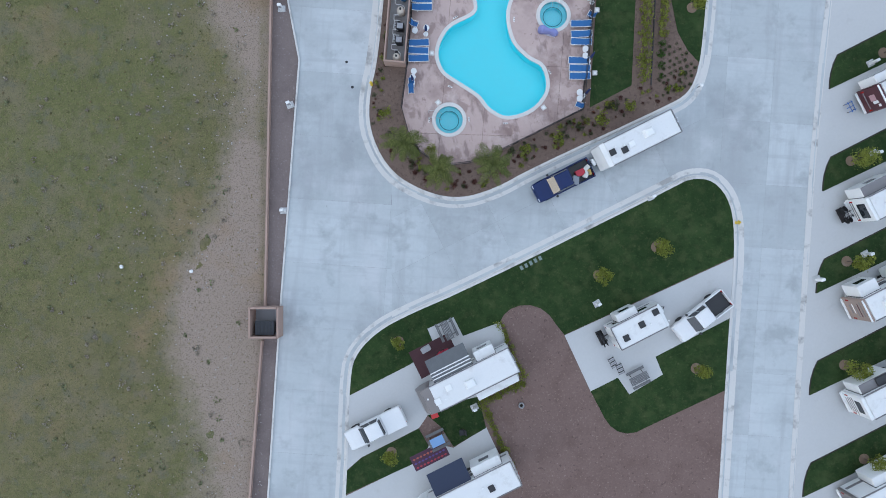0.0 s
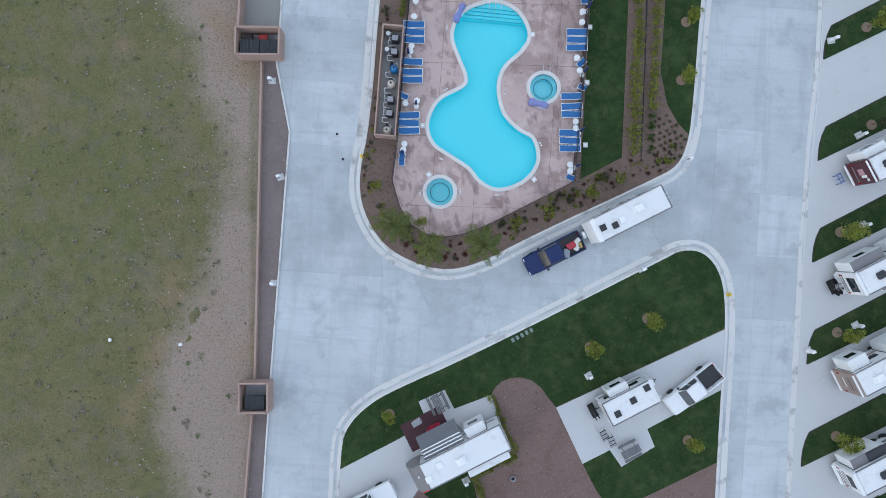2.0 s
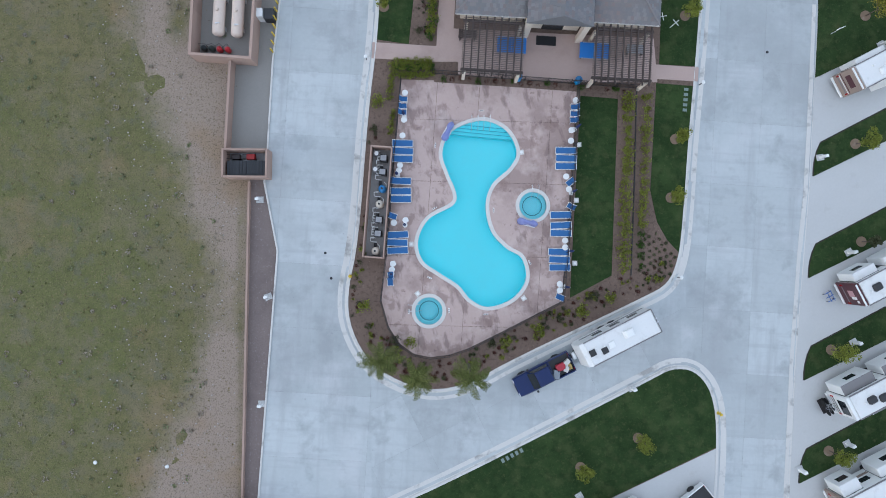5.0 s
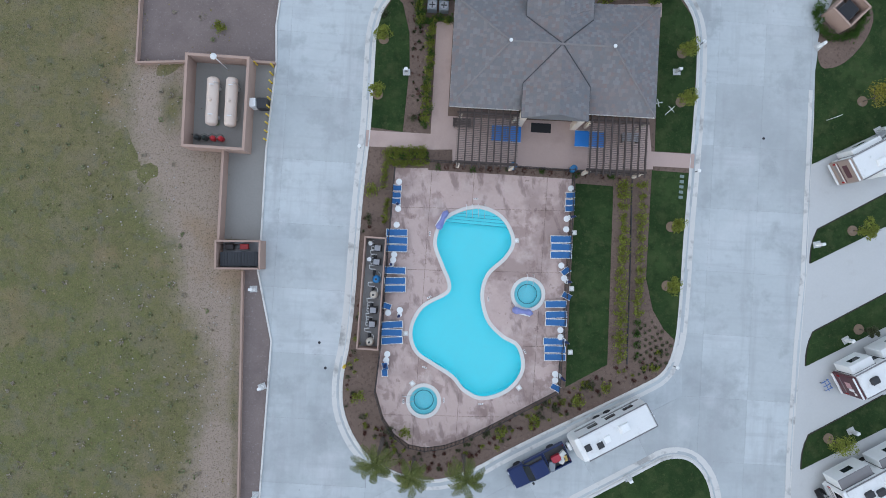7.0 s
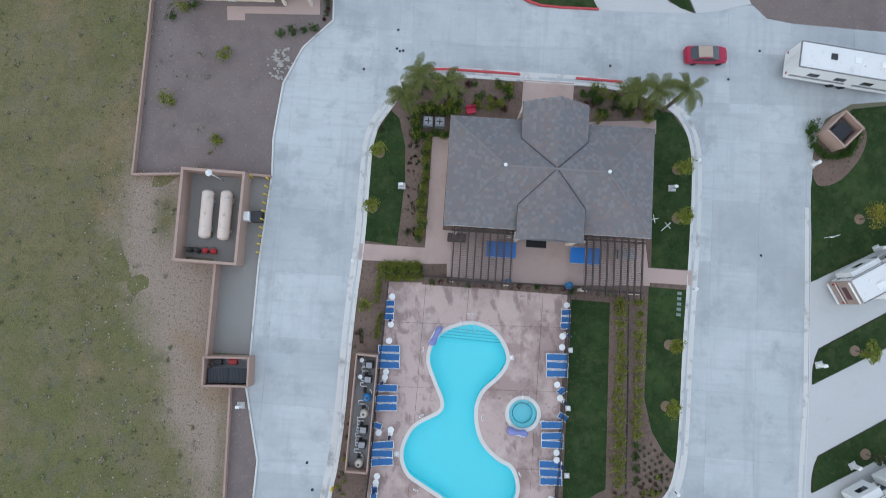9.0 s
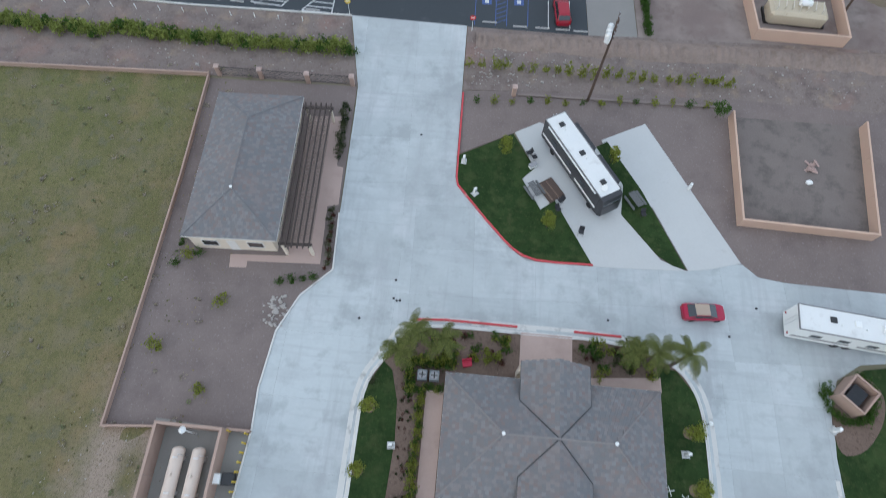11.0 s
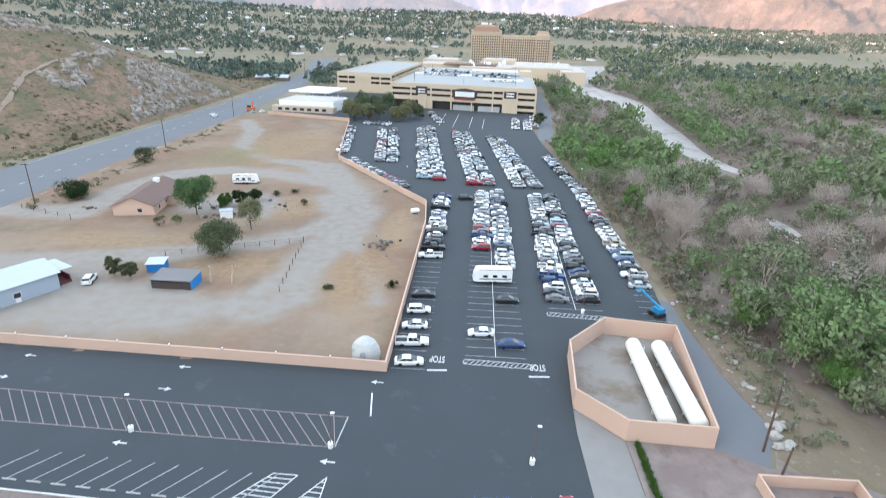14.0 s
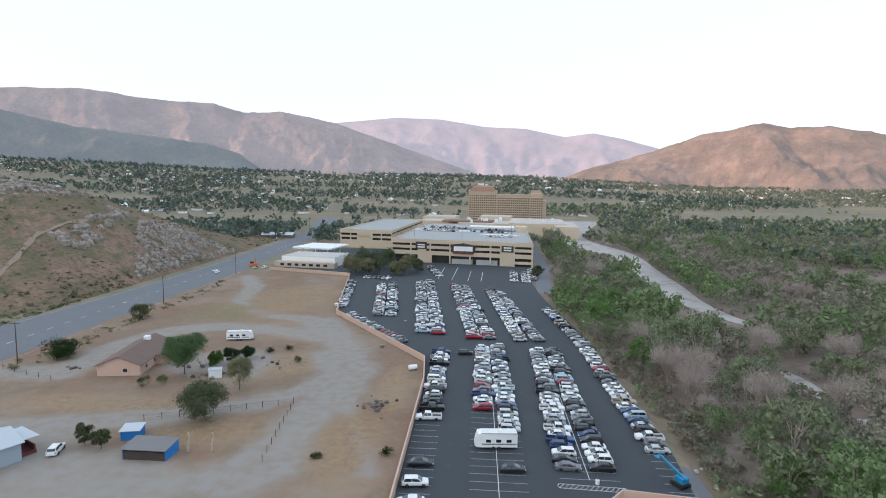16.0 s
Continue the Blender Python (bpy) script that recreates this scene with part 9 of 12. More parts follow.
for x in (6.3, 8.9, 10.3, 12.95):
    stripe((x, 93.2), (x + 0.25, 98.2), 0.1, BLUE_LINE)
for k in range(6):
    stripe((8.95, 93.6 + 0.75 * k), (10.4, 94.3 + 0.75 * k), 0.1, BLUE_LINE)
for x in (15.5, 18.2):
    stripe((x, 93.0), (x + 0.25, 97.8), 0.11, WHITE_LINE)
for x in (7.9, 12.0):
    sg = thing("parking_sign_paint", "blue painted parking square with a white bar", "road marking", pose(x, 97.3, TOP + 0.004), "painted squares")
    part("square", MB().box(-0.6, 0.6, -0.55, 0.55, -0.002, 0.002), BLUE_LINE, sg)
    part("bar", MB().box(-0.25, 0.25, -0.3, 0.3, 0.002, 0.005), WHITE_LINE, sg)
for p, q in (((-0.2, 123.6), (3.0, 123.7)), ((16.0, 122.6), (19.3, 122.7))):
    stripe(p, q, 0.45, WHITE_LINE)
stripe((-8.1, 117.2), (-7.6, 111.8), 0.25, WHITE_LINE)
for x, y in ((1.4, 126.9), (17.75, 125.3)):
    cu = bpy.data.curves.new("stop_lettering", "FONT")
    cu.body, cu.size, cu.align_x, cu.align_y, cu.extrude = "STOP", 1.25, "CENTER", "CENTER", 0.002
    cu.offset = 0.02
    cu.materials.append(WHITE_LINE)
    ob = new("stop_lettering", cu)
    ob.matrix_basis = pose(x, y, TOP + 0.004, 0, 0, 177) @ Matrix.Diagonal((0.85, 2.1, 1, 1))
    tagged(ob, "white STOP lettering painted on the asphalt", "road marking", "stop lettering")
proto, first = thing("arrow_marking", "white arrow painted on the asphalt", "road marking", None, "painted arrows"), True
part("arrow", MB().prism([(-1.0, -0.12), (0.1, -0.12), (0.1, -0.5), (1.0, 0), (0.1, 0.5), (0.1, 0.12), (-1.0, 0.12)], -0.002, 0.002), WHITE_LINE, proto)
for x, y, a in ((-64.5, 124.3, 176), (-64.6, 118.4, -4), (-38.6, 122.4, 176), (-38.9, 116.6, -4), (-39.2, 105, 176), (-11.8, 102.8, 176), (-7.7, 119.9, 176), (-90, 126.5, 176)):
    m = pose(x, y, TOP + 0.004, 0, 0, a)
    if first:
        proto.matrix_basis, first = m, False
    else:
        copy_thing(proto, m)
# highway lines
for k in range(60):
    y = 150 + 9 * k
    stripe((-137.5 - 0.0, y), (-137.5, y + 3), 0.25, WHITE_LINE, None, 0.006)
for pts in (((-123.6, 205), (-122.2, 300)), ((-122.2, 300), (-121.5, 378)), ((-155, 250), (-150.5, 330)), ((-150.5, 330), (-149, 430))):
    stripe(pts[0], pts[1], 0.3, GREY_LINE, None, 0.006)
# red kerbs at the entrance
RED_KERB = patches(plain("red_kerb_paint", (0.50, 0.06, 0.07), 0.7), (0.45, 0.3, 0.28), 2.0, 0.6, 0.7, 0.5)
for nm, line in (("kerb_red_entrance", [(4.95, 82.5), (4.35, 71), (4.5, 70.0), (5.1, 69.15), (7.5, 65.9), (9.4, 63.5), (10.2, 62.65), (11.2, 61.9), (12.6, 61.4), (14.6, 61.2), (18.3, 61.05)]), ("kerb_red_north_a", [(10.5, 54.55), (3.6, 55.02), (0.5, 55.0)]), ("kerb_red_north_b", [(20.4, 53.85), (15.9, 54.2)])):
    tagged(new(nm, sweep(line, [(-0.02, 0.03), (-0.02, 0.185), (0.17, 0.19), (0.19, 0.03)], False).mesh(nm, RED_KERB)), "red painted kerb at the entrance road", "kerb", "", "structure")
tagged(new("kerb_west_road", sweep(WEST[1:13], [(-0.02, 0.03), (-0.02, 0.15), (0.14, 0.155), (0.16, 0.0)], False).mesh("kerb_west_road", KERB)), "white concrete kerb along the road", "kerb", "", "structure")
tagged(new("kerb_lot_south", sweep([(-9.0, 94.15), (-30, 95.2), (-56, 97.5), (-128, 102.8)], [(-0.05, 0.02), (-0.05, 0.17), (0.12, 0.17), (0.14, 0.0)], False).mesh("kerb_lot_south", KERB)), "concrete kerb along the lot", "kerb", "", "structure")


# ---- poles and lamps ----
RUST_POLE = mat("rust_brown_pole_paint", (0.17, 0.11, 0.095), (0.11, 0.075, 0.065), 0.7, 1.0, 8, 0.6, 0.1)


def lot_lamp(x, y, h, z=TOP, label="tall lot lamp on a white round base"):
    root = thing("street_lamp", label, "street lamp", pose(x, y, z), "lot lamps")
    part("base", MB().lathe([(0.36, 0), (0.36, 0.75), (0.33, 0.8), (0.12, 0.8)], 16), WHITE_PLASTIC, root)
    h *= 0.74
    part("pole", MB().tube([(0, 0, 0.8), (0, 0, h)], 0.065, 8, 0.05), RUST_POLE, root)
    part("arm", MB().tube([(0, 0, h - 0.1), (0.3, 0, h - 0.06)], 0.04, 6), RUST_POLE, root)
    part("lamp_head", MB().box(0.2, 0.75, -0.16, 0.16, h - 0.14, h, None, 0.03), WHITE_PLASTIC, root)


for x, y, h in ((-11.9, 105.4, 7.5), (14.0, 103.6, 8.0), (-38.9, 107.3, 8.0), (-54.7, 98.2, 4.0), (29.2, 144.6, 8.5), (-12.5, 236.6, 8.5), (48.5, 240.5, 8.5), (13.0, 181, 8.5)):
    lot_lamp(x, y, h)
POLE_WOOD = mat("weathered_pole_wood", (0.12, 0.08, 0.06), (0.07, 0.05, 0.04), 0.9, 1.0, 10, 0.6, 0.2)


def utility_pole(x, y, h, rz, arms=2, label="dark wooden utility pole with cross-arms", lean=0):
    root = thing("utility_pole", label, "utility pole", pose(x, y, 0, lean, 0, rz), "utility poles")
    part("pole", MB().tube([(0, 0, -0.3), (0, 0, h)], 0.17, 10, 0.11), POLE_WOOD, root)
    for k in range(arms):
        z = h - 0.35 - 0.9 * k
        arm = part("crossarm", MB().box(-1.3, 1.3, -0.06, 0.06, z, z + 0.13), POLE_WOOD, root)
        for s in (-1.15, -0.6, 0.6, 1.15):
            part("insulator", MB().lathe([(0.04, z + 0.13), (0.06, z + 0.2), (0.05, z + 0.28)], 8, pose(s, 0, 0)), GREY_PLASTIC, arm)
    return root


utility_pole(45.0, 107.2, 11.5, 60)
up = utility_pole(19.5, 81.9, 12.0, 75, label="wooden utility pole with grey transformers")
for s in (-0.45, 0.0, 0.45):
    part("transformer", MB().lathe([(0.26, 9.6), (0.3, 9.65), (0.3, 10.6), (0.2, 10.72)], 12, pose(s * 1.45, 0.42, 0)), WHITE_PLASTIC, up)
utility_pole(52.6, 96.0, 7.5, 20, 0, "pale leaning pole in the generator yard", -6)
utility_pole(43.9, 101.5, 6.0, 20, 0, "short pole in the generator yard", 4)
for x, y, h in ((-118.5, 202.5, 12), (-119.7, 285, 12), (-121, 369, 12), (-160, 690, 12)):
    utility_pole(x, y, h, 10, 1, "dark wooden pole beside the highway")
proto, first = thing("stake", "short white marker stake", "stake", None, "marker stakes"), True
tagged(proto, "short white marker stake on the bank")
part("post", MB().box(-0.04, 0.04, -0.04, 0.04, 0, 0.7), WHITE_PLASTIC, proto)
for k in range(14):
    m = pose(-54 + 3.0 * k, 95.4 - 0.19 * k, 0.01)
    if first:
        proto.matrix_basis, first = m, False
    else:
        copy_thing(proto, m)
proto, first = thing("wall_lamp", "small white lamp on the wall's top", "lamp", None, "wall lamps"), True
part("base", MB().box(-0.08, 0.08, -0.08, 0.08, 0, 0.12), GREY_PLASTIC, proto)
part("globe", MB().lathe([(0.06, 0.12), (0.13, 0.2), (0.13, 0.3), (0.05, 0.38)], 10), WHITE_PLASTIC, proto)
wa, wb = Vector((-6.7, 122.9)), Vector((-130, 132.3))
for k in range(1, 14):
    p = wa.lerp(wb, k * 8.9 / 123.6)
    m = pose(p.x, p.y, 1.9)
    if first:
        proto.matrix_basis, first = m, False
    else:
        copy_thing(proto, m)
for x, y, col, lab in ((6.0, 92.2, (0.55, 0.03, 0.03), "red octagonal sign on a post"), (-9.3, 94.3, (0.7, 0.5, 0.05), "yellow marker post by the road")):
    root = thing("road_sign", lab, "sign", pose(x, y, 0.02, 0, 0, 0))
    part("post", MB().tube([(0, 0, 0), (0, 0, 2.1)], 0.035, 6), WHITE_PLASTIC, root)
    part("plate", MB().lathe([(0.38, -0.01), (0.38, 0.01)], 8, pose(0, -0.05, 2.1, 90, 22.5, 0)), plain("sign_paint", col, 0.5), root)
    part("bar", MB().box(-0.24, 0.24, -0.068, -0.062, 2.05, 2.18), WHITE_PLASTIC, root)

# ---- blue boom lift, rubble, white tarp ----
BLUE_LIFT = plain("lift_blue", (0.03, 0.22, 0.42), 0.45)
root = thing("boom_lift", "blue folded boom lift at the lot's edge", "boom lift", pose(43.6, 144.6, TOP, 0, 0, 115))
part("chassis", MB().box(-1.3, 1.3, -1.0, 1.0, 0.35, 0.9, None, 0.06), BLACK_PLASTIC, root)
part("turret", MB().box(-1.2, 0.7, -0.8, 0.8, 0.9, 1.9, None, 0.1), BLUE_LIFT, root)
part("boom", MB().box(-1.5, 5.0, -0.16, 0.16, -0.17, 0.17, pose(0, 0.1, 2.1, 0, -16, 0), 0.03), BLUE_LIFT, root)
part("basket", MB().box(4.6, 5.6, -0.8, 0.8, 3.0, 3.12).tube([(4.6, -0.8, 3.1), (4.6, -0.8, 4.1), (4.6, 0.8, 4.1), (4.6, 0.8, 3.1)], 0.03, 6).tube([(5.6, -0.8, 3.1), (5.6, -0.8, 4.1), (5.6, 0.8, 4.1), (5.6, 0.8, 3.1)], 0.03, 6), BLUE_LIFT, root)
for x in (-0.95, 0.95):
    for s in (-1, 1):
        part("wheel", wheel_meshes(0.38)[0], None, root, m=pose(x, s * 1.05, 0.38, 90, 0, 0))
TARP = mat("white_tarpaulin", (0.54, 0.54, 0.53), (0.40, 0.40, 0.39), 0.8, 0.8, 4.0, 0.6, 0.3)
root = thing("covered_stack", "tall round stack under a white tarpaulin", "covered stack", pose(-10.4, 126.4, 0))
part("cover", MB().loft([[(r * math.cos(a) * (1 + 0.10 * math.sin(5 * a + z)), r * 0.8 * math.sin(a) * (1 + 0.06 * math.cos(3 * a - 1.3 * z)), z) for a in [2 * math.pi * i / 11 for i in range(11)]] for r, z in ((2.35, 0), (2.3, 1.2), (2.15, 2.4), (1.75, 3.3), (0.8, 4.0), (0.2, 4.2))]), TARP, root)
part("dark_flap", MB().loft([[(-0.9, -1.95, 0.1), (0.5, -2.02, 0.1), (0.5, -1.98, 0.1), (-0.9, -1.91, 0.1)], [(-0.6, -1.86, 2.2), (0.2, -1.9, 2.3), (0.2, -1.86, 2.3), (-0.6, -1.82, 2.2)]]), GREY_PLASTIC, root)
part("tie_rope", MB().loft([[(r * math.cos(a) * (1 + 0.06 * math.sin(5 * a)), r * 0.8 * math.sin(a), z) for a in [2 * math.pi * i / 20 for i in range(20)]] for r, z in ((2.43, 1.16), (2.44, 1.24))], False), GREY_PLASTIC, root)
ROCK_PALE = patches(mat("pale_rubble", (0.42, 0.39, 0.36), (0.31, 0.285, 0.26), 0.9, 0.8, 4, 0.7, 0.4), (0.3, 0.27, 0.24), 0.8, 0.58, 0.7, 0.6)


def rock(x, y, s, z=0.0, label="pale rough boulder", group="boulders"):
    mb = MB().ball((0, 0, s * 0.25), s * rng.uniform(0.7, 1.2), s * rng.uniform(0.6, 1.0), s * rng.uniform(0.4, 0.7), 9, 6, 0.45)
    return solo("rock", mb, ROCK_PALE, label, "rock", "", group, False, pose(x, y, z, 0, 0, rng.uniform(0, 180)))


for k in range(12):
    rock(48.6 + rng.uniform(-1.3, 1.5), 109.5 + rng.uniform(-2.2, 3.6), rng.uniform(0.4, 1.0), 0, "broken pale concrete boulder")
for k in range(26):
    y = 112 + k * 1.6
    rock(48.6 + 0.02 * (y - 112) + rng.uniform(-1.0, 2.6), y + rng.uniform(-1.5, 1.5), rng.choice((0.2, 0.25, 0.3, 0.45, 0.7)), 0, "rough grey boulder beside the track")
cob = MB()
for k in range(70):
    a, r, s = rng.uniform(0, 6.28), rng.uniform(0, 1.15), rng.uniform(0.1, 0.22)
    cob.ball((-12.8 + 1.1 * r * math.cos(a), 55.4 + 1.7 * r * math.sin(a), 0.3 * s), s, s * rng.uniform(0.6, 0.9), s * 0.55, 8, 5, 0.3)
tagged(new("river_cobbles", cob.mesh("river_cobbles", ROCK_PALE)), "pale river cobbles heaped in the gravel", "cobbles", "", "stuff")

rub = MB()
for k in range(420):
    x = rng.choice((rng.uniform(6, 14), rng.uniform(6, 60), rng.uniform(-40, -9)))
    y = (rng.uniform(84.0, 91.8) if x > 0 else rng.uniform(85, 94)) - (0.03 * x if x > 0 else 0)
    s = rng.uniform(0.05, 0.16) * (1.7 if rng.random() < 0.1 else 1)
    rub.ball((x, y, 0.02 + 0.2 * s), s, s * rng.uniform(0.5, 0.9), s * 0.6, 5, 3, 0.5)
tagged(new("bank_rubble", rub.mesh("bank_rubble", ROCK_PALE)), "pale broken rubble strewn over the earth bank", "rubble", "", "stuff")

# ---- earth yard: house, sheds, fence, leavings ----
HOUSE_PINK = mat("pink_stucco", (0.60, 0.42, 0.33), (0.52, 0.36, 0.28), 0.9, 0.3, 6, 0.6, 0.1)
BROWN_ROOF = mat("brown_shingle", (0.20, 0.135, 0.11), (0.14, 0.095, 0.08), 0.9, 0.3, 4, 0.7, 0.2)


def gable_house(name, label, m, L, W, H, R, wall_m, roof_m, over=0.4, windows=2):
    root = thing(name, label, "house", m)
    h, w = L / 2, W / 2
    mb = MB()
    mb.v = [(-h, -w, 0), (h, -w, 0), (h, w, 0), (-h, w, 0), (-h, -w, H), (h, -w, H), (h, w, H), (-h, w, H), (-h, 0, R), (h, 0, R)]
    mb.f = [(0, 1, 5, 4), (2, 3, 7, 6), (1, 2, 6, 9, 5), (3, 0, 4, 8, 7)]
    part("wall", mb, wall_m, root)
    k = (R - H) / w
    for s in (-1, 1):
        r = MB()
        r.v = [(-h - over, s * (w + over), H - k * over + 0.02), (h + over, s * (w + over), H - k * over + 0.02), (h + over, 0, R + 0.02), (-h - over, 0, R + 0.02)]
        r.v += [(x, y, z + 0.12) for x, y, z in r.v]
        r.f = [(0, 1, 2, 3), (7, 6, 5, 4), (0, 4, 5, 1), (1, 5, 6, 2), (3, 7, 4, 0)]
        part("roof", r, roof_m, root)
    for k in range(windows):
        x = -h + L * (k + 0.7) / (windows + 0.4)
        window_part(root, x, -w - 0.02, 1.0, 1.2, 1.0, 0)
    window_part(root, -h - 0.02, -w * 0.3, 1.0, 1.2, 1.0, 90)
    part("door", MB().box(-0.45, 0.45, -w - 0.04, -w, 0, 2.0), FASCIA, root)
    return root


hs = gable_house("house", "long pink stucco house with a brown shingle roof", pose(-86.5, 206.5, 0, 0, 0, 97), 24, 11, 2.9, 5.2, HOUSE_PINK, BROWN_ROOF, 0.5, 4)
part("porch_wing", MB().box(-2, 6, -9.5, -5.4, 0, 2.7), HOUSE_PINK, hs)
part("porch_roof", MB().box(-2.5, 6.5, -10, -5.2, 2.7, 2.9), BROWN_ROOF, hs)
part("roof_cooler", MB().box(5, 6.6, -1.2, 0.4, 5.0, 6.2, None, 0.08), WHITE_PLASTIC, hs, "pale roof cooler box")
METAL_ROOF = mat("pale_metal_roof", (0.52, 0.55, 0.58), (0.44, 0.47, 0.5), 0.5, 0.3, 5, 0.5, 0.05, 0.3)
sh = gable_house("shed", "grey-blue shed with a pale metal roof", pose(-83.5, 144.5, 0, 0, 0, 60), 15, 10, 3.6, 5.2, mat("grey_blue_siding", (0.36, 0.40, 0.45), (0.3, 0.34, 0.38), 0.8, 0.4, 5, 0.5, 0.1), METAL_ROOF, 0.5, 1)
part("red_porch", MB().box(7.5, 10.5, -3.5, 2.5, 0, 0.6).box(10.2, 10.4, -3.5, 2.5, 0.6, 1.7).box(7.6, 7.8, -3.5, 2.4, 0.6, 3.4), plain("dark_red_wood", (0.14, 0.04, 0.04), 0.8), sh, "dark red wooden porch")
part("porch_roof", MB().box(7.3, 11, -4, 3, 3.3, 3.42), METAL_ROOF, sh)
TARP_BLUE = plain("blue_tarpaulin", (0.03, 0.20, 0.55), 0.5)
for x, y, w, d, h, rz, lab in ((-53.3, 151.9, 8.2, 4.6, 2.1, -3, "low open shed with a grey roof and blue tarp"), (-60.8, 159.0, 3.4, 3.0, 2.0, 10, "small blue shed with a pale roof")):
    root = thing("low_shed", lab, "shed", pose(x, y, 0, 0, 0, rz))
    small = w < 5
    for s in (-1, 1):
        part("wall_side", MB().box(s * w / 2 - 0.08, s * w / 2 + 0.08, -d / 2, d / 2, 0, h), TARP_BLUE, root, "blue tarpaulin side")
    part("wall_back", MB().box(-w / 2, w / 2, d / 2 - 0.1, d / 2, 0, h), TARP_BLUE if small else DARK_WOOD, root)
    part("wall_front", MB().box(-w / 2, w / 2, -d / 2, -d / 2 + 0.1, 0, h - (0 if small else 0.5)), TARP_BLUE if small else DARK_WOOD, root)
    part("roof", MB().box(-w / 2 - 0.3, w / 2 + 0.3, -d / 2 - 0.4, d / 2 + 0.3, 0, 0.1, pose(0, 0, h + 0.1, 4, 0, 0)), METAL_ROOF if small else mat("grey_felt_roof", (0.22, 0.21, 0.21), rough=0.9), root)
for x, y in ((-46.9, 153.2), (-42.3, 153.4)):
    root = thing("dead_tree_stump", "tall pale dead tree stump", "tree stump", pose(x, y, 0), "dead stumps")
    part("trunk", MB().tube([(0, 0, -0.2), (0.1, 0, 1.4), (0.35, 0.1, 2.9), (0.15, 0, 3.9)], 0.34, 8, 0.2), mat("pale_dead_wood", (0.46, 0.37, 0.28), (0.33, 0.25, 0.18), 0.9, 1, 8, 0.6, 0.2), root)
    part("limb", MB().tube([(0.3, 0.1, 2.9), (0.8, 0.1, 3.6), (1.0, 0.1, 4.2)], 0.14, 6, 0.08), mat("pale_dead_limb", (0.44, 0.35, 0.26), rough=0.9), root)
fence = thing("post_fence", "thin wire fence on dark posts across the yard", "fence")
for a, b, n in (((-62.9, 166.8), (-33.5, 177.9), 10), ((-33.5, 177.9), (-31.5, 150), 9), ((-119, 198), (-100, 190), 5)):
    for k in range(n):
        p = Vector(a).lerp(Vector(b), k / (n - 1))
        part("post", MB().tube([(p.x, p.y, -0.1), (p.x, p.y, 1.5)], 0.07, 6), POLE_WOOD, fence)
    for z in (0.6, 1.2):
        part("wire", MB().tube([(*a, z), (*b, z)], 0.012, 4), IRON, fence)
jr = random.Random(4)
for cx, cy, n, spread in ((-14.5, 178, 22, 4.5), (-61, 196, 16, 5), (-47, 206, 9, 4), (-68, 206, 8, 4), (-18, 226, 4, 1.5), (-100, 200, 5, 4)):
    for k in range(n):
        col = jr.choice(((0.05, 0.05, 0.05), (0.3, 0.25, 0.2), (0.12, 0.08, 0.06), (0.36, 0.34, 0.31), (0.16, 0.15, 0.15), (0.22, 0.15, 0.11)))
        s = jr.uniform(0.2, 0.65)
        root = thing("scrap_crate", "weathered scrap crate lying in the yard", "crate", pose(cx + jr.gauss(0, spread / 2), cy + jr.gauss(0, spread / 2), 0, 0, 0, jr.uniform(0, 180)), "yard scrap")
        part("box", MB().box(-s, s, -s * 0.6, s * 0.6, 0, s * jr.uniform(0.5, 1.1), None, 0.05), mat("scrap", col, rough=0.85), root)
        part("lid", MB().box(-s * 0.9, s * 0.7, -s * 0.65, s * 0.5, s * 1.1, s * 1.16), mat("scrap_lid", tuple(0.8 * c for c in col), rough=0.85), root)
root = thing("tool_cabin", "small white cabin in the yard", "cabin", pose(-59.3, 195, 0, 0, 0, 20))
part("box", MB().box(-1.6, 1.6, -1.2, 1.2, 0.1, 2.3, None, 0.05), WHITE_PLASTIC, root)
part("roof", MB().box(-1.75, 1.75, -1.35, 1.35, 2.3, 2.42), METAL_ROOF, root)
root = thing("water_tank", "white plastic tank lying beside the wall", "tank", pose(-7.2, 204.2, 0.0, 0, 0, 20))
part("shell", MB().lathe([(0.3, -1.3), (0.75, -1.1), (0.75, 1.1), (0.3, 1.3)], 14, pose(0, 0, 0.8, 0, 90, 0)), WHITE_PLASTIC, root)
part("cradle", MB().box(-0.9, 0.9, -0.5, 0.5, 0, 0.3), IRON, root)

# ---- parking garage, casino and hotel ----
CREAM_FAR = mat("cream_concrete", (0.58, 0.475, 0.35), (0.52, 0.425, 0.31), 0.9, 0.1, 2.0, 0.5, 0.05)
ROOF_DECK = mat("grey_roof_deck", (0.37, 0.375, 0.37), (0.30, 0.305, 0.30), 0.85, 0.1, 2.0, 0.6, 0.05)
DECK_SHADE = plain("deck_shade_black", (0.03, 0.028, 0.025), 0.9)


SKEW = Matrix(((1, -0.127, 0, 0), (0, 1, 0, 0), (0, 0, 1, 0), (0, 0, 0, 1)))  # the sides do not stand square to the front


def skewed(root):
    for ob in root.children_recursive:
        ob.data.transform(SKEW)


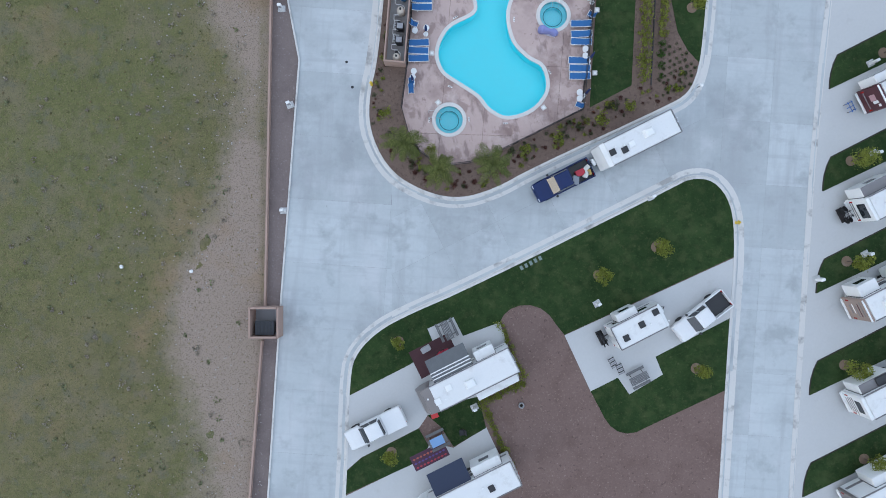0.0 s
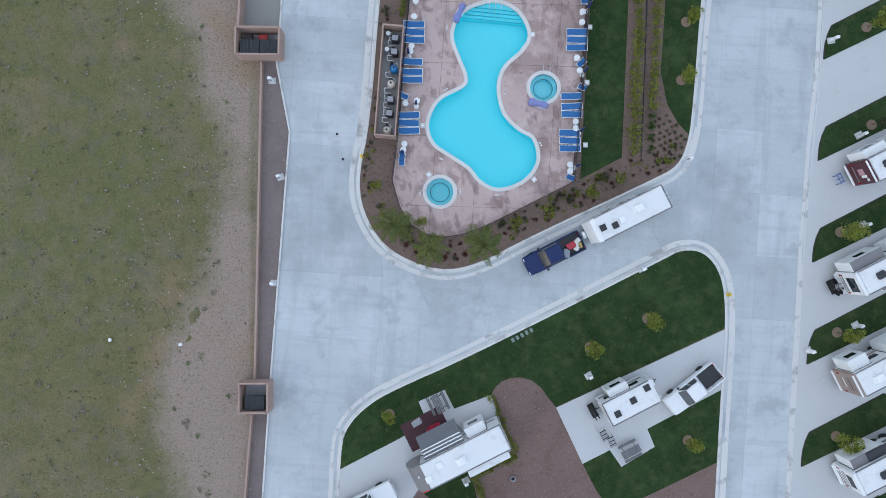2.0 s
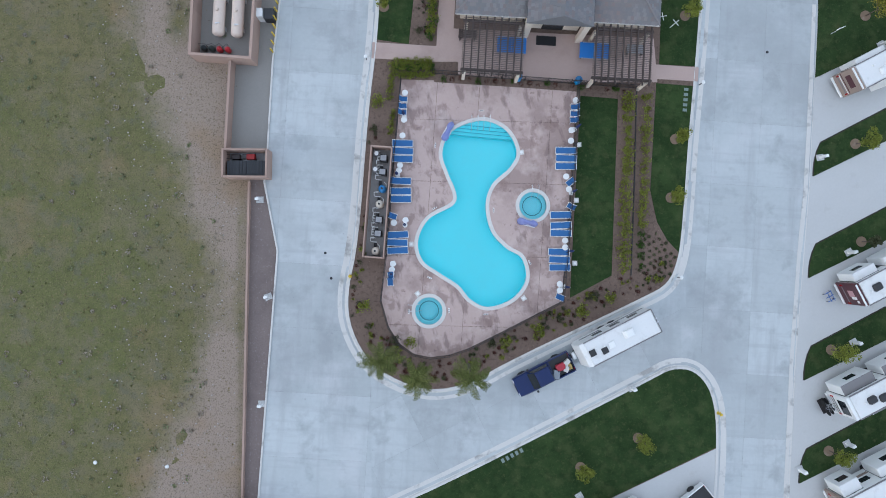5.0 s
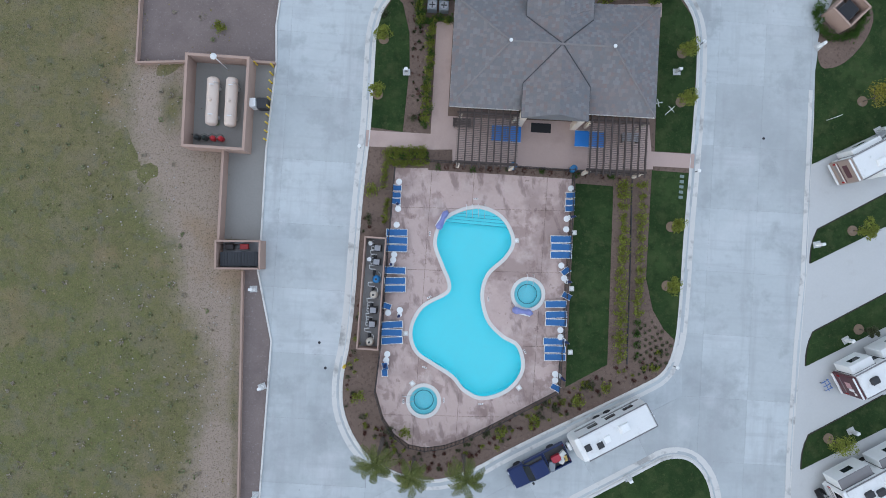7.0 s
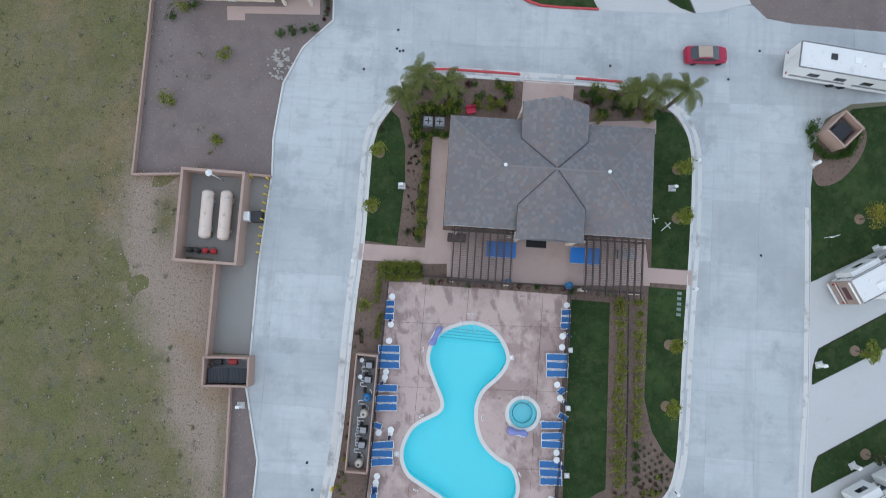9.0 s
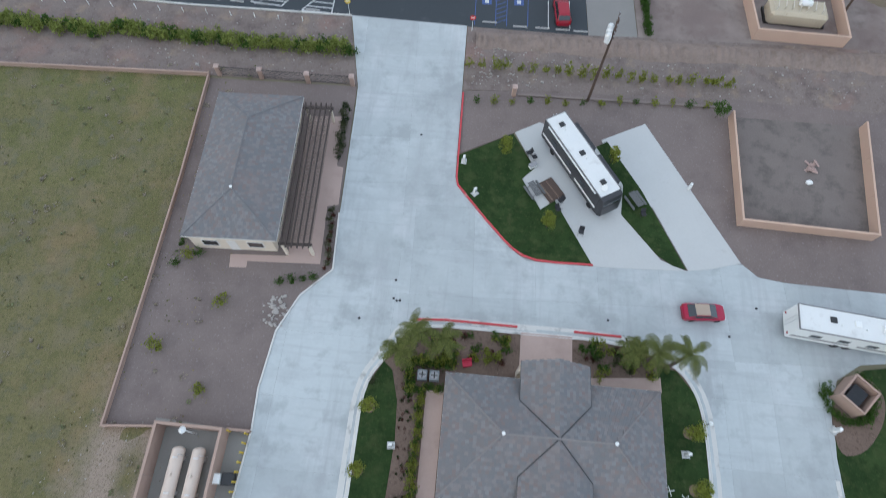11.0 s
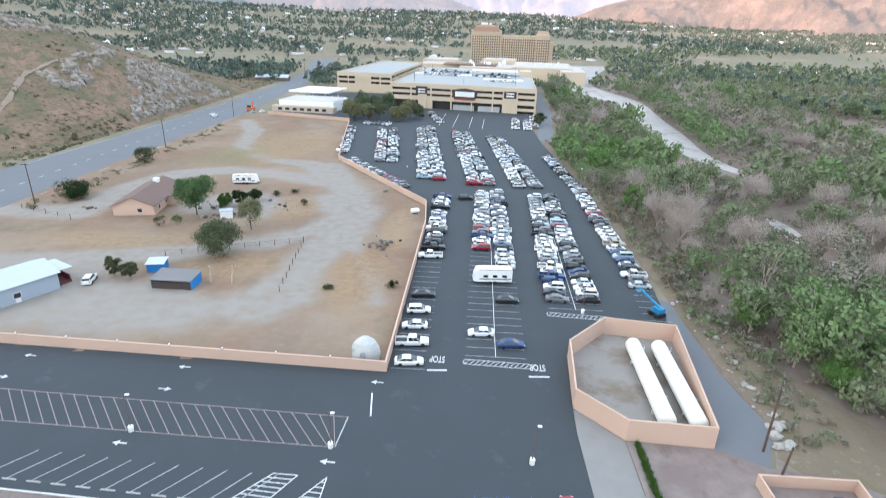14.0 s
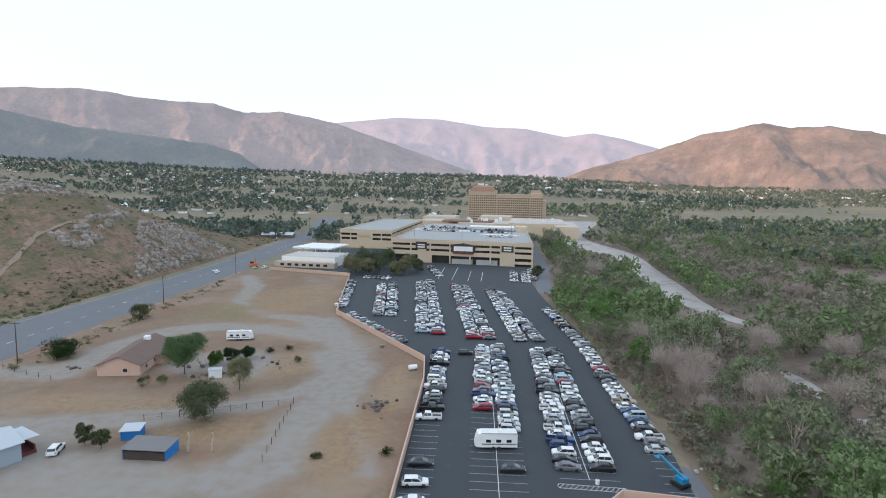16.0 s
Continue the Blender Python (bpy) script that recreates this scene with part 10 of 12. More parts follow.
def garage(name, label, m, L, D, H, levels, cols, front=None):
    root = thing(name, label, "parking garage", m)
    # solid block whose near-black colour stands in for shade inside the decks
    part("core", MB().box(0.8, L - 0.8, 1.6, D - 0.8, 0, H - 0.3), DECK_SHADE, root, "near-black block painted as the shade between decks")
    part("roof_deck", MB().box(0.3, L - 0.3, 0.3, D - 0.3, H - 0.3, H), ROOF_DECK, root)
    lh = H / levels
    for k in range(1, levels + 1):
        z = k * lh
        z0, z1 = z - 1.3, z + (0.9 if k < levels else 1.0)
        for x0, x1, y0, y1 in ((0, L, 0, 0.3), (0, L, D - 0.3, D), (0, 0.3, 0.3, D - 0.3), (L - 0.3, L, 0.3, D - 0.3)):
            if front and y1 < 1:
                continue
            part("spandrel", MB().box(x0, x1, y0, y1, z0 if k > 1 or y0 > 1 else z0 + 0.3, z1), CREAM_FAR, root)
    for x0, x1, z0, z1 in front or ():
        part("spandrel", MB().box(x0, x1, 0, 0.3, z0, z1), CREAM_FAR, root)
    for k in range(cols + 1):
        x = L * k / cols
        part("column", MB().box(x - 0.5, x + 0.5, -0.15, 0.6, 0, H + 0.3), CREAM_FAR, root)
    for k in range(1, 9):
        for x in (0.1, L - 0.1):
            part("column", MB().box(x - 0.35, x + 0.35, D * k / 9 - 0.5, D * k / 9 + 0.5, 0, H), CREAM_FAR, root)
    return root


g = garage("parking_garage", "cream four-level parking garage with a grey roof deck", pose(-38.2, 438, 0, 0, 0, -13), 97.5, 175, GARAGE_TOP, 4, 7, [(0, 97.5, 13.2, 16.2), (0, 97.5, 9.7, 11.7), (0, 97.5, 5.4, 8.2), (86, 97.5, 1.6, 3.4), (25, 29, 0, 5.4)])
for x0, x1 in ((43, 57.5), (60, 74.5)):
    part("entrance_ramp", MB().loft([[(x0, 0.4, 0.02), (x1, 0.4, 0.02), (x1, 1.55, 0.02), (x0, 1.55, 0.02)], [(x0, 1.3, 3.3), (x1, 1.3, 3.3), (x1, 1.55, 3.3), (x0, 1.55, 3.3)]]), ROOF_DECK, g, "pale concrete entrance ramp")
for x0, x1 in ((19, 25), (76, 86)):
    part("stair_front", MB().box(x0, x1, -0.6, 0.2, 0, GARAGE_TOP + 0.8), CREAM_FAR, g)
for cx, w, h in ((21.5, 8, 5), (81, 8, 4.2)):
    sg = part("sign_panel", MB().box(cx - w / 2, cx + w / 2, -0.85, -0.62, 9.4, 9.4 + h), plain("dark_sign", (0.05, 0.035, 0.035), 0.5), g, "dark sign panel")
    for k in range(2):
        part("sign_bar", MB().box(cx - w * 0.32, cx + w * 0.32, -0.93, -0.86, 10.3 + 1.6 * k, 11.2 + 1.6 * k), WHITE_PLASTIC, sg)
arch = part("sign_panel", MB().prism([(44, 7), (58, 7), (60, 12.5), (57, 13.5), (51, 14.4), (45, 13.5), (42, 12.5)], 0.0, 0.3, pose(0, -0.6, 0, 90, 0, 0)), plain("dark_arch_sign", (0.05, 0.035, 0.035), 0.5), g, "dark arched sign panel")
part("sign_bar", MB().box(44.5, 57.5, -1.0, -0.93, 9.0, 12.2), WHITE_PLASTIC, arch)
part("sign_edge", MB().box(44, 58, -1.0, -0.93, 7.3, 8.0), plain("red_trim", (0.3, 0.04, 0.03), 0.5), arch)
for x, y, w, d in ((28, 88, 22, 1.0), (60, 60, 30, 1.0), (-0, 92, 60, 0.6)):
    part("ramp_wall", MB().box(x, x + w, y, y + d, GARAGE_TOP, GARAGE_TOP + 1.1), RV_WHITE, g, "white ramp wall")
part("stair_tower", MB().box(88, 97, 100, 120, GARAGE_TOP, GARAGE_TOP + 4.5), CREAM_FAR, g)
part("white_canopy", MB().box(48, 86, 104, 120, GARAGE_TOP + 3.2, GARAGE_TOP + 3.7), RV_WHITE, g, "white canopy on the roof")
for s in (50, 67, 84):
    part("canopy_post", MB().box(s - 0.2, s + 0.2, 111, 111.4, GARAGE_TOP, GARAGE_TOP + 3.2), RV_WHITE, g)
skewed(g)
for k in range(9):
    x, y = 12 + 36 * (k % 3), 25 + 48 * (k // 3)
    p = g.matrix_basis @ (SKEW @ Vector((x, y, GARAGE_TOP)))
    root = thing("roof_lamp", "tall thin lamp on the garage roof", "lamp", pose(p.x, p.y, p.z), "roof lamps")
    part("pole", MB().tube([(0, 0, 0), (0, 0, 7)], 0.1, 6), IRON, root)
    part("lamp_head", MB().box(-0.5, 0.5, -0.2, 0.2, 7, 7.2), WHITE_PLASTIC, root)
wing = garage("parking_garage", "cream side wing of the parking garage", pose(-91, 523.5, 0, 0, 0, -13), 46, 170, 14.6, 4, 5, [(0, 46, 12.4, 15.6), (0, 46, 8.8, 10.6), (0, 46, 0, 7.0), (15, 29, 7.0, 12.4)])
skewed(wing)

HOTEL_WALL = mat("tan_hotel_stucco", (0.50, 0.385, 0.28), (0.44, 0.335, 0.245), 0.9, 0.1, 2.0, 0.5, 0.05)
hotel = thing("hotel_tower", "cream ten-storey hotel with rows of windows", "hotel", pose(29, 905, 0, 0, 0, -6) @ Matrix.Diagonal((0.945, 1, 1.03, 1)))
part("wing_left", MB().box(0, 46, 0, 24, 0, 48, None, 0.6), HOTEL_WALL, hotel)
part("attic_left", MB().loft([[(3, -0.6, 46), (43, -0.6, 46), (43, 20, 46), (3, 20, 46)], [(5, 0, 52.5), (40, 0, 52.5), (40, 18, 52.5), (5, 18, 52.5)], [(14, 3, 55), (32, 3, 55), (32, 15, 55), (14, 15, 55)]]), mat("terracotta_band", (0.42, 0.27, 0.19), rough=0.9), hotel, "arched brown top storey")
part("wing_middle", MB().box(46, 98, 3, 26, 0, 42, None, 0.6), HOTEL_WALL, hotel)
part("wing_right", MB().box(98, 118, -1, 25, 0, 44, None, 0.6), HOTEL_WALL, hotel)
part("top_right", MB().box(100, 116, 2, 22, 44, 48.5, None, 0.4), HOTEL_WALL, hotel)
part("step_right", MB().box(118, 124, 2, 22, 0, 34, None, 0.4), HOTEL_WALL, hotel)
win = MB()
for x0, n, y, top in ((2, 13, -0.05, 13), (48, 15, 2.95, 12), (99.5, 6, -1.05, 12)):
    for i in range(n):
        for k in range(1, top - 1):
            x = x0 + 3.35 * i
            win.box(x, x + 1.9, y - 0.05, y + 0.1, 3.4 * k + 1.0, 3.4 * k + 3.0)
tagged(part("glazing", win, plain("hotel_glass", (0.09, 0.065, 0.05), 0.3), hotel, "rows of dark windows"), kind="stuff")
BAND = mat("pale_band", (0.70, 0.6, 0.45), rough=0.9)
for x0, x1, y in ((0, 46, -0.5), (46, 98, 2.5), (98, 118, -1.5)):
    for k in range(2, 12):
        part("balcony_band", MB().box(x0 + 0.5, x1 - 0.5, y, y + 0.55, 3.4 * k + 0.35, 3.4 * k + 0.75), BAND, hotel)
part("roof_plant", MB().box(14, 24, 6, 14, 55, 57.5).box(26, 30, 6, 12, 55, 57), RV_WHITE, hotel, "white roof equipment")
cas = thing("casino_hall", "low cream casino hall with flat roofs", "casino", pose(10, 700, 0, 0, 0, -8))
for x0, x1, y0, y1, h in ((0, 72, 0, 70, 11), (60, 124, -30, 80, 14), (110, 134, -60, 30, 13), (-55, 4, 50, 110, 10), (-60, -15, 100, 150, 13), (20, 60, 70, 120, 16)):
    part("hall", MB().box(x0, x1, y0, y1, 0, h), CREAM_FAR, cas)
    part("flat_roof", MB().box(x0 + 0.8, x1 - 0.8, y0 + 0.8, y1 - 0.8, h, h + 0.25), mat("pale_flat_roof", (0.55, 0.5, 0.45), (0.4, 0.35, 0.32), 0.9, 0.05, 1, 0.6, 0.05), cas)
part("brown_hall", MB().box(-20, 40, 15, 50, 11.3, 13), mat("brown_roof_far", (0.24, 0.16, 0.13), rough=0.9), cas, "brown pitched roof section")
for k in range(26):
    x, y = jr.uniform(5, 120), jr.uniform(0, 66)
    part("roof_unit", MB().box(x, x + jr.uniform(1, 3.5), y, y + jr.uniform(1, 3), 11.1, jr.uniform(15, 16.4)), RV_WHITE, cas)
st = thing("service_building", "white flat-roofed service building beside the lot", "building", pose(-106, 407, 0, 0, 0, -9))
part("hall", MB().box(0, 36, 0, 26, 0, 6.2), RV_WHITE, st)
part("flat_roof", MB().box(0.5, 35.5, 0.5, 25.5, 6.2, 6.5), mat("pale_roof", (0.55, 0.52, 0.48), rough=0.9), st)
part("lower_wing", MB().box(-2, 38, -6, 0, 0, 3.4), mat("pale_tan_wall", (0.55, 0.45, 0.36), rough=0.9), st)
for k in range(7):
    part("window", MB().box(2 + 4.8 * k, 4.6 + 4.8 * k, -6.06, -5.98, 1.0, 2.5), WIN_GLASS, st)
cn = thing("fuel_canopy", "pale fuel station canopy near the highway", "canopy", pose(-112, 452, 0, 0, 0, -12))
part("roof", MB().box(0, 30, 0, 34, 6.2, 7.2), RV_WHITE, cn)
for x in (5, 25):
    for y in (6, 17, 28):
        part("post", MB().box(x - 0.3, x + 0.3, y - 0.3, y + 0.3, 0, 6.2), RV_WHITE, cn)
root = thing("construction_machine", "orange machine parked beside the highway", "machine", pose(-121, 398, 0.0, 0, 0, 60))
part("body", MB().box(-2.5, 2.5, -1.2, 1.2, 0.8, 2.4, None, 0.1), plain("machine_orange", (0.6, 0.16, 0.04), 0.5), root)
part("cab", MB().box(-2.2, -0.6, -1.0, 1.0, 2.4, 3.6, None, 0.1), CAR_GLASS, root)
part("mast", MB().box(1.2, 1.8, -0.3, 0.3, 2.4, 5.5), plain("machine_orange_mast", (0.6, 0.16, 0.04), 0.5), root)
for x in (-1.6, 1.6):
    for s in (-1, 1):
        part("wheel", wheel_meshes(0.38)[0], None, root, m=pose(x, s * 1.15, 0.38, 90, 0, 0))
for x, y, L, W, rz, wc in ((-250, 640, 26, 14, 20, RV_WHITE), (-215, 600, 22, 12, 15, HOUSE_PINK), (-168, 600, 30, 13, 5, BROWN_ROOF), (-200, 520, 16, 9, 30, HOUSE_PINK)):
    gable_house("house", "low house among trees beside the highway", pose(x, y, 0, 0, 0, rz), L, W, 3.2, 5.4, wc, BROWN_ROOF if wc is not BROWN_ROOF else METAL_ROOF, 0.5, 3)

# ---- plants ----
def leaf_mat(name, col, col2, big=0.25, isl=0.35, through_=0.42):
    """Leaves scatter light on their face and let part of it through."""
    m = mat(name, col, col2, 0.8, big, 2.0, 0.8, 0.0, island=isl, spec=0.15)
    n, l = m.node_tree.nodes, m.node_tree.links
    face = n["Principled BSDF"]
    tr, mx = n.new("ShaderNodeBsdfTranslucent"), n.new("ShaderNodeMixShader")
    mx.inputs[0].default_value = through_
    end = [k for k in n if k.type == "OUTPUT_MATERIAL"][0]
    l.new(face.inputs["Base Color"].links[0].from_socket, tr.inputs["Color"])
    l.new(face.outputs[0], mx.inputs[1])
    l.new(tr.outputs[0], mx.inputs[2])
    l.new(mx.outputs[0], end.inputs["Surface"])
    return m


G_BRIGHT = leaf_mat("fresh_green_leaf", (0.085, 0.15, 0.03), (0.05, 0.10, 0.02))
G_YELLOW = leaf_mat("yellow_green_leaf", (0.28, 0.30, 0.055), (0.185, 0.215, 0.038))
G_GOLD = leaf_mat("golden_leaf", (0.33, 0.29, 0.05), (0.22, 0.2, 0.035))
G_OLIVE = leaf_mat("olive_leaf", (0.115, 0.125, 0.065), (0.07, 0.08, 0.04))
G_DARK = leaf_mat("dark_green_leaf", (0.04, 0.065, 0.022), (0.022, 0.04, 0.014))
G_RED = leaf_mat("bronze_leaf", (0.13, 0.06, 0.045), (0.075, 0.036, 0.03))
G_PALM = leaf_mat("palm_leaf", (0.185, 0.20, 0.06), (0.10, 0.12, 0.035))
BARK = mat("grey_brown_bark", (0.15, 0.12, 0.10), (0.09, 0.07, 0.058), 0.95, 1, 8, 0.7, 0.3)
BARE = mat("grey_bare_twigs", (0.44, 0.37, 0.33), (0.31, 0.26, 0.225), 0.95, 0.1, 2, 0.7, 0.0)


def leaves(seed, h, r, n_clump, n_leaf, size, low=0.25, flat=0.8):
    """Corners of leaf quads gathered in clumps through an uneven crown, n x 4 x 3."""
    g = np.random.default_rng(seed)
    c = g.normal(size=(n_clump, 3))
    c /= np.linalg.norm(c, axis=1)[:, None]
    c *= (g.random(n_clump)[:, None] ** 0.45) * np.array([r, r, (h * (1 - low)) / 2 * flat])
    c *= 1 + 0.22 * np.sin(3 * np.arctan2(c[:, 1], c[:, 0]) + seed)[:, None]
    c[:, 2] += h * (low + (1 - low) / 2)
    k = g.integers(0, n_clump, n_leaf)
    p = c[k] + g.normal(size=(n_leaf, 3)) * (r * 0.2) * np.array([1, 1, 0.75])
    a = g.normal(size=(n_leaf, 3))
    a /= np.linalg.norm(a, axis=1)[:, None]
    b = np.cross(a, g.normal(size=(n_leaf, 3)))
    b /= np.linalg.norm(b, axis=1)[:, None]
    s = (size * (0.6 + 0.8 * g.random(n_leaf)))[:, None]
    a, b = a * s, b * s * 0.62
    return np.stack([p - a, p - b * 0.9, p + a, p + b * 0.9], 1)


def crown(seed, h, r, n_clump, n_leaf, size, low=0.25, ragged=0.55, heart=0.0):
    """Leaf quads on the outer faces of many rounded clumps, n x 4 x 3."""
    g = np.random.default_rng(seed)
    half = h * (1 - low) / 2
    c = g.normal(size=(n_clump, 3))
    c /= np.linalg.norm(c, axis=1)[:, None]
    c[:, 2] = np.abs(c[:, 2]) * np.where(g.random(n_clump) < 0.3, -1, 1)
    c *= (0.45 + 0.3 * g.random(n_clump))[:, None] * (1 + 0.2 * np.sin(2 * np.arctan2(c[:, 1], c[:, 0]) + seed))[:, None]
    rad = r * (0.2 + 0.2 * g.random(n_clump))
    c = c * np.array([r, r, half]) + np.array([0, 0, h * low + half])
    k = g.integers(0, n_clump, n_leaf)
    d = g.normal(size=(n_leaf, 3)) + np.array([0, 0, 0.45]) + 0.5 * (c[k] - np.array([0, 0, h * low + half])) / r
    d /= np.linalg.norm(d, axis=1)[:, None]
    p = c[k] + d * (rad[k] * (1 + 0.22 * g.normal(size=n_leaf)))[:, None] * np.array([1, 1, 0.8])
    m = d + ragged * g.normal(size=(n_leaf, 3))
    m /= np.linalg.norm(m, axis=1)[:, None]
    a = np.cross(m, g.normal(size=(n_leaf, 3)))
    a /= np.linalg.norm(a, axis=1)[:, None]
    b = np.cross(m, a)
    s = (size * (0.6 + 0.8 * g.random(n_leaf)))[:, None]
    a, b = a * s, b * s * 0.7
    q = np.stack([p - a, p - b * 0.9, p + a, p + b * 0.9], 1)
    return np.concatenate([q, hearts(c, rad * heart, seed)]) if heart else q


def hearts(c, rad, seed):
    """The dense inside of leaf clumps: small uneven rounded lumps, n x 4 x 3."""
    t = np.array([-1.0, 0.0, 1.0])
    quads = []
    for ax in range(3):
        for s in (-1, 1):
            for i in range(2):
                for j in range(2):
                    ring = [(t[i], t[j]), (t[i + 1], t[j]), (t[i + 1], t[j + 1]), (t[i], t[j + 1])]
                    quads.append([np.roll(np.array([s, a, b]), ax) for a, b in (ring if s > 0 else ring[::-1])])
    u = np.array(quads)
    u /= np.linalg.norm(u, axis=2)[..., None]
    out_ = []
    for k, (p, r) in enumerate(zip(c, rad)):
        w = 1 + 0.16 * np.sin(4.1 * u[..., 0] + 1.7 * k + seed) * np.sin(3.7 * u[..., 1] - k) + 0.12 * np.sin(5.3 * u[..., 2] + 2.3 * k)
        out_.append(p + u * (w * r)[..., None] * np.array([1, 1, 0.8]))
    return np.concatenate(out_)


def leaf_mesh(name, q, material):
    n = len(q)
    return big_mesh(name, q.reshape(-1, 3), np.arange(4 * n).reshape(n, 4), material)


def limbs(seed, h, r, n=5, thick=0.05, low=0.3):
    """Trunk and limbs as one mesh builder."""
    g = random.Random(seed)
    mb = MB()
    top = (g.uniform(-0.1, 0.1) * r, g.uniform(-0.1, 0.1) * r, h * 0.72)
    mb.tube([(0, 0, -0.1), (top[0] * 0.3, top[1] * 0.3, h * low), top], thick * h * 0.4, 7, thick * h * 0.14)
    for k in range(n):
        a = 2 * math.pi * (k + g.random() * 0.6) / n
        z = h * (low + 0.3 * g.random())
        mb.tube([(top[0] * 0.4, top[1] * 0.4, z), (0.45 * r * math.cos(a), 0.45 * r * math.sin(a), z + 0.16 * h), (0.8 * r * math.cos(a), 0.8 * r * math.sin(a), z + 0.32 * h)], thick * h * 0.2, 5, thick * h * 0.05)
    return mb


def tree(name, label, x, y, z, seed, h, r, material, n_leaf, size, group="", low=0.28, clump=26, cat="tree"):
    root = thing(name, label, cat, pose(x, y, z, 0, 0, 37 * seed), group)
    part("trunk", limbs(seed, h, r, 5, 0.05, low), BARK, root)
    part("crown", leaf_mesh("crown", crown(seed, h, r, min(clump, 44), n_leaf, size, low, 0.45, 0.28) if h > 3.3 else (crown if h > 1.9 else leaves)(seed, h, r, clump, n_leaf, size, low), material), None, root)
    return root


# young trees on the lawns, each in a bare ring
SMALL = [(20.3, 0.1, 2.6, 0.95, G_YELLOW), (14.8, -2.6, 2.5, 0.9, G_YELLOW), (-4.3, -8.9, 2.0, 0.65, G_YELLOW), (-5.0, -19.5, 2.6, 0.75, G_YELLOW), (24.1, -11.5, 2.3, 0.75, G_YELLOW), (38.9, 8.3, 3.0, 1.15, G_YELLOW), (38.5, -1.3, 2.8, 0.9, G_YELLOW), (38.3, -11.2, 3.0, 1.05, G_YELLOW), (-3.0, 46.6, 2.4, 0.8, G_YELLOW), (-3.6, 41.3, 2.4, 0.8, G_YELLOW), (25.5, 45.1, 2.4, 0.9, G_YELLOW), (25.3, 40.4, 2.4, 0.9, G_YELLOW), (24.2, 28.5, 2.4, 0.75, G_YELLOW), (23.7, 22.9, 2.4, 0.8, G_YELLOW), (42.8, 40.4, 3.2, 1.3, G_GOLD), (41.6, 28.0, 2.9, 1.0, G_YELLOW), (9.7, 74.2, 2.8, 0.85, G_YELLOW), (13.8, 65.2, 2.8, 0.85, G_YELLOW), (21.2, 73.2, 2.8, 0.8, G_YELLOW), (40.2, -20.2, 2.8, 0.9, G_YELLOW), (42.0, 18.6, 2.4, 0.5, G_OLIVE), (34.0, 80.0, 2.6, 0.9, G_BRIGHT)]
for k, (x, y, h, r, m_) in enumerate(SMALL):
    col = "golden" if m_ is G_GOLD else "yellow-green" if m_ is G_YELLOW else "fresh green"
    tree("young_tree", f"young {col} tree in a bare ring on lawn", x, y, 0.12, 10 + k, h, r * 1.05, m_, 1100, 0.075, "young trees", 0.2, 30)
    if y < 60:
        solo("tree_ring", MB().lathe([(0.5, 0.0), (0.5, 0.035), (0.35, 0.045)], 16), DIRT, "round bare earth ring at a tree's foot", "earth ring", "", "tree rings", False, pose(x - 0.05, y, 0.14 if x < 30 else 0.09))


def palm(x, y, h, seed, r=1.9):
    """A palm with feathered fronds: some stand up, most arch over."""
    root = thing("palm_tree", "palm with arching green fronds in the bed", "palm tree", pose(x, y, 0.1, 0, 0, 29 * seed), "palms")
    part("trunk", MB().tube([(0, 0, -0.1), (0.05, 0.02, h * 0.5), (0.0, 0, h)], 0.2, 9, 0.13), BARK, root)
    g = random.Random(seed)
    n = 13
    for k in range(n):
        a = 2 * math.pi * k / n + g.uniform(-0.25, 0.25)
        up = g.uniform(0.1, 1.1)
        L = r * g.uniform(0.65, 1.05)
        bend = g.uniform(-0.35, 0.35)
        pts = [Vector((L * t * math.cos(a + bend * t), L * t * math.sin(a + bend * t), h + L * (up * t - (0.55 + 0.55 * up) * t * t))) for t in [i / 8 for i in range(9)]]
        mb = MB().tube(pts, 0.03, 4, 0.008)
        side = Vector((-math.sin(a), math.cos(a), 0))
        for i in range(1, 26):
            t = i / 26 * 8
            j = min(7, int(t))
            p = pts[j].lerp(pts[j + 1], t - j)
            d = (pts[j + 1] - pts[j]).normalized()
            ln = (0.42 * math.sin(math.pi * (0.14 + 0.76 * i / 26)) + 0.08) * g.uniform(0.8, 1.15)
            for s in (-1, 1):
                mid = p + side * (s * ln * 0.5) + d * (ln * 0.3) + Vector((0, 0, 0.03))
                e = p + side * (s * ln * 0.85) + d * (ln * 0.75) + Vector((0, 0, -0.4 * ln))
                wv = d * 0.028
                mb.add([p - wv, p + wv, mid + wv, mid - wv, e], [(0, 1, 2, 3) if s < 0 else (3, 2, 1, 0), (3, 2, 4) if s < 0 else (4, 2, 3)])
        part("frond", mb, G_PALM, root)


for x, y, h, s, r in ((-3.35, 8.75, 6.9, 1, 2.2), (-0.45, 6.85, 5.0, 2, 2.0), (4.2, 7.15, 6.0, 3, 2.1), (0.9, 52.4, 5.0, 4, 2.2), (3.3, 51.9, 4.4, 5, 2.0), (-0.5, 51.0, 3.6, 6, 2.0), (22.0, 51.2, 4.6, 7, 2.2), (24.2, 50.9, 5.4, 8, 2.3), (20.3, 51.4, 3.8, 9, 1.9)):
    palm(x, y, h, s, r)

SHRUBS = {}


MANY = {}


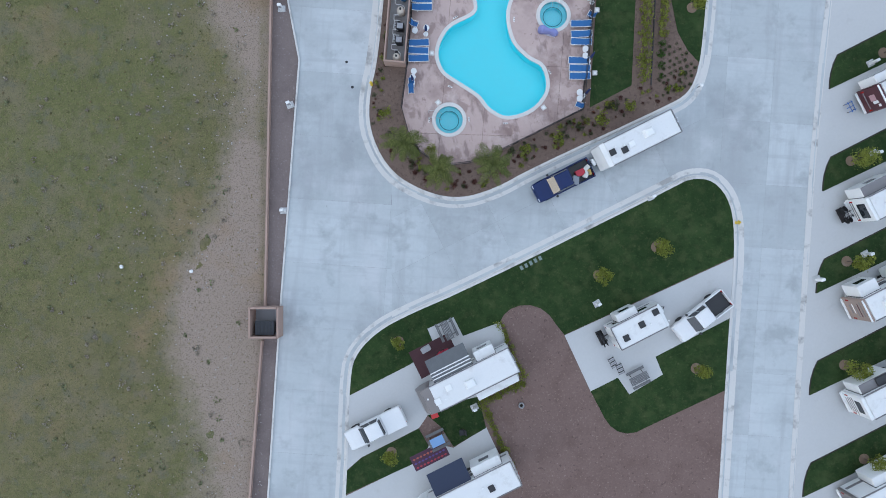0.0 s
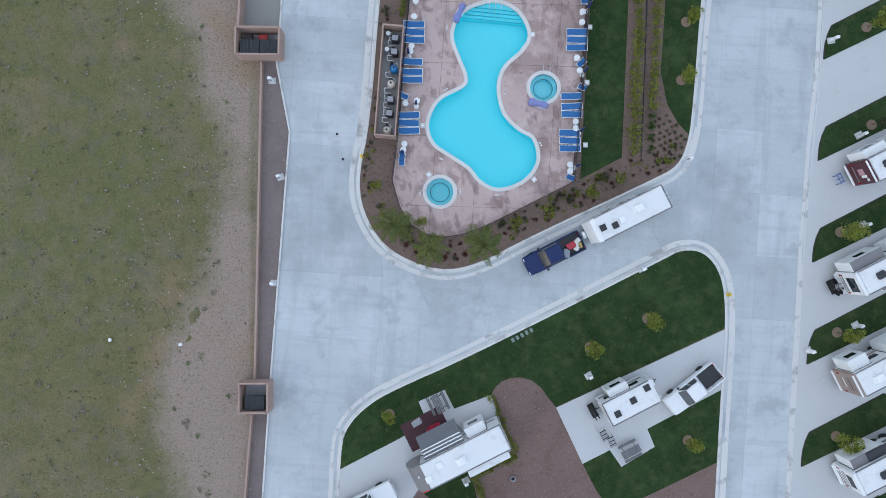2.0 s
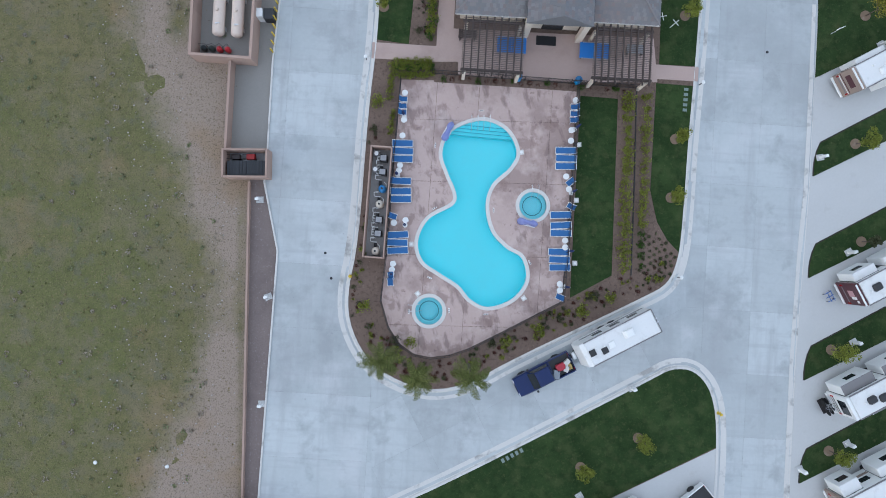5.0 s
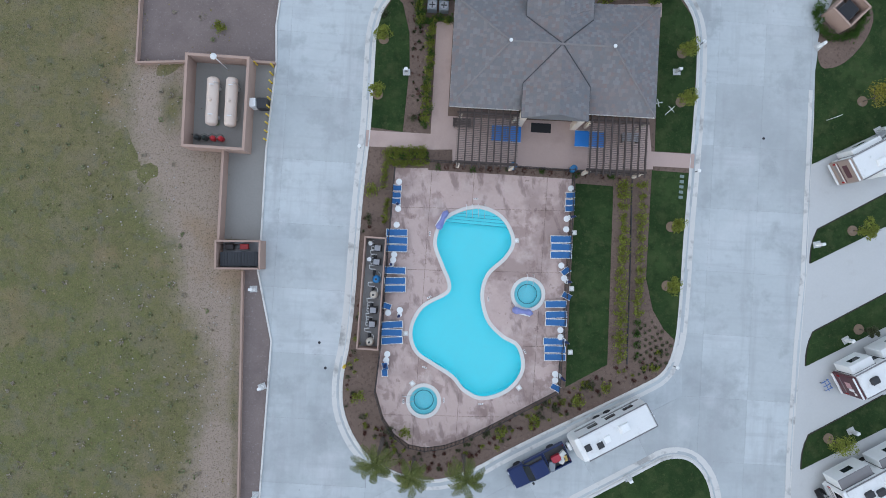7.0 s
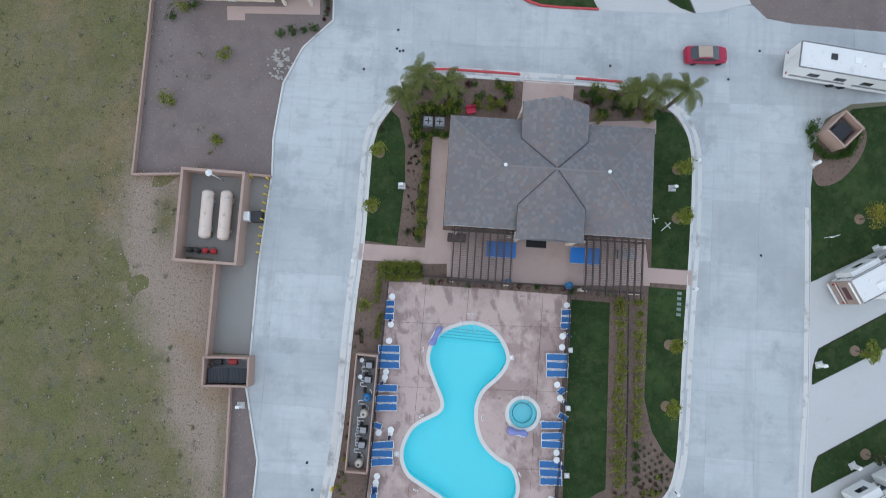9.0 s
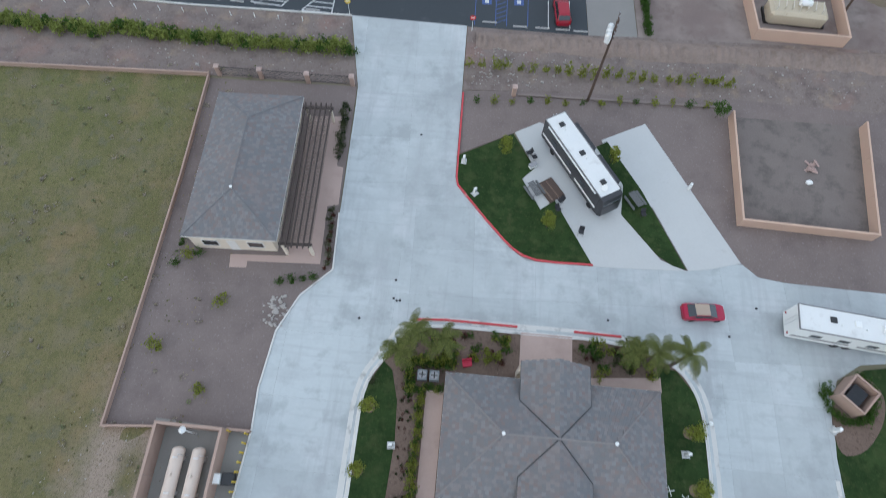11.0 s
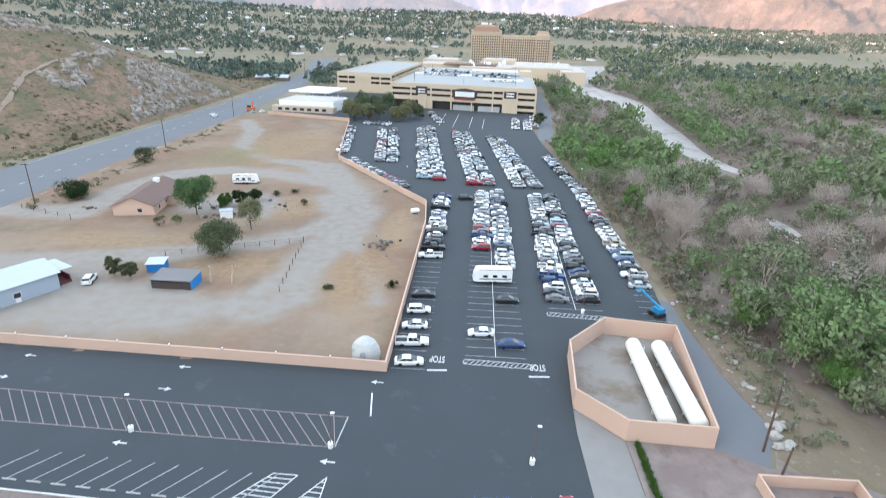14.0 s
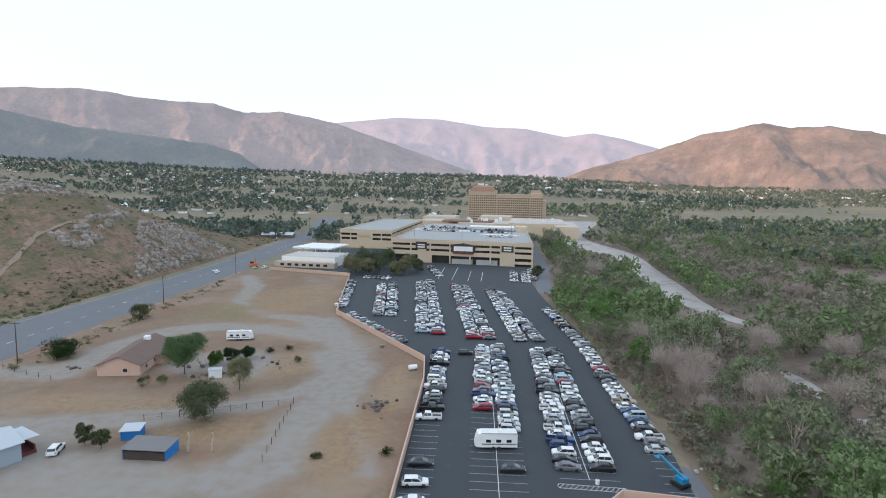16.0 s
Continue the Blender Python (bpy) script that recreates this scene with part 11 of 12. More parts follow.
def shrub(kind, x, y, s, z=0.12, label=None, many=False, tall=1.0):
    """One low plant: leaf cushion or rosette, meshes shared by kind."""
    if inside(x, y, inner(ISLE_A, -1.2)) and not inside(x, y, inner(ISLE_A, 1.0)) and y < 49:
        return None
    opts = {"yellow": (G_YELLOW, "yellow-green leafy shrub in the planting bed"), "green": (G_BRIGHT, "fresh green leafy shrub in the bed"), "dark": (G_DARK, "dark green low shrub in the bed"), "bronze": (G_RED, "bronze-red spiky plant in the bed"), "agave": (G_OLIVE, "grey-green agave rosette in the bed"), "olive": (G_OLIVE, "olive-grey loose shrub in the bed")}
    k = (kind, rng.randrange(3))
    if k not in SHRUBS:
        m_, _ = opts[kind]
        if kind in ("bronze", "agave"):
            mb = MB()
            g = random.Random(k[1])
            for i in range(26):
                a, up = 2.4 * i, 0.25 + 0.75 * g.random()
                d = Vector((math.cos(a), math.sin(a), 0))
                w = Vector((-math.sin(a), math.cos(a), 0)) * (0.05 if kind == "bronze" else 0.08)
                t = d * (0.95 * (1.1 - 0.55 * up)) + Vector((0, 0, up * 0.9))
                c = d * 0.35 + Vector((0, 0, up * 0.5))
                mb.add([-w, w, c + w, c - w, t], [(0, 1, 2, 3), (3, 2, 4)])
            SHRUBS[k] = mb.mesh("leaves", m_)
        else:
            SHRUBS[k] = leaf_mesh("leaves", leaves(40 + k[1], 1.3, 0.75, 14, 230, 0.115, 0.0, 1.0), m_)
    if many:
        me = SHRUBS[k]
        co = np.empty(len(me.vertices) * 3, np.float32)
        me.vertices.foreach_get("co", co)
        a, c = rng.uniform(0, 6.28), co.reshape(-1, 3) * s
        c = c @ np.array([[math.cos(a), math.sin(a), 0], [-math.sin(a), math.cos(a), 0], [0, 0, 1]]) + np.array([x, y, z - 0.03])
        vs, fs = MANY.setdefault(kind, ([], []))
        n = len(vs)
        vs += [tuple(p) for p in c.tolist()]
        fs += [tuple(n + i for i in p.vertices) for p in me.polygons]
        return None
    root = new("shrub" if kind not in ("bronze", "agave") else "rosette_plant", SHRUBS[k])
    root.matrix_basis = pose(x, y, z - 0.03, 0, 0, rng.uniform(0, 360)) @ Matrix.Diagonal((s, s, s * tall * rng.uniform(0.8, 1.1), 1))
    return tagged(root, label or opts[kind][1], "shrub", "bed shrubs")


for k in range(17):
    shrub("yellow", 19.65 - 0.045 * k + rng.uniform(-0.1, 0.1), 32.4 - 1.0 * k, rng.uniform(0.62, 0.85))
    shrub("yellow" if k < 13 else "green", 21.4 - 0.05 * k + rng.uniform(-0.1, 0.1), 32.4 - 1.0 * k, rng.uniform(0.55, 0.78) * (1 if k < 13 else 0.7))
solo("drip_pipe", MB().tube([(20.5, 33.6, 0.16), (20.2, 25, 0.16), (19.75, 15.5, 0.16)], 0.07, 6), BLACK_PLASTIC, "black pipe lying between shrub rows", "pipe")
srg = random.Random(9)
for i in range(8):
    for j in range(8):
        x, y = 20.9 + 0.52 * i + 0.15 * (j % 2) + srg.uniform(-0.1, 0.1), 14.6 + 0.62 * j + 0.22 * i + srg.uniform(-0.1, 0.1)
        if x - 20.2 < (21.3 - y) * 0.95 + 0.4 and y > 13.2 + (x - 19) * 0.5 and x < 24.6:
            shrub("agave", x, y, srg.uniform(0.2, 0.3), many=True)
for x, y in ((-2.75, 7.2), (-1.7, 6.6), (0.95, 6.0), (2.9, 6.3), (4.9, 7.1)):
    shrub("bronze", x, y, srg.uniform(0.5, 0.62), label="large dark bronze rosette plant in the bed")
for k in range(22):
    shrub("yellow" if k % 3 else "green", 1.55 - 0.034 * k + srg.uniform(-0.12, 0.12), 48.0 - 0.46 * k, srg.uniform(0.5, 0.68))
for k in range(14):  # hedge round the air conditioners
    shrub("yellow" if k % 2 else "green", 0.35 + 0.26 * k, 50.75 + srg.uniform(-0.15, 0.25), srg.uniform(0.55, 0.75))
    if k < 8:
        shrub("green" if k % 3 else "yellow", 0.45 + srg.uniform(-0.15, 0.15), 50.6 - 0.36 * k, srg.uniform(0.5, 0.7))
        shrub("green" if k % 3 else "yellow", 0.5 + 0.4 * k, 48.35 + srg.uniform(-0.15, 0.15), srg.uniform(0.45, 0.6))
for k in range(10):
    shrub("yellow", -2.4 + 0.36 * k, 36.0 - 0.01 * k + srg.uniform(-0.1, 0.1), srg.uniform(0.4, 0.55))
    shrub("yellow", -2.3 + 0.36 * k, 34.75 + srg.uniform(-0.1, 0.1), srg.uniform(0.4, 0.55))
    shrub("yellow" if k % 3 else "green", -2.35 + 0.36 * k, 35.4 + srg.uniform(-0.15, 0.15), srg.uniform(0.45, 0.6))
for k in range(6):
    shrub("yellow", -2.75 - 0.07 * k, 35.6 - 0.6 * k, srg.uniform(0.4, 0.6))
for k in range(5):
    shrub("yellow", -2.75 - 0.08 * k, 31.2 - 0.5 * k, srg.uniform(0.35, 0.5))
for k in range(22):
    shrub("bronze" if k % 4 else "green", 2.0 + 0.82 * k, 34.35 - 0.055 * k + srg.uniform(-0.15, 0.15), srg.uniform(0.3, 0.5))
for x, y, s in ((-4.2, 32.2, 0.95), (-5.6, 12.8, 0.9), (-5.2, 10.9, 0.5), (-4.6, 29.6, 0.5), (-2.9, 48.9, 0.6), (-1.2, 9.4, 0.8), (-2.7, 9.6, 0.7), (7.6, 9.3, 0.8), (10.8, 10.4, 0.9), (6.4, 9.1, 0.55), (14.9, 12.2, 0.95), (17.6, 13.4, 0.8), (16.2, 13.6, 0.7), (-0.3, 39.0, 0.6), (13.0, 11.3, 0.5)):
    shrub("yellow" if s > 0.75 else "olive", x, y, s * 0.9)
for k in range(46):
    t = k / 46
    y = 29.5 - 18 * t
    x = float(np.interp(y, (10.3, 14, 19, 31), (-7.7, -8.05, -6.9, -6.0))) + 1.05 + srg.uniform(0, 0.8)
    if not (-5.45 < x < -2.8 and 17 < y < 28):
        shrub(srg.choice(("bronze", "bronze", "yellow", "olive")), x, y, srg.uniform(0.2, 0.36), many=True)
BED_A = inner(ISLE_A, 1.05)
for k in range(190):
    a = srg.random()
    x = -5.5 + 28.5 * a
    lo, hi = (4.9 if 0 < x < 4 else 5.4 + max(0, -x) * 0.55 if x <= 0 else 5.6 + (x - 4) * 0.458), (8.0 + max(0, -x - 1) * 0.9 if x < 3.5 else 8.9 + (x - 4.5) * 0.485)
    y = lo + 0.6 + (hi - lo - 1.0) * srg.random()
    if hi - lo > 1.4 and inside(x, y, BED_A):
        shrub(srg.choice(("bronze", "yellow", "bronze", "olive", "agave", "yellow", "bronze")), x, y, srg.uniform(0.2, 0.38), many=True)
for k in range(60):
    x, y = srg.uniform(-0.4, 1.0), srg.uniform(38.6, 50)
    shrub(srg.choice(("bronze", "dark", "bronze")), x * 0.8 - 0.1, y, srg.uniform(0.14, 0.26), many=True)
for x0, x1 in ((1.2, 9.9), (16.2, 23.5)):
    for k in range(46):
        x, y = srg.uniform(x0, x1), srg.uniform(50.3, 53.6) - (0.4 if x > 16 else 0)
        shrub(srg.choice(("green", "yellow", "yellow", "green", "olive", "bronze")), x, y, srg.uniform(0.35, 0.75))
for p, q, n in (((5.4, -7.4), (7.7, -12.7), 10), ((7.6, -12.9), (3.9, -14.5), 11), ((3.7, -14.8), (6.9, -22), 15)):
    for k in range(n):
        t = k / n
        shrub("yellow", p[0] + (q[0] - p[0]) * t + srg.uniform(-0.15, 0.15), p[1] + (q[1] - p[1]) * t + srg.uniform(-0.15, 0.15), srg.uniform(0.35, 0.62))
for k in range(20):
    a = -2.9 + 4.6 * k / 20
    shrub("green", 40.55 + 2.2 * math.cos(a - 0.6), 48.6 + 2.2 * math.sin(a - 0.6), srg.uniform(0.5, 0.8), 0.1)
sheet("ground_bed_east", smooth_line([(38.5, 43.6), (38.6, 47), (40, 49.6), (42.5, 51), (44.2, 49.2), (43.6, 46.8), (41.8, 44.6), (40.2, 43.6)], 2), 0.115, MULCH, "brown mulch bed round the waste enclosure")
for x, y, s in ((-18.0, 56.1, 1.0), (-23.3, 51.7, 1.05), (-18.6, 47.7, 0.9), (-22.3, 61.0, 0.8), (-23.4, 60.0, 0.6), (-23.2, 62.3, 0.6), (-11.6, 58.6, 0.7), (-12.8, 58.3, 0.6), (-9.6, 58.9, 0.6), (-10.5, 58.7, 0.5), (-21.2, 61.2, 0.7)):
    shrub("yellow" if s > 0.75 else "green", x, y, s, 0.02, "fresh green shrub in the gravel")
for k in range(14):
    shrub("olive" if k % 3 else "dark", -8.4 + srg.uniform(-0.3, 0.2), 73.0 + 0.55 * k, srg.uniform(0.4, 0.75), 0.02)
    shrub("olive" if k % 2 else "bronze", -8.45 + srg.uniform(-0.3, 0.2), 59.9 + 0.5 * k, srg.uniform(0.35, 0.6), 0.02)
for k in range(22):
    shrub("yellow", 5.9 + 1.45 * k + srg.uniform(-0.2, 0.2), 86.5 - 0.1 * k + srg.uniform(-0.2, 0.2), srg.uniform(0.6, 0.8), 0.02, "yellow-green shrub in a spaced row", tall=1.8)
for k in range(14):
    shrub("yellow" if k % 3 else "green", 6.6 + 2.05 * k, 81.4 + srg.uniform(-0.3, 0.3), srg.uniform(0.45, 0.65), 0.02, "green shrub beside the low wall", tall=1.5)


for kind, (vs, fs) in MANY.items():
    mb = MB()
    mb.v, mb.f = vs, fs
    m_ = {"bronze": G_RED, "dark": G_DARK, "olive": G_OLIVE, "agave": G_OLIVE, "green": G_BRIGHT, "yellow": G_YELLOW}[kind]
    tagged(new("bed_plants", mb.mesh("bed_plants", m_)), f"many small {kind} plants over the mulch beds", "plants", "", "stuff")


def woods(name, protos, places, material, label, category="trees"):
    """Many plants as one mesh: protos are leaf arrays, places rows of x, y, z, scale, stretch, turn, proto."""
    out_ = []
    for x, y, z, s, st_, a, k in places:
        q = protos[int(k)]
        c, n = math.cos(a), math.sin(a)
        r = q @ np.array([[c, n, 0], [-n, c, 0], [0, 0, 1]]).T
        out_.append(r * np.array([s, s, s * st_]) + np.array([x, y, z]))
    ob = new(name, leaf_mesh(name, np.concatenate(out_), material))
    return tagged(ob, label, category, "", "stuff")


G_HEDGE = leaf_mat("hedge_leaf", (0.30, 0.33, 0.09), (0.19, 0.23, 0.055))
hedge_p = [leaves(70 + k, 1.3, 0.8, 16, 330, 0.115, 0.0, 1.0) for k in range(3)]
g2 = np.random.default_rng(5)
rows_h = [(-8.6 - 0.62 * k + g2.normal() * 0.1, 88.1 + 0.043 * k + g2.normal() * 0.3, -0.05, 0.9 + 0.4 * g2.random(), 1.0, 6 * g2.random(), k % 3) for k in range(190)]
woods("hedge_north", hedge_p, [q for k, q in enumerate(rows_h) if k % 5], G_HEDGE, "long yellow-green hedge along the bank", "hedge")
woods("hedge_north", hedge_p, rows_h[::5], G_BRIGHT, "long fresh green hedge along the bank", "hedge")
woods("hedge_tank_yard", hedge_p, [(28.5 - 0.016 * k, 107.6 - 0.38 * k, -0.05, 0.5 + 0.2 * g2.random(), 1, 6 * g2.random(), k % 3) for k in range(41)], G_BRIGHT, "narrow fresh green hedge in the tank yard", "hedge")

# yard trees
G_FRONT, G_FRONT2, G_DARK2 = leaf_mat("dusty_olive_leaf", (0.23, 0.22, 0.12), (0.16, 0.155, 0.085), 0.25, 0.2, 0.3), leaf_mat("grey_green_leaf", (0.135, 0.15, 0.08), (0.09, 0.105, 0.055), 0.25, 0.2, 0.3), leaf_mat("deep_green_leaf", (0.12, 0.155, 0.085), (0.08, 0.11, 0.06), 0.25, 0.2, 0.3)
G_YARD = leaf_mat("yard_tree_green", (0.12, 0.185, 0.075), (0.075, 0.125, 0.048), 0.25, 0.2, 0.3)
tree("yard_tree", "tall fresh green tree beside the house", -68.5, 197, 0, 3, 12, 5.6, G_YARD, 15000, 0.15, "yard trees", 0.15, 60)
tree("yard_tree", "dense dark round tree in the yard", -50.6, 168.3, 0, 4, 8.6, 5.6, G_FRONT2, 15000, 0.15, "yard trees", 0.04, 60)
tree("yard_tree", "loose grey-olive tree in the yard", -49.5, 186.3, 0, 5, 8.6, 4.0, G_FRONT, 7000, 0.14, "yard trees", 0.2, 40)
for k, (x, y, h, r, m_) in enumerate(((-68, 155, 4.6, 1.6, G_OLIVE), (-64, 153.8, 4.3, 1.7, G_OLIVE), (-113, 212, 4.5, 5.0, G_DARK), (-109, 208, 3.5, 3.5, G_DARK), (-114.5, 259, 5.5, 4.5, G_OLIVE), (-112, 252, 3, 2.5, G_DARK), (-63, 204, 4.5, 2.5, G_BRIGHT), (-60, 208, 4.5, 2.5, G_DARK), (-57, 212, 3.5, 2.2, G_DARK), (-70, 188, 3.0, 1.8, G_BRIGHT), (-74, 187, 2.5, 2.2, G_DARK), (-8.9, 153.8, 1.6, 1.2, G_DARK), (-22, 152, 1.0, 1.1, G_OLIVE), (-52, 218, 1.8, 1.4, G_DARK), (-47, 221, 1.6, 1.3, G_DARK), (-41, 209, 2.0, 1.2, G_OLIVE), (-117, 175, 6, 4, G_BRIGHT), (53, 372, 6, 3.5, G_OLIVE), (56, 384, 6, 3.5, G_DARK))):
    tree("yard_bush" if h < 3 else "yard_tree", ("low bush" if h < 3 else "leafy tree") + " standing on the bare earth" if y < 300 else "leafy tree before the parking garage", x, y, 0, 60 + k, h, r, m_, 3600 if h > 3 else 700, 0.15 if h > 3 else 0.11, "yard trees", 0.04, 30)

for k, (x, y, h, r, m_) in enumerate(((-45, 372, 8.5, 4.6, G_FRONT), (-53, 376, 9, 4.8, G_FRONT), (-39, 380, 9, 4.6, G_FRONT2), (-50, 388, 10.5, 5.4, G_DARK2), (-58, 384, 8.5, 4.6, G_FRONT), (-43, 394, 11, 5.4, G_DARK2), (-36, 398, 11, 5.2, G_DARK2), (-53, 402, 11, 5.4, G_DARK2), (-24, 378, 7.5, 4.2, G_FRONT), (-29, 374, 7, 4.0, G_FRONT), (-17, 386, 7.5, 4.2, G_FRONT2), (-22, 392, 8.5, 4.4, G_FRONT))):
    tree("garage_tree", "round leafy tree before the parking garage", x, y, 0, 260 + k, h * 1.25, r * 1.1, m_, 3600, 0.3, "trees before the garage", 0.05, 36)

# riverside woods
W_GREEN = leaf_mat("riverside_green", (0.21, 0.28, 0.125), (0.13, 0.18, 0.078), 0.11, 0.16, 0.25)
W_OLIVE = leaf_mat("riverside_olive", (0.225, 0.255, 0.145), (0.15, 0.175, 0.10), 0.11, 0.16, 0.25)
W_PALE = leaf_mat("riverside_grey_brush", (0.285, 0.27, 0.20), (0.20, 0.19, 0.14), 0.11, 0.16, 0.25)
# leaf green made paler and bluer to paint in distance haze
W_FAR = leaf_mat("hazed_tree_green", (0.15, 0.18, 0.145), (0.10, 0.13, 0.105), 0.02, 0.2, 0.25)

near_p = [crown(100 + k, 7.0, 3.6, 18 + 2 * k, 760, 0.225, 0.1, 0.42, 0.2) for k in range(6)]
mid_p = [crown(110 + k, 7.0, 3.6, 9 + k, 150, 0.46, 0.08, 0.42, 0.25) for k in range(5)]
far_p = [crown(120 + k, 7.0, 3.6, 7, 20, 1.3, 0.0, 0.35) for k in range(5)]
bush_p = [crown(130 + k, 2.0, 1.7, 7, 42, 0.32, 0.0, 0.7) for k in range(4)]


def twigs(seed, h, r, n=60, fine=7):
    """A leafless tree: trunk, rising limbs, and fine twigs that fill a rounded crown."""
    g = np.random.default_rng(seed)

    def ribbon(p, q, w0, w1):
        sd = np.cross(q - p, g.normal(size=p.shape))
        sd /= np.linalg.norm(sd, axis=1)[:, None]
        return np.stack([p - sd * w0, p + sd * w0, q + sd * w1, q - sd * w1], 1)
    a = g.random(n) * 2 * np.pi
    up = g.random(n)
    p = np.stack([0.05 * r * np.cos(a), 0.05 * r * np.sin(a), h * (0.25 + 0.3 * up)], 1)
    w = r * (0.35 + 0.6 * np.sqrt(g.random(n)))
    q = np.stack([w * np.cos(a), w * np.sin(a), h * (0.55 + 0.38 * (1 - (w / r) ** 2) + 0.12 * g.random(n))], 1)
    mid = (p + q) / 2 - np.stack([0.1 * w * np.cos(a), 0.1 * w * np.sin(a), -0.05 * h + 0 * w], 1)
    out_ = [ribbon(p, mid, 0.06, 0.045), ribbon(mid, q, 0.045, 0.015)]
    for _ in range(fine):
        t = g.random(n)[:, None]
        s0 = mid + (q - mid) * t
        e = s0 + g.normal(size=(n, 3)) * r * 0.17 + np.array([0, 0, 0.09 * h])
        out_.append(ribbon(s0, e, 0.022, 0.012))
        out_.append(ribbon((s0 + e) / 2, (s0 + e) / 2 + g.normal(size=(n, 3)) * r * 0.12 + np.array([0, 0, 0.05 * h]), 0.018, 0.01))
    x0, z1 = 0.16, h * 0.62
    out_.append(np.array([[[-x0, 0, 0], [x0, 0, 0], [0.06, 0, z1], [-0.06, 0, z1]], [[0, -x0, 0], [0, x0, 0], [0, 0.06, z1], [0, -0.06, z1]]]))
    return np.concatenate(out_)


bare_p = [twigs(140 + k, 7.5, 3.6, 74, 9) for k in range(4)]
trunk_p = [np.concatenate([twigs(150 + k, 7.0, 2.6, 16, 1)[:32], twigs(150 + k, 7.0, 2.6, 16, 1)[-2:]]) for k in range(3)]


def by_river(x, y):
    """On the open river bed or on its low near bank."""
    return any(inside(6 + (x - 6) * f, 52 + (y - 52) * f, RIVER) for f in (1, 1.04, 1.08, 1.12, 1.16, 1.2))


RIDGE = [Vector(p) for p in ((72, 268), (95, 252), (118, 245), (142, 226), (178, 206), (230, 196))]
SANDS = [[(94, 168), (99, 164), (104, 168), (101, 174), (96, 177)], [(95, 186), (100, 190), (102, 203), (99, 212), (96, 202)]]
for bar in SANDS:
    sheet("ground_sand_bar", smooth_line(bar, 2), 0.02, SAND, "pale sand bar among the river brush")
wr = random.Random(31)
lists = {k: [] for k in ("green", "olive", "pale", "bare", "trunk", "mid_g", "mid_o", "mid_p", "bush", "bushp", "bushd")}
stood = []


def ridge_off(x, y):
    p, best = Vector((x, y)), 1e9
    for a, b in zip(RIDGE, RIDGE[1:]):
        d = b - a
        t = max(0.0, min(1.0, (p - a).dot(d) / d.length_squared))
        best = min(best, (p - a - d * t).length)
    return best


for k in range(5600):
    t = wr.random() ** 1.6
    y = 96 + 520 * t
    x = (50 if y > 140 else 56) + (wr.random() ** 1.15) * (60 + 0.95 * (y - 60))
    if y < 125 and x < 58 + (125 - y) * 0.5 or by_river(x, y) or (y > 300 and x < float(np.interp(y, (300, 368, 420, 500, 650), (52, 62, 71, 77, 92)))):
        continue
    if any(inside(x, y + q, bar) for bar in SANDS for q in (0, -6)):
        continue
    tone = noise.noise(Vector((x / 45, y / 60, 9.3))) + wr.gauss(0, 0.14)
    open_ = noise.noise(Vector((x / 55, y / 70, 14.0)))
    d = math.hypot(x - 6, y - 52)
    near_ridge = ridge_off(x, y) < 13
    bare_zone = 58 < x < 88 and 155 < y < 208
    grove = 50 < x < 80 and 236 < y < 302
    bank = y > 300 and by_river(x - 22, y) or by_river(x + 16, y)
    gap = not (near_ridge or grove or bare_zone) and ((78 <= x < 190 and 145 < y < 300) or (y > 300 and not bank and open_ > -0.25))
    slope = x < 58 + (0.02 * (y - 150)) and y < 235
    low = slope or (gap and wr.random() < 0.74) or (open_ > 0.36 and not near_ridge and d > 150 and not grove)
    size = wr.choice((0.75, 1.05, 1.35, 1.6, 1.8)) * wr.uniform(0.9, 1.1) * (1.12 if near_ridge else 1.0)
    if not low and d < 330:
        rad = 3.0 * size
        if any(abs(x - a) < 8 and (x - a) ** 2 + (y - b) ** 2 < (0.62 * (rad + c)) ** 2 for a, b, c in stood):
            low = wr.random() < 0.4
            if not low:
                continue
        else:
            stood.append((x, y, rad))
    if low:
        if d < 330 or wr.random() < 0.7:
            lists[wr.choice(("bush", "bushp", "bushp", "bushd", "bushd"))].append((x, y, -0.1, wr.uniform(0.7, 1.5), wr.uniform(0.8, 1.3), wr.random() * 6.3, wr.randrange(4)))
        continue
    if d >= 330 and wr.random() > 0.92:
        continue
    row = (x, y, -0.15, size, wr.uniform(0.95, 1.25), wr.random() * 6.3, wr.randrange(5))
    if d < 330 and ((bare_zone and wr.random() < 0.5) or (not near_ridge and not grove and (gap or tone < -0.2) and wr.random() < 0.2)):
        lists["bare"].append((x, y, -0.15, min(size, 1.3) * 1.12, 1.1, row[5], row[6] % 4))
        continue
    kind = "pale" if gap and tone < -0.12 else "olive" if gap or (near_ridge and tone < 0.05) else "green" if grove or near_ridge or tone > 0.05 else "olive" if tone > -0.3 else "pale"
    if d < 205:
        lists[kind].append(row)
        lists["trunk"].append(row[:6] + (row[6] % 3,))
    else:
        lists["mid_" + kind[0]].append(row)
for k in range(460):  # thicket between the track and the river
    y = 300 + 330 * wr.random()
    x = float(np.interp(y, (300, 368, 420, 500, 650), (53, 63, 72, 78, 93))) + 34 * wr.random()
    if not by_river(x, y):
        if wr.random() < 0.45:
            lists[wr.choice(("mid_g", "mid_o", "mid_o"))].append((x, y, -0.15, wr.uniform(0.45, 0.95), 1.1, wr.random() * 6.3, wr.randrange(5)))
        else:
            lists[wr.choice(("bush", "bushd", "bushp"))].append((x, y, -0.1, wr.uniform(0.8, 1.6), 1.1, wr.random() * 6.3, wr.randrange(4)))
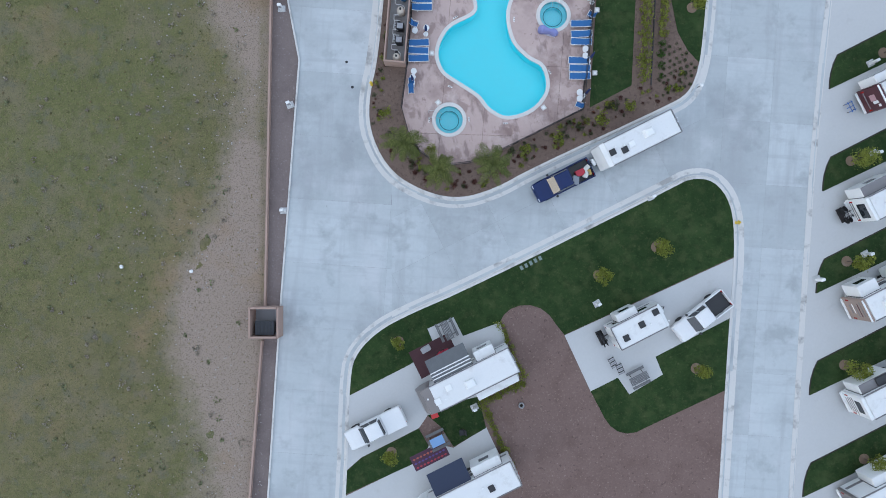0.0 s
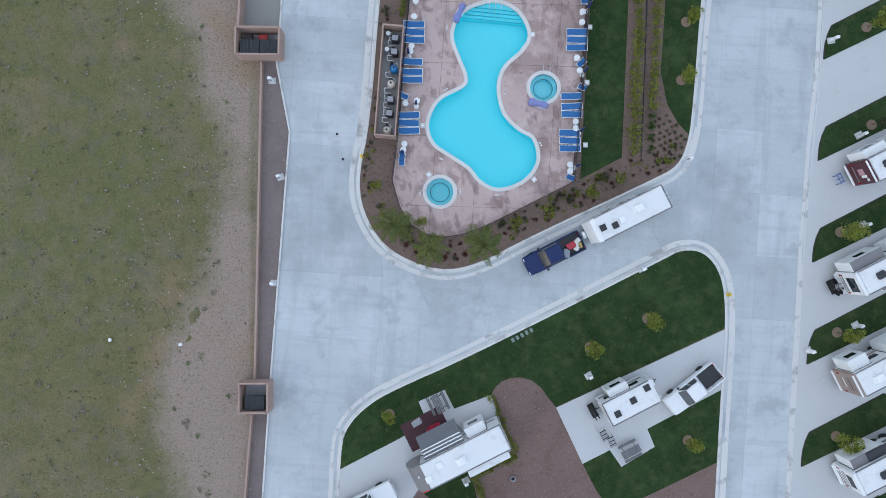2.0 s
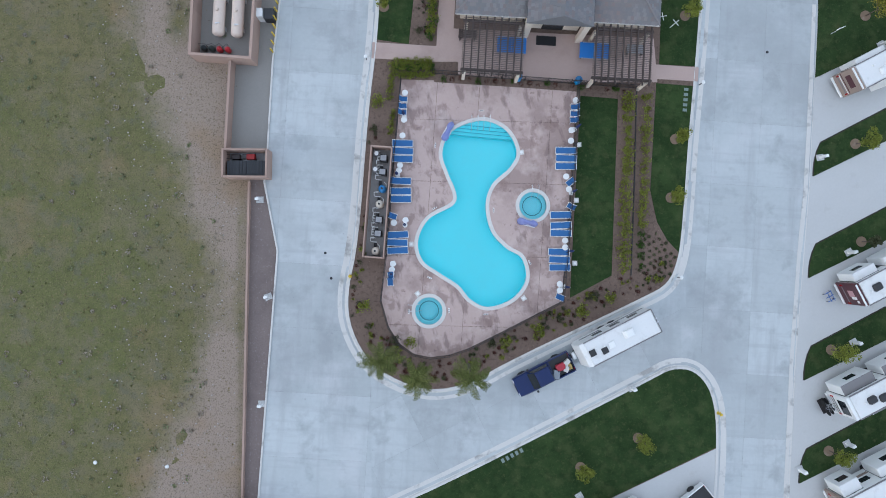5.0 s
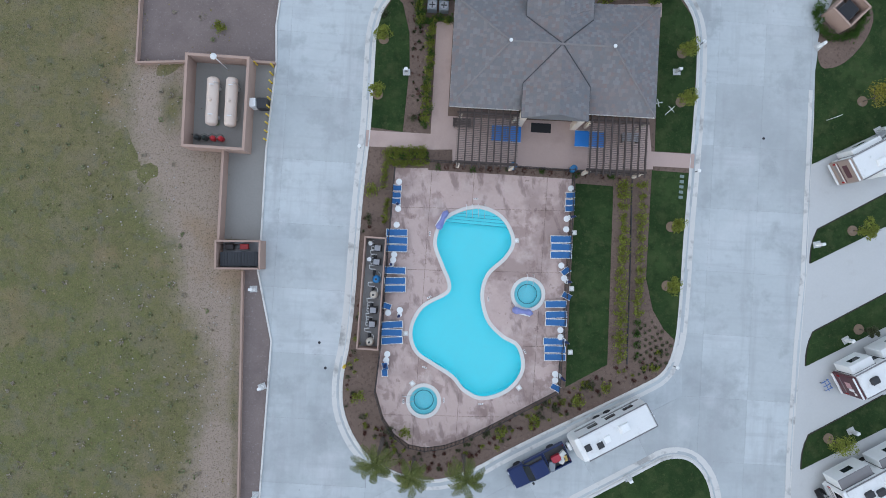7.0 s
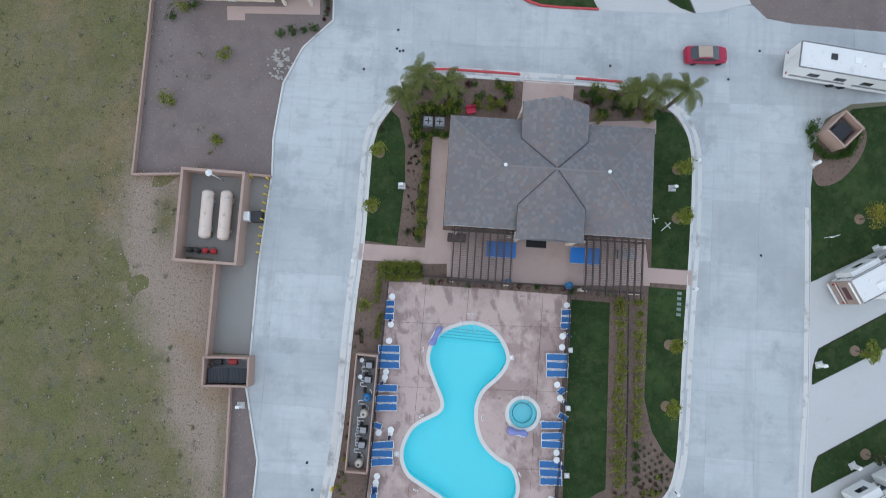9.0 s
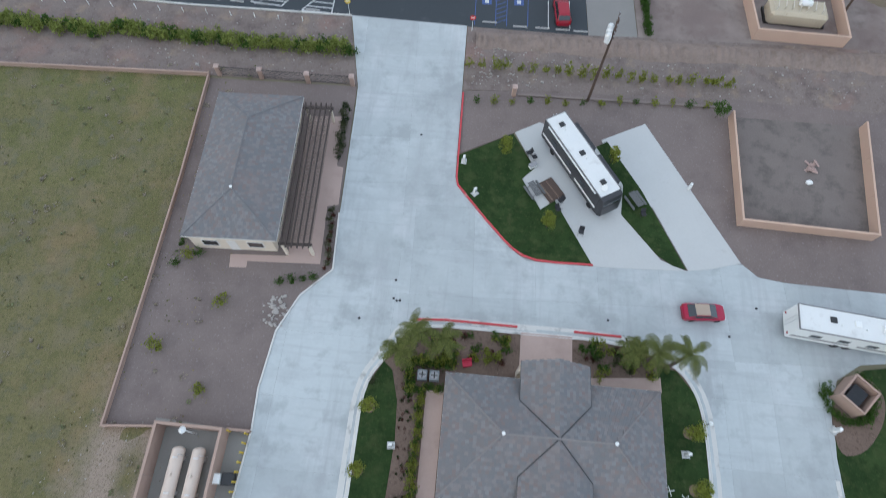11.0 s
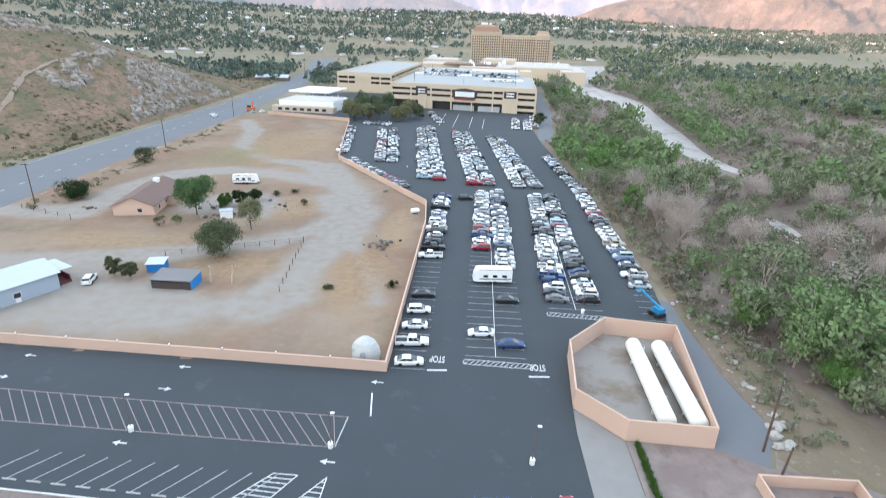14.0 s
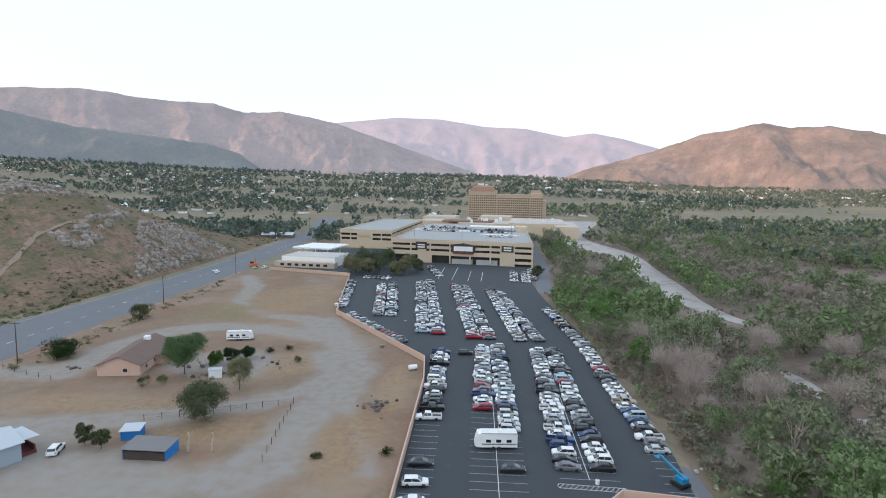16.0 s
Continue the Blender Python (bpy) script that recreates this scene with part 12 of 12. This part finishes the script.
for k in range(620):  # dry brush on the slope below the lot
    y = 108 + 215 * wr.random()
    x = float(np.interp(y, (108, 125, 200, 237, 285, 322), (50.5, 50, 52, 53.5, 51, 50))) + 7.5 * wr.random() ** 1.3
    lists[wr.choice(("bush", "bushp", "bushp", "bushd"))].append((x, y, -0.1, wr.uniform(0.3, 0.85), wr.uniform(0.7, 1.1), wr.random() * 6.3, wr.randrange(4)))
W_BRUSH = leaf_mat("riverside_brown_brush", (0.26, 0.215, 0.16), (0.18, 0.15, 0.11), 0.11, 0.16, 0.25)
LABELS = {"green": ("riverside_trees_green", near_p, W_GREEN, "dense fresh green riverside trees"), "olive": ("riverside_trees_olive", near_p, W_OLIVE, "olive-green riverside trees"), "pale": ("riverside_brush", near_p, W_PALE, "pale grey riverside brush"), "bare": ("bare_trees", bare_p, BARE, "leafless grey trees in the river scrub"), "trunk": ("riverside_trunks", trunk_p, BARE, "thin trunks and limbs of riverside trees"), "mid_g": ("riverside_trees_green", mid_p, W_GREEN, "green riverside trees farther off"), "mid_o": ("riverside_trees_olive", mid_p, W_OLIVE, "olive riverside trees farther off"), "mid_p": ("riverside_brush", mid_p, W_PALE, "grey riverside brush farther off"), "bush": ("river_scrub", bush_p, W_OLIVE, "low olive scrub on the riverbank"), "bushp": ("river_scrub", bush_p, W_PALE, "low dry grey scrub on the riverbank"), "bushd": ("river_scrub", bush_p, W_BRUSH, "low dark brown scrub on the riverbank")}
for key, (nm, pr, m_, lab) in LABELS.items():
    if lists[key]:
        woods(nm, pr, lists[key], m_, lab)
# single trees that stand out beside the lot
for k, (x, y, h, r) in enumerate(((59.5, 141, 8, 4.6), (66, 134, 8.5, 5.0), (73, 142, 9.5, 5.2), (81, 139, 9, 5.0), (64, 121, 5.5, 3.4), (88, 147, 9.5, 5.2), (78, 130, 8, 4.6), (57, 298, 9, 5), (64, 277, 10, 5.5), (72, 288, 10, 5.5), (60, 262, 9.5, 5), (61, 214, 8.5, 5), (67, 221, 9, 5))):
    tree("riverside_tree", "broad fresh green riverside tree", x, y, -0.1, 90 + k, h, r, leaf_mat("vivid_riverside_leaf", (0.16, 0.255, 0.075), (0.10, 0.175, 0.05), 0.2, 0.16, 0.25) if k == 0 else bpy.data.materials["vivid_riverside_leaf"], 13000 if y < 200 else 3200, 0.115 if y < 200 else 0.24, "riverside trees", 0.03, 44)

# distant valley: trees and houses in drifts
far_rows, far_olive, house_rows = [], [], []
fr = random.Random(77)
for k in range(20000):
    d = 480 + 2300 * fr.random() ** 1.15
    az = radians(fr.uniform(-43, 44))
    x, y = 3 + d * math.sin(az), 52 + d * math.cos(az)
    if -100 < x < 70 and y < 700 or -60 < x < 190 and 640 < y < 960 or by_river(x, y) or inside(x, y, HIGH) or inside(x, y + 40, HIGH):
        continue
    if x < -150 and y < 560 and hill_z(x, y) > 1.5:
        continue
    v = noise.noise(Vector((x / 420, y / 170, 1.7))) + 0.3 * noise.noise(Vector((x / 90, y / 60, 3.3)))
    right = x > 60
    if v < (-0.1 if right and d < 1400 else -0.2 if d > 1250 else -0.02 if d > 1000 else 0.06) and fr.random() < 0.97:
        continue
    s = fr.choice((0.6, 0.75, 0.9, 1.15, 1.5)) * (1 + d / 5000)
    row = (x, y, float(rise(x, y)) - 0.2, s, fr.uniform(0.8, 1.2), fr.random() * 6.3, fr.randrange(5))
    (far_olive if right and d < 1500 and fr.random() < 0.6 else far_rows).append(row)
    if fr.random() < 0.05 and d > 900:
        house_rows.append((x + fr.uniform(5, 12), y - fr.uniform(6, 14)))
woods("distant_trees", far_p, far_rows, W_FAR, "drifts of dark green trees across the valley")
woods("distant_trees", far_p, far_olive, W_OLIVE, "drifts of olive trees along the river")
hb = {0: MB(), 2: MB()}
for x, y in house_rows[:300]:
    L, W, h = fr.uniform(9, 20), fr.uniform(7, 11), fr.uniform(3, 4.2)
    m = pose(x, y, float(rise(x, y)) - 0.3, 0, 0, fr.uniform(0, 180))
    b = hb[0]
    b.box(-L / 2, L / 2, -W / 2, W / 2, 0, h, m)
    n = L / 2 + 0.4
    hb[fr.choice((2, 0, 2))].add([(-n, -W / 2 - 0.5, h), (n, -W / 2 - 0.5, h), (n, W / 2 + 0.5, h), (-n, W / 2 + 0.5, h), (-n, 0, h + 2.2), (n, 0, h + 2.2)], [(0, 1, 5, 4), (2, 3, 4, 5), (1, 2, 5), (3, 0, 4)], m)
for k, nm, m_ in ((0, "white", RV_WHITE), (2, "brown", BROWN_ROOF)):
    ob = new("distant_houses", hb[k].mesh("distant_houses", m_))
    tagged(ob, f"small {nm} houses far across the valley", "houses", "", "stuff")

# brush and rocks on the hill
hr = random.Random(8)
rows_b, rows_g, rocks = [], [], MB()
for k in range(5200):
    x, y = -159 - 330 * hr.random() ** 1.4, hr.uniform(215, 640)
    z = hill_z(x, y)
    v = noise.noise(Vector((x / 28, y / 28, 6.0)))
    if inside(x, y, [(-160.5, 336), (-160, 474), (-203, 452), (-200, 411), (-178, 366)]) and hr.random() < 0.8:
        continue
    if v > -0.14 or hr.random() < 0.2:
        (rows_g if v > 0.2 else rows_b).append((x, y, z - 0.2, hr.choice((0.25, 0.3, 0.4, 0.5, 0.9)) * hr.uniform(0.8, 1.2), hr.uniform(0.5, 0.9), hr.random() * 6, hr.randrange(4)))
for k in range(150):  # rough verge below the highway
    y = 196 + 150 * hr.random()
    rows_b.append((-112.5 - 7.0 * hr.random(), y, -0.1, hr.choice((0.25, 0.35, 0.5, 0.8)), hr.uniform(0.5, 0.8), hr.random() * 6, hr.randrange(4)))
for k in range(230):  # olive brush along the hill's foot
    y = 198 + 140 * hr.random()
    x = -157.5 - 9.0 * hr.random() ** 1.5
    (rows_g if k % 3 else rows_b).append((x, y, max(0.0, hill_z(x, y)) - 0.2, hr.choice((0.3, 0.45, 0.6, 0.9)), hr.uniform(0.5, 0.8), hr.random() * 6, hr.randrange(4)))
hill_p = [crown(160 + k, 2.0, 1.7, 8, 26, 0.44, 0.0, 0.5) for k in range(4)]
woods("hill_brush", hill_p, rows_b, G_FRONT, "dusty olive brush over the hill", "brush")
woods("hill_brush", hill_p, rows_g, G_FRONT2, "dark green brush over the hill", "brush")
HILL_ROCK = patches(mat("pale_granite", (0.34, 0.295, 0.25), (0.205, 0.178, 0.15), 0.92, 0.2, 2.0, 0.7, 0.3, island=0.2), (0.14, 0.12, 0.10), 0.5, 0.58, 0.7, 0.6)
FACE = [(-160.5, 336), (-160, 400), (-160, 474), (-172, 472), (-203, 452), (-200, 411), (-178, 366)]
CROP = [(-206, 336), (-206, 366), (-221, 414), (-209, 416), (-195, 368), (-187, 343), (-195, 332)]
for k in range(9000):
    zone = k % 4
    if zone < 2:
        x, y = hr.uniform(-204, -160), hr.uniform(334, 476)
        if not inside(x, y, FACE) or noise.noise(Vector((x / 9, y / 9, 3.0))) < -0.08:
            continue
        s = 0.4 + 1.3 * hr.random() ** 1.8
    elif zone == 2:
        x, y = hr.uniform(-222, -186), hr.uniform(330, 418)
        if not inside(x, y, CROP) or noise.noise(Vector((x / 8, y / 8, 7.0))) < 0.0:
            continue
        s = 0.6 + 1.7 * hr.random() ** 1.5
    else:
        x, y = hr.gauss(-280, 24), hr.gauss(402, 16)
        if hr.random() < 0.8 or x > -240:
            continue
        s = 0.5 + 1.7 * hr.random() ** 2
    rocks.ball((x, y, hill_z(x, y) + 0.2 * s), s * hr.uniform(0.8, 1.4), s * hr.uniform(0.6, 1.1), s * hr.uniform(0.8, 1.5), 5, 3, 0.6, hr)
ob = new("hill_rocks", rocks.mesh("hill_rocks", HILL_ROCK))
tagged(ob, "pale granite boulders tumbled down the hill", "rocks", "", "stuff")

# tufts and stones over the field
tv = np.random.default_rng(55)
n = 9000
fx, fy = -17.5 - 62 * tv.random(n) ** 1.1, tv.uniform(-32, 86, n)
clump_ = np.array([noise.noise(Vector((a / 5, b / 5, 4.4))) for a, b in zip(fx, fy)])
bare_ = np.clip((fx - np.interp(fy, BARE_Y, BARE_X) + 2) / 4 + 0.6 * clump_, 0, 1)
for nm, sel, m_, lab in (("field_tufts_green", (clump_ > -0.05) & (tv.random(n) > bare_), leaf_mat("field_grass", (0.15, 0.15, 0.06), (0.11, 0.115, 0.045)), "low green grass tufts over the field"), ("field_tufts_dry", (clump_ < 0.1) & (tv.random(n) > 0.75 * bare_), leaf_mat("field_straw", (0.26, 0.215, 0.11), (0.19, 0.155, 0.08)), "dry straw tufts over the field")):
    px, py = fx[sel], fy[sel]
    k = len(px)
    c = np.stack([px, py, np.full(k, 0.0)], 1)
    a = tv.random(k) * 6.28
    w = (0.04 + 0.06 * tv.random(k))[:, None]
    u_, t_ = np.stack([np.cos(a), np.sin(a), np.zeros(k)], 1) * w, np.stack([-np.sin(a), np.cos(a), 0.5 * np.ones(k)], 1) * w * 1.2
    q = np.stack([c - u_, c + u_, c + u_ * 0.6 + t_, c - u_ * 0.6 + t_], 1)
    tagged(new(nm, leaf_mesh(nm, q, m_)), lab, "grass", "", "stuff")
# low weed rosettes, some green, some withered
for nm, cnt, m_, lab in (("field_weeds", 230, leaf_mat("field_weed", (0.23, 0.245, 0.13), (0.16, 0.175, 0.095)), "low dull green weeds in the field"), ("field_weeds_withered", 330, leaf_mat("field_weed_dry", (0.34, 0.30, 0.235), (0.23, 0.2, 0.155)), "withered grey weeds in the field")):
    cx, cy = -19 - 56 * tv.random(cnt) ** 1.1, tv.uniform(-32, 86, cnt)
    rad = 0.1 + 0.34 * tv.random(cnt) ** 2.5
    px, py = np.repeat(cx, 15), np.repeat(cy, 15)
    k = len(px)
    a, d = tv.random(k) * 6.28, np.repeat(rad, 15) * np.sqrt(tv.random(k))
    c = np.stack([px + d * np.cos(a), py + d * np.sin(a), 0.02 + 0.08 * tv.random(k)], 1)
    w = (0.035 + 0.05 * tv.random(k))[:, None]
    b = a + tv.uniform(-0.6, 0.6, k)
    u_, t_ = np.stack([-np.sin(b), np.cos(b), np.zeros(k)], 1) * w, np.stack([np.cos(b), np.sin(b), 0.35 * np.ones(k)], 1) * w * 2.2
    q = np.stack([c - u_, c + u_, c + u_ * 0.5 + t_, c - u_ * 0.5 + t_], 1)
    tagged(new(nm, leaf_mesh(nm, q, m_)), lab, "weeds", "", "stuff")
peb = MB()
for k in range(900):
    x, y = -17.5 - 14 * rng.random() ** 1.3, rng.uniform(-30, 46)
    if not (-22.5 < x < -13 and y > 24):
        r = rng.uniform(0.03, 0.10)
        peb.ball((x, y, 0.0), r, r * 0.8, r * 0.6, 5, 3, 0.3)
tagged(new("field_stones", peb.mesh("field_stones", ROCK_PALE)), "small pale stones on the bare earth", "stones", "", "stuff")

# ---- road slabs, each a piece of its own ----
def slabs(region, origin, lean, w, h, z0=0.02, z1=0.05, gap=0.007):
    c, s = math.cos(radians(lean)), math.sin(radians(lean))
    loc = [((x - origin[0]) * c + (y - origin[1]) * s, -(x - origin[0]) * s + (y - origin[1]) * c) for x, y in region]
    xs, ys = [p[0] for p in loc], [p[1] for p in loc]
    for i in range(math.floor(min(xs) / w), math.ceil(max(xs) / w)):
        for j in range(math.floor(min(ys) / h), math.ceil(max(ys) / h)):
            x0, x1, y0, y1 = i * w + gap, (i + 1) * w - gap, j * h + gap, (j + 1) * h - gap
            cell = loc if sum(loc[k - 1][0] * loc[k][1] - loc[k][0] * loc[k - 1][1] for k in range(len(loc))) > 0 else loc[::-1]
            for a, b in (((x0, y0), (x1, y0)), ((x1, y0), (x1, y1)), ((x1, y1), (x0, y1)), ((x0, y1), (x0, y0))):
                cell = clip(cell, a, b) if len(cell) > 2 else []
            area = 0.5 * sum(cell[k - 1][0] * cell[k][1] - cell[k][0] * cell[k - 1][1] for k in range(len(cell))) if len(cell) > 2 else 0
            if area < 0.3:
                continue
            mb = MB().prism([(origin[0] + x * c - y * s, origin[1] + x * s + y * c) for x, y in cell], z0, z1 + rng.uniform(-0.002, 0.002))
            part("slab", mb, CONCRETE, road)


slabs(WEST[:13] + [(-1, 66.2), (-1, 54), (-3, 30), (-5, 9), (-5, -9), (-8, -24), (-12, -60)], (-14.0, 17), -4.0, 9.8, 6.1)
slabs([(-5, 9), (-5, -9), (20, 2), (25, 7.5), (25, 16), (8, 8)], (0, 0), 26.5, 5.6, 4.8)
slabs([(22, -60), (24.5, 7.5), (24.6, 16), (26, 30), (26, 51.2), (40.1, 50.2), (38.8, 47.4), (38.2, 41.5), (37.7, 34), (37.0, 23.7), (35.4, 7.5), (34.6, -3.3), (34, -14), (33.4, -24), (31.5, -60)], (31.2, 12), -4.0, 4.5, 6.0)
slabs([(-1, 53), (-1, 66.2), (4.6, 70), (5.0, 69.5), (10, 62.8), (11.6, 61.4), (18.3, 61.0), (27.8, 60.8), (33.4, 61.8), (34.9, 60.3), (37.4, 59.8), (47.8, 58.9), (75, 57), (75, 51), (46.5, 52), (42.7, 51.7), (40.1, 50.2), (26, 51.2), (-1, 51.2)], (0, 57.5), -1.5, 6.2, 5.0)
slabs([(-7.7, 66.2), (-7.3, 80.4), (-7.3, 83), (-9.0, 94.1), (5.4, 92.95), (4.9, 83), (4.3, 71), (4.6, 70), (-1, 66.2)], (-1.0, 70), -1.0, 6.3, 6.0)
